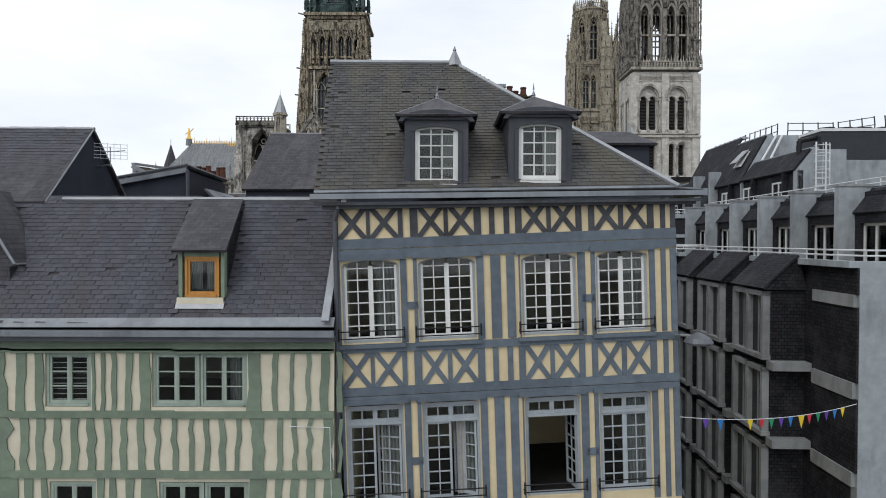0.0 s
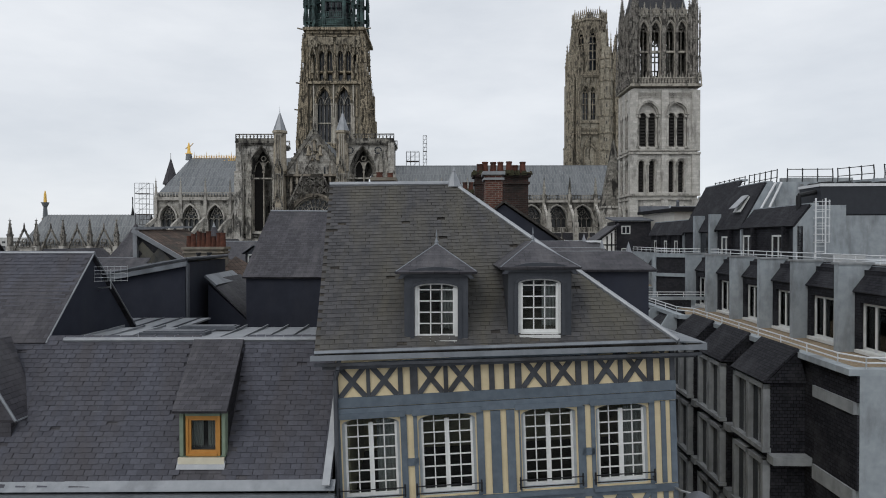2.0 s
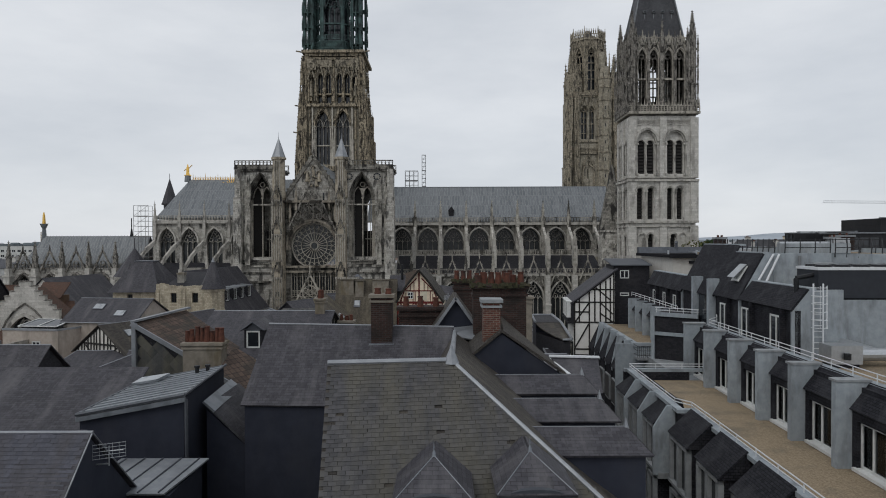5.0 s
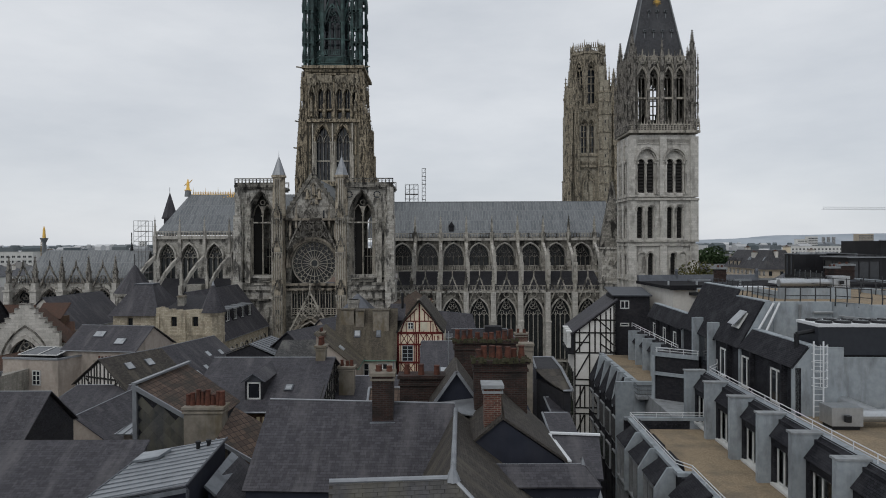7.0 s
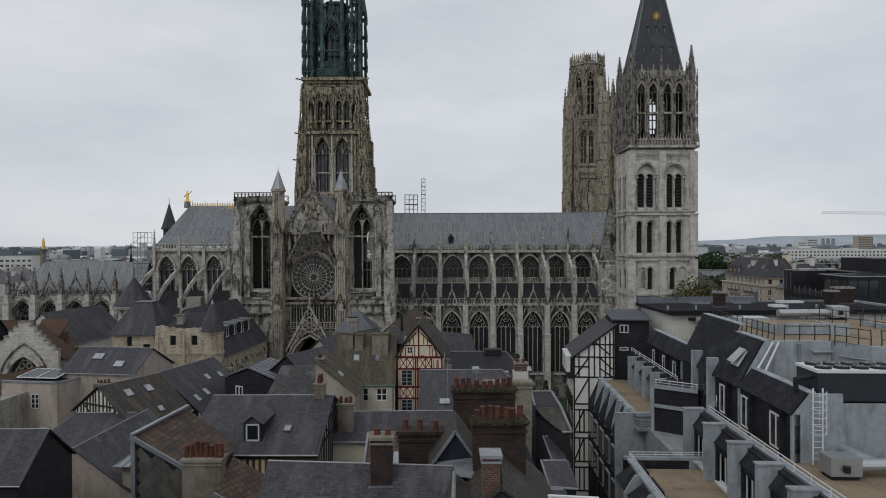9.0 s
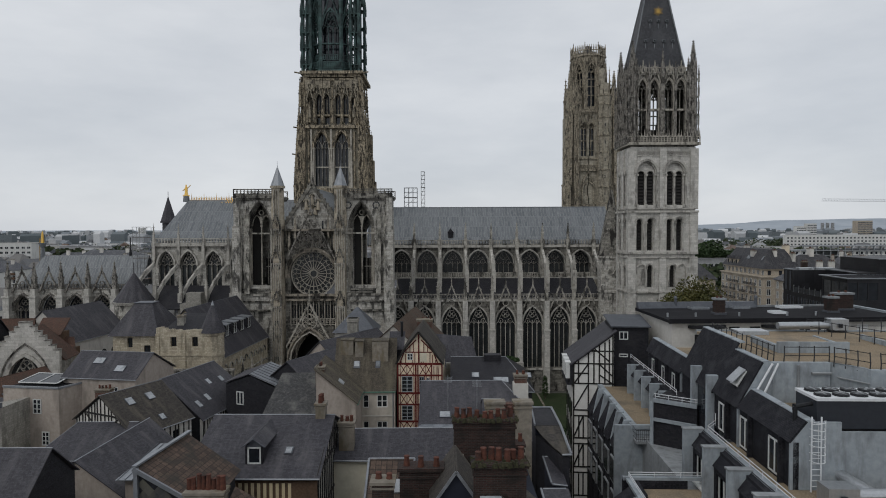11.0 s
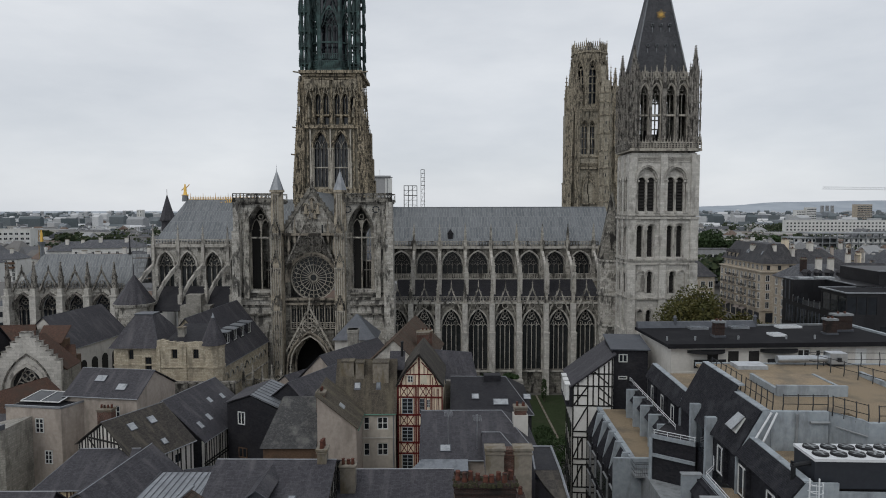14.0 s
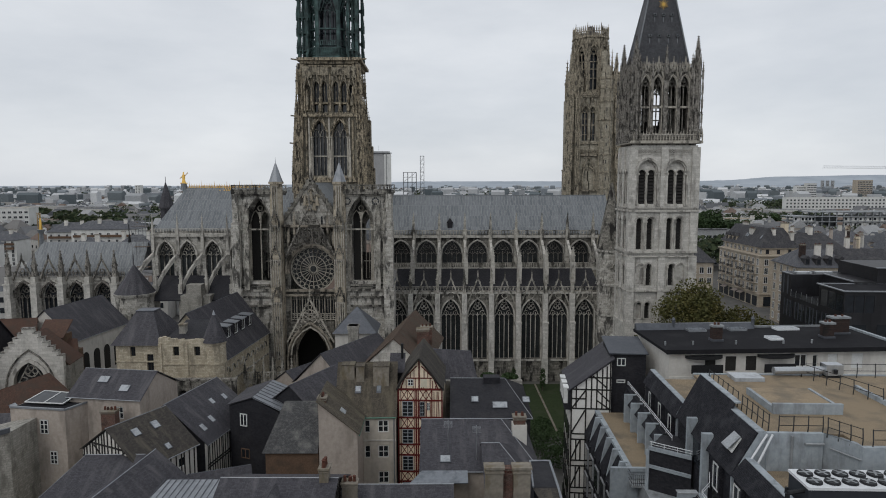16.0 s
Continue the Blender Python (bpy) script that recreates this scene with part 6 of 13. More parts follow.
def pitched(name, label, r0, r1, front, back, wall_mat, roof_mat, base=0.0, over=0.22, hip0=0.0, hip1=0.0, windows=(), skylights=(), lights=(), dormers=(), ridge=ZINC, gutter=True, gable_mat=None, cap_r=0.048, timber=None):
    """A house under a pitched roof. r0, r1: the ridge's ends; front, back: (reach, drop) of each slope; hips pull the ridge in at an end."""
    r0, r1 = Vector(r0), Vector(r1)
    turn = math.atan2(r1.y - r0.y, r1.x - r0.x)
    root = thing(name, label, "house", (r0.x, r0.y, base), math.degrees(turn))
    L, zr = math.hypot(r1.x - r0.x, r1.y - r0.y), r0.z - base
    zr1 = r1.z - base
    (hf, df), (hb, db) = front, back
    zf, zb = min(zr, zr1) - df, min(zr, zr1) - db
    g = Geo()
    holes = [((a + b) / 2, b - a, z0 - base, z1 - base, 0) for a, b, z0, z1 in windows]
    storeys = sorted({o[2] for o in holes})
    cuts = [0.0] + [(max(o[3] for o in holes if o[2] == a) + b) / 2 for a, b in zip(storeys, storeys[1:])] + [zf - 0.02]
    for i, (a, b) in enumerate(zip(cuts, cuts[1:])):
        arched_wall(g, 0, L, a, b, [o for o in holes if storeys and o[2] == storeys[i]], 0.25, -hf)
    g.box(0, L, hb - 0.25, hb, 0, zb - 0.02)
    part("wall", g, wall_mat, root)
    for x, hip, z in ((0.0, hip0, zr), (L - 0.25, hip1, zr1)):
        top = [] if hip else [(x, 0, z - 0.04)]
        pts = [(x, -hf + 0.25, 0), (x, hb - 0.25, 0), (x, hb - 0.25, zb)] + top + [(x, -hf + 0.25, zf)]
        part("gable_wall", Geo().prism(pts, (0.25, 0, 0)), gable_mat or wall_mat, root)
    for a, b, z0, z1 in windows:
        plain_window(root, a, b, -hf + 0.12, z0 - base, z1 - base, 2 if b - a > 0.7 else 1, rows=2 if z1 - z0 > 1.2 else 1)
    a, b, c, d = (-over, -hf - over, zf - over * df / hf), (L + over, -hf - over, zf - over * df / hf), (L - hip1 + (0 if hip1 else over), 0, zr1), (hip0 - (0 if hip0 else over), 0, zr)
    e, f = (L + over, hb + over, zb - over * db / hb), (-over, hb + over, zb - over * db / hb)
    g = Geo().slab([a, b, c, d], 0.07)
    g.slab([f, e, c, d], 0.07)
    if hip0:
        g.slab([a, f, d], 0.07)
    if hip1:
        g.slab([b, e, c], 0.07)
    roof = part("roof", g, roof_mat, root)
    g = Geo().rod(Vector(d) + Vector((0, 0, 0.07)), Vector(c) + Vector((0, 0, 0.07)), cap_r, 6)
    if hip0:
        g.rod(Vector(a) + Vector((0, 0, 0.07)), Vector(d) + Vector((0, 0, 0.07)), 0.036, 6)
    if hip1:
        g.rod(Vector(b) + Vector((0, 0, 0.07)), Vector(c) + Vector((0, 0, 0.07)), 0.036, 6)
    part("ridge_cap", g, ridge, roof)
    if gutter:
        part("gutter", Geo().rod((a[0], a[1] - 0.04, a[2] + 0.02), (b[0], b[1] - 0.04, b[2] + 0.02), 0.055, 6), ZINC, root)
    up = Vector((0, hf, df))
    n = Vector((0, -df, hf)).normalized()
    for x, f, w, h in skylights:
        p = Vector((x, -hf, zf)) + up * f
        q = p + up.normalized() * h
        o = n * 0.08
        s = part("skylight", Geo().prism([p + o, p + o + Vector((w, 0, 0)), q + o + Vector((w, 0, 0)), q + o], n * 0.07), ZINC_DARK, roof)
        # some panes pale, with the sky's reflection painted on
        part("pane", Geo().prism([p + o * 1.95 + Vector((0.07, 0.05, 0.02)), p + o * 1.95 + Vector((w - 0.07, 0.05, 0.02)), q + o * 1.95 + Vector((w - 0.07, -0.05, -0.02)), q + o * 1.95 + Vector((0.07, -0.05, -0.02))], n * 0.01), PALE_SHEEN if (x * 10) % 2 < 1 else GLASS_SKY, s)
    for x, f, w, h in dormers:
        y0 = -hf + hf * f
        z0 = zf + df * f
        dm = part("dormer", Geo().box(x, x + 0.12, y0, y0 + h * hf / df, z0, z0 + h).box(x + w - 0.12, x + w, y0, y0 + h * hf / df, z0, z0 + h).box(x, x + w, y0 + 0.1, y0 + 0.2, z0, z0 + h), SLATE_DARK, root)
        plain_window(dm, x + 0.12, x + w - 0.12, y0 + 0.08, z0 + 0.08, z0 + h - 0.05, 1)
        apex = (x + w / 2, y0 - 0.15, z0 + h + w * 0.45)
        bk = (x + w / 2, y0 + (h + w * 0.45) * hf / df, z0 + h + w * 0.45)
        g = Geo()
        for s in (x - 0.15, x + w + 0.15):
            g.slab([(s, y0 - 0.15, z0 + h - 0.05), (s, y0 + h * hf / df, z0 + h - 0.05), bk, apex], 0.05)
        part("dormer_roof", g, roof_mat, dm)
        part("dormer_trim", Geo().rod((x - 0.15, y0 - 0.15, z0 + h), apex, 0.035).rod((x + w + 0.15, y0 - 0.15, z0 + h), apex, 0.035).prism([(x, y0 + 0.02, z0 + h - 0.05), (x + w, y0 + 0.02, z0 + h - 0.05), (x + w / 2, y0 + 0.02, z0 + h + w * 0.4)], (0, 0.05, 0)), ZINC_DARK, dm)
    if timber:
        mat, side = timber
        rr = random.Random(int(L * 50))
        if side == "front":
            x = 0.1
            while x < L:
                part("timber", Geo().beam((x, -hf, zf - 5), (x + rr.uniform(-0.1, 0.1), -hf, zf - 0.1), 0.13, 0.04), mat, root)
                x += rr.uniform(0.32, 0.5)
            for z in (zf - 0.12, zf - 2.4, zf - 2.7):
                part("timber", Geo().beam((0, -hf, z), (L, -hf, z), 0.16, 0.05), mat, root)
        else:
            x = -0.02 if side == "gable0" else L + 0.02
            face = (-1, 0, 0) if side == "gable0" else (1, 0, 0)
            z_end = zr if side == "gable0" else zr1
            for k in range(-8, 9):
                y = k / 8.5 * (hb if k > 0 else hf)
                top = z_end - (y / hb * db if y > 0 else -y / hf * df) - 0.1
                part("timber", Geo().beam((x, y, zf - 4), (x, y + rr.uniform(-0.08, 0.08), top), 0.12, 0.05, face), mat, root)
            for z in (zf - 2.6, zf - 0.1, zf + df * 0.45):
                k = max(0.0, (z - zf) / df)
                part("timber", Geo().beam((x, -hf * (1 - k), z), (x, hb * (1 - k), z), 0.15, 0.06, face), mat, root)
            for s, h, d in ((-1, hf, df), (1, hb, db)):
                part("timber", Geo().beam((x, s * h, z_end - d), (x, 0, z_end - 0.05), 0.18, 0.06, face), mat, root)
                part("timber", Geo().beam((x, s * h * 0.15, zf), (x, s * h * 0.55, zf + df * 0.4), 0.12, 0.06, face), mat, root)
    return root


def W(root):
    return root.matrix_world.inverted()


# behind the blue house: slate wing with two brick chimneys
h = pitched("slate_wing", "slate-roofed wing behind the timber house", (-6.75, 24.6, 21.65), (0.4, 24.2, 21.55), (3.0, 2.25), (3.0, 2.25), NAVY_WALL, SLATE, over=0.1, gutter=False)
chimney(h, -2.68, -1.88, 23.6, 24.3, 20.0, 22.95, BRICK_DARK, 2, W(h), label="sooty brick chimney with pots", pot_h=0.2)
part("chimney_flashing", Geo(W(h)).box(-2.76, -1.8, 23.5, 24.4, 20.7, 21.08), ZINC_BLUE, h)
g = Geo(W(h))
for i in range(22):
    g.box(-3.1, -3.0, 21.5 + i * 0.13, 21.56 + i * 0.13, 19.35 + i * 0.1, 19.42 + i * 0.1)
part("roof_hook_row", g, PALE_METAL, h)
chimney(h, 1.48, 2.08, 21.5, 22.2, 18.5, 22.95, BRICK_RED, 0, W(h), CONCRETE_DARK, "slender red brick chimney with a stone cap")
g = Geo(W(h)).prism([(-0.3, 25.6, 18), (1.5, 25.6, 18), (1.5, 25.6, 21.3), (0.6, 25.6, 22.5), (-0.3, 25.6, 21.3)], (0, 3.0, 0))
d = part("gabled_dormer", g, NAVY_WALL, h, "black gabled dormer edged with zinc")
g = Geo(W(h)).slab([(-0.5, 25.4, 21.1), (-0.5, 28.6, 21.1), (0.6, 28.6, 22.62), (0.6, 25.4, 22.62)], 0.06).slab([(1.7, 25.4, 21.1), (1.7, 28.6, 21.1), (0.6, 28.6, 22.62), (0.6, 25.4, 22.62)], 0.06)
part("dormer_roof", g, SLATE_BROWN, d)
part("dormer_trim", Geo(W(h)).beam((-0.5, 25.35, 21.1), (0.6, 25.35, 22.65), 0.12, 0.05).beam((1.7, 25.35, 21.1), (0.6, 25.35, 22.65), 0.12, 0.05), ZINC, d)
part("zinc_valley", Geo(W(h)).slab([(0.1, 24.2, 21.25), (1.6, 24.2, 21.05), (1.6, 25.5, 21.5), (-0.2, 25.5, 21.3)], 0.05), ZINC, h)
for i, (x0, x1, y0, y1, z) in enumerate(((4.6, 5.6, 26.4, 28.4, 18.6), (5.25, 6.45, 29.6, 32.0, 18.7), (6.5, 7.2, 36.0, 39.2, 17.75))):
    b = thing("flat_roof_annex", "small black slate-hung annex with a zinc-edged lid", "annex", ((x0 + x1) / 2, (y0 + y1) / 2, 0))
    part("wall", Geo(W(b)).box(x0, x1, y0, y1, 0, z), NAVY_WALL, b)
    part("roof", Geo(W(b)).slab([(x0 - 0.1, y0 - 0.1, z), (x1 + 0.1, y0 - 0.1, z - 0.1), (x1 + 0.1, y1, z + 0.4), (x0 - 0.1, y1, z + 0.4)], 0.06), SLATE, b)
    part("zinc_edge", Geo(W(b)).rod((x0 - 0.1, y0 - 0.12, z + 0.04), (x1 + 0.1, y0 - 0.12, z - 0.06), 0.06).rod((x0 - 0.1, y0, z + 0.06), (x0 - 0.1, y1, z + 0.46), 0.06).rod((x0, y1, z + 0.44), (x1, y1, z + 0.44), 0.06), ZINC, b)
sl = thing("dark_side_wing", "long dark slate wing stepping down beside the lane", "house", (3.5, 31, 0))
part("wall", Geo(W(sl)).box(2.4, 5.2, 24.2, 38, 0, 18.0), NAVY_WALL, sl)
part("gable", Geo(W(sl)).prism([(1.0, 21.2, 16.5), (4.25, 21.2, 16.5), (4.25, 21.2, 20.3), (2.1, 21.2, 21.78), (1.0, 21.2, 21.0)], (0, 0.25, 0)), NAVY_WALL, sl, "black slate-hung gable")
part("roof", Geo(W(sl)).slab([(2.1, 21.1, 21.84), (4.36, 21.1, 20.3), (4.28, 24.6, 20.16), (2.35, 24.6, 21.92)], 0.08).slab([(2.1, 21.1, 21.84), (0.8, 21.1, 20.8), (0.8, 24.6, 20.7), (2.35, 24.6, 21.92)], 0.08).slab([(2.35, 24.6, 21.4), (5.05, 24.6, 19.2), (4.9, 30.5, 19.0), (2.3, 30.5, 21.3)], 0.08), SLATE_BROWN, sl)
part("verge", Geo(W(sl)).beam((4.38, 21.05, 20.38), (4.28, 24.6, 20.25), 0.13, 0.06, (0, 0, 1)), PALE_METAL, sl)
part("low_roof", Geo(W(sl)).slab([(4.42, 21.3, 19.72), (5.6, 21.3, 19.62), (6.05, 23.8, 20.36), (4.3, 24.1, 20.36)], 0.08), SLATE, sl)
part("low_roof_wall", Geo(W(sl)).prism([(4.45, 21.45, 0), (5.55, 21.45, 0), (5.95, 23.9, 0), (4.45, 24.1, 0)], (0, 0, 19.5)), NAVY_WALL, sl)
part("low_roof_edge", Geo(W(sl)).beam((4.2, 24.05, 20.46), (6.1, 23.78, 20.46), 0.14, 0.07, (0, 0, 1)), PALE_METAL, sl)

# dark block with a zinc lean-to lid
b = thing("dark_block", "black slate-hung block with a slate slope and standing-seam zinc", "house", (-15, 24, 0))
ZA, ZB, ZC, ZD = (-8.44, 20.2, 19.9), (-12.05, 20.2, 19.24), (-8.86, 25.4, 19.88), (-12.2, 25.4, 19.3)
part("front_wall", Geo(W(b)).prism([(-12.0, 20.35, 0), (-8.55, 20.35, 0), (-8.55, 20.35, 19.8), (-12.0, 20.35, 19.16)], (0, 0.25, 0)), NAVY_WALL, b)
part("side_wall", Geo(W(b)).prism([(-8.55, 20.6, 0), (-8.95, 25.4, 0), (-8.95, 25.4, 19.8), (-8.55, 20.6, 19.82)], (-0.25, 0, 0)), NAVY_WALL, b)
part("rear_wall", Geo(W(b)).box(-26, -9.2, 25.2, 25.45, 0, 19.2), NAVY_WALL, b)
part("eaves_wall", Geo(W(b)).box(-26, -12.0, 20.9, 21.1, 0, 17.4), NAVY_WALL, b)
part("roof", Geo(W(b)).slab([(-26, 20.7, 17.3), (-12.05, 20.7, 17.3), (-12.05, 25.5, 19.8), (-26, 25.5, 19.8)], 0.06), SLATE, b)
z = part("zinc_roof", Geo(W(b)).slab([ZA, ZB, ZD, ZC], 0.06), ZINC, b, "pale standing-seam zinc roof")
for i in range(11):
    f = (i + 0.5) / 11
    p, q = Vector(ZA).lerp(Vector(ZC), f), Vector(ZB).lerp(Vector(ZD), f)
    part("seam", Geo(W(b)).beam(p + Vector((0, 0, 0.05)), q + Vector((0, 0, 0.05)), 0.035, 0.05, (0, 0, 1)), ZINC_BLUE, z)
g = Geo(W(b))
for p, q in ((ZA, ZC), (ZA, ZB), (ZB, ZD)):
    g.rod(Vector(p) + Vector((0, 0, 0.06)), Vector(q) + Vector((0, 0, 0.06)), 0.05)
g.rod((-8.42, 20.25, 14), (-8.42, 20.25, 19.8), 0.06)
part("edge_trim", g, ZINC_DARK, b)
part("fascia", Geo(W(b)).prism([(ZA[0], 20.18, 19.88), (ZB[0], 20.18, 19.22), (ZB[0], 20.18, 19.06), (ZA[0], 20.18, 19.72)], (0, 0.12, 0)), ZINC_BLUE, b)
for x, y in ((-9.35, 24.7), (-9.7, 24.5)):
    part("vent_pipe", Geo(W(b)).cone(x, y, 19.7, 20.0, 0.08, 0.08, 8).cone(x, y, 20.0, 20.08, 0.11, 0.11, 8), IRON, b)
part("skylight", Geo(W(b)).slab([(-12.0, 23.9, 19.42), (-11.0, 23.9, 19.58), (-10.8, 24.6, 19.68), (-11.9, 24.6, 19.52)], 0.1), GLASS_SKY, b)
g = Geo(W(b)).box(-9.9, -7.6, 17.0, 19.4, 0, 17.9)
part("low_annex", g, NAVY_WALL, b)
part("low_annex_roof", Geo(W(b)).slab([(-10.4, 16.9, 17.95), (-7.7, 16.9, 17.95), (-7.4, 19.5, 18.05), (-10.2, 19.5, 18.05)], 0.05), ZINC, b)
for i in range(5):
    part("seam", Geo(W(b)).rod((-10.2 + i * 0.58, 16.95, 18.02), (-10.0 + i * 0.58, 19.45, 18.12), 0.025, 4), ZINC_DARK, b)
b = thing("lean_to_annex", "black annex with a steep slate slope and zinc top", "annex", (-7.6, 24, 0))
part("wall", Geo(W(b)).prism([(-8.4, 22.0, 0), (-6.7, 22.0, 0), (-6.7, 22.0, 17.4), (-8.4, 22.0, 19.0)], (0, 3.4, 0)), NAVY_WALL, b)
part("roof", Geo(W(b)).slab([(-8.4, 21.9, 19.12), (-6.6, 21.9, 17.4), (-6.6, 25.5, 17.4), (-8.4, 25.5, 19.12)], 0.06), SLATE, b)
part("zinc_top", Geo(W(b)).slab([(-8.5, 21.85, 19.27), (-8.1, 21.85, 18.92), (-8.3, 25.5, 18.92), (-8.75, 25.5, 19.27)], 0.08), ZINC_BLUE, b)

# chimney with many pots, and the diamond-slated gable beside it
b = thing("diamond_slate_house", "house with a diamond-slated gable, brown tiles and a rendered chimney", "house", (-13, 31, 0))
g = Geo(W(b)).prism([(-14.9, 30.2, 0), (-11.6, 30.2, 0), (-11.6, 30.2, 19.0), (-14.9, 30.2, 20.95)], (0, 4.5, 0))
dw = part("wall", g, SLATE_DARK, b)
DIAMOND = piece_material("mossy_diamond_slate", (0.05, 0.052, 0.055), (0.105, 0.105, 0.10), (0.15, 0.14, 0.10), 0.8, 0.6)
dm = mesh_from("slate", Geo().prism([(0, 0, -0.3), (0.27, 0, 0), (0, 0, 0.3), (-0.27, 0, 0)], (0, -0.02, 0)), DIAMOND)
for j in range(24):
    for i in range(8):
        x, z_ = -14.6 + i * 0.54 + 0.27 * (j % 2), 14.4 + j * 0.29
        if x < -11.75 and z_ + 0.25 < 20.9 - (x + 14.9) * 0.6:
            ob = new("slate", dm)
            ob.parent = dw
            ob.matrix_basis = W(b) @ Matrix.Translation((x, 30.19 - 0.008 * (j % 3), z_)) @ Matrix.Rotation(0.06, 4, "X")
part("roof", Geo(W(b)).slab([(-15.0, 30.1, 21.0), (-11.4, 30.1, 18.9), (-11.4, 35, 19.0), (-14.4, 35, 21.1)], 0.08).slab([(-10.4, 31.0, 19.7), (-8.0, 31.0, 18.3), (-8.0, 28.4, 17.5), (-10.4, 28.4, 18.9)], 0.08), TILE_BROWN, b)
part("zinc_verge", Geo(W(b)).beam((-15.0, 30.05, 21.05), (-11.4, 30.05, 18.95), 0.2, 0.12).box(-15.0, -14.8, 30.0, 30.2, 17, 21.05).beam((-14.95, 30.0, 21.1), (-14.2, 35, 21.25), 0.22, 0.1, (0, 0, 1)).beam((-10.4, 28.35, 18.95), (-8.0, 28.35, 17.55), 0.16, 0.1), ZINC, b)
chimney(b, -12.15, -10.35, 29.1, 29.9, 15.0, 20.25, PLASTER_DIRTY, 8, W(b), label="broad rendered chimney with a row of clay pots", pot_h=0.6)

# left: slate-gabled house
pitched("slate_house", "slate house with a black slate-hung gable", (-42, 41, 18.2), (-25.9, 41, 18.2), (2.8, 2.4), (2.8, 2.4), SLATE_DARK, SLATE)

# house with a dormer and a half-timbered gable
h = pitched("dormer_house", "slate-roofed house with a dormer and a half-timbered gable", (-14.7, 40.9, 20.4), (-7.2, 40.8, 20.4), (4.9, 2.1), (4.9, 2.1), TIMBER_BROWN, SLATE, skylights=((5.2, 0.32, 0.5, 0.6),), dormers=((3.1, 0.16, 1.05, 1.15),), gable_mat=PLASTER_WHITE, timber=(TIMBER_DARK, "gable1"))
for i in range(16):
    part("ochre_panel", Geo(W(h)).box(-12.9 + i * 0.36, -12.72 + i * 0.36, 35.92, 36.0, 16.6, 17.9), PLASTER_CREAM, h)
chimney(h, -8.2, -7.6, 40.4, 41.2, 19.0, 21.3, PLASTER_DIRTY, 3, W(h), label="rendered chimney with clay pots", pot_h=0.6)

# cream house with slate roof in front of the stacks
h = pitched("cream_house", "low cream-rendered house under a slate roof", (-7.2, 43.5, 18.6), (0.6, 43.3, 18.7), (2.4, 1.15), (2.4, 1.15), PLASTER_IVORY, SLATE, windows=((3.6, 4.3, 15.0, 16.2), (5.2, 6.0, 15.0, 16.2)))
chimney(h, -6.9, -5.9, 41.6, 42.3, 17.0, 19.7, PLASTER_DIRTY, 3, W(h), label="rendered chimney with clay pots")
b = thing("tiled_lean_to", "small brown-tiled lean-to roof with pale edges", "roof", (-2.7, 33, 0))
part("wall", Geo(W(b)).box(-3.9, -1.6, 31.8, 34, 0, 18.4), BRICK_DARK, b)
part("roof", Geo(W(b)).slab([(-4.0, 31.6, 18.4), (-1.5, 31.6, 18.4), (-1.5, 34.1, 19.9), (-4.0, 34.1, 19.9)], 0.08), TILE_BROWN, b)
part("verge", Geo(W(b)).rod((-4.0, 31.6, 18.5), (-4.0, 34.1, 20.0), 0.07).rod((-4.0, 34.1, 20.0), (-1.5, 34.1, 20.0), 0.06).rod((-1.5, 31.6, 18.5), (-1.5, 34.1, 20.0), 0.06), ZINC, b)
part("skylight", Geo(W(b)).slab([(-2.5, 32.2, 18.85), (-1.9, 32.2, 18.85), (-1.9, 32.9, 19.28), (-2.5, 32.9, 19.28)], 0.1), PALE_SHEEN, b)

MOSS = surface("dark_stack_moss", (0.018, 0.019, 0.010), (0.05, 0.048, 0.026), 9.0, (0.07, 0.058, 0.04), 2.0, 0.5, 0.98, depth=0.06)
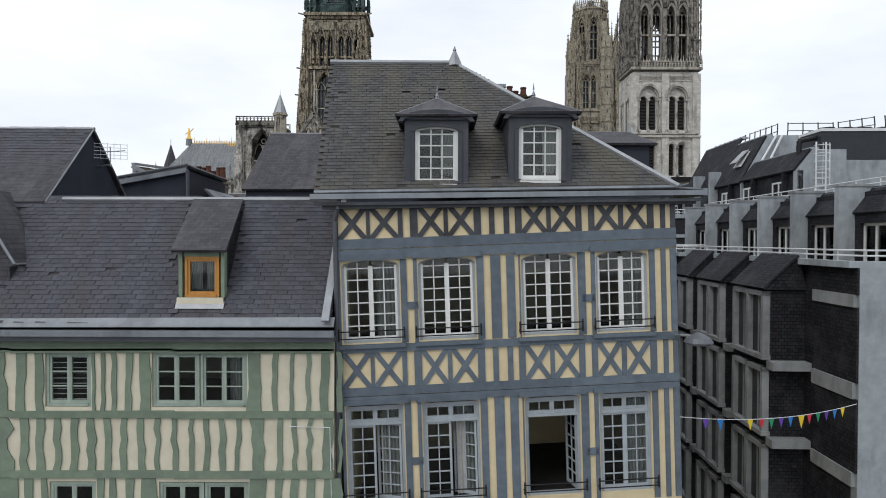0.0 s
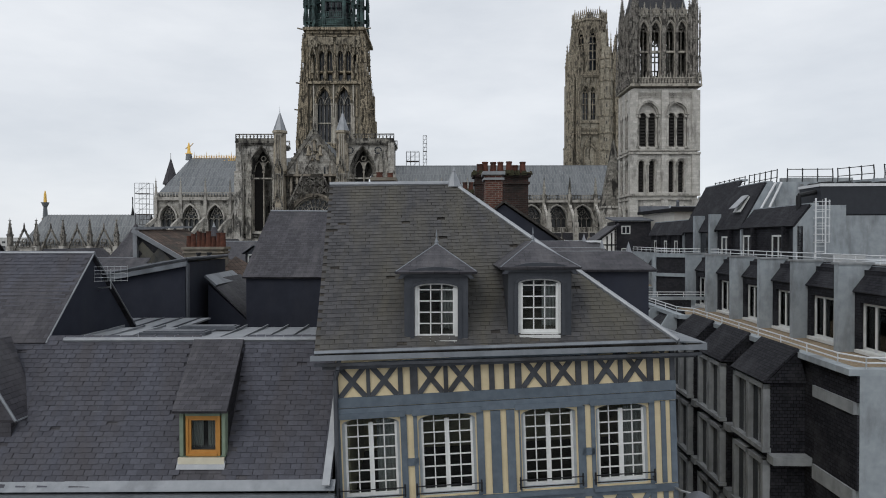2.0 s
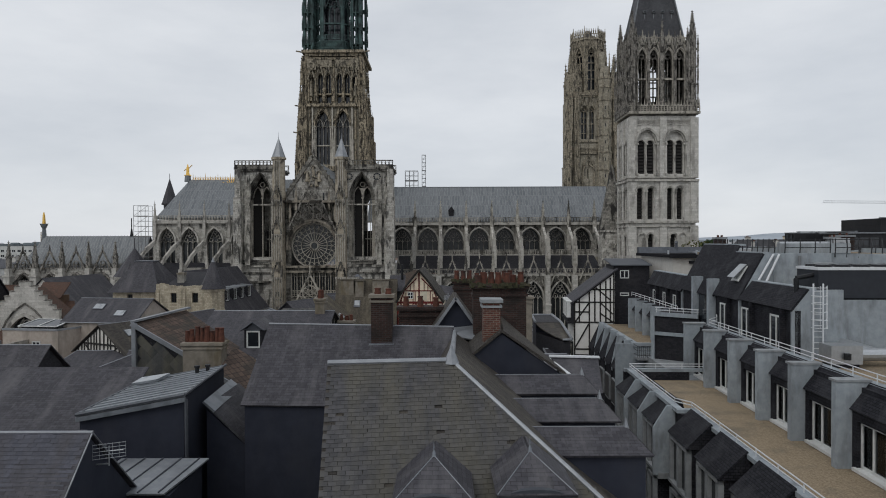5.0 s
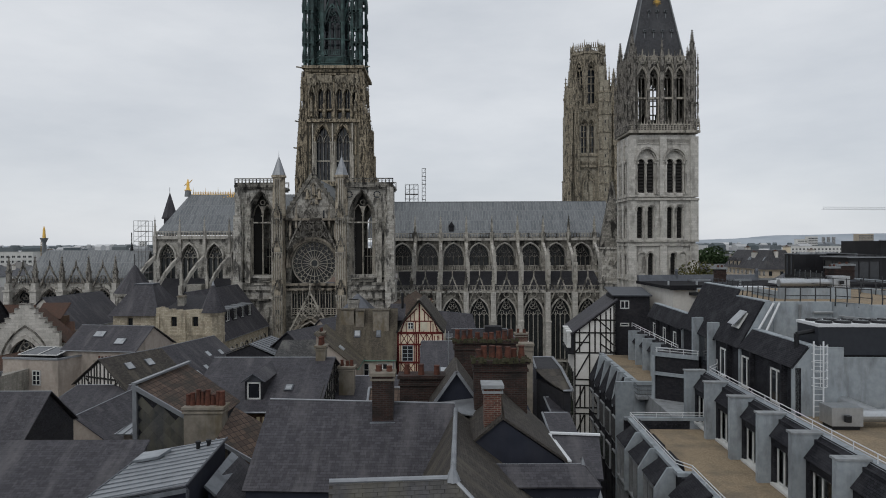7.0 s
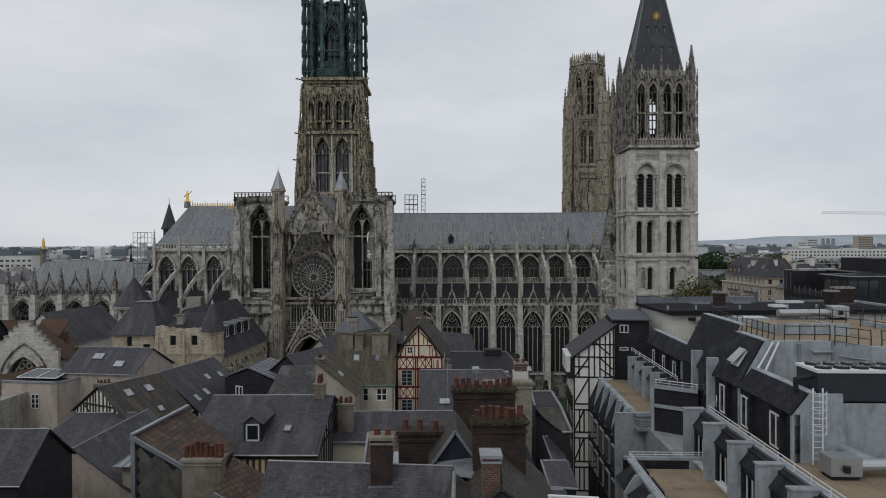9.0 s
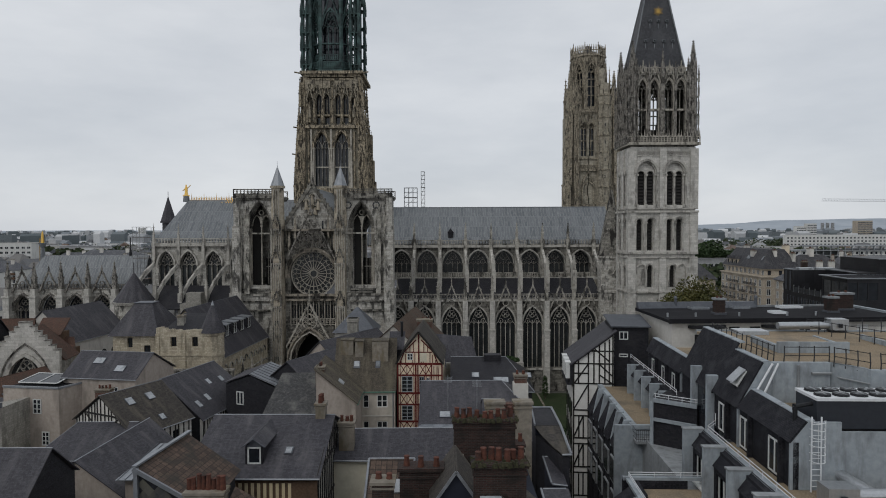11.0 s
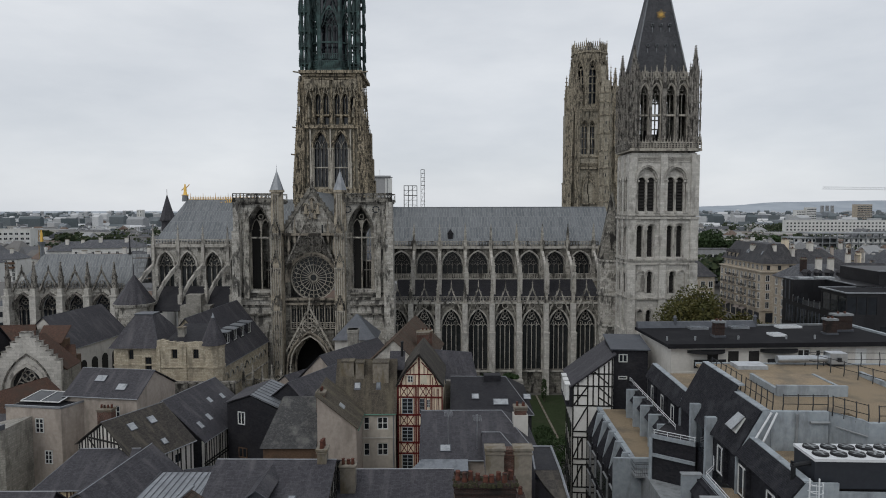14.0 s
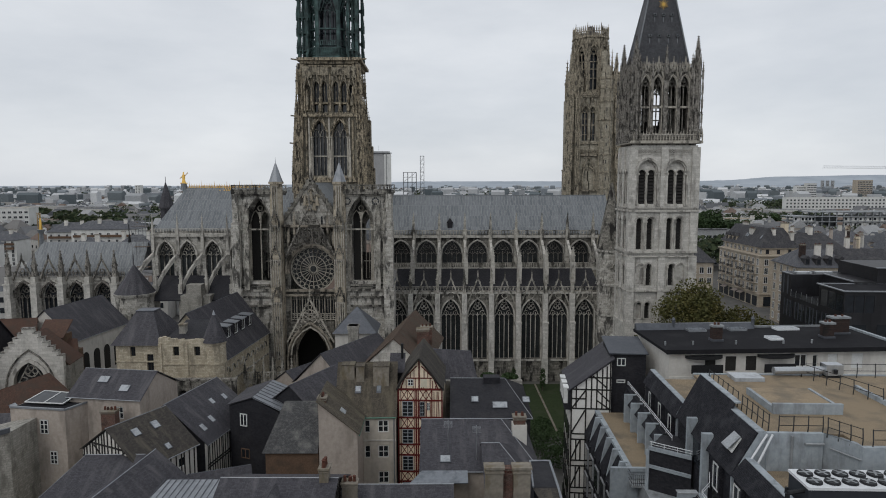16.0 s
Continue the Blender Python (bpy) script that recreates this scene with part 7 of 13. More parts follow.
# brick stacks
for x0, x1, y0, y1, zb, zt, pots, mat, label in (
        (-1.86, 0.02, 27.2, 28.0, 12, 22.1, 3, BRICK_DARK, "sooty brick stack with clay pots and aerials"),
        (1.29, 3.4, 24.65, 25.55, 12, 23.22, 7, BRICK_DARK, "massive sooty brick stack with clay pots"),
        (0.63, 3.72, 31.2, 32.2, 10, 23.0, 9, BRICK_DARK, "long sooty brick stack with a row of clay pots"),
        (4.72, 5.84, 40.25, 41.0, 10, 21.4, 0, PLASTER_DIRTY, "tan rendered stack with a flat slab cap"),
        (2.86, 4.04, 40.3, 41.0, 10, 21.4, 0, PLASTER_DIRTY, "tan rendered stack with a flat slab cap"),
        (4.06, 4.7, 40.6, 41.0, 10, 21.2, 0, BRICK_RED, "brown brick flue between rendered stacks"),
        (3.9, 4.7, 35.4, 36.2, 10, 20.3, 2, BRICK_DARK, "small sooty brick stack"),
        (0.3, 1.0, 30.0, 30.8, 12, 21.4, 1, PLASTER_DIRTY, "small rendered stack with a stone hood")):
    s = thing("chimney_stack", label, "chimney", ((x0 + x1) / 2, (y0 + y1) / 2, 0), group="brick stacks among the roofs")
    part("chimney_shaft", Geo(W(s)).box(x0, x1, y0, y1, 0, zt - 0.15), mat, s)
    part("cap", Geo(W(s)).box(x0 - 0.06, x1 + 0.06, y0 - 0.06, y1 + 0.06, zt - 0.45, zt - 0.35).box(x0 - 0.1, x1 + 0.1, y0 - 0.1, y1 + 0.1, zt - 0.15, zt), mat, s)
    rr = random.Random(int(x0 * 100))
    if pots > 5:
        g = Geo(W(s))
        for i in range(90):
            x, y, r = rr.uniform(x0 - 0.1, x1 + 0.1), rr.choice((rr.uniform(y0 - 0.12, y0), rr.uniform(y0, y1))), rr.uniform(0.05, 0.13)
            g.cone(x, y, zt - rr.uniform(0.02, 0.12), zt + rr.uniform(0.03, 0.12), r, r * 0.5, 6, rr.uniform(0, 3))
        tagged(part("moss", g, MOSS, s, "dark moss on the stack's cap"), kind="stuff")
    for i in range(pots):
        x = x0 + (x1 - x0) * (i + 0.5) / pots + rr.uniform(-0.06, 0.06)
        y = (y0 + y1) / 2 + rr.uniform(-0.25, 0.25)
        hh = rr.uniform(0.28, 0.46)
        part("chimney_pot", Geo(W(s)).cone(x, y, zt, zt + hh, 0.15, 0.11, 9).cone(x, y, zt + hh, zt + hh + 0.06, 0.13, 0.13, 9), TERRACOTTA, s)

# curved slate mansard by the lane
b = thing("mansard_house", "black slate mansard house edged with pale zinc", "house", (6.3, 41, 0))
part("wall", Geo(W(b)).prism([(6.2, 41.0, 0), (7.25, 37.1, 0), (7.66, 37.1, 0), (7.85, 45.0, 0), (6.55, 45.0, 0)], (0, 0, 18.95)), SLATE_DARK, b)
g = Geo(W(b))
prof = [(37.0, 19.06), (38.0, 19.1), (39.0, 19.18), (40.0, 19.32), (41.0, 19.56)]
for (ya, za), (yb, zb) in zip(prof, prof[1:]):
    g.slab([(7.22 - (ya - 37) * 0.28, ya, za), (7.72 + (ya - 37) * 0.03, ya, za), (7.72 + (yb - 37) * 0.03, yb, zb), (7.22 - (yb - 37) * 0.28, yb, zb)], 0.06)
part("roof", g, SLATE_BROWN, b)
part("upper_wall", Geo(W(b)).prism([(6.2, 41.1, 18.9), (7.85, 41.1, 18.9), (7.88, 45.0, 18.9), (6.58, 45.0, 18.9)], (0, 0, 0.66)), NAVY_WALL, b)
part("flat_top", Geo(W(b)).prism([(6.15, 41.0, 19.57), (7.9, 41.0, 19.57), (7.94, 45.1, 19.57), (6.5, 45.1, 19.57)], (0, 0, 0.06)), SLATE_DARK, b)
part("zinc_edge", Geo(W(b)).rod((6.15, 41.0, 19.66), (6.5, 45.1, 19.66), 0.07).rod((6.5, 45.1, 19.66), (7.94, 45.1, 19.66), 0.07).rod((7.94, 45.1, 19.66), (7.84, 41.0, 19.64), 0.09).rod((7.84, 41.0, 19.64), (7.74, 37.0, 19.14), 0.09).rod((7.2, 37.0, 19.1), (7.74, 37.0, 19.12), 0.07), ZINC, b)

# red half-timbered house
red = thing("red_timber_house", "tall half-timbered house, oxblood timber and cream panels under slate", "house", (-2.25, 64.3, 0), -2)
VERGE = [(-2.42, 18.7), (-1.95, 19.55), (-1.35, 20.45), (-0.1, 22.0), (1.15, 20.45), (1.8, 19.5), (2.42, 18.7)]
g = Geo().prism([(-2.35, 0, 0), (2.35, 0, 0), (2.35, 0, 18.72)] + [(x, 0, z) for x, z in VERGE[-2:0:-1]] + [(-2.35, 0, 18.72)], (0, 8.0, 0))
part("wall", g, PLASTER_PINK, red, "cream plaster panels")
g = Geo()
for (xa, za), (xb, zb) in zip(VERGE, VERGE[1:]):
    g.slab([(xa, -0.4, za), (xa, 8.3, za), (xb, 8.3, zb), (xb, -0.4, zb)], 0.1)
part("roof", g, SLATE_BROWN, red)
g = Geo()
for (xa, za), (xb, zb) in zip(VERGE, VERGE[1:]):
    g.beam((xa, -0.32, za + 0.06), (xb, -0.32, zb + 0.06), 0.2, 0.08)
part("verge_board", g, TIMBER_DARK, red, "dark verge boards")


def red_bar(p, q, w=0.14, d=0.05):
    part("timber", Geo().beam((p[0], 0, p[1]), (q[0], 0, q[1]), w, d), TIMBER_RED, red)


for z, w in ((18.72, 0.22), (17.53, 0.17), (15.68, 0.2), (14.5, 0.17), (12.75, 0.2), (11.6, 0.17), (9.8, 0.2), (8.7, 0.17)):
    red_bar((-2.35, z), (2.35, z), w, 0.06)
for x, w in ((-2.27, 0.17), (-0.42, 0.16), (-0.2, 0.12), (1.22, 0.12), (2.28, 0.15)):
    red_bar((x, 5), (x, 18.7), w, 0.055)
for s in (-1, 1):
    red_bar((-0.1 + s * 0.25, 21.2), (-0.1 + s * 1.5, 19.95), 0.12, 0.055)
    red_bar((-0.1 + s * 1.5, 19.95), (-0.1 + s * 1.95, 18.75), 0.12, 0.055)
red_bar((-0.1, 18.75), (-0.1, 21.8), 0.15, 0.06)
red_bar((-1.5, 19.92), (1.3, 19.92), 0.11)
for x in (-1.9, -1.45, -0.72, -0.5, 0.16, 0.36, 1.05, 1.3, 1.62, 1.9):
    top = 18.7 + max(0.1, 1.25 - max(0.0, abs(x + 0.1) - 1.2) * 1.6)
    red_bar((x, 18.75), (x, min(top, 19.9)), 0.075)
for x in (-1.0, -0.62, 0.42, 0.8):
    red_bar((x, 19.95), (x, 21.2 - abs(x + 0.1) * 0.75), 0.075)
for z0, z1 in ((17.62, 18.62), (14.58, 15.58), (11.68, 12.65), (8.8, 9.7)):
    for a, b_ in ((-1.98, -1.36), (-1.3, -0.68), (0.0, 0.6), (0.64, 1.18)):
        red_bar((a, z0), (b_, z1), 0.075, 0.04)
        red_bar((b_, z0), (a, z1), 0.075, 0.037)
    for x in (-2.02, -1.33, -0.62, 0.62):
        red_bar((x, z0), (x, z1), 0.065, 0.045)
for z0, z1 in ((15.78, 17.45), (12.85, 14.42), (9.9, 11.5), (7.0, 8.6)):
    for x in (-2.02, -0.6, -0.08, 0.5, 0.66, 1.05):
        red_bar((x, z0), (x, z1), 0.075, 0.045)
    plain_window(red, -1.88, -0.74, -0.02, z0 + 0.02, z1 - 0.02, 2, frame=GREY_PAINT, rows=4, bar=0.06)
    plain_window(red, -0.03, 0.44, -0.02, z0 + 0.06, z1 - 0.06, 2, frame=GREY_PAINT, rows=4, bar=0.08)
    for x, lean_ in ((1.45, 0.0), (1.72, 0.05), (2.0, -0.12)):
        red_bar((x, z0 - 1.0), (x + lean_, z1 + 1.0), 0.075, 0.045)
plain_window(red, 0.7, 1.02, -0.02, 16.5, 17.3, 2, frame=WHITE_PAINT, rows=3)
plain_window(red, -1.28, -0.7, -0.02, 19.1, 19.8, 2, frame=WHITE_PAINT, rows=2)
part("blind_panel", Geo().box(0.02, 0.72, -0.06, 0, 18.95, 19.85), PLASTER_IVORY, red)
b = thing("slate_lean_to", "small dark slate lean-to with a black flue", "annex", (-5.1, 67.2, 0))
part("wall", Geo().box(-0.5, 1.0, 0, 2, 0, 19.6), SLATE_DARK, b)
part("roof", Geo().slab([(-0.6, -0.1, 19.6), (1.1, -0.1, 19.6), (1.1, 2.1, 21.2), (-0.6, 2.1, 21.2)], 0.08), SLATE, b)
part("flue", Geo().cone(0.75, 1.5, 20, 22.3, 0.14, 0.14, 8).cone(0.75, 1.5, 22.3, 22.45, 0.18, 0.16, 8), IRON, b)

# cream town house with a green gutter, and the grey gable wing in front of it
h = pitched("cream_town_house", "tall cream-rendered town house with green gutter and mossy tiled roof", (-11.0, 66.5, 20.9), (-4.85, 66.7, 20.9), (3.4, 4.7), (3.4, 3.6), PLASTER_BEIGE, ROOF_MOSS, over=0.12, windows=((2.95, 3.5, 14.5, 15.8), (4.3, 5.4, 14.5, 15.8), (2.95, 3.5, 11.8, 13.1), (4.3, 5.4, 11.8, 13.1), (4.3, 5.4, 9.0, 10.3)), skylights=((1.85, 0.42, 0.65, 0.8), (4.1, 0.42, 0.5, 0.8)), gutter=False, ridge=ROOF_MOSS)
part("green_gutter", Geo().rod((2.6, -3.56, 16.1), (6.2, -3.56, 16.1), 0.075), surface("green_painted_metal", (0.085, 0.17, 0.13), (0.11, 0.21, 0.16)), h)
part("string_band", Geo().box(2.6, 6.15, -3.46, -3.4, 13.6, 13.72), PLASTER_WHITE, h)
part("drainpipe", Geo().rod((5.95, -3.5, 2.0), (5.95, -3.5, 16.0), 0.06, 6), ZINC, h)
for x0, x1, y0, z0, z1, lab in ((0.45, 1.75, -1.15, 18.4, 20.95, "broad rendered chimney stained with yellow lichen"), (1.95, 2.8, -1.3, 18.2, 20.85, "narrow rendered chimney breast"), (3.75, 5.4, -1.6, 17.8, 20.9, "broad rendered chimney breast with a tiled lid")):
    c_ = part("chimney", Geo().box(x0, x1, y0, 0.1, z0, z1), PLASTER_DIRTY, h, lab)
    part("chimney_cap", Geo().box(x0 - 0.06, x1 + 0.06, y0 - 0.06, 0.15, z1, z1 + 0.1), ROOF_MOSS, c_)
b = thing("grey_gable_wing", "grey-rendered wing under a falling slate roof", "house", (-10, 60.5, 0))
part("wall", Geo(W(b)).prism([(-11.8, 58.7, 0), (-8.1, 58.7, 0), (-8.1, 58.7, 16.3), (-11.8, 58.7, 19.3)], (0, 5.5, 0)), PLASTER_GREY, b)
part("roof", Geo(W(b)).slab([(-12.0, 58.5, 19.45), (-7.9, 58.5, 16.15), (-7.9, 64.4, 16.3), (-12.0, 64.4, 19.6)], 0.1), ROOF_MOSS, b)
part("gutter", Geo(W(b)).rod((-7.88, 58.45, 16.15), (-7.88, 63.2, 16.2), 0.07), bpy.data.materials["green_painted_metal"], b)
part("roof_hatch", Geo(W(b)).slab([(-10.0, 60.2, 17.98), (-9.5, 60.2, 17.58), (-9.5, 60.9, 17.6), (-10.0, 60.9, 18.0)], 0.12), PALE_SHEEN, b)
chimney(b, -12.0, -11.2, 59.5, 60.5, 17.5, 19.5, BRICK_RED, 2, W(b))
b = thing("lichen_slate_house", "house under a curved slate slope pale with lichen", "house", (-14.5, 61, 0))
part("wall", Geo(W(b)).box(-17.0, -11.9, 58.8, 64, 0, 14.4), TIMBER_BROWN, b)
part("roof", Geo(W(b)).slab([(-17.2, 58.6, 14.3), (-11.9, 58.6, 14.3), (-11.9, 61.6, 18.4), (-15.6, 61.6, 18.4)], 0.1).slab([(-17.2, 64.2, 14.3), (-11.9, 64.2, 14.3), (-11.9, 61.6, 18.4), (-15.6, 61.6, 18.4)], 0.1).slab([(-17.2, 58.6, 14.3), (-17.2, 64.2, 14.3), (-15.6, 61.6, 18.4)], 0.1), coursed("lichen_slate", (0.048, 0.049, 0.052), (0.075, 0.075, 0.077), (0.02, 0.02, 0.02), 0.24, 0.12, 0.008, 0.7, (0.19, 0.19, 0.175), 0.8, 0.6), b)
# black house with zinc lid
b = thing("black_slate_house", "black slate-hung house with white windows and zinc roof", "house", (-19.5, 67, 0))
g = Geo(W(b)).prism([(-23.1, 67.0, 0), (-17.2, 64.8, 0), (-16.6, 70.8, 0), (-22.5, 72.5, 0)], (0, 0, 16.1))
g.prism([(-23.1, 67.0, 16.1), (-17.2, 64.8, 16.1), (-20.2, 65.9, 17.2)], (0.6, 5.8, 0))
part("wall", g, SLATE_DARK, b)
g = Geo(W(b)).slab([(-23.4, 66.9, 16.1), (-20.2, 65.7, 17.35), (-19.6, 71.8, 17.35), (-22.8, 72.7, 16.1)], 0.08)
g2 = Geo(W(b)).slab([(-16.9, 64.5, 16.3), (-20.2, 65.7, 17.35), (-19.6, 71.8, 17.35), (-16.3, 71.0, 16.3)], 0.08)
part("roof", g, SLATE, b)
zz = part("zinc_roof", g2, ZINC, b)
for i in range(8):
    f = i / 8
    part("seam", Geo(W(b)).rod((-16.9 + 0.6 * f, 64.5 + 6.5 * f, 16.42), (-20.2 + 0.6 * f, 65.7 + 6.1 * f, 17.47), 0.035, 4), ZINC_DARK, zz)
fm = W(b) @ Matrix.Translation((-23.1, 67.0, 0)) @ Matrix.Rotation(math.atan2(-2.2, 5.9), 4, "Z")
plain_window(b, 1.4, 2.3, -0.02, 14.0, 15.4, 2, m=fm)
plain_window(b, 1.4, 2.5, -0.02, 10.4, 11.5, 2, m=fm, frame=TIMBER_BROWN)
h = pitched("black_gable_house", "dark slate house with a small gable window", (-16.2, 66.0, 18.6), (-12.4, 74, 18.6), (2.6, 2.0), (3.4, 2.6), SLATE_DARK, SLATE, ridge=ZINC_DARK)
pitched("long_slate_house", "long slate-roofed house before the portal", (-15.5, 80, 18.2), (-9.5, 92, 18.0), (4.5, 4.0), (4.5, 4.0), PLASTER_GREY, SLATE, ridge=ZINC_DARK)

# left group: half-timbered gable, slate roofs
h = pitched("timber_gable_house", "half-timbered house with a white gable and slate roof", (-31.2, 57.2, 17.4), (-28.4, 63.0, 17.4), (4.3, 3.1), (3.6, 2.5), PLASTER_WHITE, SLATE_BROWN, skylights=((1.6, 0.62, 0.8, 0.9), (3.8, 0.62, 0.8, 0.9), (3.4, 0.12, 0.6, 0.7)), timber=(TIMBER_DARK, "gable0"), windows=((1.2, 2.0, 12.6, 13.6), (4.2, 5.0, 12.6, 13.6)))
for k in range(12):
    part("timber", Geo().beam((0.2 + k * 0.53, -4.3, 8), (0.2 + k * 0.53 + 0.1 * (k % 3 - 1), -4.3, 14.2), 0.12, 0.05), TIMBER_DARK, h)
h = pitched("steep_slate_house", "half-timbered house under a long slate slope", (-28.7, 63.9, 17.3), (-26.8, 73.5, 17.1), (4.6, 3.6), (3.0, 2.2), PLASTER_WHITE, SLATE, skylights=((1.0, 0.2, 0.7, 0.9), (3.0, 0.25, 0.7, 0.9), (5.4, 0.55, 0.7, 0.8), (7.6, 0.5, 0.7, 0.8)), timber=(TIMBER_DARK, "front"), gable_mat=SLATE_DARK)
pitched("front_slate_house", "slate-roofed house with an ochre front", (-34.4, 56.3, 15.2), (-27.6, 56.4, 15.2), (4.2, 1.8), (3.0, 1.6), PLASTER_CREAM, SLATE, hip0=1.6, timber=(TIMBER_BROWN, "front"))
pitched("cross_slate_house", "slate-roofed house with roof lights", (-28.8, 49.0, 14.4), (-27.0, 57.4, 15.2), (5.2, 3.0), (2.6, 1.4), PLASTER_GREY, SLATE, skylights=((5.0, 0.3, 0.8, 0.9),))
b = thing("zinc_shed", "low shed under a pale standing-seam zinc roof", "shed", (-21.5, 50, 0))
part("wall", Geo(W(b)).box(-24.5, -18.8, 48.0, 53, 0, 13.4), PLASTER_GREY, b)
zz = part("roof", Geo(W(b)).slab([(-25.0, 47.5, 13.4), (-18.5, 47.5, 13.4), (-18.5, 53.2, 14.3), (-24.0, 53.2, 14.3)], 0.08), ZINC, b)
for i in range(12):
    part("seam", Geo(W(b)).rod((-24.8 + i * 0.55, 47.5, 13.5), (-24.2 + i * 0.52, 53.2, 14.42), 0.03, 4), ZINC_DARK, zz)
b = thing("beige_flat_house", "beige-rendered house with a flat roof and parapet", "house", (-44.5, 71, 0))
g = Geo(W(b))
g.prism([(-47.6, 68.0, 0), (-41.0, 67.0, 0), (-39.0, 71.5, 0), (-46, 73.5, 0)], (0, 0, 15.5))
part("wall", g, PLASTER_GREY, b)
part("roof", Geo(W(b)).prism([(-47.3, 68.3, 15.5), (-41.2, 67.4, 15.5), (-39.4, 71.3, 15.5), (-45.8, 73.1, 15.5)], (0, 0, 0.06)), ASPHALT_ROOF, b)
part("coping", Geo(W(b)).beam((-47.6, 68.0, 15.55), (-41.0, 67.0, 15.55), 0.2, 0.2, (0, 0, 1)).beam((-41.0, 67.0, 15.55), (-39.0, 71.5, 15.55), 0.2, 0.2, (0, 0, 1)), ZINC, b)
rl = part("roof_light", Geo(W(b)).slab([(-46.6, 69.0, 15.75), (-42, 68.4, 15.75), (-41.4, 70.4, 16.25), (-45.8, 71.4, 16.25)], 0.08), GLASS_DARK, b)
for p, q in (((-46.6, 69.0, 15.84), (-42, 68.4, 15.84)), ((-45.8, 71.4, 16.34), (-41.4, 70.4, 16.34)), ((-46.6, 69.0, 15.84), (-45.8, 71.4, 16.34)), ((-44.3, 68.7, 15.84), (-43.6, 70.9, 16.34)), ((-42, 68.4, 15.84), (-41.4, 70.4, 16.34))):
    part("glazing_bar", Geo(W(b)).rod(p, q, 0.07, 4), WHITE_PAINT, rl)
part("roof_light", Geo(W(b)).slab([(-42.5, 70.4, 16.2), (-40.6, 70.2, 16.2), (-40.4, 71.0, 16.3), (-42.3, 71.3, 16.3)], 0.1), PALE_SHEEN, b)
fm = W(b) @ Matrix.Translation((-47.6, 68.0, 0)) @ Matrix.Rotation(math.atan2(-1.0, 6.6), 4, "Z")
plain_window(b, 3.6, 4.6, -0.02, 12.8, 14.4, 2, m=fm, rows=3)
plain_window(b, 4.6, 5.5, -0.02, 9.4, 10.9, 2, m=fm, rows=3)
h = pitched("beige_gabled_house", "beige-rendered house under slate with roof lights", (-41.6, 72.9, 18.5), (-33.0, 71.6, 18.5), (3.2, 2.2), (4.2, 2.4), PLASTER_GREY, SLATE, skylights=((2.4, 0.5, 1.3, 0.9), (5.6, 0.22, 1.2, 0.9)), windows=((1.2, 2.1, 13.9, 15.3), (5.6, 6.6, 13.9, 15.3)))
chimney(h, -36.9, -35.4, 66.6, 67.6, 10, 15.6, BRICK_RED, 4, W(h), label="red brick chimney")
b = thing("grey_parapet_house", "grey pebbled wall with a sloping coping", "wall", (-45, 62, 0))
part("wall", Geo(W(b)).prism([(-52, 60, 0), (-44.6, 63.3, 0), (-44.6, 63.3, 14.6), (-52, 60, 13.2)], (0.2, 6.0, 0)), STONE_PALE, b)
part("coping", Geo(W(b)).beam((-52, 60, 13.2), (-44.5, 63.3, 14.65), 0.35, 0.5, (0, 0, 1)), ZINC_DARK, b)

# stepped stone gable
b = thing("stepped_gable_hall", "stone hall with a stepped gable, arched window and red tiles", "hall", (-59.1, 89.2, 0.5), 8)
g = Geo()
arched_wall(g, -4.5, 4.5, 0, 14.2, [(0.0, 4.4, 8.0, 10.9, 3.2)], 0.8)
for i in range(7):
    w = 4.5 - i * 0.62
    g.box(-w, w, 0, 0.8, 14.2 + i * 0.68, 14.2 + (i + 1) * 0.68)
part("gable_wall", g, STONE_WHITE, b, "pale stone stepped gable")
part("window_arch", arch_band(Geo(), 0.0, 4.4, 10.9, 3.2, 0.5, 0.4, -0.3), STONE_CARVED_WHITE, b)
part("hood_moulding", arch_band(Geo(), 0.0, 6.4, 10.2, 5.6, 0.2, 0.35, -0.2), STONE_SOOT_SHADE, b, "soot-dark hood moulding")
for i in range(7):
    w = 4.5 - i * 0.62
    for x0 in (-w - 0.06, w - 0.76):
        part("step_coping", Geo().box(x0, x0 + 0.82, -0.1, 0.9, 14.2 + (i + 1) * 0.68, 14.3 + (i + 1) * 0.68), STONE_DIM, b)
part("window", tracery(Geo(), 0.0, 4.4, 8.0, 10.9, 3.2, 3, 0.16, 0.3, 0.2), STONE_CARVED, b)
part("glazing", Geo().box(-2.1, 2.5, 0.55, 0.6, 8.0, 14.1), GLASS_LEADED, b)
g = Geo().slab([(-5.0, 0.7, 13.2), (-5.0, 5.5, 13.2), (0, 5.5, 17.8), (0, 0.7, 17.8)], 0.15).slab([(5.0, 0.7, 13.2), (5.0, 5.5, 13.2), (0, 5.5, 17.8), (0, 0.7, 17.8)], 0.15)
part("roof", g, TILE_RED, b)
part("side_wall", Geo().box(4.4, 5.0, 0.8, 5.5, 0, 13.2), STONE_PALE, b)
pitched("red_tiled_house", "old house under mossy red tiles", (-78, 98.0, 18.6), (-67.0, 103.6, 17.9), (5.0, 4.0), (5, 4), TIMBER_BROWN, TILE_RED, ridge=TILE_RED)
pitched("red_tiled_cottage", "low old house under mossy red tiles", (-58.6, 73.0, 13.6), (-55.0, 86.8, 13.6), (4.4, 3.2), (4.4, 3.2), PLASTER_GREY, TILE_RED, ridge=TILE_RED, skylights=((3.0, 0.35, 1.0, 0.9), (6.0, 0.35, 1.0, 0.9)))
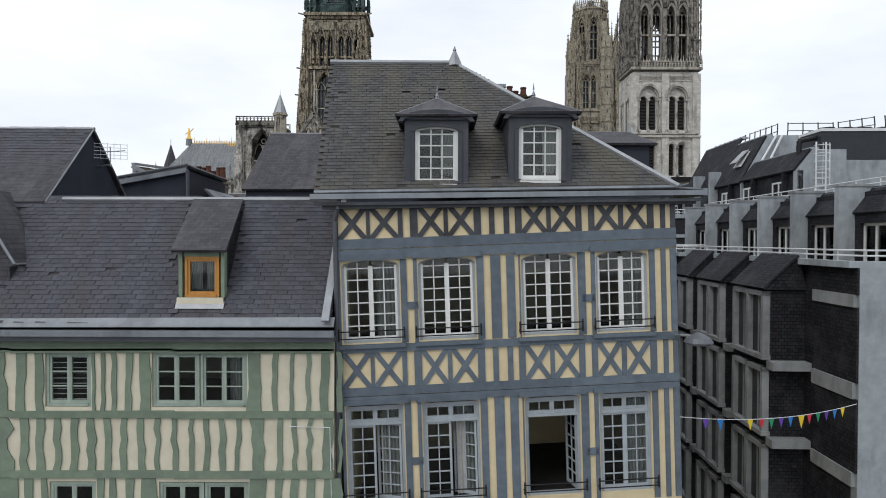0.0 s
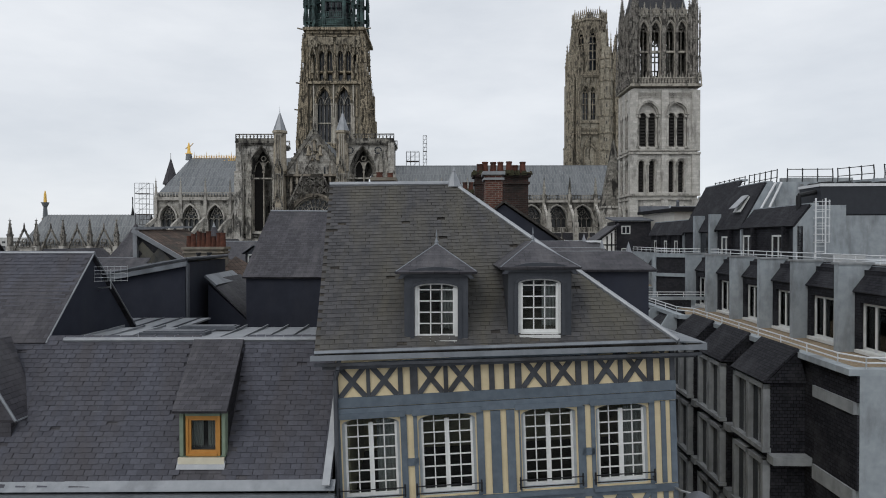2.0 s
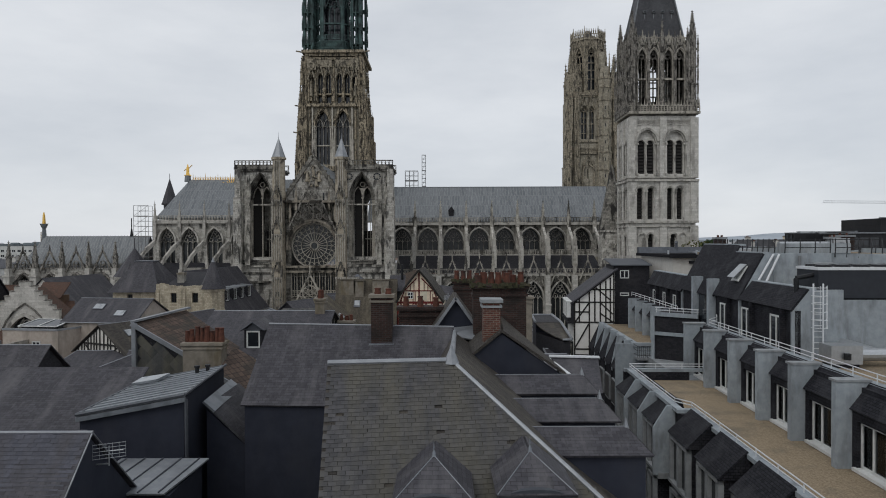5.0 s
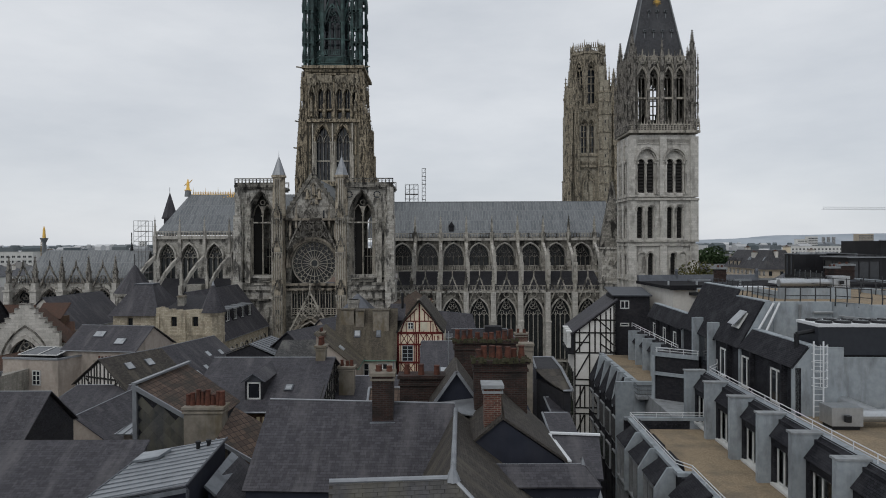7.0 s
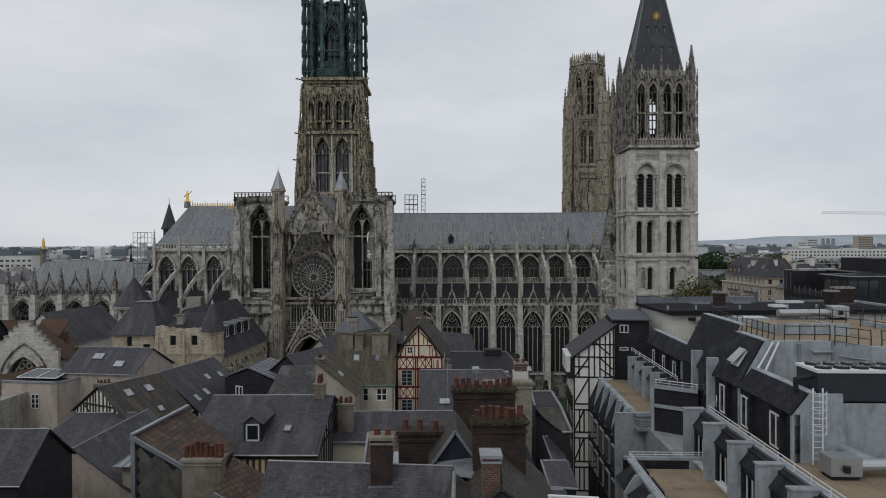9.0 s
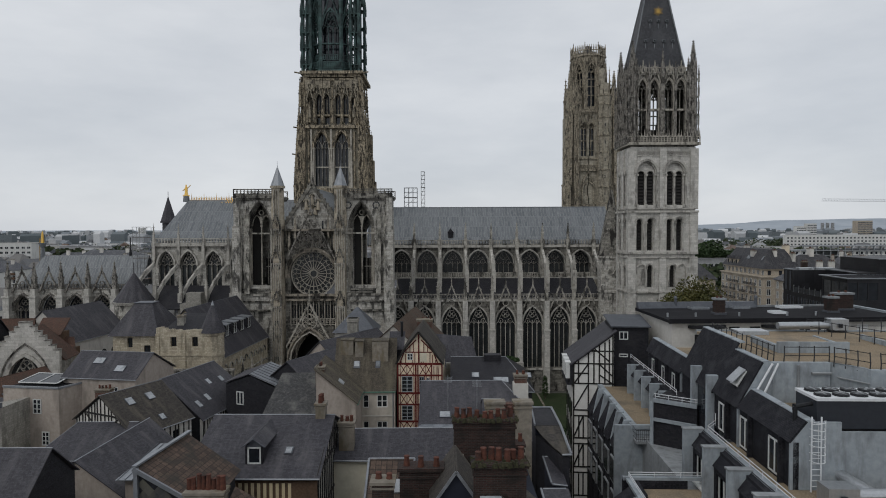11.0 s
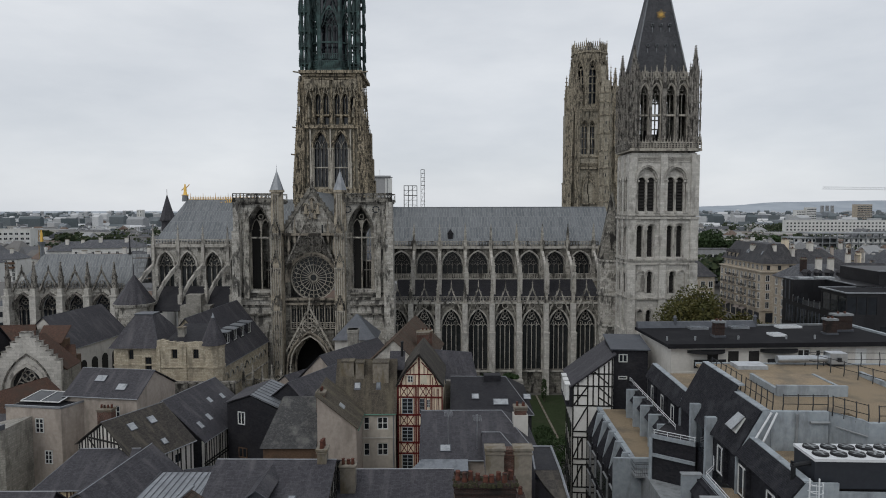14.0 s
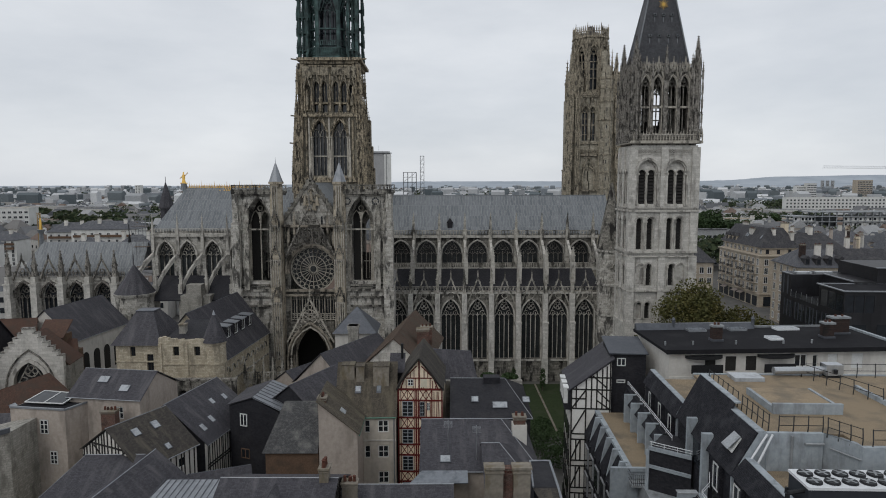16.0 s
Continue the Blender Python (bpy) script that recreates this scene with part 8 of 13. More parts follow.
pitched("far_left_slate_house", "slate-roofed house with a black gable", (-78, 90, 21.0), (-64.5, 90.5, 21.0), (4.0, 4.2), (4, 4.2), SLATE_DARK, SLATE)
t = thing("timber_lean_house", "brown timber house with a tiled lean-to", "house", (-56.5, 96, 0))
part("wall", Geo(W(t)).box(-61.4, -58.2, 96.0, 98.4, 0, 16.9).box(-58.196, -56.0, 95.9, 97.4, 0, 14.6), TIMBER_BROWN, t)
part("roof", Geo(W(t)).slab([(-61.9, 95.5, 16.5), (-57.8, 95.5, 16.5), (-58.0, 98.6, 18.7), (-62.3, 98.6, 18.7)], 0.15), TILE_RED, t)
part("lean_to_roof", Geo(W(t)).slab([(-58.5, 95.4, 13.95), (-55.5, 95.4, 14.1), (-56.9, 97.6, 15.9), (-58.5, 97.6, 15.9)], 0.12), TILE_RED, t)
for x in (-61.3, -60.3, -59.3, -58.3, -57.2, -56.1):
    part("post", Geo(W(t)).box(x - 0.07, x + 0.07, 95.8, 96.0, 10.0, 16.6 if x < -58 else 14.2), TIMBER_DARK, t)
plain_window(t, -60.2, -59.4, 95.98, 14.2, 15.8, 2, m=W(t))
plain_window(t, -57.1, -56.3, 95.88, 11.8, 13.3, 2, m=W(t))

# long dark roof with a white arcaded wall
h = pitched("arcaded_hall", "long hall under dark slate with a white arcaded wall", (-66.2, 104.6, 19.0), (-64.3, 119.0, 19.0), (5.2, 5.0), (5.0, 4.6), PLASTER_WHITE, SLATE, ridge=ZINC_DARK)
for x in (2.4, 5.2, 7.9, 10.7):
    part("arched_door", Geo().prism([(x + 0.8 * math.cos(a), -5.21, 10.5 + 0.9 * math.sin(a)) for a in [math.pi * q / 10 for q in range(11)]] + [(x - 0.8, -5.21, 7.0), (x + 0.8, -5.21, 7.0)], (0, -0.05, 0)), TIMBER_DARK, h)
# gatehouse: yellow stone, pyramid roof, round turret
b = thing("stone_gatehouse", "yellow stone gatehouse with a steep slate roof and round turret", "gatehouse", (-40, 93, 0))
YEL = coursed("yellow_rubble_limestone", (0.38, 0.33, 0.245), (0.55, 0.49, 0.38), (0.31, 0.268, 0.198), 0.46, 0.22, 0.012, 0.95, (0.16, 0.138, 0.105), 0.7, 0.65, 0.03, streaks=True, edge=(0.50, 0.66))
GY = 84.5
g = Geo(W(b))
arched_wall(g, -44.2, -38.2, 0, 18.4, [(-41.9, 0.7, 16.7, 18.0, 0), (-39.6, 0.9, 14.6, 17.0, 0)], 0.6, GY)
g.box(-44.2, -43.6, GY + 0.6, GY + 7.4, 0, 18.4).box(-38.8, -38.2, GY + 0.6, GY + 7.4, 0, 18.4).box(-44.2, -38.2, GY + 7.4, GY + 8, 0, 18.4)
g.box(-44.3, -38.1, GY - 0.08, GY, 15.9, 16.1)
part("tower_wall", g, YEL, b)
e = [(-44.7, GY - 0.5, 18.3), (-37.8, GY - 0.5, 18.3), (-37.8, GY + 8.5, 18.3), (-44.7, GY + 8.5, 18.3)]
t = [(-42.6, GY + 3.0, 22.3), (-40.2, GY + 3.0, 22.3), (-40.2, GY + 5.0, 22.3), (-42.6, GY + 5.0, 22.3)]
part("tower_roof", Geo(W(b)).add(e + t, [(0, 1, 5, 4), (1, 2, 6, 5), (2, 3, 7, 6), (3, 0, 4, 7), (4, 5, 6, 7), (0, 3, 2, 1)]), SLATE, b)
part("roof_cap", Geo(W(b)).box(-42.7, -40.1, GY + 2.9, GY + 5.1, 22.3, 22.42), ZINC_DARK, b)
g = Geo(W(b))
arched_wall(g, -38.1, -31.4, 0, 18.9, [(-35.8, 0.8, 16.9, 18.2, 0), (-32.95, 0.8, 16.9, 18.2, 0)], 0.6, GY - 0.6)
for i in range(14):
    x = -38.1 + i * 0.478
    h = (0.5, 0.62, 0.48, 0.3, 0.34, 0.22, 0.26, 0.15, 0.2, 0.22, 0.3, 0.26, 0.3, 0.26)[i]
    g.box(x, x + 0.478, GY - 0.6, GY, 18.9, 18.9 + h)
g.box(-38.1, -31.4, GY - 0.72, GY - 0.6, 15.7, 15.9).box(-38.1, -31.4, GY - 0.8, GY - 0.6, 13.6, 14.0)
for x in (-37.9, -34.4):
    g.box(x - 0.22, x + 0.22, GY - 0.75, GY - 0.6, 13.6, 18.6)
part("ruined_wall", g, YEL, b, "weathered pale yellow stone wall")
part("range_roof", Geo(W(b)).slab([(-37.7, GY + 0.1, 18.7), (-31.4, GY + 0.1, 18.7), (-33.0, GY + 5, 20.6), (-36.4, GY + 5, 20.6)], 0.12), SLATE_DARK, b)
chimney(b, -36.2, -35.3, GY + 1.6, GY + 2.4, 18.8, 20.8, STONE_PALE, 0, W(b))
for x in (-41.9, -39.6, -35.8, -32.95):
    part("window", Geo(W(b)).box(x - 0.45, x + 0.45, GY - 0.2 if x > -38 else GY + 0.3, GY - 0.15 if x > -38 else GY + 0.35, 14.5 if x == -39.6 else 16.6, 18.2), GLASS_DARK, b)
    part("window_frame", Geo(W(b)).box(x - 0.03, x + 0.03, GY - 0.27 if x > -38 else GY + 0.22, GY - 0.22 if x > -38 else GY + 0.27, 14.6 if x == -39.6 else 16.7, 18.1), TIMBER_DARK, b)
part("turret", Geo(W(b)).cone(-30.95, GY + 0.6, 0, 18.6, 1.45, 1.45, 14).cone(-30.95, GY + 0.6, 18.3, 18.7, 1.52, 1.62, 14).cone(-30.95, GY + 0.6, 15.6, 15.85, 1.54, 1.54, 14), YEL, b)
part("turret_roof", Geo(W(b)).cone(-30.95, GY + 0.6, 18.7, 22.3, 1.72, 0.25, 14), SLATE, b, "conical slate turret roof")
part("turret_tip", Geo(W(b)).cone(-30.95, GY + 0.6, 22.0, 23.0, 0.34, 0.0, 8), ZINC, b)
h = pitched("sacristy_wing", "long slate-roofed wing with a row of small dormers", (-38.3, 94.0, 20.6), (-36.6, 112.5, 20.6), (5.6, 7.0), (5, 6), YEL, SLATE, ridge=ZINC_DARK)
for i in range(4):
    x = 4.6 + i * 2.9
    d = part("flat_dormer", Geo().box(x, x + 0.14, -4.1, -1.9, 15.5, 17.6).box(x + 1.5, x + 1.64, -4.1, -1.9, 15.5, 17.6).box(x + 0.14, x + 1.5, -4.1, -3.98, 15.5, 15.75), SLATE_DARK, h, "slate-cheeked dormer with a flat lead lid")
    part("lid", Geo().slab([(x - 0.15, -4.35, 17.55), (x + 1.8, -4.35, 17.55), (x + 1.8, -1.7, 17.75), (x - 0.15, -1.7, 17.75)], 0.12), ZINC, d)
    plain_window(d, x + 0.14, x + 1.5, -4.0, 15.75, 17.5, 2)
for i in range(9):
    part("blind_arch", arch_band(Geo(), 1.2 + i * 1.95, 1.2, 11.2, 0.9, 0.16, 0.16, -5.75), STONE_CARVED, h)
part("string_course", Geo().box(0, 18.4, -5.78, -5.62, 9.6, 9.8), STONE_CARVED, h)
cw = thing("dark_court_wall", "low soot-dark arched stone wall below the gatehouse", "wall", (-33, 83, 0))
part("wall", arched_wall(Geo(W(cw)), -36.5, -27.5, 0, 13.9, [(-34.5 + i * 2.4, 1.3, 9.5, 11.8, 0.8) for i in range(3)], 0.6, 82.6), STONE_SOOT_SHADE, cw)
part("coping", Geo(W(cw)).box(-36.6, -27.4, 82.5, 83.3, 13.9, 14.1), STONE_DIM, cw)
part("niche", Geo(W(cw)).box(-36.3, -27.7, 83.22, 83.28, 9, 13.6), GLASS_DARK, cw)
scr = thing("stone_screen", "carved openwork stone screen before the portal court", "screen", (-30, 103, 0))
g = Geo(W(scr))
balustrade(g, -31.6, -24, 99.5, 8.6, 1.3, 0.5)
arched_wall(g, -31.6, -24, 0, 8.6, [(-30.7 + i * 1.5, 1.1, 3.0, 7.0, 1.0) for i in range(5)], 0.4, 99.5)
for i in range(6):
    arch_band(g, -30.75 + i * 1.5, 1.0, 7.6, 1.9, 0.12, 0.2, 99.2)
    pinnacle(g, -31.5 + i * 1.5, 99.4, 8.0, 0.4, 4.6, 4)
part("screen", g, STONE_CARVED, scr)

# right of the portal
b = thing("pyramid_roof_house", "pale house with a blue-grey pyramid slate roof", "house", (-13.5, 104, 0))
part("wall", Geo(W(b)).box(-17.2, -10.7, 101, 107, 0, 15.9), PLASTER_WHITE, b)
part("roof", Geo(W(b)).cone(-13.95, 104, 15.9, 19.6, 5.1, 0.2, 4, math.pi / 4), ZINC_DARK, b, "blue-grey slate pyramid")
part("tall_chimney", Geo(W(b)).box(-13.2, -11.8, 88, 89.4, 0, 20.0).box(-13.3, -11.7, 87.9, 89.5, 19.5, 20.0), STONE_PALE, b, "tall pale stone chimney")
h = pitched("stone_gable_house", "old house with a rubble stone gable and mossy brown slate", (-6.1, 79.5, 20.3), (-4.0, 96, 20.6), (4.2, 3.75), (4.2, 3.75), STONE_WHITE, TILE_OLD, ridge=TILE_OLD, gutter=False)
chimney(h, -3.3, -1.7, 84, 85.5, 17, 20.4, BRICK_RED, 0, W(h), label="red brick chimney")
chimney(h, -2.9, -1.3, 88, 89.4, 16, 19.8, BRICK_RED, 3, W(h), label="red brick chimney")
pitched("rust_roofed_shed", "low building under rusty red tiles", (-14.5, 84, 14.6), (-8.5, 84.5, 14.6), (3.2, 2.4), (3, 2.2), PLASTER_GREY, TILE_RED, ridge=TILE_RED)
pitched("dark_dormer_roof", "small dark slate roof", (-1.0, 77, 19.6), (3.5, 78, 19.0), (3, 2.6), (3, 2.6), PLASTER_GREY, SLATE, ridge=ZINC_DARK)
h = pitched("black_roofed_house", "house under black slate with white roof lights", (1.2, 68.6, 18.5), (9.2, 68.4, 18.5), (5.8, 2.2), (4, 2.0), SLATE_DARK, SLATE_DARK, skylights=((2.0, 0.35, 0.8, 0.9), (4.2, 0.2, 1.6, 1.0), (7.4, 0.35, 0.8, 0.9)), hip1=2.2)
part("ridge_box", Geo(W(h)).box(4.6, 6.4, 67.6, 68.8, 18.3, 18.9), SLATE_DARK, h)
part("vine_wall", Geo(W(h)).box(0.5, 9.5, 72.5, 73.0, 0, 17.0), STONE_PALE, h)
h = pitched("grey_slate_house", "house under worn grey slate with hipped end", (-1.6, 54.0, 19.4), (7.6, 54.0, 19.4), (5.6, 2.0), (4.5, 2.0), PLASTER_GREY, SLATE, skylights=((1.4, 0.12, 0.9, 0.8), (5.2, 0.12, 0.9, 0.8)), hip1=2.4)
chimney(h, 6.1, 7.1, 52.0, 52.8, 17, 20.4, BRICK_RED, 2, W(h), label="brick chimney with white base")
part("chimney_base", Geo(W(h)).box(6.0, 7.2, 51.9, 52.9, 17.2, 19.7), PLASTER_WHITE, h)
part("zinc_apron", Geo(W(h)).slab([(-2.6, 46.9, 16.9), (2.0, 46.9, 17.0), (2.0, 48.2, 17.4), (-1.6, 48.2, 17.4)], 0.08), ZINC_BLUE, h)
for x, y, z in ((0.5, 50, 18.2), (2.8, 49.4, 18.0)):
    a = thing("television_aerial", "tall thin television aerial on the slate roof", "antenna", (x, y, z - 0.35))
    part("mast", Geo().rod((0, 0, 0), (0, 0, 3.0), 0.03, 5), STEEL, a)
    g = Geo()
    for i in range(6):
        g.rod((-0.35, -0.1 + 0.12 * i, 2.5 + 0.05 * i), (0.35, -0.1 + 0.12 * i, 2.5 + 0.05 * i), 0.014, 4)
    g.rod((0, -0.2, 2.45), (0, 0.6, 2.8), 0.02, 4)
    part("array", g, STEEL, a)
pitched("lane_corner_house", "small slate-roofed house with zinc hips at the lane", (3.4, 50.0, 18.9), (7.0, 50.0, 18.9), (4.4, 1.7), (3.0, 1.6), SLATE_DARK, SLATE, hip1=2.3)
pitched("lower_lean_roof", "low slate roof in the court", (0.8, 35.5, 18.6), (3.6, 35.5, 18.6), (2.0, 1.4), (2, 1.4), BRICK_DARK, SLATE_BROWN)

# fillers that close the old town: plain roofs seen only between the others
for x0, y0, x1, y1, z in ((-24, 58, -19, 60, 12.5), (-38, 84, -30, 86, 13.0), (-22, 76, -16, 79, 14.0), (-50, 78, -44, 80, 13.0), (-22, 88, -17, 96, 13.5), (-20, 46, -14, 47, 14.5), (-40, 47, -31, 48, 12.5), (-58, 62, -48, 62, 12.0), (-60, 72, -50, 73, 13.0), (-36, 31, -22, 31, 15.5), (-72, 78, -64, 79, 14.0)):
    pitched("town_house", "plain rendered town house under slate", (x0, y0, z), (x1, y1, z), (3.2, 2.2), (3.2, 2.2), PLASTER_GREY, SLATE, ridge=ZINC_DARK)

# ---- garden by the nave ----
lawn = tagged(new("lawn", mesh_from("lawn", Geo().box(12, 27, 97, 123, 0.0, 0.12), GRASS)), "small green lawn beside the nave", "lawn", kind="structure")
tagged(new("garden_path", mesh_from("garden_path", Geo().box(18.5, 18.85, 98, 123, 0.12, 0.17), PLASTER_DIRTY)), "pale gravel garden path", "path", kind="structure")
LEAF = surface("dark_evergreen_leaf", (0.018, 0.035, 0.012), (0.04, 0.07, 0.022), 8.0, rough=0.7)
LEAF_LIGHT = surface("olive_green_leaf", (0.036, 0.042, 0.011), (0.085, 0.082, 0.022), 1.2, (0.115, 0.085, 0.024), 0.35, 0.6, 0.7)
BARK = surface("tree_bark", (0.05, 0.04, 0.03), (0.09, 0.075, 0.06), 6.0)


def leafy(blobs, count, size, rng_, m=None):
    """Small leaf clumps scattered through a crown made of several rounded masses."""
    g = Geo(m)
    for _ in range(count):
        cx, cy, cz, rx, rz = rng_.choice(blobs)
        d = Vector((rng_.gauss(0, 1), rng_.gauss(0, 1), rng_.gauss(0, 1))).normalized()
        k = rng_.uniform(0.55, 1.05)
        p = Vector((cx + d.x * rx * k, cy + d.y * rx * k, cz + d.z * rz * k))
        a = Vector((rng_.gauss(0, 1), rng_.gauss(0, 1), rng_.gauss(0, 1))).normalized() * size * rng_.uniform(0.6, 1.3)
        b_ = a.cross(Vector((rng_.gauss(0, 1), rng_.gauss(0, 1), rng_.gauss(0, 1)))).normalized() * size * rng_.uniform(0.4, 0.9)
        g.add([p - a, p - b_, p + a, p + b_], [(0, 1, 2, 3)])
    return g


def tree(x, y, h, r, label, seed, leaf=None, size=0.28, count=3500):
    rr = random.Random(seed)
    t = thing("tree", label, "tree", (x, y, 0))
    g = Geo().cone(0, 0, 0, h * 0.45, 0.35, 0.22, 8)
    blobs = []
    for i in range(11):
        a, d = rr.uniform(0, 6.28), rr.uniform(0.1, 0.75) * r
        z = h * rr.uniform(0.42, 0.86)
        blobs.append((d * math.cos(a), d * math.sin(a), z, r * rr.uniform(0.32, 0.5), h * rr.uniform(0.10, 0.16)))
        g.rod((0, 0, h * 0.38), (d * math.cos(a) * 0.9, d * math.sin(a) * 0.9, z), 0.09, 5)
    part("trunk", g, BARK, t)
    tagged(part("crown", leafy(blobs, count, size, rr), leaf or LEAF_LIGHT, t), kind="stuff")
    return t


tree(41.4, 101.0, 25.2, 9.2, "broad olive-green street tree beside the tower", 5, count=14000, size=0.24)
tree(33.8, 98.0, 17.5, 4.4, "small olive-green street tree beside the tower", 8, count=4500, size=0.24)
tree(49.4, 102.0, 21.2, 6.4, "smaller olive-green street tree beside the tower", 6, count=5500, size=0.24)
for x in (14.0, 19.6):
    t = thing("cypress", "slim dark clipped cypress on the lawn", "tree", (x, 119, 0.12))
    part("trunk", Geo().cone(0, 0, 0, 0.8, 0.12, 0.1, 6), BARK, t)
    tagged(part("crown", leafy([(0, 0, 1.2, 0.6, 0.8), (0, 0, 2.4, 0.6, 1.0), (0, 0, 3.6, 0.42, 0.9)], 900, 0.12, random.Random(3)), LEAF, t), kind="stuff")
for i, (x, y, z, r, h) in enumerate(((13.5, 92, 0.1, 3.6, 3.6), (16.4, 90, 0.1, 3.4, 4.2), (15.0, 96, 0.1, 3.0, 3.0), (19.5, 93, 0.1, 3.2, 3.4), (14.2, 86, 0.1, 3.4, 4.0), (17.5, 85, 0.1, 3.4, 4.2), (21.5, 98, 0.1, 2.4, 2.6), (16.5, 101, 0.1, 1.8, 1.6), (10.5, 80, 0.1, 2.6, 3.4), (12.5, 78, 0.1, 2.2, 2.8), (11.5, 84, 0.1, 2.0, 2.6), (5.5, 73.5, 16.9, 1.2, 0.7), (8.0, 73.5, 16.9, 1.2, 0.6))):
    t = thing("shrub", "dense dark green shrub", "shrub", (x, y, z))
    tagged(part("leaves", leafy([(0, 0, h * 0.5, r * 0.7, h * 0.5), (r * 0.4, 0, h * 0.4, r * 0.5, h * 0.4)], 900, 0.16, random.Random(i)), LEAF, t), kind="stuff")


# ---- the cathedral ----
cath = thing("cathedral", "great gothic limestone cathedral with towers, lead roofs and an iron spire", "cathedral", (0, 135, 0))


SHIFT = [Matrix()]


def cg():
    g = inside(cath)
    g.m = g.m @ SHIFT[0]
    return g


def gothic(parent, name, xc, w, sill, spring, rise, lights, y, stone, bar=0.16, depth=0.5, glass=None, rose=True, label=""):
    """A traceried window with its leaded glazing behind."""
    win = part(name, tracery(cg(), xc, w, sill, spring, rise, lights, bar, y, 0.25, rose), stone, parent, label)
    g = cg()
    pts = [(xc - w / 2, y + depth, sill)] + [(x, y + depth, z) for x, z in arch_points(xc, w, spring, rise)] + [(xc + w / 2, y + depth, sill)]
    g.prism(pts[1:] + [pts[0]] if False else [pts[0]] + pts[1:], (0, 0.05, 0))
    part("glazing", g, glass or GLASS_LEADED, win)
    return win


def gable(g, xc, w, z0, z1, y, d, bar, holes=True):
    """An open gable over a window: two raking bars with crockets, a ring within."""
    for k in (-1, 1):
        g.beam((xc + k * w / 2, y, z0), (xc, y, z1), bar, -d)
        for i in range(1, 6):
            f = i / 6
            x, z = xc + k * w / 2 * (1 - f), z0 + (z1 - z0) * f
            g.box(x + k * bar * 0.3 - 0.09, x + k * bar * 0.3 + 0.09, y, y + d, z + bar * 0.35, z + bar * 0.35 + 0.24)
    if holes:
        g.ring(xc, y + 0.05, z0 + (z1 - z0) * 0.42, w * 0.13, bar * 0.6, d - 0.1, 8)
    pinnacle(g, xc, y + d / 2, z1 - 0.1, bar * 0.9, (z1 - z0) * 0.32, 2)
    return g


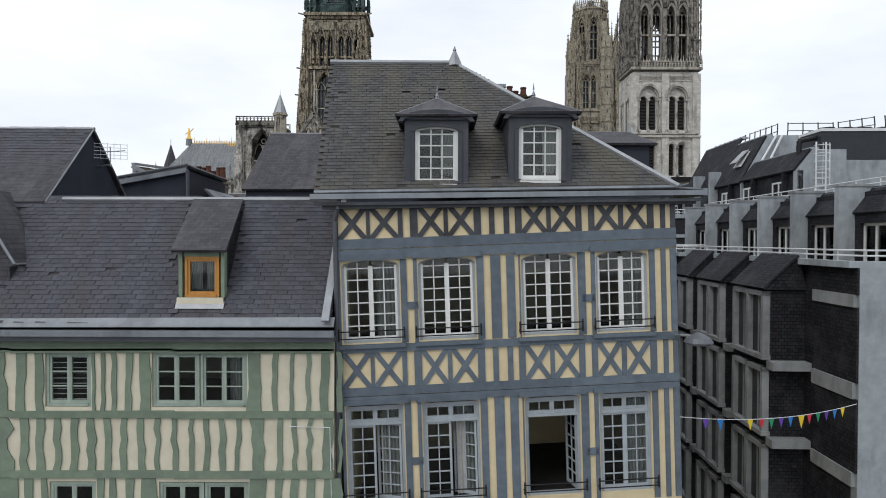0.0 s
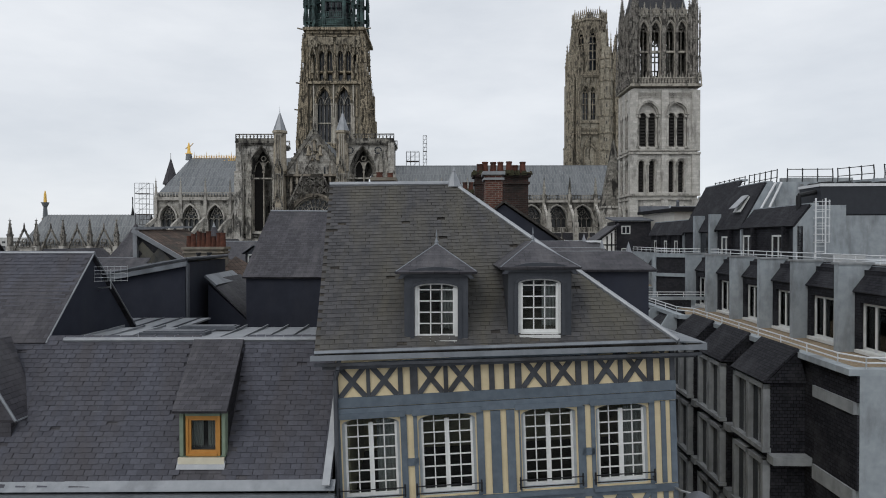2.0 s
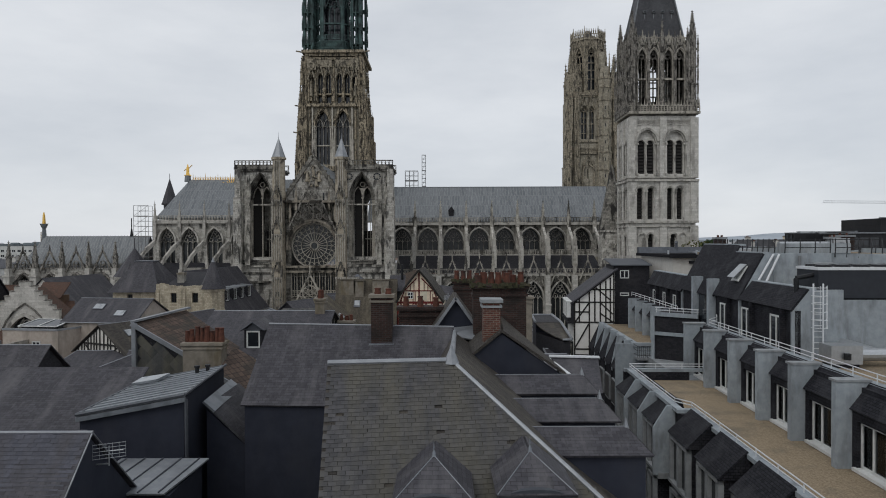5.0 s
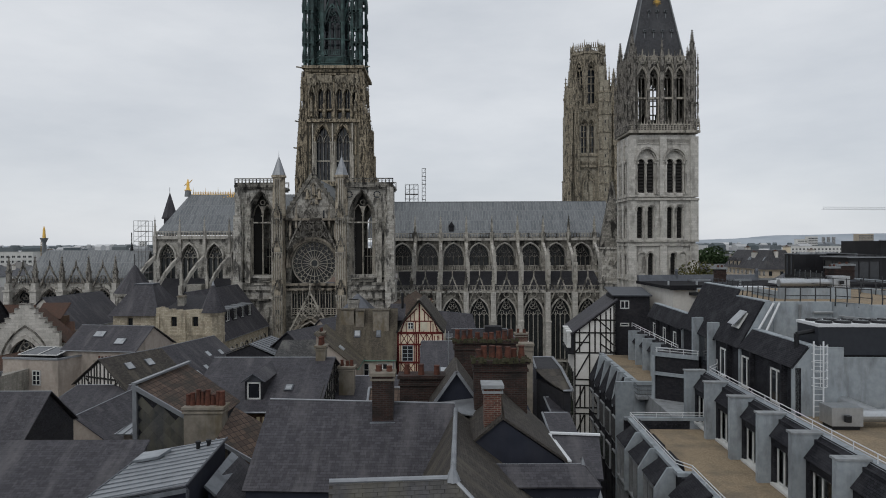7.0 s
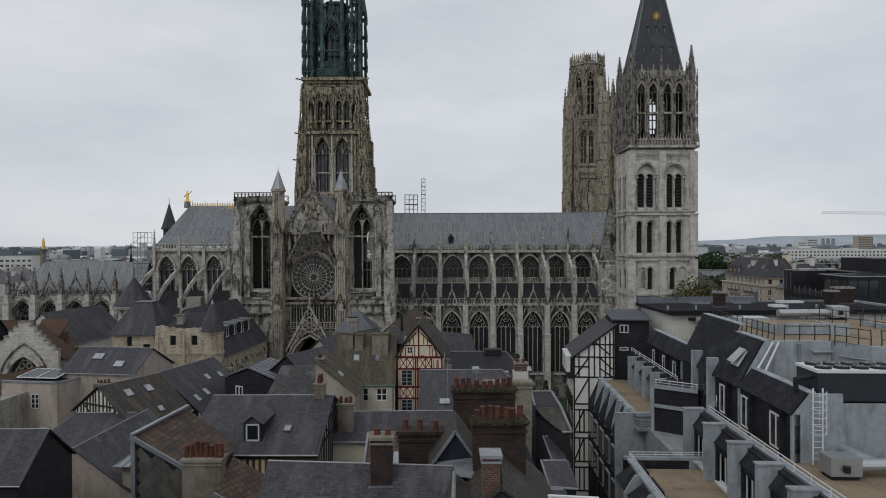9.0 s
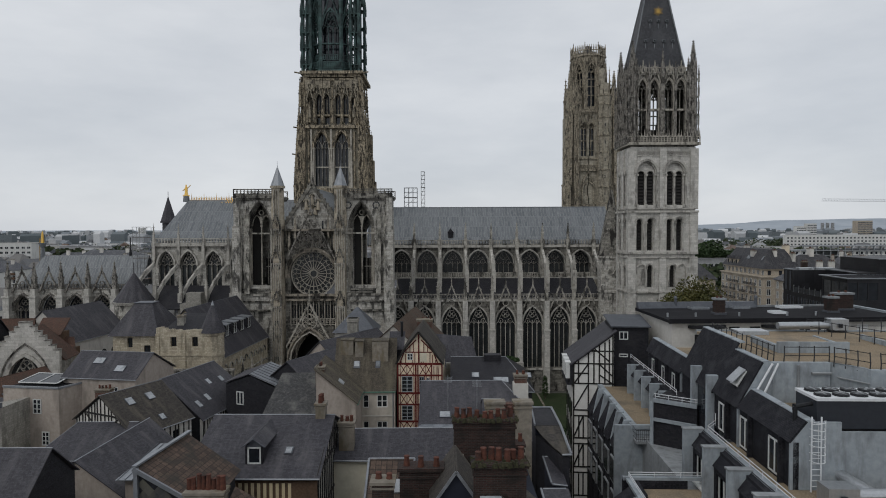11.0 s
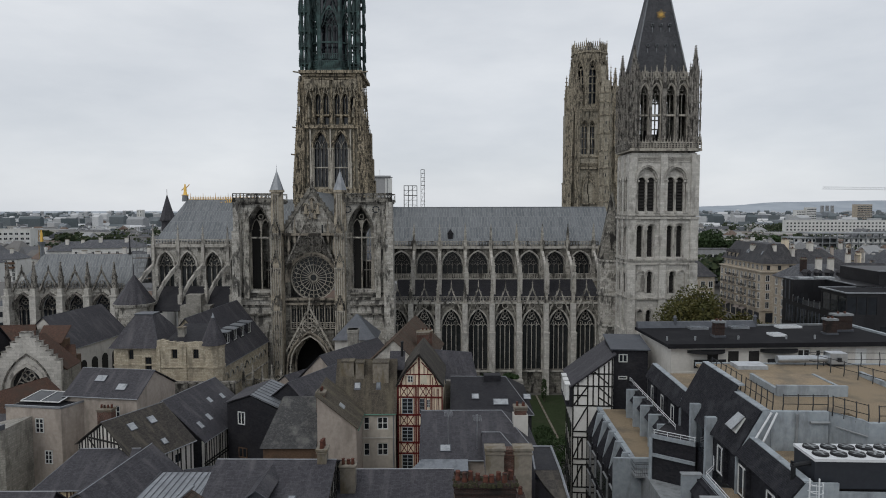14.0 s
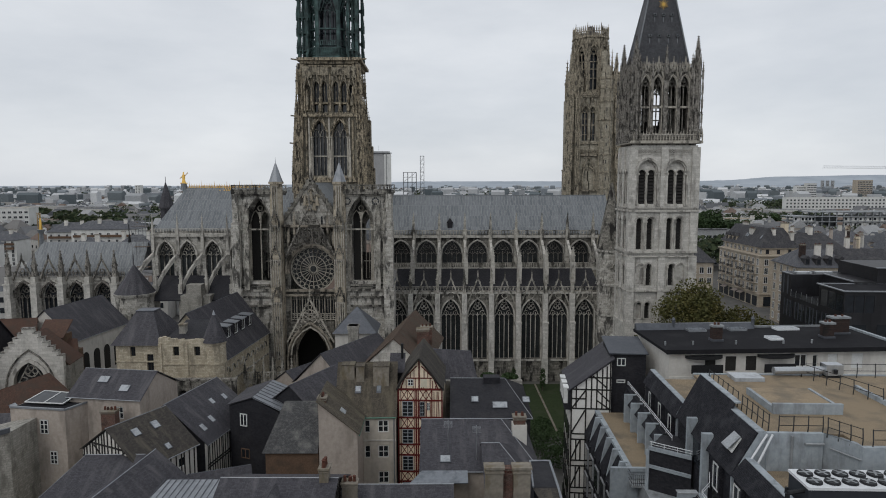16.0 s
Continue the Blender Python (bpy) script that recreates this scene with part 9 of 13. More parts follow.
# transept front
T0 = 115.0
TC = -23.6
LW, RW = (-33.05, 4.9, 22.2, 32.6, 5.2), (-14.6, 4.9, 22.2, 32.6, 5.2)
for x0, x1, hole in ((-37.2, -30.4, LW), (-17.4, -9.2, RW)):
    g = cg()
    xc, w, sill, spring, rise = hole
    arched_wall(g, x0, x1, 20.6, 38.1, [hole], 1.6, T0)
    arched_wall(g, x0, x1, 20.6, 38.1, [(xc + 0.9, 1.5, 22.5, 31.4, 1.9)], 0.9, T0 + 6.5)
    for xs in (x0, x1 - 1.2):
        g.box(xs, xs + 1.2, T0 + 1.6, T0 + 6.5, 20.6, 38.1)
    g.box(x0, x1, T0 - 0.2, T0 + 7.6, 0, 20.6)
    g.box(x0 + 1.2, x1 - 1.2, T0 + 1.6, T0 + 6.5, 37.6, 38.1)
    tw = part("transept_tower", g, STONE_GREY, cath, "square sooty transept tower with a tall open window")
    part("boarding", cg().box(xc - 2.3, xc - 0.15, T0 + 2.6, T0 + 2.7, 21, 37), TIMBER_DARK, tw)
    part("bell_frame", cg().box(xc - 0.1, xc + 2.3, T0 + 4.6, T0 + 4.7, 20.7, 27), TIMBER_DARK, tw)
    jamb = cg()
    for k in range(4):
        wi, yk = 4.5 - 0.36 * k, T0 + 0.02 + 0.36 * k
        arch = arch_band(cg(), xc, wi, spring, rise - 0.2 - 0.18 * k, 0.16, 0.42, yk)
        arch_band(arch, xc, wi - 0.1, spring, rise - 0.26 - 0.18 * k, 0.06, 0.1, yk - 0.06)
        part("arch_order", arch, STONE_SOOT_SHADE, tw, "soot-black recessed arch moulding")
        for s in (-1, 1):
            x = xc + s * (wi / 2 + 0.09)
            jamb.box(x - 0.09, x + 0.09, yk + 0.16, yk + 0.42, sill, spring)
            jamb.cone(x, yk + 0.08, sill, spring - 0.4, 0.085, 0.085, 6)
            jamb.box(x - 0.13, x + 0.13, yk - 0.06, yk + 0.2, spring - 0.4, spring - 0.02).box(x - 0.12, x + 0.12, yk - 0.04, yk + 0.2, sill, sill + 0.5)
    part("jamb_shaft", jamb, STONE_TRACERY, tw, "pale clustered jamb shafts")
    g = cg()
    inner = 3.4
    g.cone(xc, T0 + 1.5, sill, spring + 0.4, 0.13, 0.13, 8).box(xc - 0.22, xc + 0.22, T0 + 1.3, T0 + 1.7, spring + 0.3, spring + 0.6)
    for k in (-1, 1):
        arch_band(g, xc + k * inner / 4, inner / 2 - 0.16, spring + 0.5, 1.9, 0.16, 0.3, T0 + 1.4)
    g.prism([(xc - 0.5, T0 + 1.45, spring + 2.2), (xc + 0.5, T0 + 1.45, spring + 2.2), (xc + 0.1, T0 + 1.45, spring + 0.6), (xc - 0.1, T0 + 1.45, spring + 0.6)], (0, 0.25, 0))
    g.ring(xc, T0 + 1.4, spring + 2.9, 0.5, 0.13, 0.3, 10)
    for z in (25.4, 28.6):
        g.box(xc + 0.1, xc + 1.7, T0 + 3.6, T0 + 3.7, z, z + 0.16)
    for dx in (0.6, 1.2):
        g.box(xc + dx - 0.05, xc + dx + 0.05, T0 + 3.6, T0 + 3.7, sill, 33)
    part("belfry_tracery", g, STONE_TRACERY, tw)
    rubble = cg()
    for z, d, x2 in ((21.4, 0.55, 0.0), (20.9, 0.7, 0.15), (19.2, 0.5, -0.1), (17.6, 0.75, 0.1)):
        rubble.box(x0 + 0.9 + x2, x1 - 0.9 + x2, T0 - d, T0, z, z + 0.28)
    part("weathering_course", rubble, STONE_SOOT_SHADE, tw)
    a0, a1 = (-37.6, -29.6) if x0 < -30 else (-18.2, -8.8)
    part("cornice", cg().box(a0, a1, T0 - 0.7, T0 + 8.0, 38.1, 38.5).box(a0 + 0.2, a1 - 0.2, T0 - 0.5, T0 + 7.8, 37.8, 38.1), STONE_SOOT_SHADE, tw)
    part("string_course", cg().box(a0 + 0.1, a1 - 0.1, T0 - 0.5, T0 + 0.2, 20.4, 20.9).box(a0 + 0.3, a1 - 0.3, T0 - 0.3, T0 + 0.2, 31.6, 31.85), STONE_CARVED, tw)
    part("balustrade", balustrade(cg(), a0 + 0.1, a1 - 0.1, T0 - 0.6, 38.5, 1.25, 0.62).box(a0 + 0.1, a1 - 0.1, T0 - 0.52, T0 - 0.44, 38.62, 38.95), STONE_SOOT_SHADE, tw)
    part("rear_balustrade", balustrade(cg(), a0 + 0.1, a1 - 0.1, T0 + 7.5, 38.5, 1.25, 0.9), STONE_SOOT_SHADE, tw)
    for rx in ((-35.9, -30.9) if x0 < -30 else (-16.9, -11.8)):
        if x0 > -30:
            g = cg().ring(rx, T0 - 0.12, 36.8, 0.82, 0.1, 0.2, 14).ring(rx, T0 - 0.1, 36.8, 0.3, 0.3, 0.12, 10)
            rd = part("roundel", g, STONE_TRACERY, tw)
            for i in range(10):
                aa = 2 * math.pi * i / 10
                part("petal", cg().ring(rx + 0.56 * math.cos(aa), T0 - 0.1, 36.8 + 0.56 * math.sin(aa), 0.17, 0.17, 0.06, 6), GLASS_DARK, rd)
    # weathered buttress strips with gabled niches on the outer flank
    for bx in ((-36.6, -35.2) if x0 < -30 else (-11.4, -10.0)):
        g = cg()
        for z0, z1, d in ((20.8, 26.5, 0.9), (26.5, 31.5, 0.6), (31.5, 35.0, 0.35)):
            g.box(bx - 0.45, bx + 0.45, T0 - d, T0, z0, z1)
            gable(g, bx, 1.1, z1 - 1.8, z1 + 1.2, T0 - d - 0.15, 0.2, 0.14)
        part("niche_buttress", g, STONE_CARVED, tw)
# buttress piers and their lead-capped turrets
for xa, xb in ((-30.6, -28.7), (-19.2, -17.3)):
    g = cg()
    xm = (xa + xb) / 2
    g.box(xa, xb, T0 - 1.6, T0 + 2.2, 0, 27.5)
    g.box(xa + 0.12, xb - 0.12, T0 - 1.2, T0 + 2.0, 27.5, 33.0)
    g.cone(xm, T0, 33.0, 40.0, 1.2, 1.1, 8, math.pi / 8)
    g.cone(xm, T0, 39.9, 40.3, 1.35, 1.35, 8, math.pi / 8)
    pier = part("buttress_pier", g, STONE_BEIGE, cath, "beige buttress pier with carved gablets")
    g = cg()
    for z0, z1 in ((8.0, 18.6), (21.4, 26.4), (28.4, 32.6), (34.0, 39.6)):
        yf = T0 - (1.72 if z1 < 27.5 else 1.32 if z1 < 33 else 1.22)
        for s in (-0.8, -0.4, 0.0, 0.4, 0.8):
            if z1 > 33 and abs(s) > 0.5:
                continue
            g.cone(xm + s, yf, z0, z1, 0.1, 0.1, 6)
            g.box(xm + s - 0.14, xm + s + 0.14, yf - 0.12, yf + 0.14, z1 - 0.25, z1)
    part("pier_shaft", g, STONE_TRACERY, pier)
    g = cg()
    for z in (7.0, 13.5, 18.8, 26.4, 32.6):
        gable(g, xm, 1.7, z, z + 2.6, T0 - 1.75, 0.18, 0.16)
        for s in (-0.75, 0.75):
            pinnacle(g, xm + s, T0 - 1.6, z - 1.0, 0.3, 3.0, 2)
        arch_band(g, xm, 0.9, z - 1.2, 0.9, 0.14, 0.2, T0 - 1.75)
    part("carving", g, STONE_SOOT_SHADE, pier)
    g = cg().cone(xm, T0, 40.3, 43.6, 1.25, 0.12, 8, math.pi / 8).cone(xm, T0, 43.6, 45.0, 0.06, 0.0, 6)
    part("spirelet", g, ZINC, pier, "pale lead spirelet")
for x in (-37.0, -9.4):
    g = cg()
    g.box(x - 0.9, x + 0.9, T0 - 1.5, T0 + 3.0, 0, 21.0)
    g.box(x - 0.7, x + 0.7, T0 - 1.0, T0 + 2.4, 21.0, 33.0)
    pinnacle(g, x, T0 - 0.9, 20.8, 0.7, 4.5)
    g.box(x - 0.5, x + 0.5, T0 - 0.7, T0 + 1.6, 33.0, 38.1)
    part("corner_buttress", g, STONE_GREY, cath)
# the rose wall, sooty, with shade behind the openwork painted in
g = cg()
ROSE_Z, ROSE_R = 24.24, 4.15
x0, x1 = -28.8, -19.1
n = 24
circ = [(TC - ROSE_R * math.cos(math.pi * i / n), ROSE_Z + ROSE_R * math.sin(math.pi * i / n)) for i in range(n + 1)]
yr = T0 + 1.0
for (xa, za), (xb, zb) in zip(circ, circ[1:]):
    g.prism([(xa, yr, za), (xb, yr, zb), (xb, yr, 32.4), (xa, yr, 32.4)], (0, 0.9, 0))
g.box(x0, TC - ROSE_R, yr, yr + 0.9, 0, 32.4).box(TC + ROSE_R, x1, yr, yr + 0.9, 0, 32.4)
g.box(TC - ROSE_R, TC + ROSE_R, yr, yr + 0.9, 19.6, 20.3)
arched_wall(g, TC - ROSE_R, TC + ROSE_R, 0, 14.6, [(TC - 0.4, 6.6, 0, 8.2, 5.6)], 0.9, yr)
front = part("rose_wall", g, STONE_SOOT_SHADE, cath)
part("portal_porch", cg().box(-28.6, -28.3, T0 + 1.9, T0 + 8, 0, 14.5).box(-19.6, -19.3, T0 + 1.9, T0 + 8, 0, 14.5).box(-28.6, -19.3, T0 + 1.9, T0 + 8, 14.5, 14.8), STONE_SOOT_SHADE, front)
# dark panel added at the back: the recess's shade as colour
part("portal_doors", cg().box(-28.3, -19.6, T0 + 7.6, T0 + 7.9, 0, 14.4), TIMBER_DARK, front, "dark panel deep in the portal, its shade put into the colour")
g = cg()
for r, w, d in ((ROSE_R + 0.75, 0.4, 0.9), (ROSE_R + 0.35, 0.35, 0.6)):
    for i in range(28):
        a, b = math.pi * (i / 28 * 1.1 - 0.05), math.pi * ((i + 1) / 28 * 1.1 - 0.05)
        pts = [(TC + k * math.cos(c), T0 + 1.0 - d, ROSE_Z + k * math.sin(c)) for k, c in ((r - w, a), (r, a), (r, b), (r - w, b))]
        g.prism(pts, (0, d, 0))
g.box(x0, x1, T0 + 0.3, T0 + 1.1, 20.2, 20.6).box(x0, x1, T0 + 0.5, T0 + 1.0, 19.3, 19.7).box(x0 - 0.2, x1 + 0.2, T0 - 0.4, T0 + 1.2, 32.1, 32.5)
for i in range(12):
    xx = x0 + 0.4 + i * 0.81
    g.box(xx - 0.06, xx + 0.06, T0 + 0.8, T0 + 1.0, 29.2, 32.2)
part("rose_moulding", g, STONE_BROWN_CARVED, front)
g = cg()
yz = T0 + 1.5
g.ring(TC, yz, ROSE_Z, ROSE_R + 0.02, 0.22, 0.4, 32).ring(TC, yz, ROSE_Z, 0.75, 0.14, 0.35, 16).ring(TC, yz, ROSE_Z, 2.45, 0.12, 0.3, 28)
for i in range(24):
    a = 2 * math.pi * i / 24
    g.beam((TC + 0.7 * math.cos(a), yz, ROSE_Z + 0.7 * math.sin(a)), (TC + 3.5 * math.cos(a), yz, ROSE_Z + 3.5 * math.sin(a)), 0.085, -0.3)
    b = a + math.pi / 24
    g.ring(TC + 3.48 * math.cos(b), yz, ROSE_Z + 3.48 * math.sin(b), 0.44, 0.07, 0.3, 8)
rose = part("rose_window", g, STONE_TRACERY, front, "great round traceried rose window")
part("glazing", cg().prism([(TC + ROSE_R * math.cos(2 * math.pi * i / 32), yz + 0.35, ROSE_Z + ROSE_R * math.sin(2 * math.pi * i / 32)) for i in range(32)], (0, 0.05, 0)), GLASS_LEADED, rose)
g = cg()
for i in range(8):
    xc = TC - ROSE_R + (i + 0.5) * ROSE_R / 4
    tracery(g, xc, 0.96, 16.1, 18.6, 0.7, 2, 0.09, T0 + 1.3, 0.2, False)
    g.ring(xc, T0 + 1.3, 19.0, 0.26, 0.07, 0.2, 8)
    g.box(xc - 0.57, xc - 0.43, T0 + 0.9, T0 + 1.6, 14.6, 19.6)
balustrade(g, TC - ROSE_R, TC + ROSE_R, T0 + 0.8, 14.8, 1.25, 0.52)
gal = part("glazed_gallery", g, STONE_TRACERY, front)
part("glazing", cg().box(TC - ROSE_R, TC + ROSE_R, T0 + 1.55, T0 + 1.6, 14.6, 19.6), GLASS_LEADED, gal)
# portal with its tall open gable
g = cg()
for i in range(5):
    arch_band(g, TC - 0.4, 6.6 - i * 0.62 + 1.4, 8.2, 5.6 - i * 0.3 + 0.7, 0.3, 0.5, T0 - 0.9 + i * 0.42)
    for s in (-1, 1):
        x = TC - 0.4 + s * (4.15 - i * 0.31)
        g.box(x - 0.15, x + 0.15, T0 - 0.9 + i * 0.42, T0 - 0.4 + i * 0.42, 0, 8.2)
part("portal", g, STONE_BROWN_CARVED, front, "deep recessed portal under an openwork gable")
g = cg()
PX = TC - 0.35
gable(g, PX, 8.6, 11.0, 19.0, T0 - 0.9, 0.4, 0.28, False)
g.ring(PX, T0 - 0.85, 15.7, 1.4, 0.16, 0.3, 20).ring(PX, T0 - 0.83, 15.7, 0.42, 0.1, 0.26, 10)
for k in range(6):
    aa = math.pi * k / 3 + math.pi / 6
    g.ring(PX + 0.88 * math.cos(aa), T0 - 0.83, 15.7 + 0.88 * math.sin(aa), 0.42, 0.08, 0.26, 8)
g.ring(PX, T0 - 0.83, 17.5, 0.42, 0.08, 0.26, 8)
for sx in (-1, 1):
    for dx, z, r in ((2.05, 13.9, 0.55), (2.85, 12.6, 0.5), (1.55, 14.9, 0.24), (3.35, 11.7, 0.3), (2.1, 13.0, 0.28)):
        g.ring(PX + sx * dx, T0 - 0.83, z, r, 0.09, 0.26, 8)
        g.ring(PX + sx * dx, T0 - 0.81, z, r * 0.45, 0.07, 0.22, 6)
arch_band(g, PX, 6.9, 8.6, 5.1, 0.22, 0.4, T0 - 0.95)
part("portal_gable", g, STONE_TRACERY, front)
# the gable of the transept roof
g = cg()
g.prism([(-28.7, T0 + 1.2, 29.2), (-18.9, T0 + 1.2, 29.2), (-18.9, T0 + 1.2, 33.6), (TC - 0.1, T0 + 1.2, 40.5), (-28.7, T0 + 1.2, 33.6)], (0, 0.7, 0))
tg = part("transept_gable", g, STONE_GREY, cath, "pale stone gable with openwork")
g = cg()
for k in (-1, 1):
    g.beam((TC - 0.1 + k * 5.0, T0 + 0.85, 33.4), (TC - 0.1, T0 + 0.85, 40.7), 0.62, -0.9)
    for i in range(1, 9):
        f = i / 9
        x, z = TC - 0.1 + k * 5.1 * (1 - f), 33.5 + 7.3 * f
        g.box(x + k * 0.15 - 0.12, x + k * 0.15 + 0.12, T0 + 1.0, T0 + 1.3, z + 0.2, z + 0.55)
for i in range(11):
    xx = TC - 4.75 + i * 0.95
    arch_band(g, xx, 0.6, 30.2, 0.4, 0.1, 0.2, T0 + 1.0)
    g.box(xx - 0.45, xx - 0.36, T0 + 1.0, T0 + 1.2, 29.3, 30.6)
g.box(-28.7, -18.9, T0 + 0.8, T0 + 1.2, 30.8, 31.1).box(-28.7, -18.9, T0 + 0.85, T0 + 1.2, 29.1, 29.35)
g.ring(TC - 0.3, T0 + 1.05, 38.7, 0.26, 0.26, 0.14, 8).ring(TC + 0.1, T0 + 1.05, 38.7, 0.26, 0.26, 0.14, 8).ring(TC - 0.1, T0 + 1.05, 39.05, 0.26, 0.26, 0.14, 8)
part("raking_coping", g, STONE_SOOT_SHADE, tg, "soot-dark raking coping with crockets")
part("slit_window", cg().box(TC + 1.7, TC + 2.0, T0 + 1.12, T0 + 1.19, 32.3, 34.0), GLASS_DARK, tg)
g = cg()
gable(g, TC - 0.1, 9.0, 26.8, 36.0, T0 - 0.4, 0.4, 0.26, False)
for z, r, xs in ((29.6, 0.62, (-2.6, -1.3, 0.0, 1.3, 2.6)), (30.9, 0.6, (-1.9, -0.65, 0.65, 1.9)), (32.1, 0.52, (-1.2, 0.0, 1.2)), (33.15, 0.44, (-0.55, 0.55)), (34.0, 0.34, (0.0,)), (28.3, 0.42, (-3.2, 3.2)), (27.4, 0.3, (-3.8, 3.8))):
    for x in xs:
        g.ring(TC + x, T0 - 0.35, z, r, 0.1, 0.28, 10)
        for k in range(4):
            a = math.pi * k / 2 + 0.785
            g.ring(TC + x + 0.45 * r * math.cos(a), T0 - 0.33, z + 0.45 * r * math.sin(a), r * 0.42, 0.05, 0.24, 6)
pinnacle(g, TC, T0 + 1.3, 40.4, 0.5, 2.6)
part("openwork", g, STONE_DIM, tg, "soot-dark openwork gable over the rose")
g = cg()
for dx, z, hh in ((0.0, 37.0, 1.7), (-1.1, 36.2, 1.5), (1.1, 36.2, 1.5), (-0.55, 35.3, 1.2), (0.55, 35.3, 1.2)):
    g.cone(TC + dx, T0 + 0.95, z, z + hh * 0.72, 0.34, 0.24, 8).cone(TC + dx, T0 + 0.95, z + hh * 0.72, z + hh, 0.2, 0.12, 8)
    g.box(TC + dx - 0.42, TC + dx + 0.42, T0 + 0.6, T0 + 1.2, z - 0.2, z)
    arch_band(g, TC + dx, 0.8, z + hh * 0.8, 0.5, 0.12, 0.35, T0 + 0.75)
part("gable_carving", g, STONE_BEIGE, tg, "worn figure group in the gable")
for s in (-1, 1):
    g = cg()
    for k in (0.0, 1.1):
        pinnacle(g, TC + s * (4.1 - k), T0 + 0.2, 28.6 + k * 2, 0.4, 4.6)
    part("pinnacle", g, STONE_BROWN_CARVED, tg)
# transept body and roof
g = cg()
g.box(-29.2, -28.2, T0 + 2, 136, 0, 33.0).box(-19.0, -18.0, T0 + 2, 136, 0, 33.0)
part("transept_wall", g, STONE_SOOT_SHADE, cath)
g = cg()
g.slab([(-29.6, T0 + 1.9, 33.0), (-29.6, 137, 33.0), (TC, 137, 40.0), (TC, T0 + 1.9, 40.0)], 0.2)
g.slab([(-17.6, T0 + 1.9, 33.0), (-17.6, 137, 33.0), (TC, 137, 40.0), (TC, T0 + 1.9, 40.0)], 0.2)
part("transept_roof", g, LEAD, cath)

# nave: side chapels, aisle roof, clerestory, flying buttresses, lead roof
CH = [2.0 + 5.35 * i for i in range(-2, 6)]
g = cg()
arched_wall(g, -9.2, 31.4, 0, 18.3, [(x, 3.7, 4.75, 13.7, 3.2) for x in CH], 0.8, 125.0)
chap = part("chapel_wall", g, STONE_SOOT_SHADE, cath)
g = cg()
for x in CH:
    for s in (-1, 1):
        g.box(x + s * 2.0 - 0.13, x + s * 2.0 + 0.13, 124.85, 125.1, 4.7, 13.7)
    arch_band(g, x, 3.74, 13.7, 3.22, 0.32, 0.35, 124.8)
g.box(-9.2, 31.4, 124.75, 125.2, 18.0, 18.4).box(-9.2, 31.4, 124.7, 125.2, 4.3, 4.65)
part("moulding", g, STONE_CARVED_WHITE, chap)
for i, x in enumerate(CH):
    gothic(cath, "chapel_window", x, 3.7, 4.75, 13.7, 3.2, 4, 125.3, STONE_CARVED_WHITE, 0.13)
    part("window_gable", gable(cg(), x, 4.9, 15.2, 21.2, 124.5, 0.3, 0.24), STONE_CARVED, chap)
for i in range(8):
    x = CH[0] + 5.35 * (i + 0.5)
    if x > 31:
        continue
    g = cg()
    g.box(x - 0.55, x + 0.55, 123.3, 125.0, 0, 12.5).box(x - 0.5, x + 0.5, 123.7, 125.0, 12.5, 18.2).box(x - 0.62, x + 0.62, 123.2, 125.0, 12.3, 12.6)
    b = part("buttress", g, STONE_WHITE, chap)
    part("pinnacle", pinnacle(cg(), x, 124.3, 18.2, 0.62, 5.2), STONE_CARVED, b)
part("balustrade", balustrade(cg(), -9.2, 31.4, 124.9, 18.4, 1.1, 0.6), STONE_CARVED, chap)
g = cg()
g.slab([(-9.2, 125.6, 18.6), (32.0, 125.6, 18.6), (32.0, 134.2, 22.0), (-9.2, 134.2, 22.0)], 0.15)
part("aisle_roof", g, SLATE_DARK, cath, "dark slate lean-to over the aisle")
CL = [-8.5 + 5.45 * i for i in range(8)]
g = cg()
arched_wall(g, -10.5, 33.4, 21.5, 28.8, [(x, 4.1, 22.9, 25.0, 2.7) for x in CL], 0.9, 135.0)
clere = part("clerestory", g, STONE_SOOT_SHADE, cath)
g = cg()
for x in CL:
    arch_band(g, x, 4.4, 25.0, 2.85, 0.22, 0.75, 134.3)
    arch_band(g, x, 4.1, 25.0, 2.7, 0.14, 0.5, 134.75)
    for s in (-1, 1):
        g.cone(x + s * 2.3, 134.6, 22, 25.0, 0.12, 0.12, 6)
g.box(-10.5, 33.4, 134.3, 135.2, 28.4, 28.9).box(-10.5, 33.4, 133.6, 134.2, 21.6, 22.1)
part("moulding", g, STONE_CARVED_WHITE, clere)
for x in CL:
    gothic(cath, "clerestory_window", x, 4.1, 22.9, 25.0, 2.7, 4, 135.4, STONE_DIM, 0.11)
part("balustrade", balustrade(cg(), -10.5, 33.4, 134.4, 28.9, 1.1, 0.6), STONE_CARVED, clere)
part("lower_balustrade", balustrade(cg(), -10.5, 33.4, 133.7, 22.1, 1.05, 0.5), STONE_CARVED, clere)
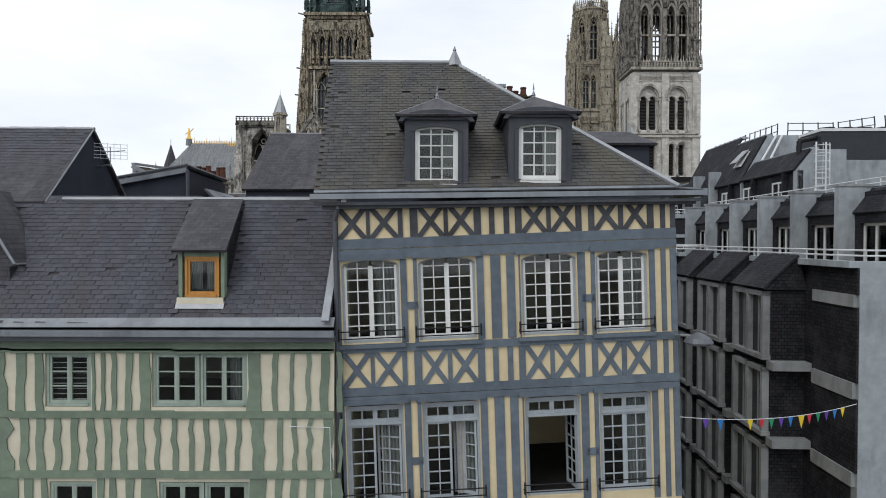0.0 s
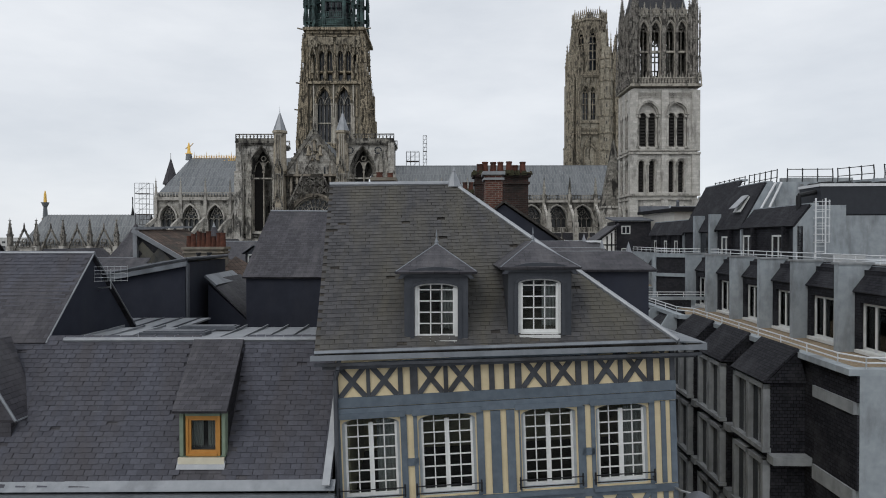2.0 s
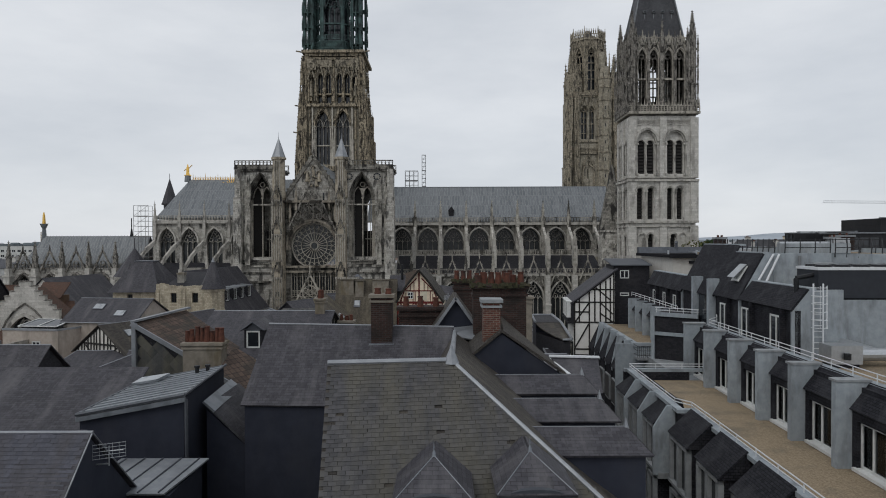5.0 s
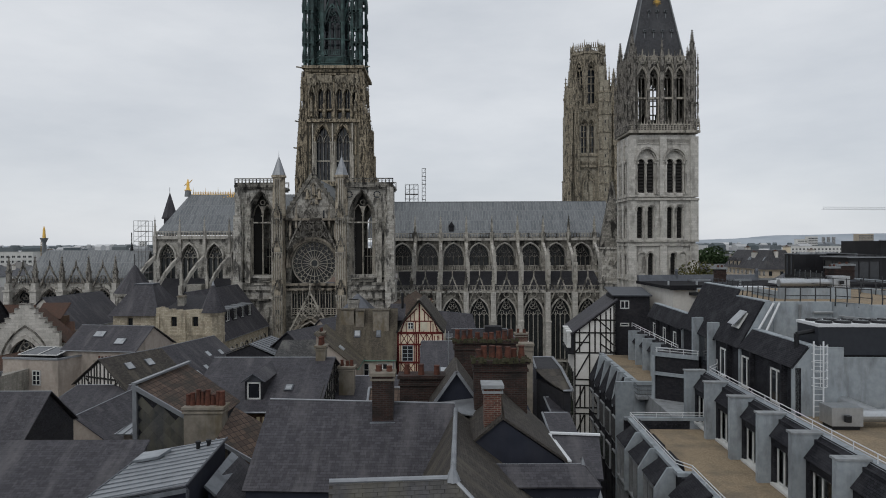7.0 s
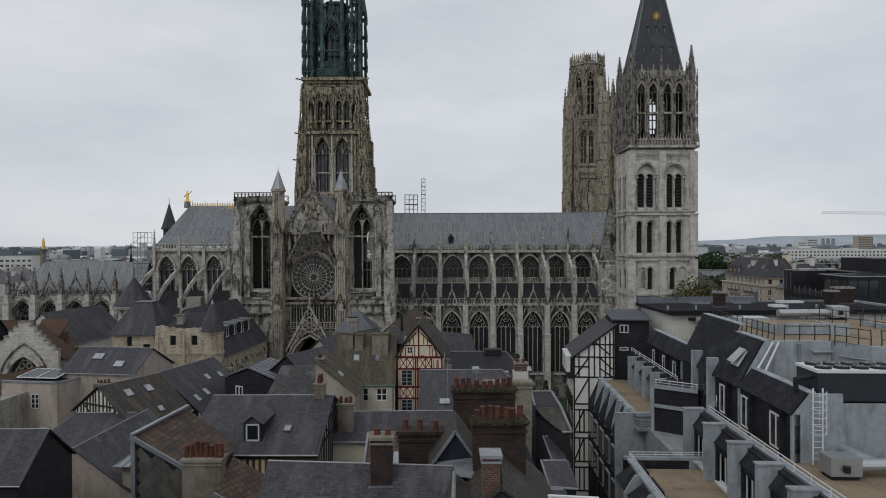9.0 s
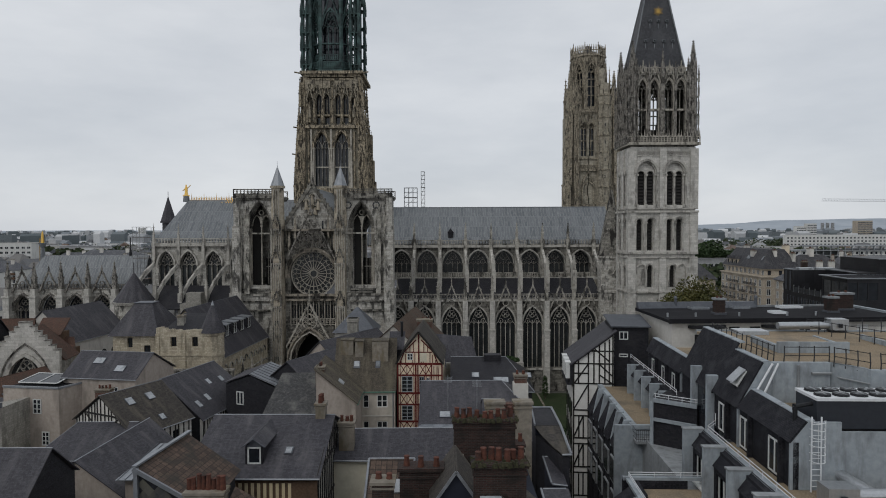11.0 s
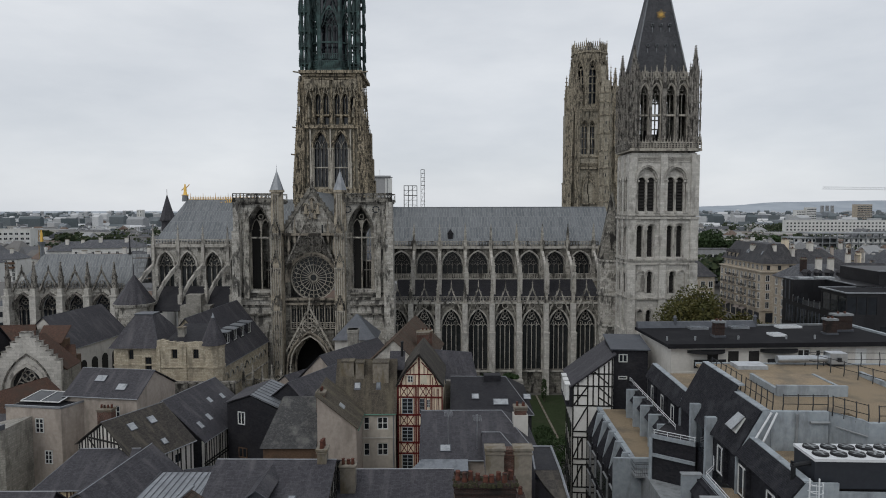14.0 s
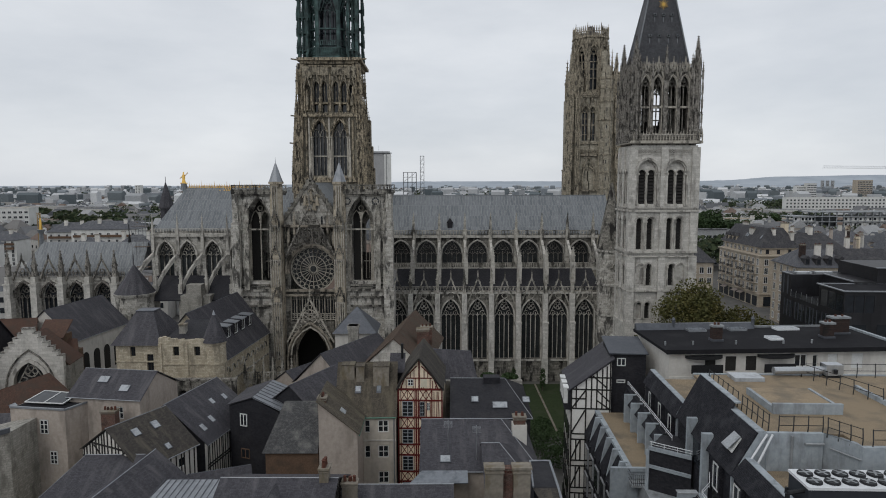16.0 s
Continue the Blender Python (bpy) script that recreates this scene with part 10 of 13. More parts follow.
for i in range(9):
    x = CL[0] - 2.72 + 5.45 * i
    if x < -10:
        continue
    g = cg()
    g.box(x - 0.4, x + 0.4, 134.15, 135.2, 21.5, 30.2)
    pinnacle(g, x, 134.6, 29.8, 0.5, 4.2)
    part("pinnacle", g, STONE_CARVED, clere)
    g = cg()
    g.box(x - 0.42, x + 0.42, 127.6, 129.2, 18, 24.0)
    pinnacle(g, x, 128.3, 23.8, 0.7, 3.6)
    curve = [(128.8, 21.6), (130.2, 23.9), (131.8, 25.7), (133.4, 26.9), (134.6, 27.4)]
    for (ya, za), (yb, zb) in zip(curve, curve[1:]):
        ta, tb = 24.4 + (ya - 128.8) * 0.66, 24.4 + (yb - 128.8) * 0.66
        g.prism([(x - 0.25, ya, za), (x - 0.25, yb, zb), (x - 0.25, yb, tb), (x - 0.25, ya, ta)], (0.5, 0, 0))
    part("flying_buttress", g, STONE_CARVED_WHITE, clere)
g = cg()
g.slab([(-16, 134.9, 29.0), (37.0, 134.9, 29.0), (37.0, 143, 37.0), (-16, 143, 37.0)], 0.15)
g.slab([(-16, 151.1, 29.0), (37.0, 151.1, 29.0), (37.0, 143, 37.0), (-16, 143, 37.0)], 0.15)
nroof = part("nave_roof", g, LEAD, cath, "grey lead nave roof with rolled seams")
g = cg()
for i in range(88):
    x = -15.5 + i * 0.6 + random.uniform(-0.1, 0.1)
    g.prism([(x, 134.9, 29.12), (x + 0.07, 134.9, 29.12), (x + 0.07, 143, 37.12), (x, 143, 37.12)], (0, -0.05, 0.06))
tagged(part("lead_seams", g, LEAD, nroof), kind="stuff")
g = cg()
g.box(1.5, 2.5, 136.0, 138.4, 30.4, 31.6).prism([(1.3, 135.8, 31.5), (2.7, 135.8, 31.5), (2.0, 135.8, 32.5)], (0, 2.5, 0))
part("roof_hatch", g, SLATE_DARK, nroof)
part("ridge_cap", cg().rod((-16, 143, 37.15), (37, 143, 37.15), 0.14, 6), LEAD, nroof)

# crossing tower, slimmer than its crown
LC = -22.7
SHIFT[0] = Matrix.Translation((LC - 0.6, 0, 0)) @ Matrix.Diagonal((0.85, 1, 1, 1)) @ Matrix.Translation((-LC, 0, 0))
g = cg()
arched_wall(g, -29.4, -16.0, 37.0, 54.3, [(-25.4, 3.7, 41.6, 49.8, 3.5), (-20.4, 3.7, 41.6, 49.8, 3.5)], 1.4, 136.5)
g.box(-29.4, -28.4, 137.5, 149.5, 37, 54.3).box(-17.0, -16.0, 137.5, 149.5, 37, 54.3).box(-29.4, -16, 149.5, 150.5, 37, 54.3)
g.box(-28.4, -17, 137.5, 149.5, 53.5, 54.0)
ct = part("crossing_tower", g, STONE_GOLD, cath, "ochre stone crossing tower with twin windows")
for xc in (-25.4, -20.4):
    gothic(cath, "tower_window", xc, 3.7, 41.6, 49.8, 3.5, 4, 137.0, STONE_DIM, 0.13, glass=GLASS_DARK, rose=False)
g = cg()
for xc in (-25.4, -20.4):
    arch_band(g, xc, 3.8, 49.8, 3.6, 0.3, 0.8, 135.9)
    arch_band(g, xc, 3.5, 49.8, 3.3, 0.2, 0.5, 136.4)
    gable(g, xc, 4.6, 50.6, 55.2, 135.9, 0.3, 0.24, False)
for x in (-28.6, -17.1):
    for k in range(2):
        g.box(x - 0.22, x + 0.22, 136.0, 136.6, 40 + k * 7, 46.2 + k * 7)
shafts = cg()
for xc in (-25.4, -20.4):
    shafts.box(xc - 1.85, xc + 1.85, 136.9, 137.15, 45.6, 45.85)
    for s in (-1, 1):
        shafts.cone(xc + s * 2.05, 136.3, 41.2, 49.8, 0.2, 0.2, 8).cone(xc + s * 1.8, 136.7, 41.4, 49.8, 0.13, 0.13, 6)
        shafts.box(xc + s * 2.05 - 0.3, xc + s * 2.05 + 0.3, 136.0, 136.6, 49.5, 49.9)
        arch_band(shafts, xc + s * 0.95, 1.7, 49.6, 1.9, 0.12, 0.25, 137.0)
for x in (-27.9, -22.9, -17.9):
    shafts.box(x - 0.28, x + 0.28, 136.0, 136.6, 41.2, 47.0).box(x - 0.16, x + 0.16, 135.8, 136.2, 47.0, 53.8)
part("window_shaft", shafts, STONE_TRACERY, ct, "pale stone shafts beside the windows")
g.box(-30.2, -15.2, 135.7, 137, 40.2, 41.2).box(-30.6, -14.8, 135.5, 137, 53.9, 54.5)
for i in range(22):
    g.cone(-30.0 + i * 0.7, 135.8, 54.5, 54.95, 0.12, 0.03, 5)
part("tracery", g, STONE_TAN_SOOT_SHADE, ct)
for x, s in ((-30.0, -1), (-15.4, 1)):
    for y in (136.2, 150.6):
        g = cg()
        for z0, z1, w in ((36, 43.5, 2.5), (43.5, 48.5, 2.2), (48.5, 54.5, 1.8)):
            o = s * (0.75 if z0 < 43 else 0.45 if z0 < 48 else 0.15)
            g.box(x + o - w / 2, x + o + w / 2, y - 0.9, y + 0.9, z0, z1)
            for dx in (-0.8, 0.0, 0.8):
                pinnacle(g, x + o + dx * w / 2.2, y - 0.95, z1 - 3.2, 0.36, 4.4)
            gable(g, x + o, w * 0.7, z1 - 3.4, z1 - 0.8, y - 1.0, 0.2, 0.16)
        part("tower_buttress", g, STONE_TAN_SOOT_SHADE, ct)
# its upper stage
UP = (-26.1, -24.1, -21.3, -19.3)
g = cg()
arched_wall(g, -28.8, -16.6, 54.3, 57.0, [(x, 1.25, 54.9, 56.6, 0) for x in UP], 0.8, 137.2)
arched_wall(g, -28.8, -16.6, 57.0, 64.6, [(x, 1.4, 57.1, 60.3, 1.2) for x in UP] + [(-27.9, 0.9, 57.6, 60.0, 0.8), (-17.5, 0.9, 57.6, 60.0, 0.8)], 0.8, 137.2)
g.box(-28.8, -28.0, 138, 149, 54.3, 64.6).box(-17.4, -16.6, 138, 149, 54.3, 64.6).box(-28.8, -16.6, 149, 149.8, 54.3, 64.6)
ct2 = part("crossing_tower_upper", g, STONE_GOLD, cath)
part("dark_louvre", cg().box(-28, -17.4, 138.05, 138.15, 54.6, 62), GLASS_DARK, ct2)
g, pale = cg(), cg()
for xc in UP:
    gable(pale, xc, 1.9, 60.2, 63.2, 136.5, 0.35, 0.24, False)
    arch_band(pale, xc, 1.4, 60.2, 1.2, 0.2, 0.4, 136.85)
    pale.box(xc - 0.95, xc + 0.95, 136.6, 137.2, 62.6, 64.3)
    for k in (-1, 1):
        pale.cone(xc + k * 0.78, 136.95, 54.6, 60.3, 0.1, 0.1, 6)
    g.box(xc - 0.9, xc + 0.9, 136.8, 137.2, 56.65, 56.95)
    g.box(xc - 0.07, xc + 0.07, 137.3, 137.5, 57.1, 61.2)
for x in [-28.4, -27.2, -25.1, -22.7, -20.3, -18.2, -17.0]:
    pinnacle(g, x, 136.6, 55.2, 0.62, 6.0)
    g.cone(x, 136.3, 57.2, 58.9, 0.26, 0.2, 7).cone(x, 136.3, 58.9, 59.3, 0.16, 0.12, 6)
    pinnacle(g, x, 136.95, 60.0, 0.36, 4.2)
g.box(-29.4, -16.0, 136.6, 138, 64.2, 64.7).box(-30.6, -14.8, 135.8, 150.8, 65.5, 66.1).box(-29.8, -15.6, 136.4, 150, 64.9, 65.5)
for x in (-28.2, -17.2):
    pale.ring(x, 136.0, 63.0, 0.95, 0.5, 0.5, 12)
    pale.box(x - 1.15, x + 1.15, 136.2, 137.2, 61.9, 64.3)
    gable(pale, x, 1.9, 59.6, 62.6, 135.9, 0.3, 0.24, False)
    pale.cone(x, 136.0, 56.2, 58.2, 0.36, 0.26, 7).cone(x, 136.0, 58.2, 58.7, 0.2, 0.14, 6)
part("tracery", g, STONE_TAN_SOOT_SHADE, ct2)
part("canopy_work", pale, STONE_CARVED_GOLD, ct2, "pale ochre canopies, panels and worn figures")
for x in (-29.7, -16.2):
    g = cg()
    g.box(x - 0.9, x + 0.9, 136.4, 138.4, 54.3, 65.0)
    for dx in (-0.7, 0.1, 0.8):
        for z in (54.8, 58.6):
            pinnacle(g, x + dx, 136.3, z, 0.4, 5.0)
    arch_band(g, x, 1.0, 60.5, 1.0, 0.18, 0.25, 136.15)
    part("corner_turret", g, STONE_TAN_SOOT_SHADE, ct2)
for z, x0, x1 in ((54.0, -30.8, -14.7), (65.6, -30.4, -14.9), (48.3, -31.2, -14.0)):
    for x, k in ((x0, -1), (x1, 1)):
        part("gargoyle", cg().rod((x, 136.0, z), (x + k * 1.5, 135.6, z + 0.15), 0.16, 5), STONE_TAN_SOOT_SHADE, ct)
for x, k in ((-30.6, -1), (-14.9, 1)):
    for j, (z, o, hh) in enumerate(((38, 1.5, 8.5), (43.0, 1.1, 8.5), (48.0, 0.7, 8.5), (53.5, 0.25, 7.0), (58.5, 0.0, 6.5))):
        for y in (135.9, 139.5, 143.5):
            part("tower_pinnacle", pinnacle(cg(), x + k * o, y, z, 0.55, hh, 4), STONE_TAN_SOOT_SHADE, ct)
# the iron spire
SHIFT[0] = Matrix.Translation((-1.0, 0, 0))
g = cg()
for k, (z0, z1, r0, r1) in enumerate(((66.1, 66.9, 6.5, 6.3), (66.9, 68.6, 5.6, 5.6))):
    g.cone(LC, 143.2, z0, z1, r0, r1, 8, math.pi / 8)
iron = part("iron_spire", g, COPPER, cath, "blackened green cast-iron spire")
g = cg()
for x in [LC - 5.2, LC + 5.2]:
    for y in (138.3, 148.2):
        for dx, dy in ((-0.85, -0.85), (0.85, -0.85), (0.85, 0.85), (-0.85, 0.85)):
            g.box(x + dx - 0.2, x + dx + 0.2, y + dy - 0.2, y + dy + 0.2, 66, 84)
        for z in (67.6, 71.2, 74.4, 78.4, 82.4):
            g.box(x - 1.12, x + 1.12, y - 1.12, y + 1.12, z, z + 0.22)
            for dx, dy in ((-1.1, -1.1), (1.1, -1.1), (0, -1.15), (-1.1, 1.1), (1.1, 1.1)):
                pinnacle(g, x + dx, y + dy, z - 0.6, 0.3, 3.2, 3)
            for s in (-0.42, 0.42):
                arch_band(g, x + s, 0.62, z - 1.1, 0.7, 0.1, 0.1, y - 0.95)
        g.cone(x, y, 84, 92, 1.3, 0.05, 8)
        g.cone(x, y, 66, 84, 0.22, 0.22, 6)
part("corner_turret", g, COPPER, iron)
for i in range(8):
    a = 2 * math.pi * (i + 0.5) / 8 - math.pi / 2
    r = 5.6
    px, py = LC + r * math.cos(a), 143.2 + r * math.sin(a)
    g = cg()
    m = Matrix.Translation((LC, 143.2, 0)) @ Matrix.Rotation(a - math.pi / 8 + math.pi / 2, 4, "Z")
    mm = cg().m @ m
    g.m = mm
    rr = -5.3
    tracery(g, 0, 3.2, 69.0, 76.0, 3.6, 3, 0.16, rr, 0.3)
    arch_band(g, 0, 3.3, 76.0, 3.7, 0.35, 0.5, rr - 0.1)
    gable(g, 0, 4.0, 77.0, 83.0, rr - 0.2, 0.3, 0.24)
    g.box(-2.35, -1.85, rr - 0.3, rr + 0.4, 66, 84).box(1.85, 2.35, rr - 0.3, rr + 0.4, 66, 84)
    balustrade(g, -2.3, 2.3, rr - 0.7, 66.9, 1.6, 0.4, 0.15)
    balustrade(g, -1.9, 1.9, rr - 0.3, 68.9, 1.1, 0.4, 0.12)
    for z in (72.2, 84.0):
        g.box(-2.3, 2.3, rr - 0.2, rr + 0.3, z, z + 0.3)
    part("spire_bay", g, COPPER, iron)
part("spire_core", cg().cone(LC, 143.2, 66, 84, 3.6, 3.2, 8, math.pi / 8), GLASS_DARK, iron)
g = cg()
for i in range(8):
    a = 2 * math.pi * (i + 0.5) / 8
    g.beam((LC + 5.2 * math.cos(a), 143.2 + 5.2 * math.sin(a), 84), (LC, 143.2, 150), 0.5, 0.4)
for k in range(9):
    f = k / 10
    g.ring(LC, 143.2, 85 + f * 62, 5.0 * (1 - f), 0.3, 0.4, 8, "z")
part("spire_frame", g, COPPER, iron)

# north-west tower, cleaned stone below and late gothic above
SHIFT[0] = Matrix()
A0, A1, AY, AB = 32.3, 43.5, 108.3, 115.4
UPPER_LIGHTS = ((34.28, 1.2), (35.82, 1.2), (39.18, 1.2), (40.77, 1.2))
MIDDLE_LIGHTS = ((33.95, 0.98), (35.75, 0.98), (39.05, 0.98), (40.75, 0.98))
LOWER_LIGHTS = ((35.8, 0.9), (39.63, 0.9))
g = cg()
g.box(A0 - 0.7, A1 + 0.7, AY - 0.6, AB + 0.7, 0, 12.0).box(A0 - 0.35, A1 + 0.45, AY - 0.3, AB + 0.4, 12.0, 15.6)
part("tower_base", g, STONE_WHITE, cath)
g = cg()
arched_wall(g, A0, A1, 15.6, 21.4, [(34.2, 0.9, 16.5, 19.0, 0.45), (35.7, 0.85, 16.5, 19.0, 0.45), (39.6, 0.85, 16.5, 19.0, 0.45)], 0.8, AY)
arched_wall(g, A0, A1, 21.4, 28.0, [(x, w, 22.3, 25.65, 0.45) for x, w in LOWER_LIGHTS], 0.8, AY)
arched_wall(g, A0, A1, 28.0, 35.5, [(x, w, 28.6, 33.5, 0.5) for x, w in MIDDLE_LIGHTS], 0.8, AY)
arched_wall(g, A0, A1, 35.5, 46.3, [(x, 3.5, 36.4, 41.9, 2.0) for x in (35.05, 39.97)], 0.35, AY)
arched_wall(g, A0, A1, 35.5, 46.3, [(x, w, 36.4, 41.6, 0.6) for x, w in UPPER_LIGHTS], 0.44, AY + 0.36)
g.box(A0, A0 + 0.8, AY + 0.8, AB, 15.6, 46.3).box(A1 - 0.8, A1, AY + 0.8, AB, 15.6, 46.3).box(A0, A1, AB, AB + 0.8, 15.6, 46.3).box(A0 + 0.8, A1 - 0.8, AY + 0.8, AB, 45.8, 46.2)
tow = part("west_tower", g, STONE_WHITE, cath, "square west tower of pale cleaned limestone")
# blind niches beside the lower lights, their backs a little way in
for x, z0, z1, w in ((34.2, 22.6, 25.5, 1.2), (41.25, 22.6, 25.5, 1.2), (34.2, 16.5, 19.0, 0.9)):
    g = cg().box(x - w / 2, x + w / 2, AY - 0.03 if z0 > 20 else AY + 0.35, AY + 0.5, z0, z1)
    arch_band(g, x, w, z1, w * 0.5, 0.24, 0.4, AY - 0.26)
    for k in (-1, 1):
        g.box(x + k * (w / 2 + 0.14) - 0.12, x + k * (w / 2 + 0.14) + 0.12, AY - 0.24, AY + 0.1, z0, z1)
    part("blind_niche", g, STONE_CARVED_WHITE, tow)
for x, w in LOWER_LIGHTS + ((35.7, 0.85), (39.6, 0.85)):
    low = w < 0.88
    z0, z1 = (16.5, 19.0) if low else (22.3, 25.65)
    g = arch_band(cg(), x, w + 0.1, z1, w / 2 + 0.05, 0.26, 0.36, AY - 0.24)
    for k in (-1, 1):
        g.cone(x + k * (w / 2 + 0.2), AY - 0.1, z0, z1, 0.13, 0.13, 8)
        g.box(x + k * (w / 2 + 0.2) - 0.2, x + k * (w / 2 + 0.2) + 0.2, AY - 0.27, AY + 0.1, z1 - 0.25, z1 + 0.04)
    part("window_arch", g, STONE_CARVED_WHITE, tow)
for x, w in MIDDLE_LIGHTS:
    g = arch_band(cg(), x, w + 0.12, 33.5, 0.56, 0.2, 0.3, AY - 0.2)
    arch_band(g, x, w + 0.52, 33.5, 0.76, 0.2, 0.36, AY - 0.33)
    for k in (-1, 1):
        g.cone(x + k * 0.66, AY - 0.12, 28.6, 33.3, 0.13, 0.13, 8)
        g.box(x + k * 0.7 - 0.2, x + k * 0.7 + 0.2, AY - 0.32, AY + 0.1, 33.25, 33.52)
    part("window_arch", g, STONE_CARVED_WHITE, tow)
for xc in (35.05, 39.97):
    g = arch_band(cg(), xc, 3.5, 41.9, 2.0, 0.38, 0.45, AY - 0.4)
    arch_band(g, xc, 3.05, 41.9, 1.75, 0.22, 0.5, AY - 0.06)
    for x in (xc - 0.79, xc + 0.79):
        arch_band(g, x, 1.24, 41.6, 0.62, 0.15, 0.25, AY + 0.2)
    for dx in (-1.86, -1.55, 0.0, 1.55, 1.86):
        g.cone(xc + dx, AY + (-0.14 if abs(dx) > 1.8 else 0.16), 36.4, 41.4, 0.14, 0.14, 8)
        g.box(xc + dx - 0.2, xc + dx + 0.2, AY - 0.32, AY + 0.1, 41.35, 41.7)
        g.box(xc + dx - 0.2, xc + dx + 0.2, AY - 0.31, AY + 0.1, 36.1, 36.5)
    part("great_arch", g, STONE_CARVED_WHITE, tow)
for z, h, o in ((21.3, 0.25, 0.42), (27.3, 0.22, 0.34), (28.0, 0.35, 0.42), (35.1, 0.35, 0.46), (35.65, 0.2, 0.36), (44.75, 0.14, 0.12)):
    part("string_course", cg().box(A0 - o, A1 + o, AY - o, AB + o, z, z + h), STONE_CARVED_WHITE, tow)
g = cg()
for x0, x1 in ((33.4, 37.3), (38.5, 42.5)):
    for i in range(9):
        x = x0 + i * (x1 - x0) / 9
        w = (x1 - x0) / 18
        for z in (45.02, 45.34):
            g.beam((x, AY - 0.05, z), (x + w, AY - 0.05, z + 0.3), 0.1, 0.1)
            g.beam((x + w, AY - 0.05, z + 0.3), (x + 2 * w, AY - 0.05, z), 0.1, 0.1)
part("zigzag_frieze", g, STONE_CARVED_WHITE, tow)
for x, w in ((A0 + 0.33, 1.1), (37.93, 0.92), (A1 - 0.27, 1.1)):
    g = cg()
    for z0, z1, o in ((15.0, 21.3, 0.36), (21.55, 27.3, 0.3), (28.35, 35.1, 0.3), (35.85, 46.0, 0.24)):
        g.box(x - w / 2, x + w / 2, AY - o, AY + 0.2, z0, z1)
        for k in (-1, 1):
            g.cone(x + k * (w / 2 + 0.05), AY - o * 0.6, z0, z1, 0.12, 0.12, 6)
    part("pilaster", g, STONE_WHITE, tow)
for y in (AY + 0.75, 112.1, AB - 0.3):
    part("pilaster", cg().box(A0 - 0.28, A0 + 0.2, y - 0.5, y + 0.5, 15.0, 46.0), STONE_WHITE, tow)
for z0, z1, lights in ((28.6, 34.1, MIDDLE_LIGHTS), (36.4, 42.3, UPPER_LIGHTS), (22.3, 26.1, LOWER_LIGHTS), (16.5, 19.5, ((35.7, 0.9), (39.6, 0.9)))):
    for x, w in lights:
        g = cg()
        for k in range(int((z1 - z0) / 0.55)):
            z = z0 + k * 0.55
            g.prism([(x - 0.6, AY + 0.5, z), (x + 0.6, AY + 0.5, z), (x + 0.6, AY + 0.78, z + 0.4), (x - 0.6, AY + 0.78, z + 0.4)], (0, 0, 0.06))
        g.box(x - 0.66, x + 0.66, AY + 0.82, AY + 0.88, z0 - 0.2, z1 + 0.1)
        part("louvre", g, TIMBER_DARK, tow)
# side face towards the nave
for z0, z1, ys in ((22.3, 25.6, (110.6, 113.6)), (28.6, 33.5, (110.0, 111.2, 113.1, 114.3)), (36.4, 41.6, (110.0, 111.2, 113.1, 114.3))):
    for y in ys:
        part("side_louvre", cg().box(A0 - 0.06, A0 + 0.02, y - 0.4, y + 0.4, z0, z1 + 0.3), TIMBER_DARK, tow)
        g = cg()
        for k in (-1, 1):
            g.cone(A0 - 0.1, y + k * 0.5, z0, z1, 0.12, 0.12, 6)
            g.beam((A0 - 0.14, y + k * 0.52, z1), (A0 - 0.14, y + k * 0.02, z1 + 0.8), 0.28, 0.26)
        part("window_arch", g, STONE_CARVED_WHITE, tow)
# belfry
C0, C1, CY, CB = 32.6, 43.3, 108.7, 115.2
BELFRY_LIGHTS = ((34.42, 1.3), (36.42, 1.43), (38.92, 1.36), (40.92, 1.49))
g = cg()
arched_wall(g, C0, C1, 46.3, 58.8, [(x, w, 48.35, 56.2, 1.5) for x, w in BELFRY_LIGHTS], 0.7, CY)
arched_wall(g, C0, C1, 46.3, 58.8, [(35.8, 0.6, 50.2, 55.6, 0.9), (38.6, 1.35, 50.2, 55.6, 1.2), (40.7, 0.5, 50.2, 55.6, 0.7)], 0.7, CB)
g.box(C0, C0 + 0.9, CY + 0.7, CB, 46.3, 58.8).box(C1 - 0.5, C1, CY + 0.7, CB, 46.3, 58.8)
bel = part("belfry", g, STONE_DIM, cath, "brown-grey flamboyant belfry with open windows")
for x, w in BELFRY_LIGHTS:
    g = tracery(cg(), x, w, 48.35, 56.2, 1.5, 2, 0.13, CY + 0.3, 0.22)
    part("tracery", g, STONE_DIM, bel)
    g = arch_band(cg(), x, w + 0.05, 56.2, 1.55, 0.18, 0.5, CY - 0.2)
    arch_band(g, x, w + 0.4, 56.2, 1.75, 0.14, 0.6, CY - 0.34)
    gable(g, x, w + 0.7, 57.0, 60.2, CY - 0.4, 0.22, 0.2, False)
    for k in (-1, 1):
        g.cone(x + k * (w / 2 + 0.1), CY - 0.1, 48.0, 56.2, 0.1, 0.1, 6)
        pinnacle(g, x + k * w * 0.36, CY - 0.3, 58.6, 0.2, 1.7, 2)
    part("window_arch", g, STONE_TRACERY, bel)
for xa, xb in ((33.4, 37.5), (38.1, 42.0)):
    part("transom", cg().box(xa, xb, CY - 0.16, CY + 0.5, 52.5, 52.82), STONE_TRACERY, bel)
for x, w in ((35.8, 0.6), (38.6, 1.35), (40.7, 0.5)):
    g = tracery(cg(), x, w, 50.2, 55.6, 1.1, 2, 0.14, CB + 0.2, 0.2)
    for z in (51.0, 52.6, 53.6):
        g.box(x - w / 2, x + w / 2, CB + 0.2, CB + 0.4, z, z + 0.2)
    part("rear_tracery", g, STONE_DIM, bel)
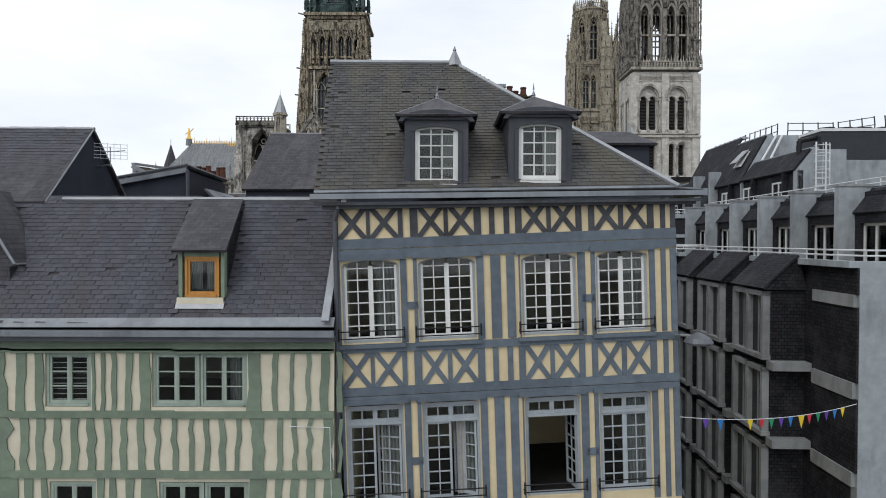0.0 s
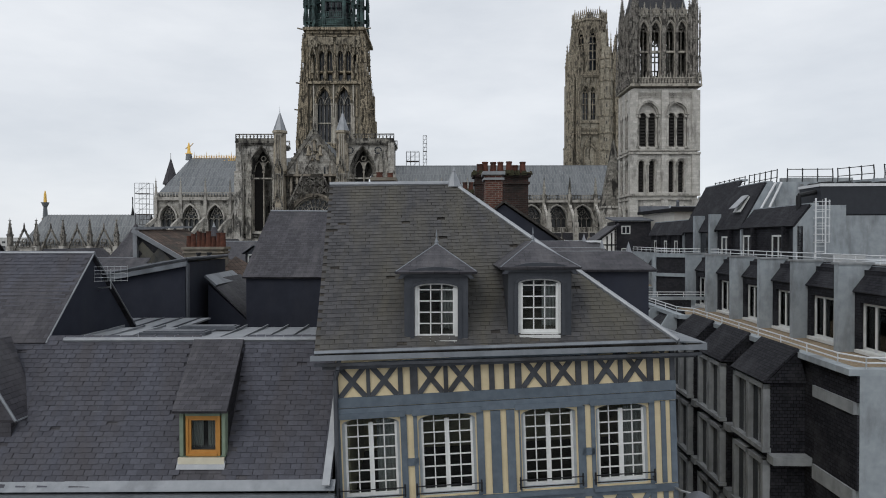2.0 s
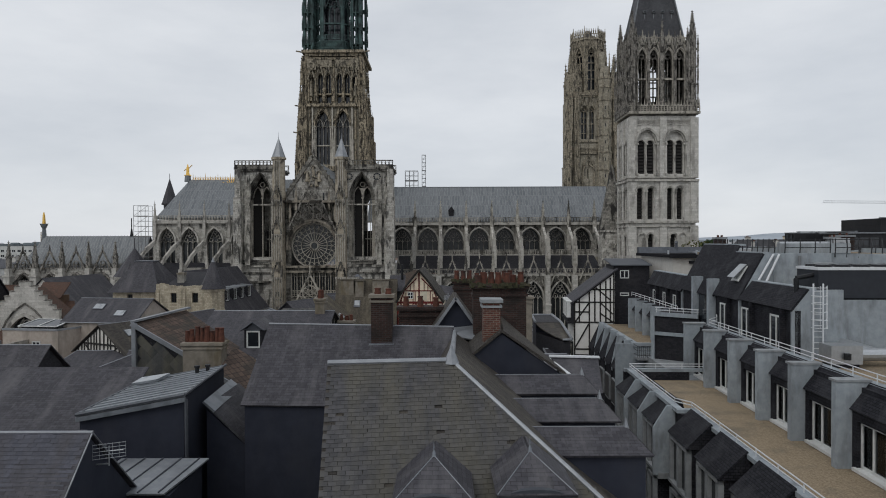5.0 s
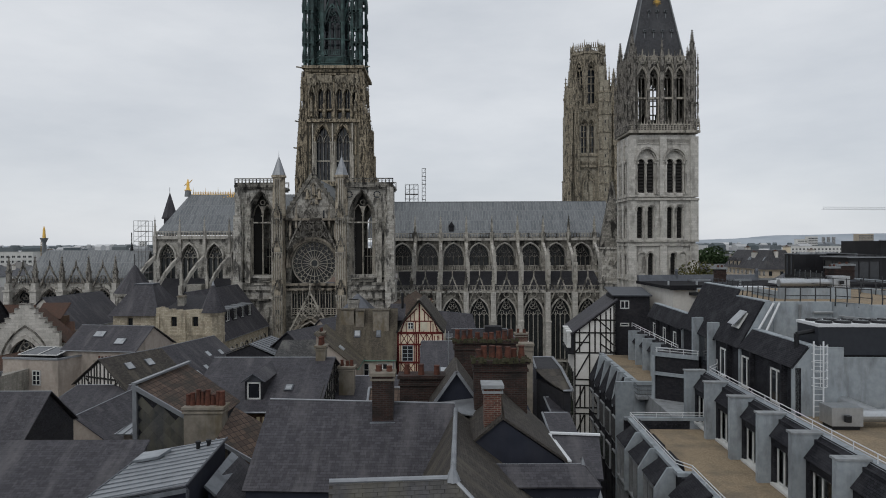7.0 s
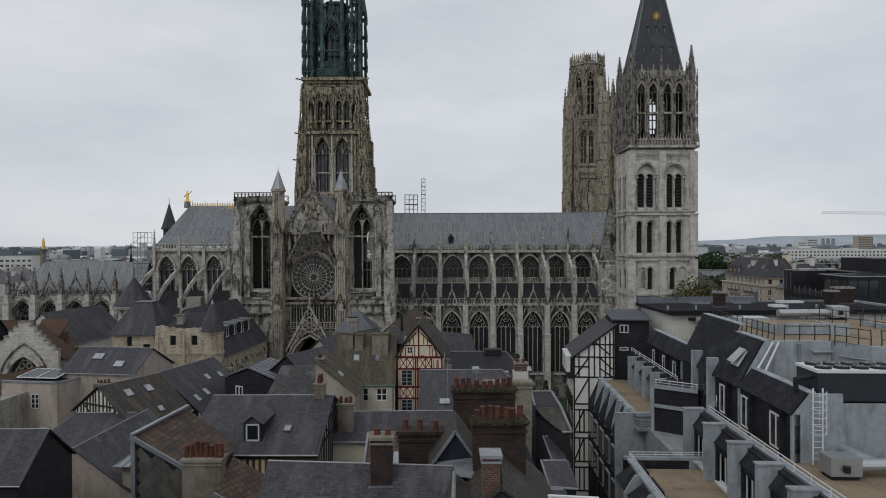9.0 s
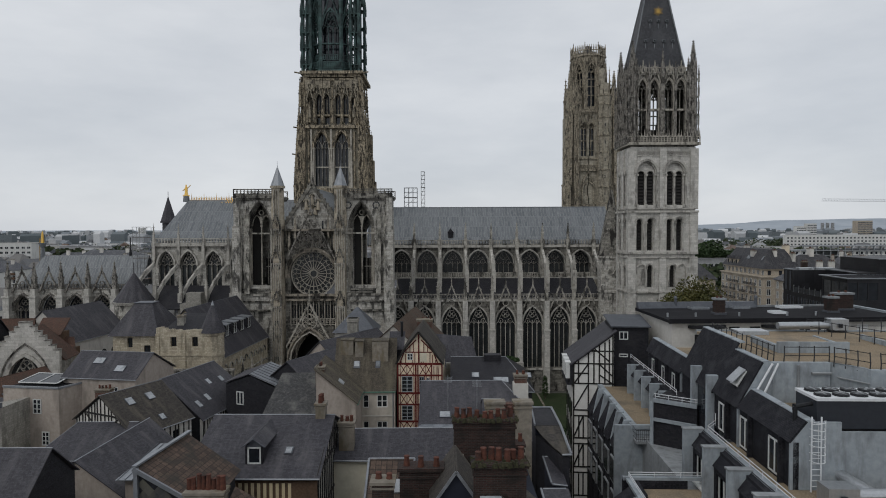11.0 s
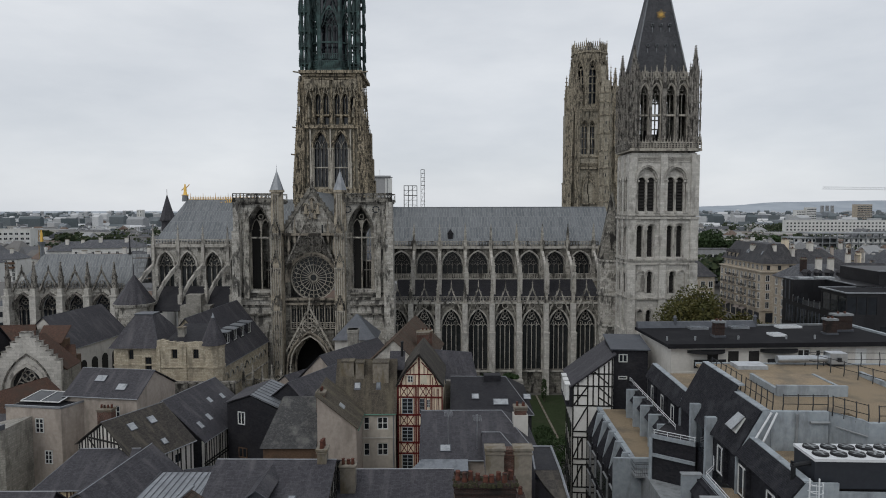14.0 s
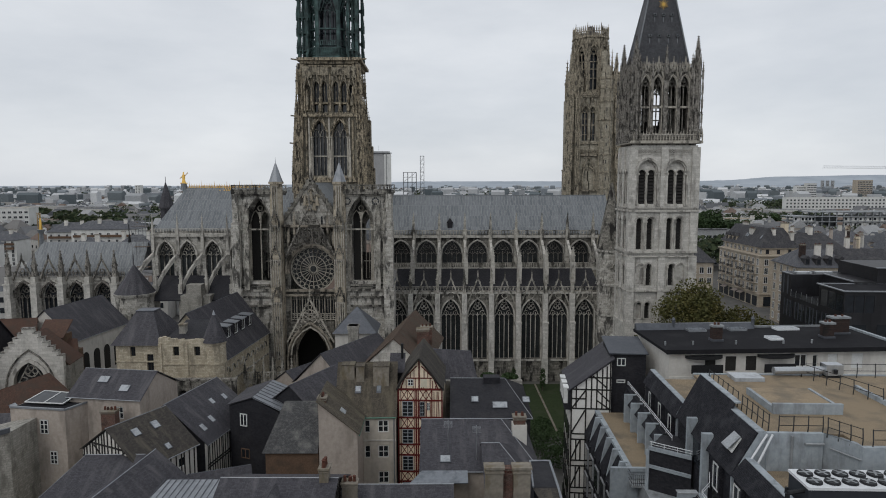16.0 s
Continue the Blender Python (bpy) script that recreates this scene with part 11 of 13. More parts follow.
part("bell_frame", cg().box(C0 + 1.0, C1 - 0.6, 111.0, 114.6, 46.4, 48.9).box(36.0, 36.4, 111.1, 114.5, 48.9, 50.6).box(38.6, 39.0, 111.1, 114.5, 48.9, 50.8), TIMBER_DARK, bel)
for x, w, tip in ((33.28, 0.5, 61.6), (35.42, 0.34, 61.0), (37.7, 0.62, 63.0), (39.92, 0.34, 61.0), (42.05, 0.5, 61.6)):
    g = cg()
    g.box(x - w / 2, x + w / 2, CY - 0.5, CY + 0.1, 46.7, 57.4)
    for k in (-1, 1):
        g.cone(x + k * w * 0.5, CY - 0.5, 46.7, 57.0, 0.09, 0.09, 6)
    for z in (48.6, 52.4, 55.6):
        g.box(x - w * 0.62, x + w * 0.62, CY - 0.6, CY + 0.1, z, z + 0.22)
    pinnacle(g, x, CY - 0.45, 57.2, w * 0.9, tip - 57.2, 4)
    part("buttress", g, STONE_DIM, bel)
g = balustrade(cg(), A0 - 0.35, A1 + 0.55, AY - 0.45, 46.95, 1.15, 0.5)
for i in range(24):
    x = A0 - 0.3 + i * (A1 - A0 + 0.8) / 23
    g.cone(x, AY - 0.34, 48.1, 49.3 if i % 2 else 48.7, 0.12, 0.0, 4, math.pi / 4)
part("gallery_balustrade", g, STONE_TRACERY, bel)
part("gallery_floor", cg().box(A0 - 0.45, A1 + 0.6, AY - 0.6, AB + 0.4, 46.6, 46.95), STONE_TRACERY, bel)
g = Geo(cg().m @ Matrix.Translation((A0 - 0.4, 0, 0)) @ Matrix.Rotation(math.pi / 2, 4, "Z"))
balustrade(g, AY - 0.4, AB + 0.4, 0, 46.95, 1.15, 0.5)
for i in range(14):
    g.cone(AY - 0.3 + i * 0.56, 0.1, 48.1, 49.2 if i % 2 else 48.7, 0.12, 0.0, 4, math.pi / 4)
part("gallery_balustrade", g, STONE_DIM, bel)
g = balustrade(cg(), C0 + 0.7, C1 - 1.1, CY - 0.3, 58.85, 0.95, 0.5)
part("roof_balustrade", g, STONE_TRACERY, bel)
part("cornice", cg().box(C0 - 0.2, C1 + 0.2, CY - 0.25, CB + 0.8, 58.5, 58.85), STONE_DIM, bel)
for x in (C0 + 0.1, C1 - 0.3):
    for y in (CY - 0.1, CB + 0.6):
        g = cg()
        g.cone(x, y, 46.7, 58.8, 0.72, 0.66, 8, math.pi / 8)
        for z in (48.6, 51.6, 54.6, 57.6):
            g.cone(x, y, z, z + 0.25, 0.82, 0.82, 8, math.pi / 8)
        for i, z in enumerate((47.2, 49.6, 52.0, 54.4, 56.8)):
            for dx, dy in ((-0.75, -0.6), (0.75, -0.6), (-0.8, 0.6), (0.1, -0.8)):
                pinnacle(g, x + dx, y + dy, z + 0.5 * dx, 0.26, 3.2, 3)
        g.cone(x, y, 58.8, 60.8, 0.5, 0.42, 8, math.pi / 8)
        pinnacle(g, x, y, 60.0, 0.62, 4.5, 6)
        for k in range(4):
            pinnacle(g, x + 0.55 * math.cos(k * math.pi / 2 + 0.8), y + 0.55 * math.sin(k * math.pi / 2 + 0.8), 58.6, 0.26, 3.0, 3)
        part("corner_turret", g, STONE_DIM, bel)
for i, y in enumerate((109.9, 111.2, 112.5, 113.8)):
    part("side_opening", cg().box(C0 - 0.08, C0 + 0.05, y - 0.4, y + 0.4, 48.4, 56.6), GLASS_DARK, bel)
    g = cg()
    for z, h, o in ((46.9, 4.6, 0.75), (50.0, 4.6, 0.6), (53.2, 4.4, 0.45), (56.0, 5.6, 0.3)):
        pinnacle(g, C0 - o, y + 0.65, z, 0.36, h, 4)
        pinnacle(g, C0 - o * 0.6, y + 0.45, z + 1.2, 0.24, h * 0.7, 3)
    for z in (52.5, 56.6):
        g.box(C0 - 0.3, C0, y - 0.6, y + 0.6, z, z + 0.25)
    part("side_buttress", g, STONE_DIM, bel)
g = cg()
b = [(32.95, 109.7, 60.2), (41.9, 109.7, 60.2), (41.9, 115.2, 60.2), (32.95, 115.2, 60.2)]
t = [(36.7, 112.0, 78.0), (38.5, 112.0, 78.0), (38.5, 112.7, 78.0), (36.7, 112.7, 78.0)]
g.add(b + t, [(0, 1, 5, 4), (1, 2, 6, 5), (2, 3, 7, 6), (3, 0, 4, 7), (4, 5, 6, 7)])
g.box(32.9, 41.95, 109.65, 115.25, 58.8, 60.2)
sp = part("tower_roof", g, TOWER_SLATE, cath, "steep dark slate tower roof")
for z, n, x0, x1 in ((64.45, 4, 35.35, 40.05), (68.0, 3, 36.25, 39.15)):
    for i in range(n):
        x = x0 + i * (x1 - x0) / (n - 1)
        y = 109.7 + 2.3 * (z - 60.2) / 17.8
        g = cg().box(x - 0.22, x + 0.22, y - 0.3, y + 0.3, z, z + 0.07).box(x - 0.22, x + 0.22, y - 0.3, y + 0.3, z + 0.4, z + 0.47)
        g.box(x - 0.22, x - 0.14, y - 0.3, y + 0.3, z, z + 0.4).box(x + 0.14, x + 0.22, y - 0.3, y + 0.3, z, z + 0.4)
        v = part("roof_vent", g, LEAD, sp)
        part("lead_apron", cg().prism([(x - 0.1, y + 0.0, z), (x + 0.1, y + 0.0, z), (x + 0.03, y - 0.13, z - 1.0), (x - 0.03, y - 0.13, z - 1.0)], (0, -0.03, 0)), LEAD, v)
for y0, y1, xa, xb in ((109.7, 112.0, 32.95, 36.7), (109.7, 112.0, 41.9, 38.5), (115.2, 112.7, 32.95, 36.7)):
    part("roof_hip", cg().beam((xa, y0, 60.2), (xb, y1, 78.0), 0.2, 0.16), LEAD, sp)
g = cg()
for i in range(12):
    a = 2 * math.pi * i / 12
    r = 0.85 if i % 2 else 0.65
    g.beam((37.7, 110.75, 70.0), (37.7 + r * math.cos(a), 110.75, 70.0 + r * math.sin(a)), 0.06, 0.05)
g.ring(37.7, 110.7, 70.0, 0.3, 0.07, 0.05, 12)
part("sun_ornament", g, GILT, sp)
# stair turret and buttress between tower and nave
g = cg()
g.cone(33.4, 124.0, 0, 27.0, 2.6, 2.5, 8, math.pi / 8)
for z in (14.0, 20.0, 26.6):
    g.cone(33.4, 124.0, z, z + 0.4, 2.8, 2.8, 8, math.pi / 8)
st = part("stair_turret", g, STONE_GREY, cath)
part("turret_roof", cg().cone(33.6, 125.0, 27.0, 40.0, 2.7, 0.2, 8, math.pi / 8), STONE_SOOT_SHADE, st, "tall mossy stone turret roof")
part("turret_arcade", arch_band(arch_band(arch_band(cg(), 32.3, 0.9, 23.6, 0.9, 0.14, 0.3, 121.3), 33.6, 0.9, 23.6, 0.9, 0.14, 0.3, 121.2), 34.8, 0.9, 23.6, 0.9, 0.14, 0.3, 121.3), STONE_CARVED, st)

# south-west tower, behind the nave
BX, BY = 37.3, 162.0
g = cg()
arched_wall(g, 31.2, 43.6, 36, 61, [(35.27, 1.42, 50.2, 57.0, 1.4), (37.1, 1.42, 50.2, 57.0, 1.4), (36.35, 0.5, 40.4, 42.6, 0.4)], 0.8, 157.2)
g.box(32.2, 33.0, 158, 168.6, 36, 61).box(42.8, 43.6, 158, 168.6, 36, 61).box(33.0, 43.6, 168.6, 169.4, 36, 61).box(32.2, 43.6, 157.2, 169.4, 0, 36).box(33.0, 42.8, 158, 168.6, 60.4, 60.9)
but = part("south_tower", g, STONE_GOLD, cath, "ochre south-west tower with an octagonal crown")
part("louvre", cg().box(34, 39, 158.05, 158.1, 39, 59), GLASS_DARK, but)
# dark cylinder added inside so that the crown's openings read as shaded
part("crown_core", cg().cone(BX, BY, 60.9, 75.5, 2.9, 2.9, 8, math.pi / 8), GLASS_DARK, but)
g = cg()
for xc in (35.27, 37.1):
    tracery(g, xc, 1.42, 50.2, 57.0, 1.4, 2, 0.17, 157.45, 0.3)
    for z in (51.6, 53.85, 55.4):
        g.box(xc - 0.71, xc + 0.71, 157.42, 157.7, z, z + (0.3 if z == 53.85 else 0.12))
part("tracery", g, STONE_CARVED_GOLD, but)
for xc in (35.27, 37.1):
    g = arch_band(cg(), xc, 1.5, 57.0, 1.45, 0.2, 0.5, 157.0)
    gable(g, xc, 1.85, 57.6, 60.6, 156.8, 0.26, 0.2, False)
    part("window_arch", g, STONE_CARVED_GOLD, but)
# niche with its gable under the window
g = arch_band(cg(), 36.35, 2.4, 42.2, 1.7, 0.3, 0.5, 156.9)
gable(g, 36.35, 3.2, 43.0, 46.4, 156.85, 0.3, 0.22)
g.box(34.8, 35.1, 156.9, 157.4, 38.1, 42.4).box(37.6, 37.9, 156.9, 157.4, 38.1, 42.4)
part("niche", g, STONE_CARVED_GOLD, but)
for z, o in ((37.9, 0.5), (46.5, 0.6), (49.4, 0.3), (61.0, 0.5)):
    part("string_course", cg().box(31.0 - o * 0.5, 43.6, 157.2 - o, 158, z, z + 0.35), STONE_CARVED_GOLD, but)
for x0, x1, z in ((33.9, 38.4, 46.9), (33.9, 38.2, 60.6)):
    part("balustrade", balustrade(cg(), x0, x1, 156.75, z, 1.15, 0.5), STONE_CARVED_GOLD, but)
# stepped corner buttresses with set-offs
for x, k in ((31.6, -1), (33.3, 0), (43.0, 1)):
    g = cg()
    for z0, z1, o, d in ((34, 43, 0.75, 1.5), (43, 52, 0.45, 1.2), (52, 60, 0.2, 0.9), (60, 66.5, -0.25, 0.6)):
        w = 0.85 if k else 0.5
        g.box(x + k * o - w, x + k * o + w, 157.2 - d, 158, z0, z1)
        for dx in (-w, 0.0, w):
            g.cone(x + k * o + dx, 157.2 - d, z0, z1, 0.12, 0.12, 6)
        g.box(x + k * o - w - 0.15, x + k * o + w + 0.15, 157.05 - d, 158, z1 - 0.2, z1 + 0.12)
        for dx in (-w * 0.8, w * 0.8):
            pinnacle(g, x + k * o + dx, 157.1 - d, z1 - 3.6, 0.32, 5.6, 4)
        pinnacle(g, x + k * o, 157.0 - d, z1 - 6.2, 0.36, 4.6, 4)
    pinnacle(g, x - k * 0.25, 157.5, 66.4, 0.7, 5.0, 5)
    part("tower_buttress", g, STONE_CARVED_GOLD, but)
for y in (160.0, 163.2, 166.4):
    g = cg()
    for z0, z1, o in ((34, 43, 0.75), (43, 52, 0.5), (52, 61, 0.25)):
        g.box(31.25 - o + (y - 157) * 0.17, 33.0, y - 0.5, y + 0.5, z0, z1)
        pinnacle(g, 31.25 - o + (y - 157) * 0.17, y, z1 - 3.5, 0.4, 6.0, 4)
    pinnacle(g, 31.5 + (y - 157) * 0.17, y, 60.8, 0.6, 7.0, 5)
    part("tower_buttress", g, STONE_CARVED_GOLD, but)
# octagonal stair turret against the front
g = cg()
g.cone(40.25, 157.0, 34, 64.9, 1.72, 1.68, 8, math.pi / 8).cone(40.25, 157.0, 64.9, 68.0, 1.5, 1.0, 8, math.pi / 8).cone(39.7, 157.4, 67.6, 71.6, 0.8, 0.75, 8, math.pi / 8)
tur = part("stair_turret", g, STONE_GOLD, but)
g = cg()
for z in (38.4, 42.4, 46.6, 50.8, 55.0, 59.4, 62.6, 64.8):
    g.cone(40.25, 157.0, z, z + 0.28, 1.9, 1.9, 8, math.pi / 8)
for i in range(8):
    a = math.pi * (i + 0.5) / 4
    x, y = 40.25 + 1.74 * math.cos(a), 157.0 + 1.74 * math.sin(a)
    g.cone(x, y, 34, 64.8, 0.13, 0.13, 6)
    pinnacle(g, x, y, 61.0, 0.3, 5.2, 4)
    pinnacle(g, x, y, 64.0, 0.24, 4.0, 3)
part("turret_moulding", g, STONE_CARVED_GOLD, tur)
for z in (36.5, 40.5, 44.6, 48.8, 53.0, 57.2):
    part("slit_window", cg().box(40.02, 40.22, 155.36, 155.5, z, z + 0.8), GLASS_DARK, tur)
# octagonal crown
for i in range(8):
    a = 2 * math.pi * i / 8
    mm = cg().m @ Matrix.Translation((BX, BY, 0)) @ Matrix.Rotation(a, 4, "Z")
    g = Geo(mm)
    arched_wall(g, -1.65, 1.65, 60.8, 75.4, [(0, 1.7, 62.6, 71.0, 2.2)], 0.5, -3.95)
    bay = part("crown_bay", g, STONE_CARVED_GOLD, but)
    g = tracery(Geo(mm), 0, 1.7, 62.6, 71.0, 2.2, 2, 0.18, -3.8, 0.3)
    for z in (65.2, 67.4, 69.2):
        g.box(-0.85, 0.85, -3.8, -3.6, z, z + 0.22)
    arch_band(g, 0, 1.75, 71.0, 2.25, 0.22, 0.4, -4.15)
    gable(g, 0, 2.6, 72.0, 76.0, -4.2, 0.3, 0.2)
    pinnacle(g, -1.68, -4.3, 61, 0.62, 9.0, 5)
    pinnacle(g, -1.66, -4.15, 67.5, 0.46, 8.4, 5)
    part("crown_tracery", g, STONE_CARVED_GOLD, bay)
    g = balustrade(Geo(mm), -1.7, 1.7, -4.1, 75.4, 1.2, 0.42)
    g.box(-1.75, 1.75, -4.25, -3.4, 75.05, 75.42)
    for x in (-1.65, -1.1, -0.55, 0, 0.55, 1.1):
        pinnacle(g, x, -4.0, 76.4, 0.24, 1.6 if x > -1.6 else 2.3, 2)
    part("crown_balustrade", g, STONE_CARVED_GOLD, bay)
part("crown_cap", cg().cone(BX, BY, 75.5, 76.6, 3.0, 2.2, 8, math.pi / 8).cone(BX, BY, 76.6, 78.3, 1.3, 0.7, 8, math.pi / 8), SLATE, but)
# flying struts from the corner pinnacles to the crown
for dx, dy, h in ((-5.2, -4.6, 70.5), (5.2, -4.6, 70.5), (-5.6, 0, 70.5), (5.6, 0, 70.5), (-3.2, -4.7, 68.0), (3.2, -4.7, 68.0)):
    g = pinnacle(cg(), BX + dx, BY + dy, 60, 0.9, h - 60, 5)
    pinnacle(g, BX + dx * 0.86, BY + dy * 0.86, 60.5, 0.6, h - 58.5, 5)
    k = 3.9 / math.hypot(dx, dy)
    g.beam((BX + dx, BY + dy, h - 6.0), (BX + dx * k, BY + dy * k, h - 2.5), 0.4, 0.5)
    part("corner_pinnacle", g, STONE_CARVED_GOLD, but)

# choir
SHIFT[0] = Matrix()
g = cg()
CW = [-58.0, -53.3, -48.0, -42.7, -37.6]
arched_wall(g, -60.5, -35.0, 17, 29.3, [(x, 3.3, 20.5, 25.0, 2.9) for x in CW], 0.9, 133.4)
g.prism([(-60.5, 133.4, 17), (-60.5, 134.3, 17), (-62.4, 138.5, 17), (-63.0, 137.8, 17)], (0, 0, 12.3))
g.box(-63.0, -62.2, 138, 148, 17, 29.3).box(-62.8, -35, 151.6, 152.4, 17, 29.3)
cho = part("choir_wall", g, STONE_GREY, cath)
for x in CW:
    gothic(cath, "choir_window", x, 3.3, 20.5, 25.0, 2.9, 3, 133.7, STONE_CARVED, 0.14)
g = cg()
balustrade(g, -60.6, -35, 133.0, 29.5, 1.1, 0.6)
g.box(-60.8, -35, 132.8, 134, 28.9, 29.5)
for x in CW:
    arch_band(g, x, 3.4, 25.0, 2.95, 0.4, 0.5, 133.0)
for i in range(6):
    x = -60.4 + i * 5.2
    pinnacle(g, x, 133.0, 26, 0.6, 8.0)
part("balustrade", g, STONE_CARVED_WHITE, cho)
for i in range(6):
    x = -60.6 + i * 5.25
    g = cg()
    dx = -3.4
    curve = [(0.0, 18.0), (0.3, 20.6), (0.6, 22.6), (1.0, 24.6)]
    for (a, za), (b_, zb) in zip(curve, curve[1:]):
        ya, yb = 129.6 + a * 3.6, 129.6 + b_ * 3.6
        xa, xb = x + dx * (1 - a), x + dx * (1 - b_)
        g.prism([(xa - 0.2, ya, za), (xb - 0.2, yb, zb), (xb - 0.2, yb, zb + 0.9), (xa - 0.2, ya, za + 1.1)], (0.4, 0, 0))
    g.box(x + dx - 0.4, x + dx + 0.4, 128.9, 130.4, 10, 19.4)
    pinnacle(g, x + dx, 129.6, 19.2, 0.6, 3.4)
    part("flying_buttress", g, STONE_CARVED_WHITE, cho)
g = cg()
g.slab([(-60.4, 133.6, 30.0), (-30, 133.6, 30.0), (-30, 143, 38.9), (-56.8, 143, 38.9)], 0.15)
g.slab([(-60.4, 152.2, 30.0), (-30, 152.2, 30.0), (-30, 143, 38.9), (-56.8, 143, 38.9)], 0.15)
for p, q in (((-60.4, 133.6, 30.0), (-62.6, 139, 30.0)), ((-62.6, 139, 30.0), (-62.6, 147, 30.0)), ((-62.6, 147, 30.0), (-60.4, 152.2, 30.0))):
    g.slab([p, q, (-56.8, 143, 38.9)], 0.15)
croof = part("choir_roof", g, LEAD, cath, "grey lead choir roof with a gilded crest")
g = cg()
for i in range(48):
    x = -60.0 + i * 0.6
    f = max(0.0, min(1.0, (x + 60.4) / 3.6))
    g.prism([(x, 133.6, 30.13), (x + 0.07, 133.6, 30.13), (x + 0.07, 133.6 + 9.4 * f, 30.13 + 8.9 * f), (x, 133.6 + 9.4 * f, 30.13 + 8.9 * f)], (0, -0.05, 0.06))
tagged(part("lead_seams", g, LEAD, croof), kind="stuff")
g = cg()
g.box(-56.6, -40, 142.95, 143.05, 38.95, 39.1)
for i in range(30):
    x = -56.2 + i * 0.56
    g.cone(x, 143, 39.1, 40.0 if i % 5 else 40.7, 0.11, 0.0, 4)
    g.ring(x + 0.28, 142.97, 39.4, 0.2, 0.05, 0.06, 8)
part("gilded_crest", g, GILT, croof, "gilded iron ridge crest")
g = cg().ring(-47.3, 142.2, 37.6, 0.55, 0.5, 0.12, 12)
for i in range(16):
    a, r = 2 * math.pi * i / 16, 2.1 if i % 2 else 1.4
    g.beam((-47.3 + 0.5 * math.cos(a), 142.25, 37.6 + 0.5 * math.sin(a)), (-47.3 + r * math.cos(a), 142.25, 37.6 + r * math.sin(a)), 0.16, 0.08)
part("gilded_sunburst", g, GILT, croof, "gilded sunburst at the crest's end")
g = cg()
g.cone(-57.4, 143, 38.6, 40.0, 0.8, 0.65, 8)
part("statue_base", g, LEAD, croof)
g = cg()
g.cone(-57.4, 143, 40.0, 41.0, 0.5, 0.3, 8).cone(-57.4, 143, 41.0, 41.9, 0.36, 0.3, 8).cone(-57.4, 143, 41.9, 42.5, 0.2, 0.14, 8).rod((-57.2, 143, 41.6), (-56.4, 143, 42.4), 0.09).rod((-57.6, 143, 41.6), (-58.2, 143, 41.1), 0.09).box(-58.1, -56.7, 142.7, 143.3, 39.9, 40.15)
part("gilded_statue", g, GILT, croof, "gilded statue on the ridge end")
g = cg().cone(-66.0, 153.5, 25, 34.0, 1.5, 1.5, 8).cone(-66.0, 153.5, 34.0, 34.4, 2.0, 2.0, 8).cone(-66.0, 153.5, 34.4, 40.3, 1.9, 0.08, 8).rod((-66.0, 153.5, 40.2), (-66.0, 153.5, 41.6), 0.06)
part("stair_turret", g, SLATE, cath)

# lady chapel beyond the choir
g = cg()
LX = [-88.2, -82.3, -76.3, -94.2]
arched_wall(g, -97.0, -71.5, 0, 19.0, [(x, 4.5, 7.0, 14.2, 3.7) for x in LX], 0.9, 142.5)
g.box(-97.0, -96.0, 143.4, 152, 0, 18.2)
lad = part("lady_chapel_wall", g, STONE_GREY, cath)
for x in LX:
    gothic(cath, "lady_chapel_window", x, 4.5, 7.0, 14.2, 3.7, 4, 143.0, STONE_DIM, 0.14, glass=GLASS_DARK)
    part("window_gable", gable(arch_band(arch_band(cg(), x, 4.2, 14.2, 3.5, 0.3, 0.5, 142.2), x, 4.6, 14.2, 3.75, 0.35, 0.7, 141.8), x, 4.6, 18.3, 23.2, 141.9, 0.36, 0.3), STONE_DIM, lad)
part("balustrade", balustrade(cg(), -97, -71.5, 142.3, 19.0, 1.2, 0.6), STONE_DIM, lad)
for x in (-97.2, -91.3, -85.3, -79.3, -73.3):
    g = cg().box(x - 0.7, x + 0.7, 140.8, 142.6, 0, 17.6).box(x - 0.5, x + 0.5, 141.0, 142.6, 17.6, 19.2)
    g.box(x - 0.85, x + 0.85, 140.6, 142.6, 17.3, 17.65)
    b = part("chapel_buttress", g, STONE_WHITE, lad)
    g = pinnacle(cg(), x, 141.8, 18.8, 0.85, 6.9, 4)
    part("pinnacle", g, STONE_DIM, b)
g = cg()
g.slab([(-95.6, 142.8, 19.2), (-68, 142.8, 19.2), (-68, 147.5, 26.4), (-92.4, 147.5, 26.4)], 0.15)
g.slab([(-95.6, 152.4, 19.2), (-68, 152.4, 19.2), (-68, 147.5, 26.4), (-92.4, 147.5, 26.4)], 0.15)
g.slab([(-95.6, 142.8, 19.2), (-95.6, 152.4, 19.2), (-92.4, 147.5, 26.4)], 0.15)
lr = part("lady_chapel_roof", g, LEAD, cath)
g = cg()
for i in range(38):
    x = -92.6 + i * 0.66
    g.prism([(x, 142.8, 19.33), (x + 0.08, 142.8, 19.33), (x + 0.08, 147.5, 26.53), (x, 147.5, 26.53)], (0, -0.06, 0.05))
tagged(part("lead_seams", g, LEAD, lr), kind="stuff")
part("statue_column", cg().cone(-92.8, 147.5, 25.4, 28.4, 0.6, 0.4, 8).cone(-92.8, 147.5, 28.4, 29.4, 0.5, 0.9, 8), LEAD, lr)
part("statue", cg().cone(-92.8, 147.5, 29.4, 31.4, 0.38, 0.26, 8).cone(-92.8, 147.5, 31.4, 32.1, 0.22, 0.1, 8), GILT, lr, "gilded figure on the chapel roof end")
part("finial", cg().rod((-72.4, 147.5, 26.4), (-72.4, 147.5, 30.6), 0.12).cone(-72.4, 147.5, 26.4, 28.2, 0.4, 0.15, 8), IRON, lr)
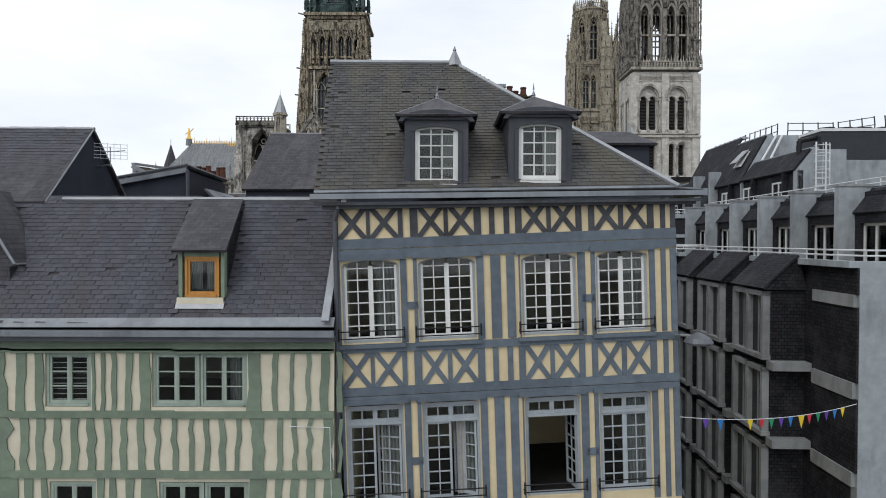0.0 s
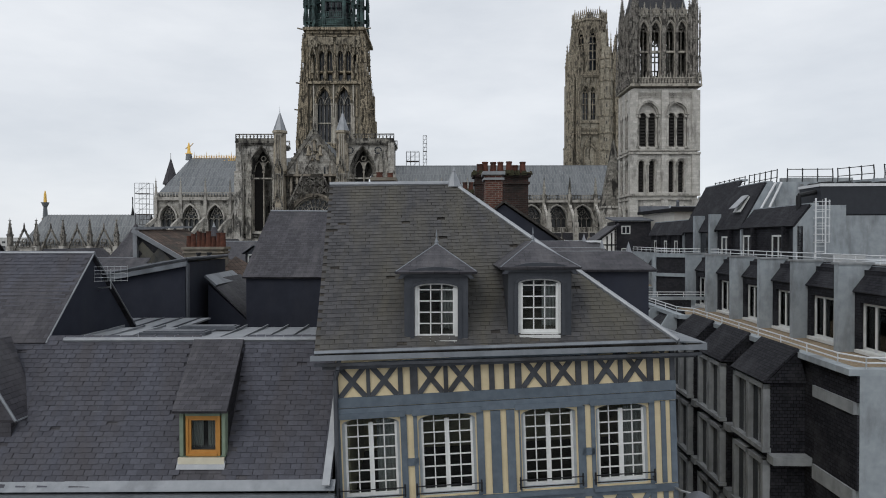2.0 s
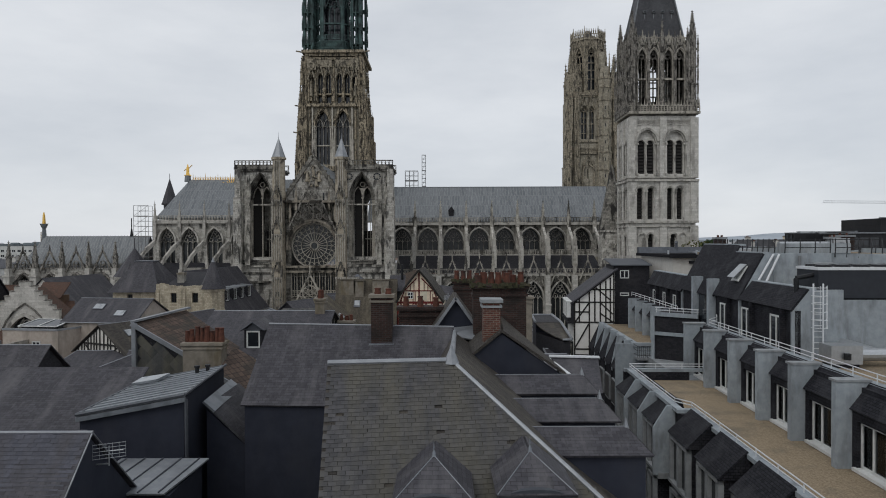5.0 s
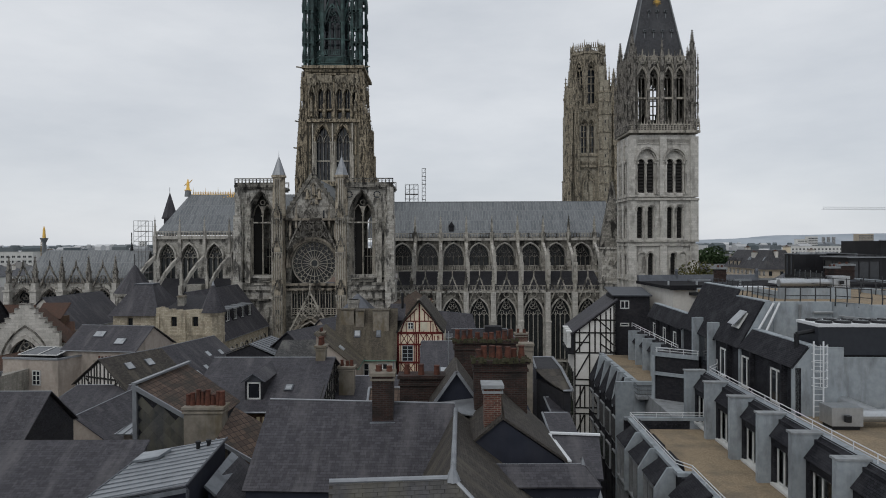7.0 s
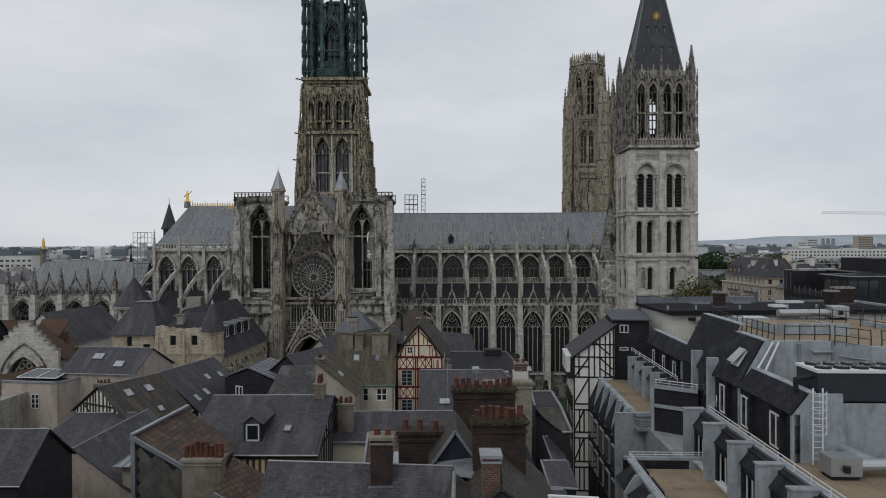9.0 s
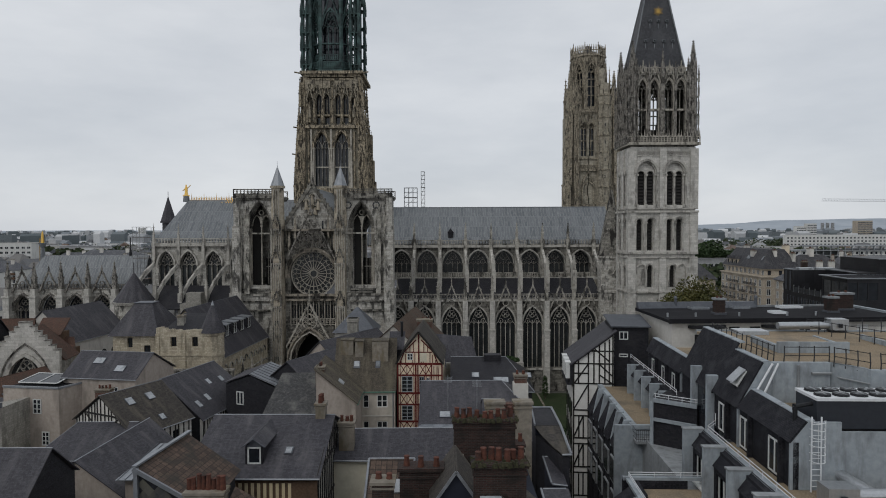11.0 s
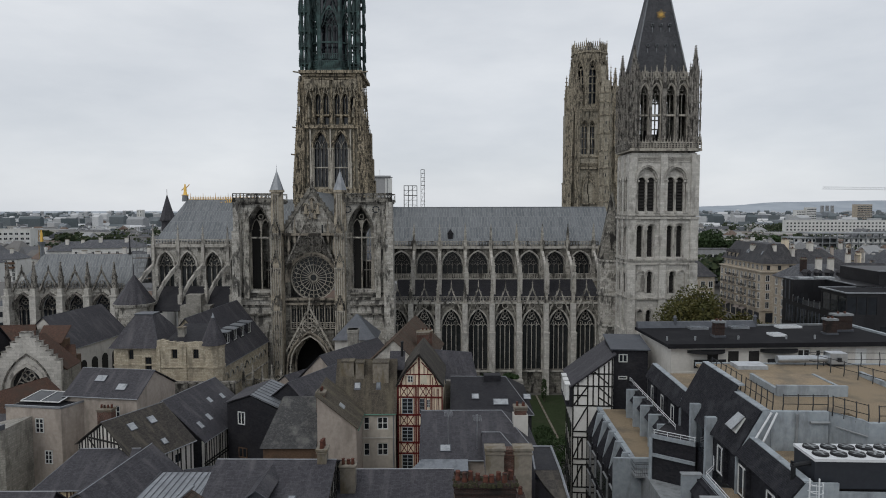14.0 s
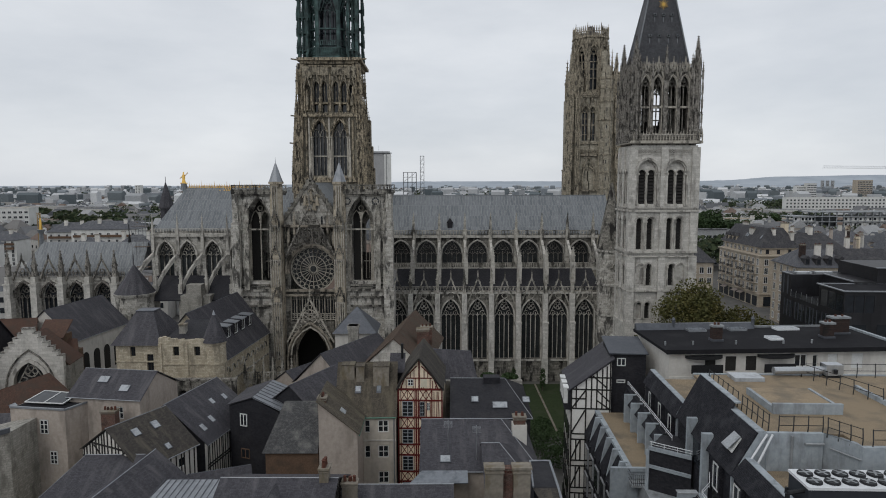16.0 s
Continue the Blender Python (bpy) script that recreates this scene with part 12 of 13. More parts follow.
# round chapel with a conical roof beside the choir
for x, y, r, zt, za in ((-61.6, 126.6, 3.6, 18.2, 23.7), (-39.0, 124.0, 4.0, 14.8, 21.5)):
    g = cg()
    g.cone(x, y, 0, zt, r, r, 12).cone(x, y, zt - 0.6, zt, r + 0.3, r + 0.5, 12)
    ap = part("round_chapel", g, STONE_GREY, cath)
    part("conical_roof", cg().cone(x, y, zt, za, r + 0.3, 0.2, 12).rod((x, y, za), (x, y, za + 2.2), 0.08), SLATE, ap)
    g = cg()
    for i in range(12):
        a = 2 * math.pi * i / 12
        mm = cg().m @ Matrix.Translation((x, y, 0)) @ Matrix.Rotation(a, 4, "Z")
        q = Geo(mm)
        arch_band(q, 0, 1.4, 11.2, 1.2, 0.2, 0.3, -r - 0.2)
        q.box(-1.15, -0.85, -r - 0.3, -r + 0.2, 8, 14.5)
        g.v, n0 = g.v + q.v, len(g.v)
        g.f += [tuple(n0 + k for k in f) for f in q.f]
    part("arcade", g, STONE_CARVED, ap)
g = cg()
g.box(-52.5, -46.5, 126.5, 131, 0, 17.5).box(-51, -48, 125.8, 128, 14, 19.8)
part("sacristy", g, STONE_PALE, cath)
part("sacristy_roof", cg().slab([(-60, 127.5, 16.2), (-36, 127.5, 16.2), (-36, 133.6, 20.5), (-60, 133.6, 20.5)], 0.2), SLATE_DARK, cath)


# ---- scaffolding on the cathedral ----
TUBE = surface("dull_scaffold_tube", (0.16, 0.165, 0.17), (0.22, 0.225, 0.23), 6.0, rough=0.6, metal=0.3)


def scaffold(x, y, z, w, d, h, nx, nz, label):
    s = thing("scaffolding", label, "scaffold", (x, y, z), group="scaffolds on the cathedral")
    for i in range(nx + 1):
        for j in (0, d):
            part("upright", Geo().rod((w * i / nx, j, 0), (w * i / nx, j, h), 0.05, 5), TUBE, s)
    for k in range(1, nz + 1):
        z = h * k / nz
        for j in (0, d):
            part("ledger", Geo().rod((0, j, z), (w, j, z), 0.045, 5), TUBE, s)
            part("guard_rail", Geo().rod((0, j, z - 0.5 * h / nz), (w, j, z - 0.5 * h / nz), 0.035, 5), TUBE, s)
        part("brace", Geo().rod((0, 0, z - h / nz), (w, 0, z), 0.035, 5), TUBE, s)
        if k < nz and k % 2:
            part("platform", Geo().box(0, w, 0.05, d - 0.05, z - 0.1, z - 0.03), TIMBER_BROWN, s)
    return s


scaffold(-67.3, 138.0, 15.0, 3.2, 2.0, 18.0, 2, 8, "grey tube scaffolding beside the choir")
scaffold(-9.2, 158.0, 33.0, 3.2, 2.0, 9.6, 3, 4, "grey tube scaffolding behind the nave ridge")
scaffold(-5.0, 158.5, 33.0, 0.9, 0.9, 13.6, 1, 7, "slim scaffold mast behind the nave ridge")


# ---- the wider town ----
PANE_CACHE = {}


def pane_mesh(w, h):
    """A window for far fronts: sunk dark glass in a pale frame with a middle bar, facing -y."""
    key = (round(w, 2), round(h, 2))
    if key not in PANE_CACHE:
        g = Geo().box(-w / 2, w / 2, -0.03, 0.0, 0, h)
        PANE_CACHE[key] = mesh_from("window", g, GLASS_DARK)
        f = Geo()
        for x in (-w / 2 - 0.04, -0.04, w / 2 - 0.04):
            f.box(x, x + 0.08, -0.09, -0.002, -0.04, h + 0.04)
        f.box(-w / 2 + 0.04, w / 2 - 0.04, -0.09, -0.002, h - 0.04, h + 0.04).box(-w / 2 - 0.12, w / 2 + 0.12, -0.16, -0.002, -0.14, -0.04)
        PANE_CACHE[key] = (PANE_CACHE[key], mesh_from("frame", f, WHITE_PAINT))
    return PANE_CACHE[key]


def front_windows(root, x0, x1, y, turn, floors, bays, w, h):
    """Rows of windows on a front that starts at (x0, y) and runs to x1 in its own turned frame."""
    pane, fr = pane_mesh(w, h)
    for z in floors:
        for i in range(bays):
            x = x0 + (i + 0.5) * (x1 - x0) / bays
            a = part("window", pane, GLASS_DARK, root)
            a.matrix_local = Matrix.Rotation(turn, 4, "Z") @ Matrix.Translation((x, y, z))
            part("window_frame", fr, WHITE_PAINT, a)


def far_block(name, label, category, at, turn, w, d, h, wall, roof, floors, bays, rise=0.0, inset=None, win=(1.1, 1.6), group="", bands=None, parapet=0.5):
    """A building w by d, h to the eaves: hipped roof where rise is given, else a flat roof behind a parapet."""
    root = thing(name, label, category, at, turn, group)
    part("wall", Geo().box(0, w, 0, d, 0, h), wall, root)
    if rise:
        k = d / 2 if inset is None else inset
        o = 0.45
        e = [(-o, -o, h), (w + o, -o, h), (w + o, d + o, h), (-o, d + o, h)]
        t = [(k, d / 2, h + rise), (w - k, d / 2, h + rise)]
        part("roof", Geo().add([(x, y, z - 0.15) for x, y, z in e] + e + t, [(0, 3, 2, 1), (0, 1, 5, 4), (1, 2, 6, 5), (2, 3, 7, 6), (3, 0, 4, 7), (4, 5, 9, 8), (5, 6, 9), (6, 7, 8, 9), (7, 4, 8)]), roof, root)
        part("gutter", Geo().rod((-o, -o - 0.05, h - 0.05), (w + o, -o - 0.05, h - 0.05), 0.09), ZINC_DARK, root)
    else:
        part("roof", Geo().box(0.3, w - 0.3, 0.3, d - 0.3, h + 0.004, h + 0.08), roof, root)
        part("parapet", Geo().box(-0.1, w + 0.1, -0.1, 0.25, h, h + parapet).box(-0.1, w + 0.1, d - 0.25, d + 0.1, h, h + parapet).box(-0.1, 0.25, 0.25, d - 0.25, h, h + parapet).box(w - 0.25, w + 0.1, 0.25, d - 0.25, h, h + parapet), wall, root)
    ww, wh = win
    step = (h - 1.0) / floors
    levels = [0.9 + i * step for i in range(floors)]
    front_windows(root, 0, w, 0, 0, levels, bays, ww, wh)
    if bands:
        for z in levels:
            part("floor_band", Geo().box(-0.15, w + 0.15, -0.15, 0, z - 0.75, z - 0.45), bands, root)
    return root


def left_windows(root, d, levels, bays, w, h):
    """Windows on the flank that faces -x."""
    pane, fr = pane_mesh(w, h)
    for z in levels:
        for i in range(bays):
            a = part("window", pane, GLASS_DARK, root)
            a.matrix_local = Matrix.Translation((0, (i + 0.5) * d / bays, z)) @ Matrix.Rotation(-math.pi / 2, 4, "Z")
            part("window_frame", fr, WHITE_PAINT, a)


FAR_SLATE = coursed("weathered_city_slate", (0.068, 0.072, 0.084), (0.112, 0.116, 0.13), (0.04, 0.04, 0.045), 0.4, 0.2, 0.015, 0.65, (0.17, 0.168, 0.165), 0.4, 0.5, streaks=True, spec=0.2)
CITY_SLATE = coursed("dark_city_slate", (0.036, 0.036, 0.041), (0.062, 0.061, 0.067), (0.02, 0.02, 0.023), 0.4, 0.2, 0.015, 0.65, (0.10, 0.097, 0.094), 0.5, 0.5, streaks=True, spec=0.2)
STONE_CREAM = coursed("cream_cut_stone", (0.40, 0.345, 0.275), (0.48, 0.42, 0.34), (0.28, 0.24, 0.19), 0.9, 0.4, 0.015, 0.9, (0.26, 0.225, 0.18), 0.3, 0.6, 0.012, streaks=True)
WHITE_WALL = surface("white_city_render", (0.55, 0.55, 0.53), (0.63, 0.63, 0.61), 1.0, (0.40, 0.40, 0.38), 0.25, 0.5, 0.9, streaks=True)
GREY_WALL = surface("grey_city_render", (0.27, 0.275, 0.28), (0.34, 0.345, 0.35), 1.0, (0.19, 0.19, 0.2), 0.25, 0.5, 0.9, streaks=True)
BLACK_CLAD = coursed("black_cladding_panels", (0.010, 0.010, 0.012), (0.016, 0.016, 0.019), (0.004, 0.004, 0.005), 1.2, 3.0, 0.03, 0.5, (0.03, 0.03, 0.033), 0.4, 0.4)

# stone corner building on the street, with balconies and a tall hipped roof
h = thing("stone_corner_building", "cream stone apartment building with rows of iron balconies and slate roof", "apartment building", (101.84, 200.3, 0), 0.5)
part("wall", Geo().box(0, 12, 0, 29, 0, 16.6).box(0.9, 12, 0.9, 28.1, 16.6, 19.0), STONE_CREAM, h)
part("cornice", Geo().box(-0.5, 12.3, -0.5, 29.3, 16.4, 16.75), STONE_CREAM, h)
part("eaves_board", Geo().box(0.5, 12.2, 0.5, 28.5, 18.8, 19.1), STONE_CREAM, h)
part("string_course", Geo().box(-0.25, 12.2, -0.25, 29.2, 4.0, 4.5), STONE_CREAM, h)
part("roof", Geo().add([(0.3, 0.3, 19.1), (12.5, 0.3, 19.1), (12.5, 29.2, 19.1), (0.3, 29.2, 19.1), (4.4, 5.0, 25.2), (9.6, 5.0, 25.2), (9.6, 27.0, 25.2), (4.4, 27.0, 25.2)], [(0, 1, 5, 4), (1, 2, 6, 5), (2, 3, 7, 6), (3, 0, 4, 7), (4, 5, 6, 7), (0, 3, 2, 1)]), CITY_SLATE, h)
levels = [5.0, 7.9, 10.8, 13.6]
left_windows(h, 29, levels, 10, 1.15, 1.9)
front_windows(h, 0, 12, 0, 0, levels, 3, 1.15, 1.9)
for i in range(10):
    y = (i + 0.5) * 29 / 10
    w = part("attic_window", Geo().box(0.8, 0.95, y - 0.5, y + 0.5, 17.1, 18.5), GLASS_DARK, h)
    part("window_frame", Geo().box(0.74, 0.8, y - 0.04, y + 0.04, 17.1, 18.5).box(0.74, 0.8, y - 0.58, y - 0.5, 17.1, 18.5).box(0.74, 0.8, y + 0.5, y + 0.58, 17.1, 18.5), WHITE_PAINT, w)
for x in (2.6, 6.2, 9.8):
    part("attic_window", Geo().box(x - 0.5, x + 0.5, 0.8, 0.95, 17.1, 18.5), GLASS_DARK, h)


def balcony_on(root, x, y, z, half, side):
    """Stone slab on brackets with an iron rail, on the -x flank or the -y front."""
    turn_ = Matrix.Translation((x, y, z)) @ Matrix.Rotation(-math.pi / 2 if side else 0.0, 4, "Z")
    b = part("balcony", Geo(turn_).box(-half, half, -0.9, 0, -0.3, -0.12), STONE_CREAM, root)
    g = Geo(turn_).box(-half, half, -0.88, -0.84, 0.75, 0.82)
    n = int(half * 2 / 0.2)
    for k in range(n + 1):
        u = -half + k * 2 * half / n
        g.box(u - 0.025, u + 0.025, -0.88, -0.84, -0.12, 0.75)
    part("railing", g, IRON, b)


for z in levels:
    for i in (1.5, 4.0, 6.5, 8.5) if z < 13 else (2.5, 6.5):
        balcony_on(h, 0, i * 2.9, z, 2.5 if z < 13 else 4.0, True)
    for x in (6.0, 10.0):
        balcony_on(h, x, 0, z, 1.1, False)
for i in range(7):
    y = 2.4 + i * 4.0
    part("shop_front", Geo().box(-0.12, 0, y - 1.5, y + 1.5, 0.3, 3.4), GLASS_DARK, h)
    if i in (2, 3, 5):
        part("shop_awning", Geo().slab([(-0.1, y - 1.6, 3.8), (-1.6, y - 1.6, 3.1), (-1.6, y + 1.6, 3.1), (-0.1, y + 1.6, 3.8)], 0.06), surface("shop_blind_cloth", (0.14, 0.12, 0.11), (0.20, 0.17, 0.15)) if i == 2 else bpy.data.materials["shop_blind_cloth"], h)
for x in (3.0, 7.5):
    part("shop_front", Geo().box(x - 1.4, x + 1.4, -0.12, 0, 0.3, 3.4), GLASS_DARK, h)
for y in (4.0, 12.6, 13.8):
    part("roof_light", Geo().slab([(2.0, y, 21.75), (2.0, y + 0.8, 21.75), (2.8, y + 0.8, 22.95), (2.8, y, 22.95)], 0.1), GLASS_SKY, h)
for x, y, w, d, top in ((2.6, 11.0, 1.0, 2.2, 24.6), (5.4, 3.2, 0.9, 1.8, 25.0), (5.0, 20.5, 1.0, 2.4, 26.2), (10.6, 2.0, 1.0, 1.8, 24.0)):
    chimney(h, x, x + w, y, y + d, 20, top, PLASTER_WHITE, 3)
for i in range(3):
    y = 19.5 + i * 3.0
    d = part("dormer", Geo().box(0.9, 3.4, y - 0.8, y + 0.8, 19.3, 21.4), STONE_CREAM, h)
    part("dormer_roof", Geo().prism([(0.6, y - 1.0, 21.4), (0.6, y + 1.0, 21.4), (0.6, y, 22.5)], (3.4, 0, 0)), CITY_SLATE, d)
    part("dormer_window", Geo().box(0.84, 0.9, y - 0.5, y + 0.5, 19.7, 21.2), GLASS_DARK, d)

# neighbours of the corner building
n1 = far_block("slate_mansard_house", "cream-fronted house under a blue-grey slate mansard", "house", (95.6, 168, 0), -4, 14, 15, 17.4, STONE_CREAM, FAR_SLATE, 6, 4, 4.0, 3.0)
left_windows(n1, 15, [1, 3.8, 6.6, 9.4, 12.2, 15.0], 4, 1.1, 1.8)
for i in range(4):
    x = 2.6 + i * 2.9
    d = part("dormer", Geo().box(x - 0.6, x + 0.6, 0.4, 2.6, 17.8, 19.6), CITY_SLATE, n1)
    part("dormer_roof", Geo().prism([(x - 0.8, 0.2, 19.6), (x + 0.8, 0.2, 19.6), (x, 0.2, 20.4)], (0, 3.0, 0)), CITY_SLATE, d)
    part("dormer_window", Geo().box(x - 0.4, x + 0.4, 0.34, 0.4, 18.1, 19.4), GLASS_DARK, d)
for x, y in ((2.0, 3.5), (6.0, 3.5), (9.5, 4.2)):
    chimney(n1, x, x + 1.5, y, y + 0.8, 18, 23.2, PLASTER_WHITE if x > 3 else BRICK_DARK, 3)
tc = far_block("tall_chimney_house", "rendered house with tall pale chimneys", "house", (114.4, 203, 0), -2, 16, 14, 18.4, STONE_CREAM, CITY_SLATE, 6, 6, 4.8, 4)
chimney(tc, 0.6, 2.0, 9.0, 11.6, 18, 26.4, PLASTER_PINK, 3)
chimney(tc, 7.0, 8.4, 6.0, 8.0, 18, 25.4, PLASTER_WHITE, 3)
far_block("slate_street_house", "house under dark slate with white dormers", "house", (106, 168, 0), -4, 18, 12, 16.8, PLASTER_GREY, CITY_SLATE, 5, 5, 5.0, 3)
far_block("narrow_cream_house", "narrow cream-rendered town house under slate", "house", (65.4, 170, 0), 0, 8.4, 16, 18.6, STONE_CREAM, CITY_SLATE, 6, 4, 5.0, 3)
far_block("grey_slab_block", "low grey concrete block with window bands", "office block", (117, 300, 0), -2, 24, 14, 16.6, GREY_WALL, ASPHALT_ROOF, 5, 8, win=(2.4, 1.5))
rng = random.Random(71)
for i, (x, y) in enumerate(((118, 168), (128, 176), (138, 190), (134, 206), (122, 212), (150, 205), (145, 222), (160, 226), (133, 232), (152, 244), (172, 240), (170, 214), (184, 228), (165, 262), (185, 262), (140, 262), (120, 250))):
    r = far_block("slate_town_house", ("pale rendered", "cream stone", "grey rendered")[i % 3] + " town house under steep dark slate", "house", (x, y, 0), rng.uniform(-14, 8), rng.uniform(9, 14), rng.uniform(9, 12), rng.uniform(13.0, 15.5), (WHITE_WALL, STONE_CREAM, PLASTER_GREY)[i % 3], FAR_SLATE if i % 4 else CITY_SLATE, 5, 4, rng.uniform(3.6, 5.2), 2.5, group="slate houses beyond the hotel")
    for k in range(3):
        cx = rng.uniform(1, 8)
        chimney(r, cx, cx + rng.uniform(0.8, 1.6), 4.2, 5.2, 14, 20.6 + rng.uniform(0, 1.6), (PLASTER_WHITE, PLASTER_WHITE, PLASTER_PINK, PLASTER_GREY, BRICK_DARK)[(i + 2 * k) % 5], 3)

# black modern building
b = thing("black_modern_building", "black-clad modern building of stacked boxes with glazed terraces", "office building", (52.94, 82, 0), -3.2)
part("main_box", Geo().box(0, 28, 0, 17.2, 0, 22.7), BLACK_CLAD, b)
part("rear_box", Geo().box(0, 28, 14.2, 17.2, 22.704, 26.0), BLACK_CLAD, b)
part("recessed_wall", Geo().box(4.8, 28, 6.2, 14.2, 22.704, 26.1), BLACK_CLAD, b)
part("upper_box", Geo().box(8.2, 28, 6.8, 16.5, 26.104, 28.0), BLACK_CLAD, b)
# glazed corner room
g = Geo().box(0, 28, 0, 6.2, 22.704, 23.0).box(0, 28, 0, 6.2, 25.3, 25.8).box(3.9, 28, 0, 6.2, 23.0, 25.3).box(0.3, 3.9, 5.6, 6.2, 23.0, 25.3)
for x, y in ((0, 0), (0, 1.9), (0, 3.8), (0, 5.9), (1.3, 0), (2.6, 0)):
    g.box(x, x + 0.14, y, y + 0.14, 23.0, 25.3)
part("corner_room", g, BLACK_CLAD, b)
for i in range(3):
    part("window", Geo().box(0.05, 0.09, 0.16 + i * 1.9, 1.88 + i * 1.9, 23.0, 25.3), GLASS_DARK, b)
    part("window", Geo().box(0.16 + i * 1.3, 1.28 + i * 1.3, 0.05, 0.09, 23.0, 25.3), GLASS_DARK, b)
for x0, x1, y0, y1, z in ((-0.25, 28.1, -0.25, 0.06, 25.8), (-0.25, 0.06, 0.06, 6.2, 25.8), (-0.25, 28, 6.2, 6.5, 25.8), (4.6, 4.9, 6.5, 14.2, 26.1), (-0.1, 0.2, 14.2, 17.2, 26.0), (0.2, 28.0, 17.0, 17.3, 26.0), (8.0, 28.0, 6.6, 6.9, 28.0)):
    part("parapet", Geo().box(x0, x1, y0, y1, z, z + 0.14), ZINC, b)
part("flat_roof", Geo().box(0.1, 27.9, 0.1, 6.1, 25.804, 25.86), ASPHALT_ROOF, b)
part("balustrade", Geo().box(0.02, 0.05, 6.4, 14.0, 22.71, 23.5), GLASS_DARK, b)
for i in range(6):
    part("baluster", Geo().box(0.0, 0.07, 6.4 + i * 1.52, 6.46 + i * 1.52, 22.71, 23.76), STEEL, b)
for y in (14.9, 16.2):
    part("light_slot", Geo().box(-0.06, 0.0, y, y + 0.3, 22.9, 25.8), ZINC_DARK, b)
for k, (y0, n) in enumerate(((1.4, 4), (5.6, 4), (9.8, 3), (13.2, 3))):
    for i in range(n):
        part("window", Geo().box(-0.05, 0, y0 + i * 0.95, y0 + 0.6 + i * 0.95, 19.6, 22.0), GLASS_DARK, b)
        part("window_reveal", Geo().box(-0.12, 0, y0 + 0.62 + i * 0.95, y0 + 0.72 + i * 0.95, 19.5, 22.1), ZINC_DARK, b)
for i in range(6):
    part("window", Geo().box(1.2 + i * 3.2, 3.0 + i * 3.2, -0.05, 0.0, 18.6, 21.4), GLASS_DARK, b)
for x, y, w in ((1.2, 14.8, 2.2), (4.2, 15.2, 2.6), (9.0, 15.6, 2.4)):
    part("roof_light", Geo().box(x, x + w, y, y + 1.2, 26.0, 26.3), PALE_SHEEN, b)

# white and unfinished blocks to the right, in depth
far_block("white_stepped_block", "long white building with a rounded tower", "office block", (203.5, 480, 0), -1, 66, 18, 11.6, WHITE_WALL, GRAVEL, 4, 16, win=(2.2, 1.4), bands=GREY_WALL)
t = far_block("white_stair_tower", "white stair tower with a rooftop sign frame", "tower", (240, 477, 0), -1, 9, 14, 13.5, WHITE_WALL, GRAVEL, 4, 3)
f = thing("concrete_frame_building", "unfinished concrete frame building with open floors", "building", (251, 450, 0), -1)
for z, x0 in ((3.5, 0), (7.5, 0), (11.3, 0), (15.0, 0), (18.2, 13)):
    part("floor_slab", Geo().box(x0, 90, 0, 18, z, z + 0.55), CONCRETE_DARK, f)
for i in range(18):
    for y in (0.4, 9, 17):
        part("column", Geo().box(0.3 + i * 5.1 - 0.3, 0.3 + i * 5.1 + 0.3, y, y + 0.5, 0, 15.0 if i < 3 else 18.2), CONCRETE_DARK, f)
part("infill_wall", Geo().box(0.6, 16, 1.2, 1.5, 0, 15.0).box(36, 90, 1.2, 1.5, 0, 15.0), WHITE_WALL, f)
part("back_wall", Geo().box(16, 36, 10, 10.4, 0, 15.0), CONCRETE_DARK, f)
for i in range(20):
    x = 1.6 + i * 2.5 if i < 6 else 37.2 + (i - 6) * 3.4
    for z in (8.6, 12.5):
        part("opening", Geo().box(x, x + 1.5, 1.1, 1.19, z, z + 1.9), GLASS_DARK, f)
s = far_block("long_white_slab", "very long white slab block with a grid of windows", "apartment block", (376, 691, 0), -1, 220, 7, 22.6, WHITE_WALL, GRAVEL, 6, 55, win=(2.0, 1.8))
far_block("beige_tower_block", "beige apartment tower with balconies", "tower block", (788, 1200, 0), 0, 28, 16, 42, STONE_CREAM, GRAVEL, 10, 10, win=(2.4, 2.0), bands=TIMBER_BROWN)
far_block("white_apartment_block", "pair of stepped white apartment towers", "tower block", (617, 1100, 0), 0, 22, 12, 32, WHITE_WALL, GRAVEL, 8, 8, win=(2.4, 1.8))
far_block("white_apartment_block", "pair of stepped white apartment towers", "tower block", (632, 1095, 0), 0, 16, 10, 36.5, WHITE_WALL, GRAVEL, 9, 6, win=(2.4, 1.8))
for x in (1200, 1216, 1232):
    far_block("slim_grey_tower", "slim grey apartment tower on the skyline", "tower block", (x, 2000, 0), 0, 7, 7, 42, GREY_WALL, GRAVEL, 10, 2, win=(2.0, 2.0), group="towers on the skyline")
a = far_block("archive_tower", "tall pale concrete tower with a dark crown", "tower block", (-108, 1010, 0), 8, 20, 16, 84, surface("pale_tower_panels", (0.30, 0.30, 0.30), (0.36, 0.36, 0.36), 0.3, (0.25, 0.25, 0.26), 0.05, 0.5), ASPHALT_ROOF, 1, 1, win=(1.0, 1.0))
part("side_slab", Geo().box(20, 31, -1, 16, 0, 84), WHITE_WALL, a)
part("dark_seam", Geo().box(22.5, 24.2, -1.2, -1, 0, 86), GREY_WALL, a)
part("crown", Geo().box(1, 29, 1, 15, 84.4, 88.5), GREY_WALL, a)
part("crown_ledge", Geo().box(-1.5, 32, -2, 17, 85.6, 86.4), GREY_WALL, a)
part("mast", Geo().rod((12, 8, 88), (12, 8, 98), 0.25), STEEL, a)
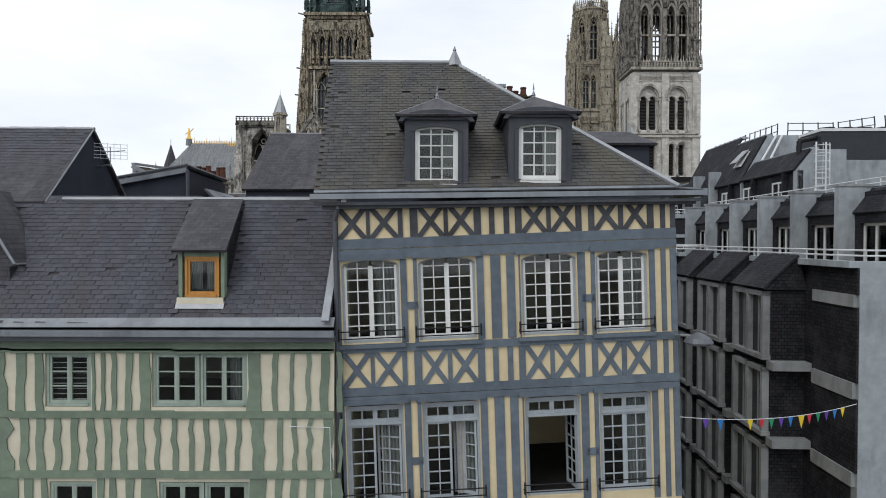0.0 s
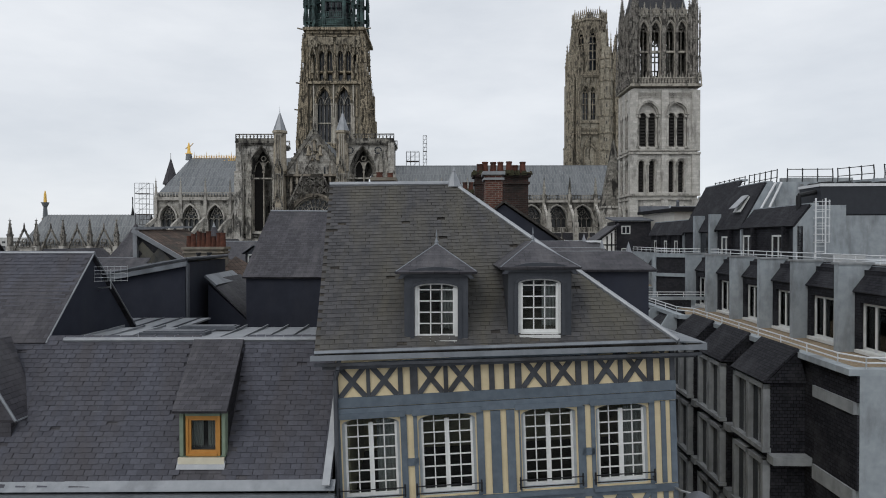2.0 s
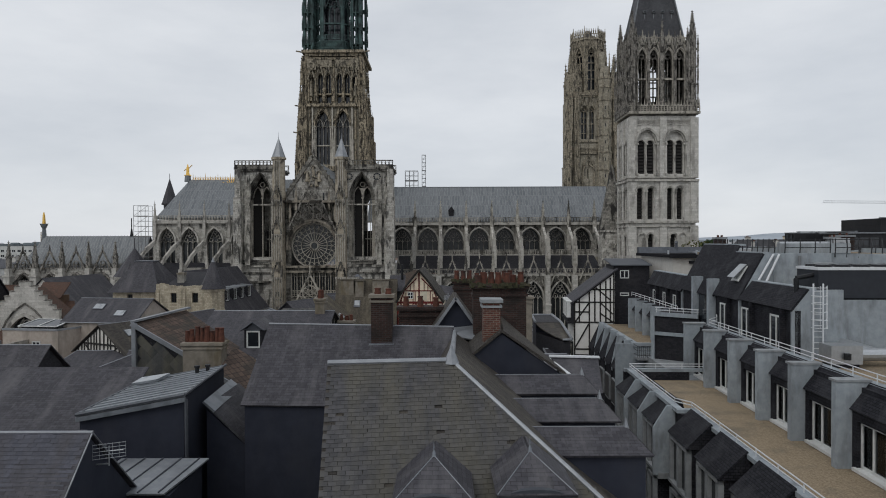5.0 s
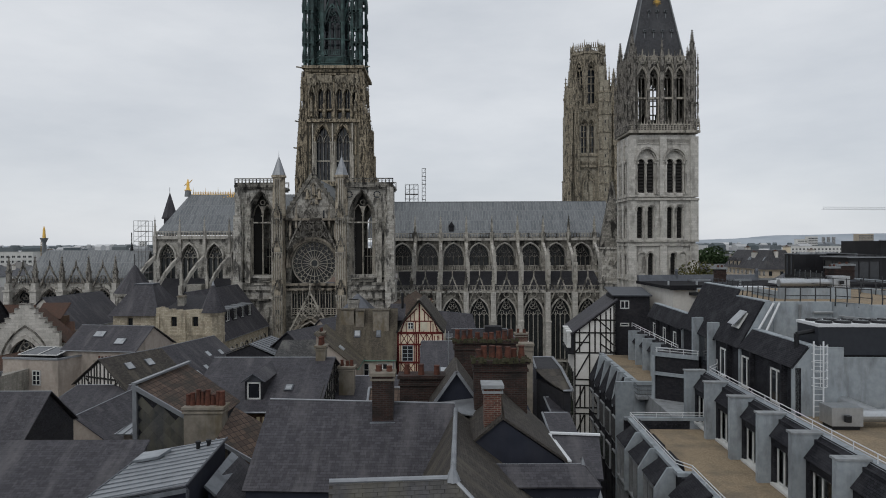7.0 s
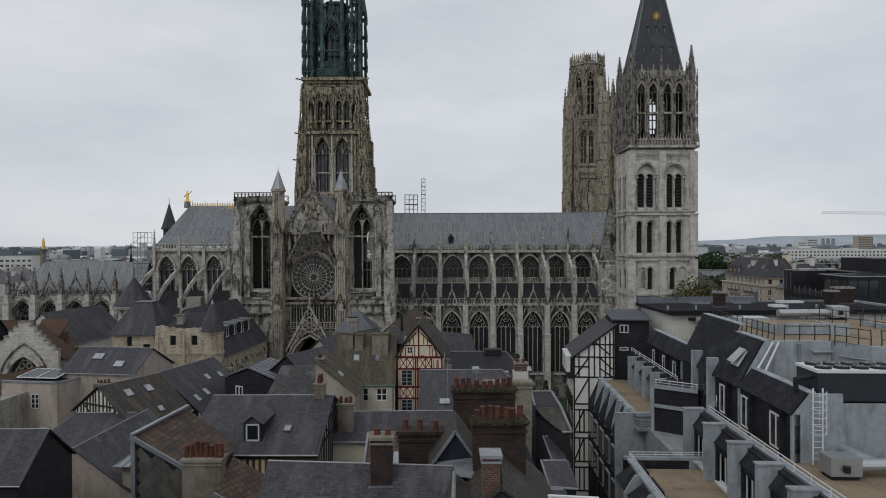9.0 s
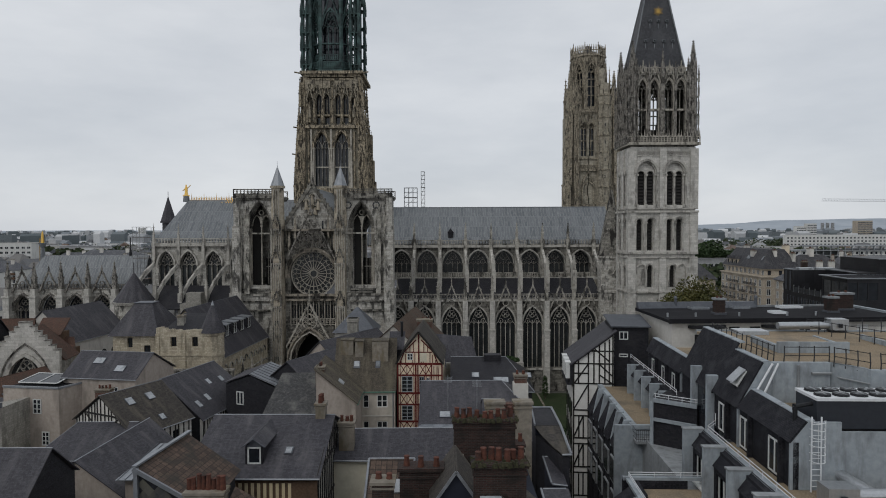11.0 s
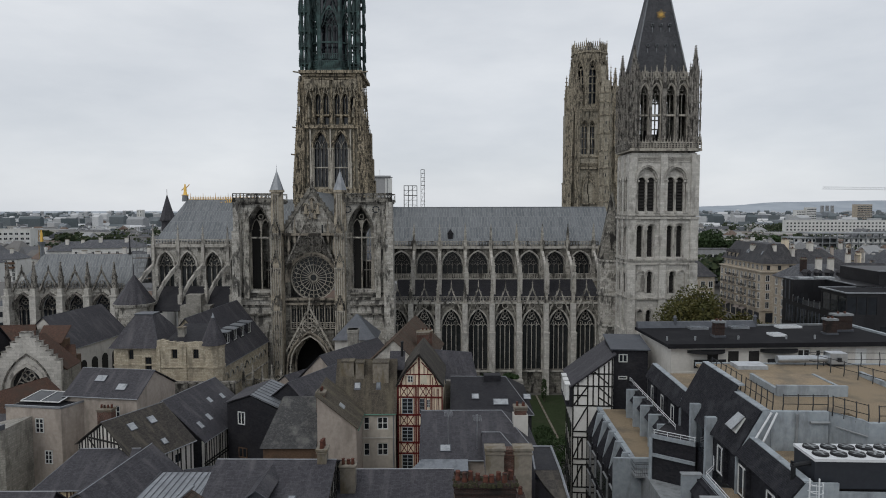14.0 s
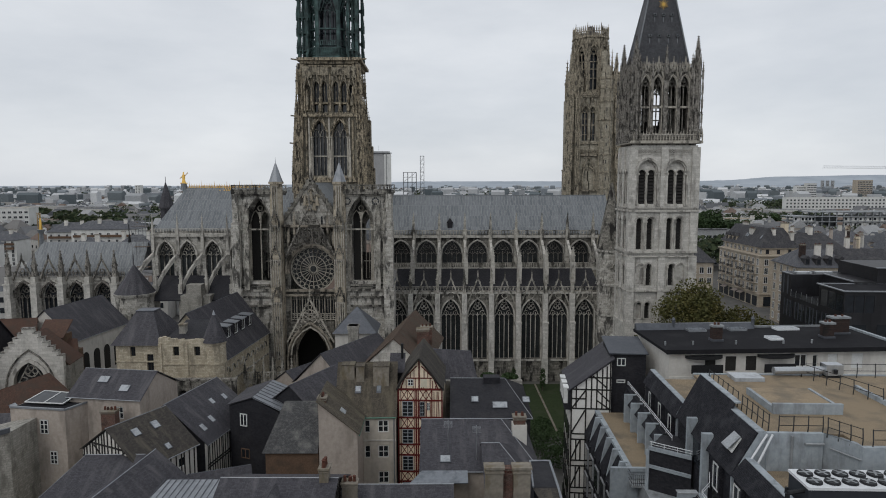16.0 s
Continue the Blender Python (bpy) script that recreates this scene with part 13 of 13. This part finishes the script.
# left: white block, round tower, halls
far_block("white_tower_block", "white apartment block with blue-grey windows", "apartment block", (-330, 450, 0), 10, 36, 16, 22.0, WHITE_WALL, GRAVEL, 6, 10, win=(2.2, 1.5))
far_block("slim_white_tower", "slim white tower far beyond the choir", "tower", (-716, 1500, 0), 0, 13, 13, 33.5, WHITE_WALL, GRAVEL, 9, 2, win=(2.4, 2.0))
for x, y, w, hh in ((-690, 1310, 55, 8), (-600, 1290, 50, 10), (-820, 1330, 60, 8), (-640, 1020, 70, 9), (-470, 900, 40, 10), (-560, 760, 45, 9), (-700, 800, 50, 8)):
    far_block("white_warehouse", "low white industrial hall", "warehouse", (x, y, 0), rng.uniform(-5, 10), w, 25, hh, WHITE_WALL, CONCRETE, 1, 4, win=(4.0, 2.0), group="halls by the river")
for x, y, w, e, r in ((-164, 282, 28, 19.5, 3.4), (-186, 300, 18, 17.0, 4.2), (-205, 262, 16, 14, 4.0), (-222, 300, 20, 13, 4), (-126, 212, 11, 18, 3.6)):
    k = far_block("balconied_apartment_house", "white apartment house with brown balconies under a hipped slate roof", "apartment house", (x, y, 0), 6, w, 13, e, WHITE_WALL, FAR_SLATE, 6, max(3, int(w / 3.2)), r, 5, group="apartment houses beyond the chapel")
    for z in (0.66, 0.82):
        part("balcony_band", Geo().box(1, w - 1, -1.0, 0, e * z, e * z + 1.0), TIMBER_BROWN, k)
    chimney(k, w * 0.35, w * 0.35 + 1.4, 4, 5, e, e + r + 1.2, PLASTER_WHITE, 0)
    chimney(k, w * 0.75, w * 0.75 + 1.4, 4, 5, e, e + r + 1.0, PLASTER_WHITE, 0)
k = far_block("white_gabled_house", "small white house under slate behind the chapel", "house", (-104, 203, 0), 8, 10, 10, 20.0, WHITE_WALL, FAR_SLATE, 6, 4, 3.2, 3.5)
chimney(k, 0.5, 1.6, 4, 5, 19, 24.5, PLASTER_WHITE, 0)
chimney(k, 8.0, 9.0, 4, 5, 19, 24.5, PLASTER_WHITE, 0)
# tall trees in front of the white blocks
for k, (x, y, h_, r_) in enumerate(((133, 325, 27, 8), (141, 332, 29, 9), (149, 328, 26, 8), (137, 318, 23, 7), (146, 318, 22, 7), (156, 330, 22, 6), (178, 420, 21, 6), (189, 430, 19, 6), (226, 440, 19, 7), (236, 444, 18, 6))):
    tree(x, y, h_, r_, "tall dark green tree among the town blocks", 40 + k, leaf=LEAF, size=0.75, count=1500)
# cranes
c = thing("tower_crane", "white tower crane above the roofs", "crane", (306, 403, 0))
def lattice(g, p, q, w, n):
    p, q = Vector(p), Vector(q)
    side = Vector((0, w, 0)) if abs((q - p).x) > 1 else Vector((w, 0, 0))
    up = Vector((0, 0, w)) if abs((q - p).x) > 1 else Vector((0, w, 0))
    for s in (side * 0, side, up):
        g.rod(p + s, q + s, 0.12, 4)
    for i in range(n):
        a, b_ = p + (q - p) * (i / n), p + (q - p) * ((i + 1) / n)
        for u, v in ((side * 0, up), (up, side), (side, side * 0)):
            g.rod(a + u, b_ + v, 0.07, 4)
    return g
part("mast", lattice(Geo(), (0, 0, 0), (0, 0, 47.5), 1.6, 24), PALE_METAL, c)
part("jib", lattice(Geo(), (-64, 0, 48.6), (14, 0, 47.6), 1.4, 44), PALE_METAL, c)
part("cab", Geo().box(-1.5, 0.2, -1.6, 0.2, 45.6, 47.6), WHITE_PAINT, c)
part("counterweight", Geo().box(10, 13.5, -0.4, 1.4, 45.8, 48), CONCRETE_DARK, c)
c = thing("yellow_crane", "small yellow crane mast beside the houses", "crane", (-152, 240, 0))
part("mast", lattice(Geo(), (0, 0, 0), (0, 0, 29), 1.2, 18), surface("yellow_crane_paint", (0.26, 0.17, 0.06), (0.32, 0.21, 0.08)), c)

# low town out to the hills, and its trees
def island_material(name, shades, rough=0.9):
    m, n, l, b_ = base_material(name, rough)
    geo = n.new("ShaderNodeNewGeometry")
    r = n.new("ShaderNodeValToRGB")
    r.color_ramp.interpolation = "CONSTANT"
    while len(r.color_ramp.elements) < len(shades):
        r.color_ramp.elements.new(0.5)
    for i, s_ in enumerate(shades):
        r.color_ramp.elements[i].position = i / len(shades)
        r.color_ramp.elements[i].color = (*s_, 1)
    l.new(geo.outputs["Random Per Island"], r.inputs["Fac"])
    fine, _ = noise_fac(n, l, 0.8, 0.3, 0.7)
    l.new(mixer(n, l, "MULTIPLY", 0.6, r.outputs["Color"], mixer(n, l, "MIX", fine, (0.7, 0.7, 0.7), (1.15, 1.15, 1.15))), b_.inputs["Base Color"])
    return m


TOWN_WALLS = island_material("town_walls", ((0.50, 0.50, 0.48), (0.38, 0.37, 0.35), (0.44, 0.43, 0.41), (0.33, 0.30, 0.27), (0.58, 0.58, 0.57), (0.28, 0.28, 0.28)))
# roof shades lightened towards blue-grey, haze painted into the colour
TOWN_ROOFS = island_material("haze_greyed_town_roofs", ((0.10, 0.104, 0.112), (0.14, 0.142, 0.148), (0.17, 0.165, 0.16), (0.15, 0.11, 0.09), (0.085, 0.09, 0.10), (0.30, 0.305, 0.31)))
rng = random.Random(12)
walls_g, roofs_g, glass_g = Geo(), Geo(), Geo()


def low_house(x, y, w, d, h_, rise, turn):
    m_ = Matrix.Translation((x, y, 0)) @ Matrix.Rotation(turn, 4, "Z")
    walls_g.m = roofs_g.m = glass_g.m = m_
    if rise > 0:
        walls_g.prism([(-w / 2, -d / 2, 0), (w / 2, -d / 2, 0), (w / 2, -d / 2, h_), (-w / 2, -d / 2, h_)], (0, d, 0))
        k = rng.choice((0.0, 0.0, d * 0.35))
        o = 0.35
        roofs_g.add([(-w / 2 - o, -d / 2 - o, h_), (w / 2 + o, -d / 2 - o, h_), (w / 2 + o, d / 2 + o, h_), (-w / 2 - o, d / 2 + o, h_), (-w / 2 + k, 0, h_ + rise), (w / 2 - k, 0, h_ + rise)],
                    [(0, 1, 5, 4), (2, 3, 4, 5), (1, 2, 5), (3, 0, 4), (0, 3, 2, 1)])
        if rng.random() < 0.6:
            cx = rng.uniform(-w * 0.35, w * 0.35)
            walls_g.box(cx - 0.7, cx + 0.7, -0.5, 0.5, h_ + rise * 0.5, h_ + rise + 1.1)
    else:
        walls_g.box(-w / 2, w / 2, -d / 2, d / 2, 0, h_)
        roofs_g.box(-w / 2 + 0.3, w / 2 - 0.3, -d / 2 + 0.3, d / 2 - 0.3, h_, h_ + 0.12)
    n = max(1, int(w / 3.4))
    for f_ in range(max(1, int(h_ / 3.1))):
        for i in range(n):
            cx = -w / 2 + (i + 0.5) * w / n
            glass_g.box(cx - 0.55, cx + 0.55, -d / 2 - 0.05, -d / 2 - 0.005, 1.0 + f_ * 3.0, 2.5 + f_ * 3.0)


def free(x, y):
    """Ground that the built houses, the cathedral and its square leave open."""
    if y < 185 and -150 < x < 140:
        return False
    if 50 < x < 200 and y < 290 or 195 < x < 350 and 435 < y < 505:
        return False
    if 110 < x < 170 and 290 < y < 350 or 365 < x < 610 and 675 < y < 710:
        return False
    return not (-245 < x < -90 and 195 < y < 320)


for _ in range(3600):
    y = 130 + 3000 * rng.random() ** 2.1
    x = rng.uniform(-0.85, 0.85) * y
    if not free(x, y):
        continue
    near = y < 420
    if rng.random() < (0.85 if near else 0.7):
        low_house(x, y, rng.uniform(8, 16), rng.uniform(8, 12), rng.uniform(7, 12) if near else rng.uniform(5, 10), rng.uniform(3.0, 5.5), rng.uniform(-0.6, 0.6) + rng.choice((0, 1.57)))
    else:
        low_house(x, y, rng.uniform(15, 60), rng.uniform(12, 25), rng.uniform(6, 12), 0, rng.uniform(-0.3, 0.3))
# bluish greys put the distance haze into the far walls' colour
FAR_WALLS = island_material("haze_tinted_far_walls", ((0.42, 0.43, 0.44), (0.20, 0.22, 0.24), (0.30, 0.31, 0.32), (0.14, 0.16, 0.17), (0.55, 0.56, 0.57), (0.10, 0.12, 0.13)))
far_g = Geo()
for _ in range(6500):
    y = 900 + 2650 * rng.random() ** 1.25
    x = rng.uniform(-0.8, 0.8) * y
    w_, d_, h_ = rng.uniform(8, 26), rng.uniform(8, 16), rng.uniform(5, 11) if rng.random() < 0.9 else rng.uniform(12, 24)
    far_g.m = Matrix.Translation((x, y, 0)) @ Matrix.Rotation(rng.uniform(-0.5, 0.5), 4, "Z")
    if rng.random() < 0.6:
        far_g.prism([(-w_ / 2, -d_ / 2, 0), (-w_ / 2, d_ / 2, 0), (-w_ / 2, d_ / 2, h_), (-w_ / 2, 0, h_ + 3.5), (-w_ / 2, -d_ / 2, h_)], (w_, 0, 0))
    else:
        far_g.box(-w_ / 2, w_ / 2, -d_ / 2, d_ / 2, 0, h_)
far_g.m = None
town = thing("low_town", "far streets of low houses, slate roofs and pale blocks", "town", kind="stuff")
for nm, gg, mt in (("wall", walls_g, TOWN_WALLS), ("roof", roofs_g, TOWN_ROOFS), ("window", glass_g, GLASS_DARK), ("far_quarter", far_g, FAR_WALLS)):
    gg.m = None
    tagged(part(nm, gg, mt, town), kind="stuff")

LEAF_FAR = island_material("far_foliage", ((0.022, 0.036, 0.016), (0.03, 0.046, 0.02), (0.04, 0.055, 0.024), (0.05, 0.058, 0.028)), 0.95)
wood_g = Geo()


def clump(x, y, r, h_, n):
    """A far crown: many small tilted leaf blades over a lumpy dome."""
    for _ in range(n):
        a, b_ = rng.uniform(0, 2 * math.pi), rng.uniform(-0.2, 1.0)
        k = math.sqrt(max(0.0, 1 - b_ * b_)) * rng.uniform(0.72, 1.05)
        p = Vector((x + r * k * math.cos(a), y + r * k * math.sin(a), h_ * 0.55 + h_ * 0.45 * b_ * rng.uniform(0.8, 1.05)))
        s = r * rng.uniform(0.16, 0.34)
        u = Vector((rng.uniform(-1, 1), rng.uniform(-1, 1), rng.uniform(-1, 1))).normalized() * s
        v = u.orthogonal().normalized() * s
        wood_g.add([p - u, p + v * 0.8, p + u, p - v * 0.8], [(0, 1, 2, 3)])


for _ in range(1300):
    y = 240 + 3100 * rng.random() ** 1.35
    x = rng.uniform(-0.85, 0.85) * y
    if free(x, y):
        for k in range(rng.choice((1, 1, 3, 5, 8))):
            clump(x + rng.uniform(-18, 18), y + rng.uniform(-9, 9), rng.uniform(3, 6), rng.uniform(8, 13), 36)
for cx, cy, sx, sy, n in ((-290, 520, 34, 12, 26), (-255, 470, 14, 8, 10), (-170, 420, 18, 8, 14), (150, 295, 10, 8, 9), (122, 286, 13, 7, 14), (300, 560, 50, 10, 24), (200, 430, 24, 8, 16), (-420, 640, 60, 12, 30), (430, 900, 120, 20, 40), (520, 1500, 200, 30, 60), (-60, 1500, 160, 30, 50), (120, 1800, 220, 30, 60), (-500, 1700, 260, 40, 60), (80, 1000, 90, 20, 36)):
    for _ in range(n):
        clump(cx + rng.gauss(0, 0.6) * sx, cy + rng.gauss(0, 0.6) * sy, rng.uniform(4, 6.5), rng.uniform(10, 16), 60)
woods = thing("distant_trees", "dark green trees scattered through the far town", "trees", kind="stuff")
tagged(part("foliage", wood_g, LEAF_FAR, woods), kind="stuff")

# wooded hills along the skyline, distance haze mixed into their base colour
hill_m, n_, l_, b_ = base_material("haze_tinted_wooded_hillside", 1.0, 0.0, 0.0)
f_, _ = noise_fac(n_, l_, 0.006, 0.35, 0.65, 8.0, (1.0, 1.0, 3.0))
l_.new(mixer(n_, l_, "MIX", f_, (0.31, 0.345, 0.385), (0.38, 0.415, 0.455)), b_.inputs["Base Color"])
for nm, lab, dist, rows in (("hill_ridge", "blue-grey wooded ridge on the horizon", 4300, ((-3600, 14), (-2400, 20), (-1500, 16), (-700, 30), (-100, 44), (500, 44), (1100, 42), (1600, 40), (1900, 48), (2300, 72), (2900, 82), (3700, 78))),
                            ("low_hill", "low wooded rise before the horizon", 3500, ((-3000, 6), (-1800, 14), (-900, 8), (-200, 26), (300, 30), (800, 14), (1300, 18), (1800, 26), (2400, 34), (3000, 30)))):
    hill = thing(nm, lab, "hill", kind="structure")
    g = Geo()
    pts = []
    for (xa, za), (xb, zb) in zip(rows, rows[1:]):
        for i in range(10):
            f_ = i / 10
            s_ = f_ * f_ * (3 - 2 * f_)
            pts.append((xa + (xb - xa) * f_, za + (zb - za) * s_ + rng.uniform(-1.2, 1.2)))
    verts, faces = [], []
    for x, z in pts:
        verts += [(x, dist - 500, 0), (x, dist - 200, z * 0.6), (x, dist, z), (x, dist + 200, 0)]
    for i in range(len(pts) - 1):
        for k in range(3):
            faces.append((i * 4 + k, i * 4 + 4 + k, i * 4 + 5 + k, i * 4 + 1 + k))
    g.add(verts, faces)
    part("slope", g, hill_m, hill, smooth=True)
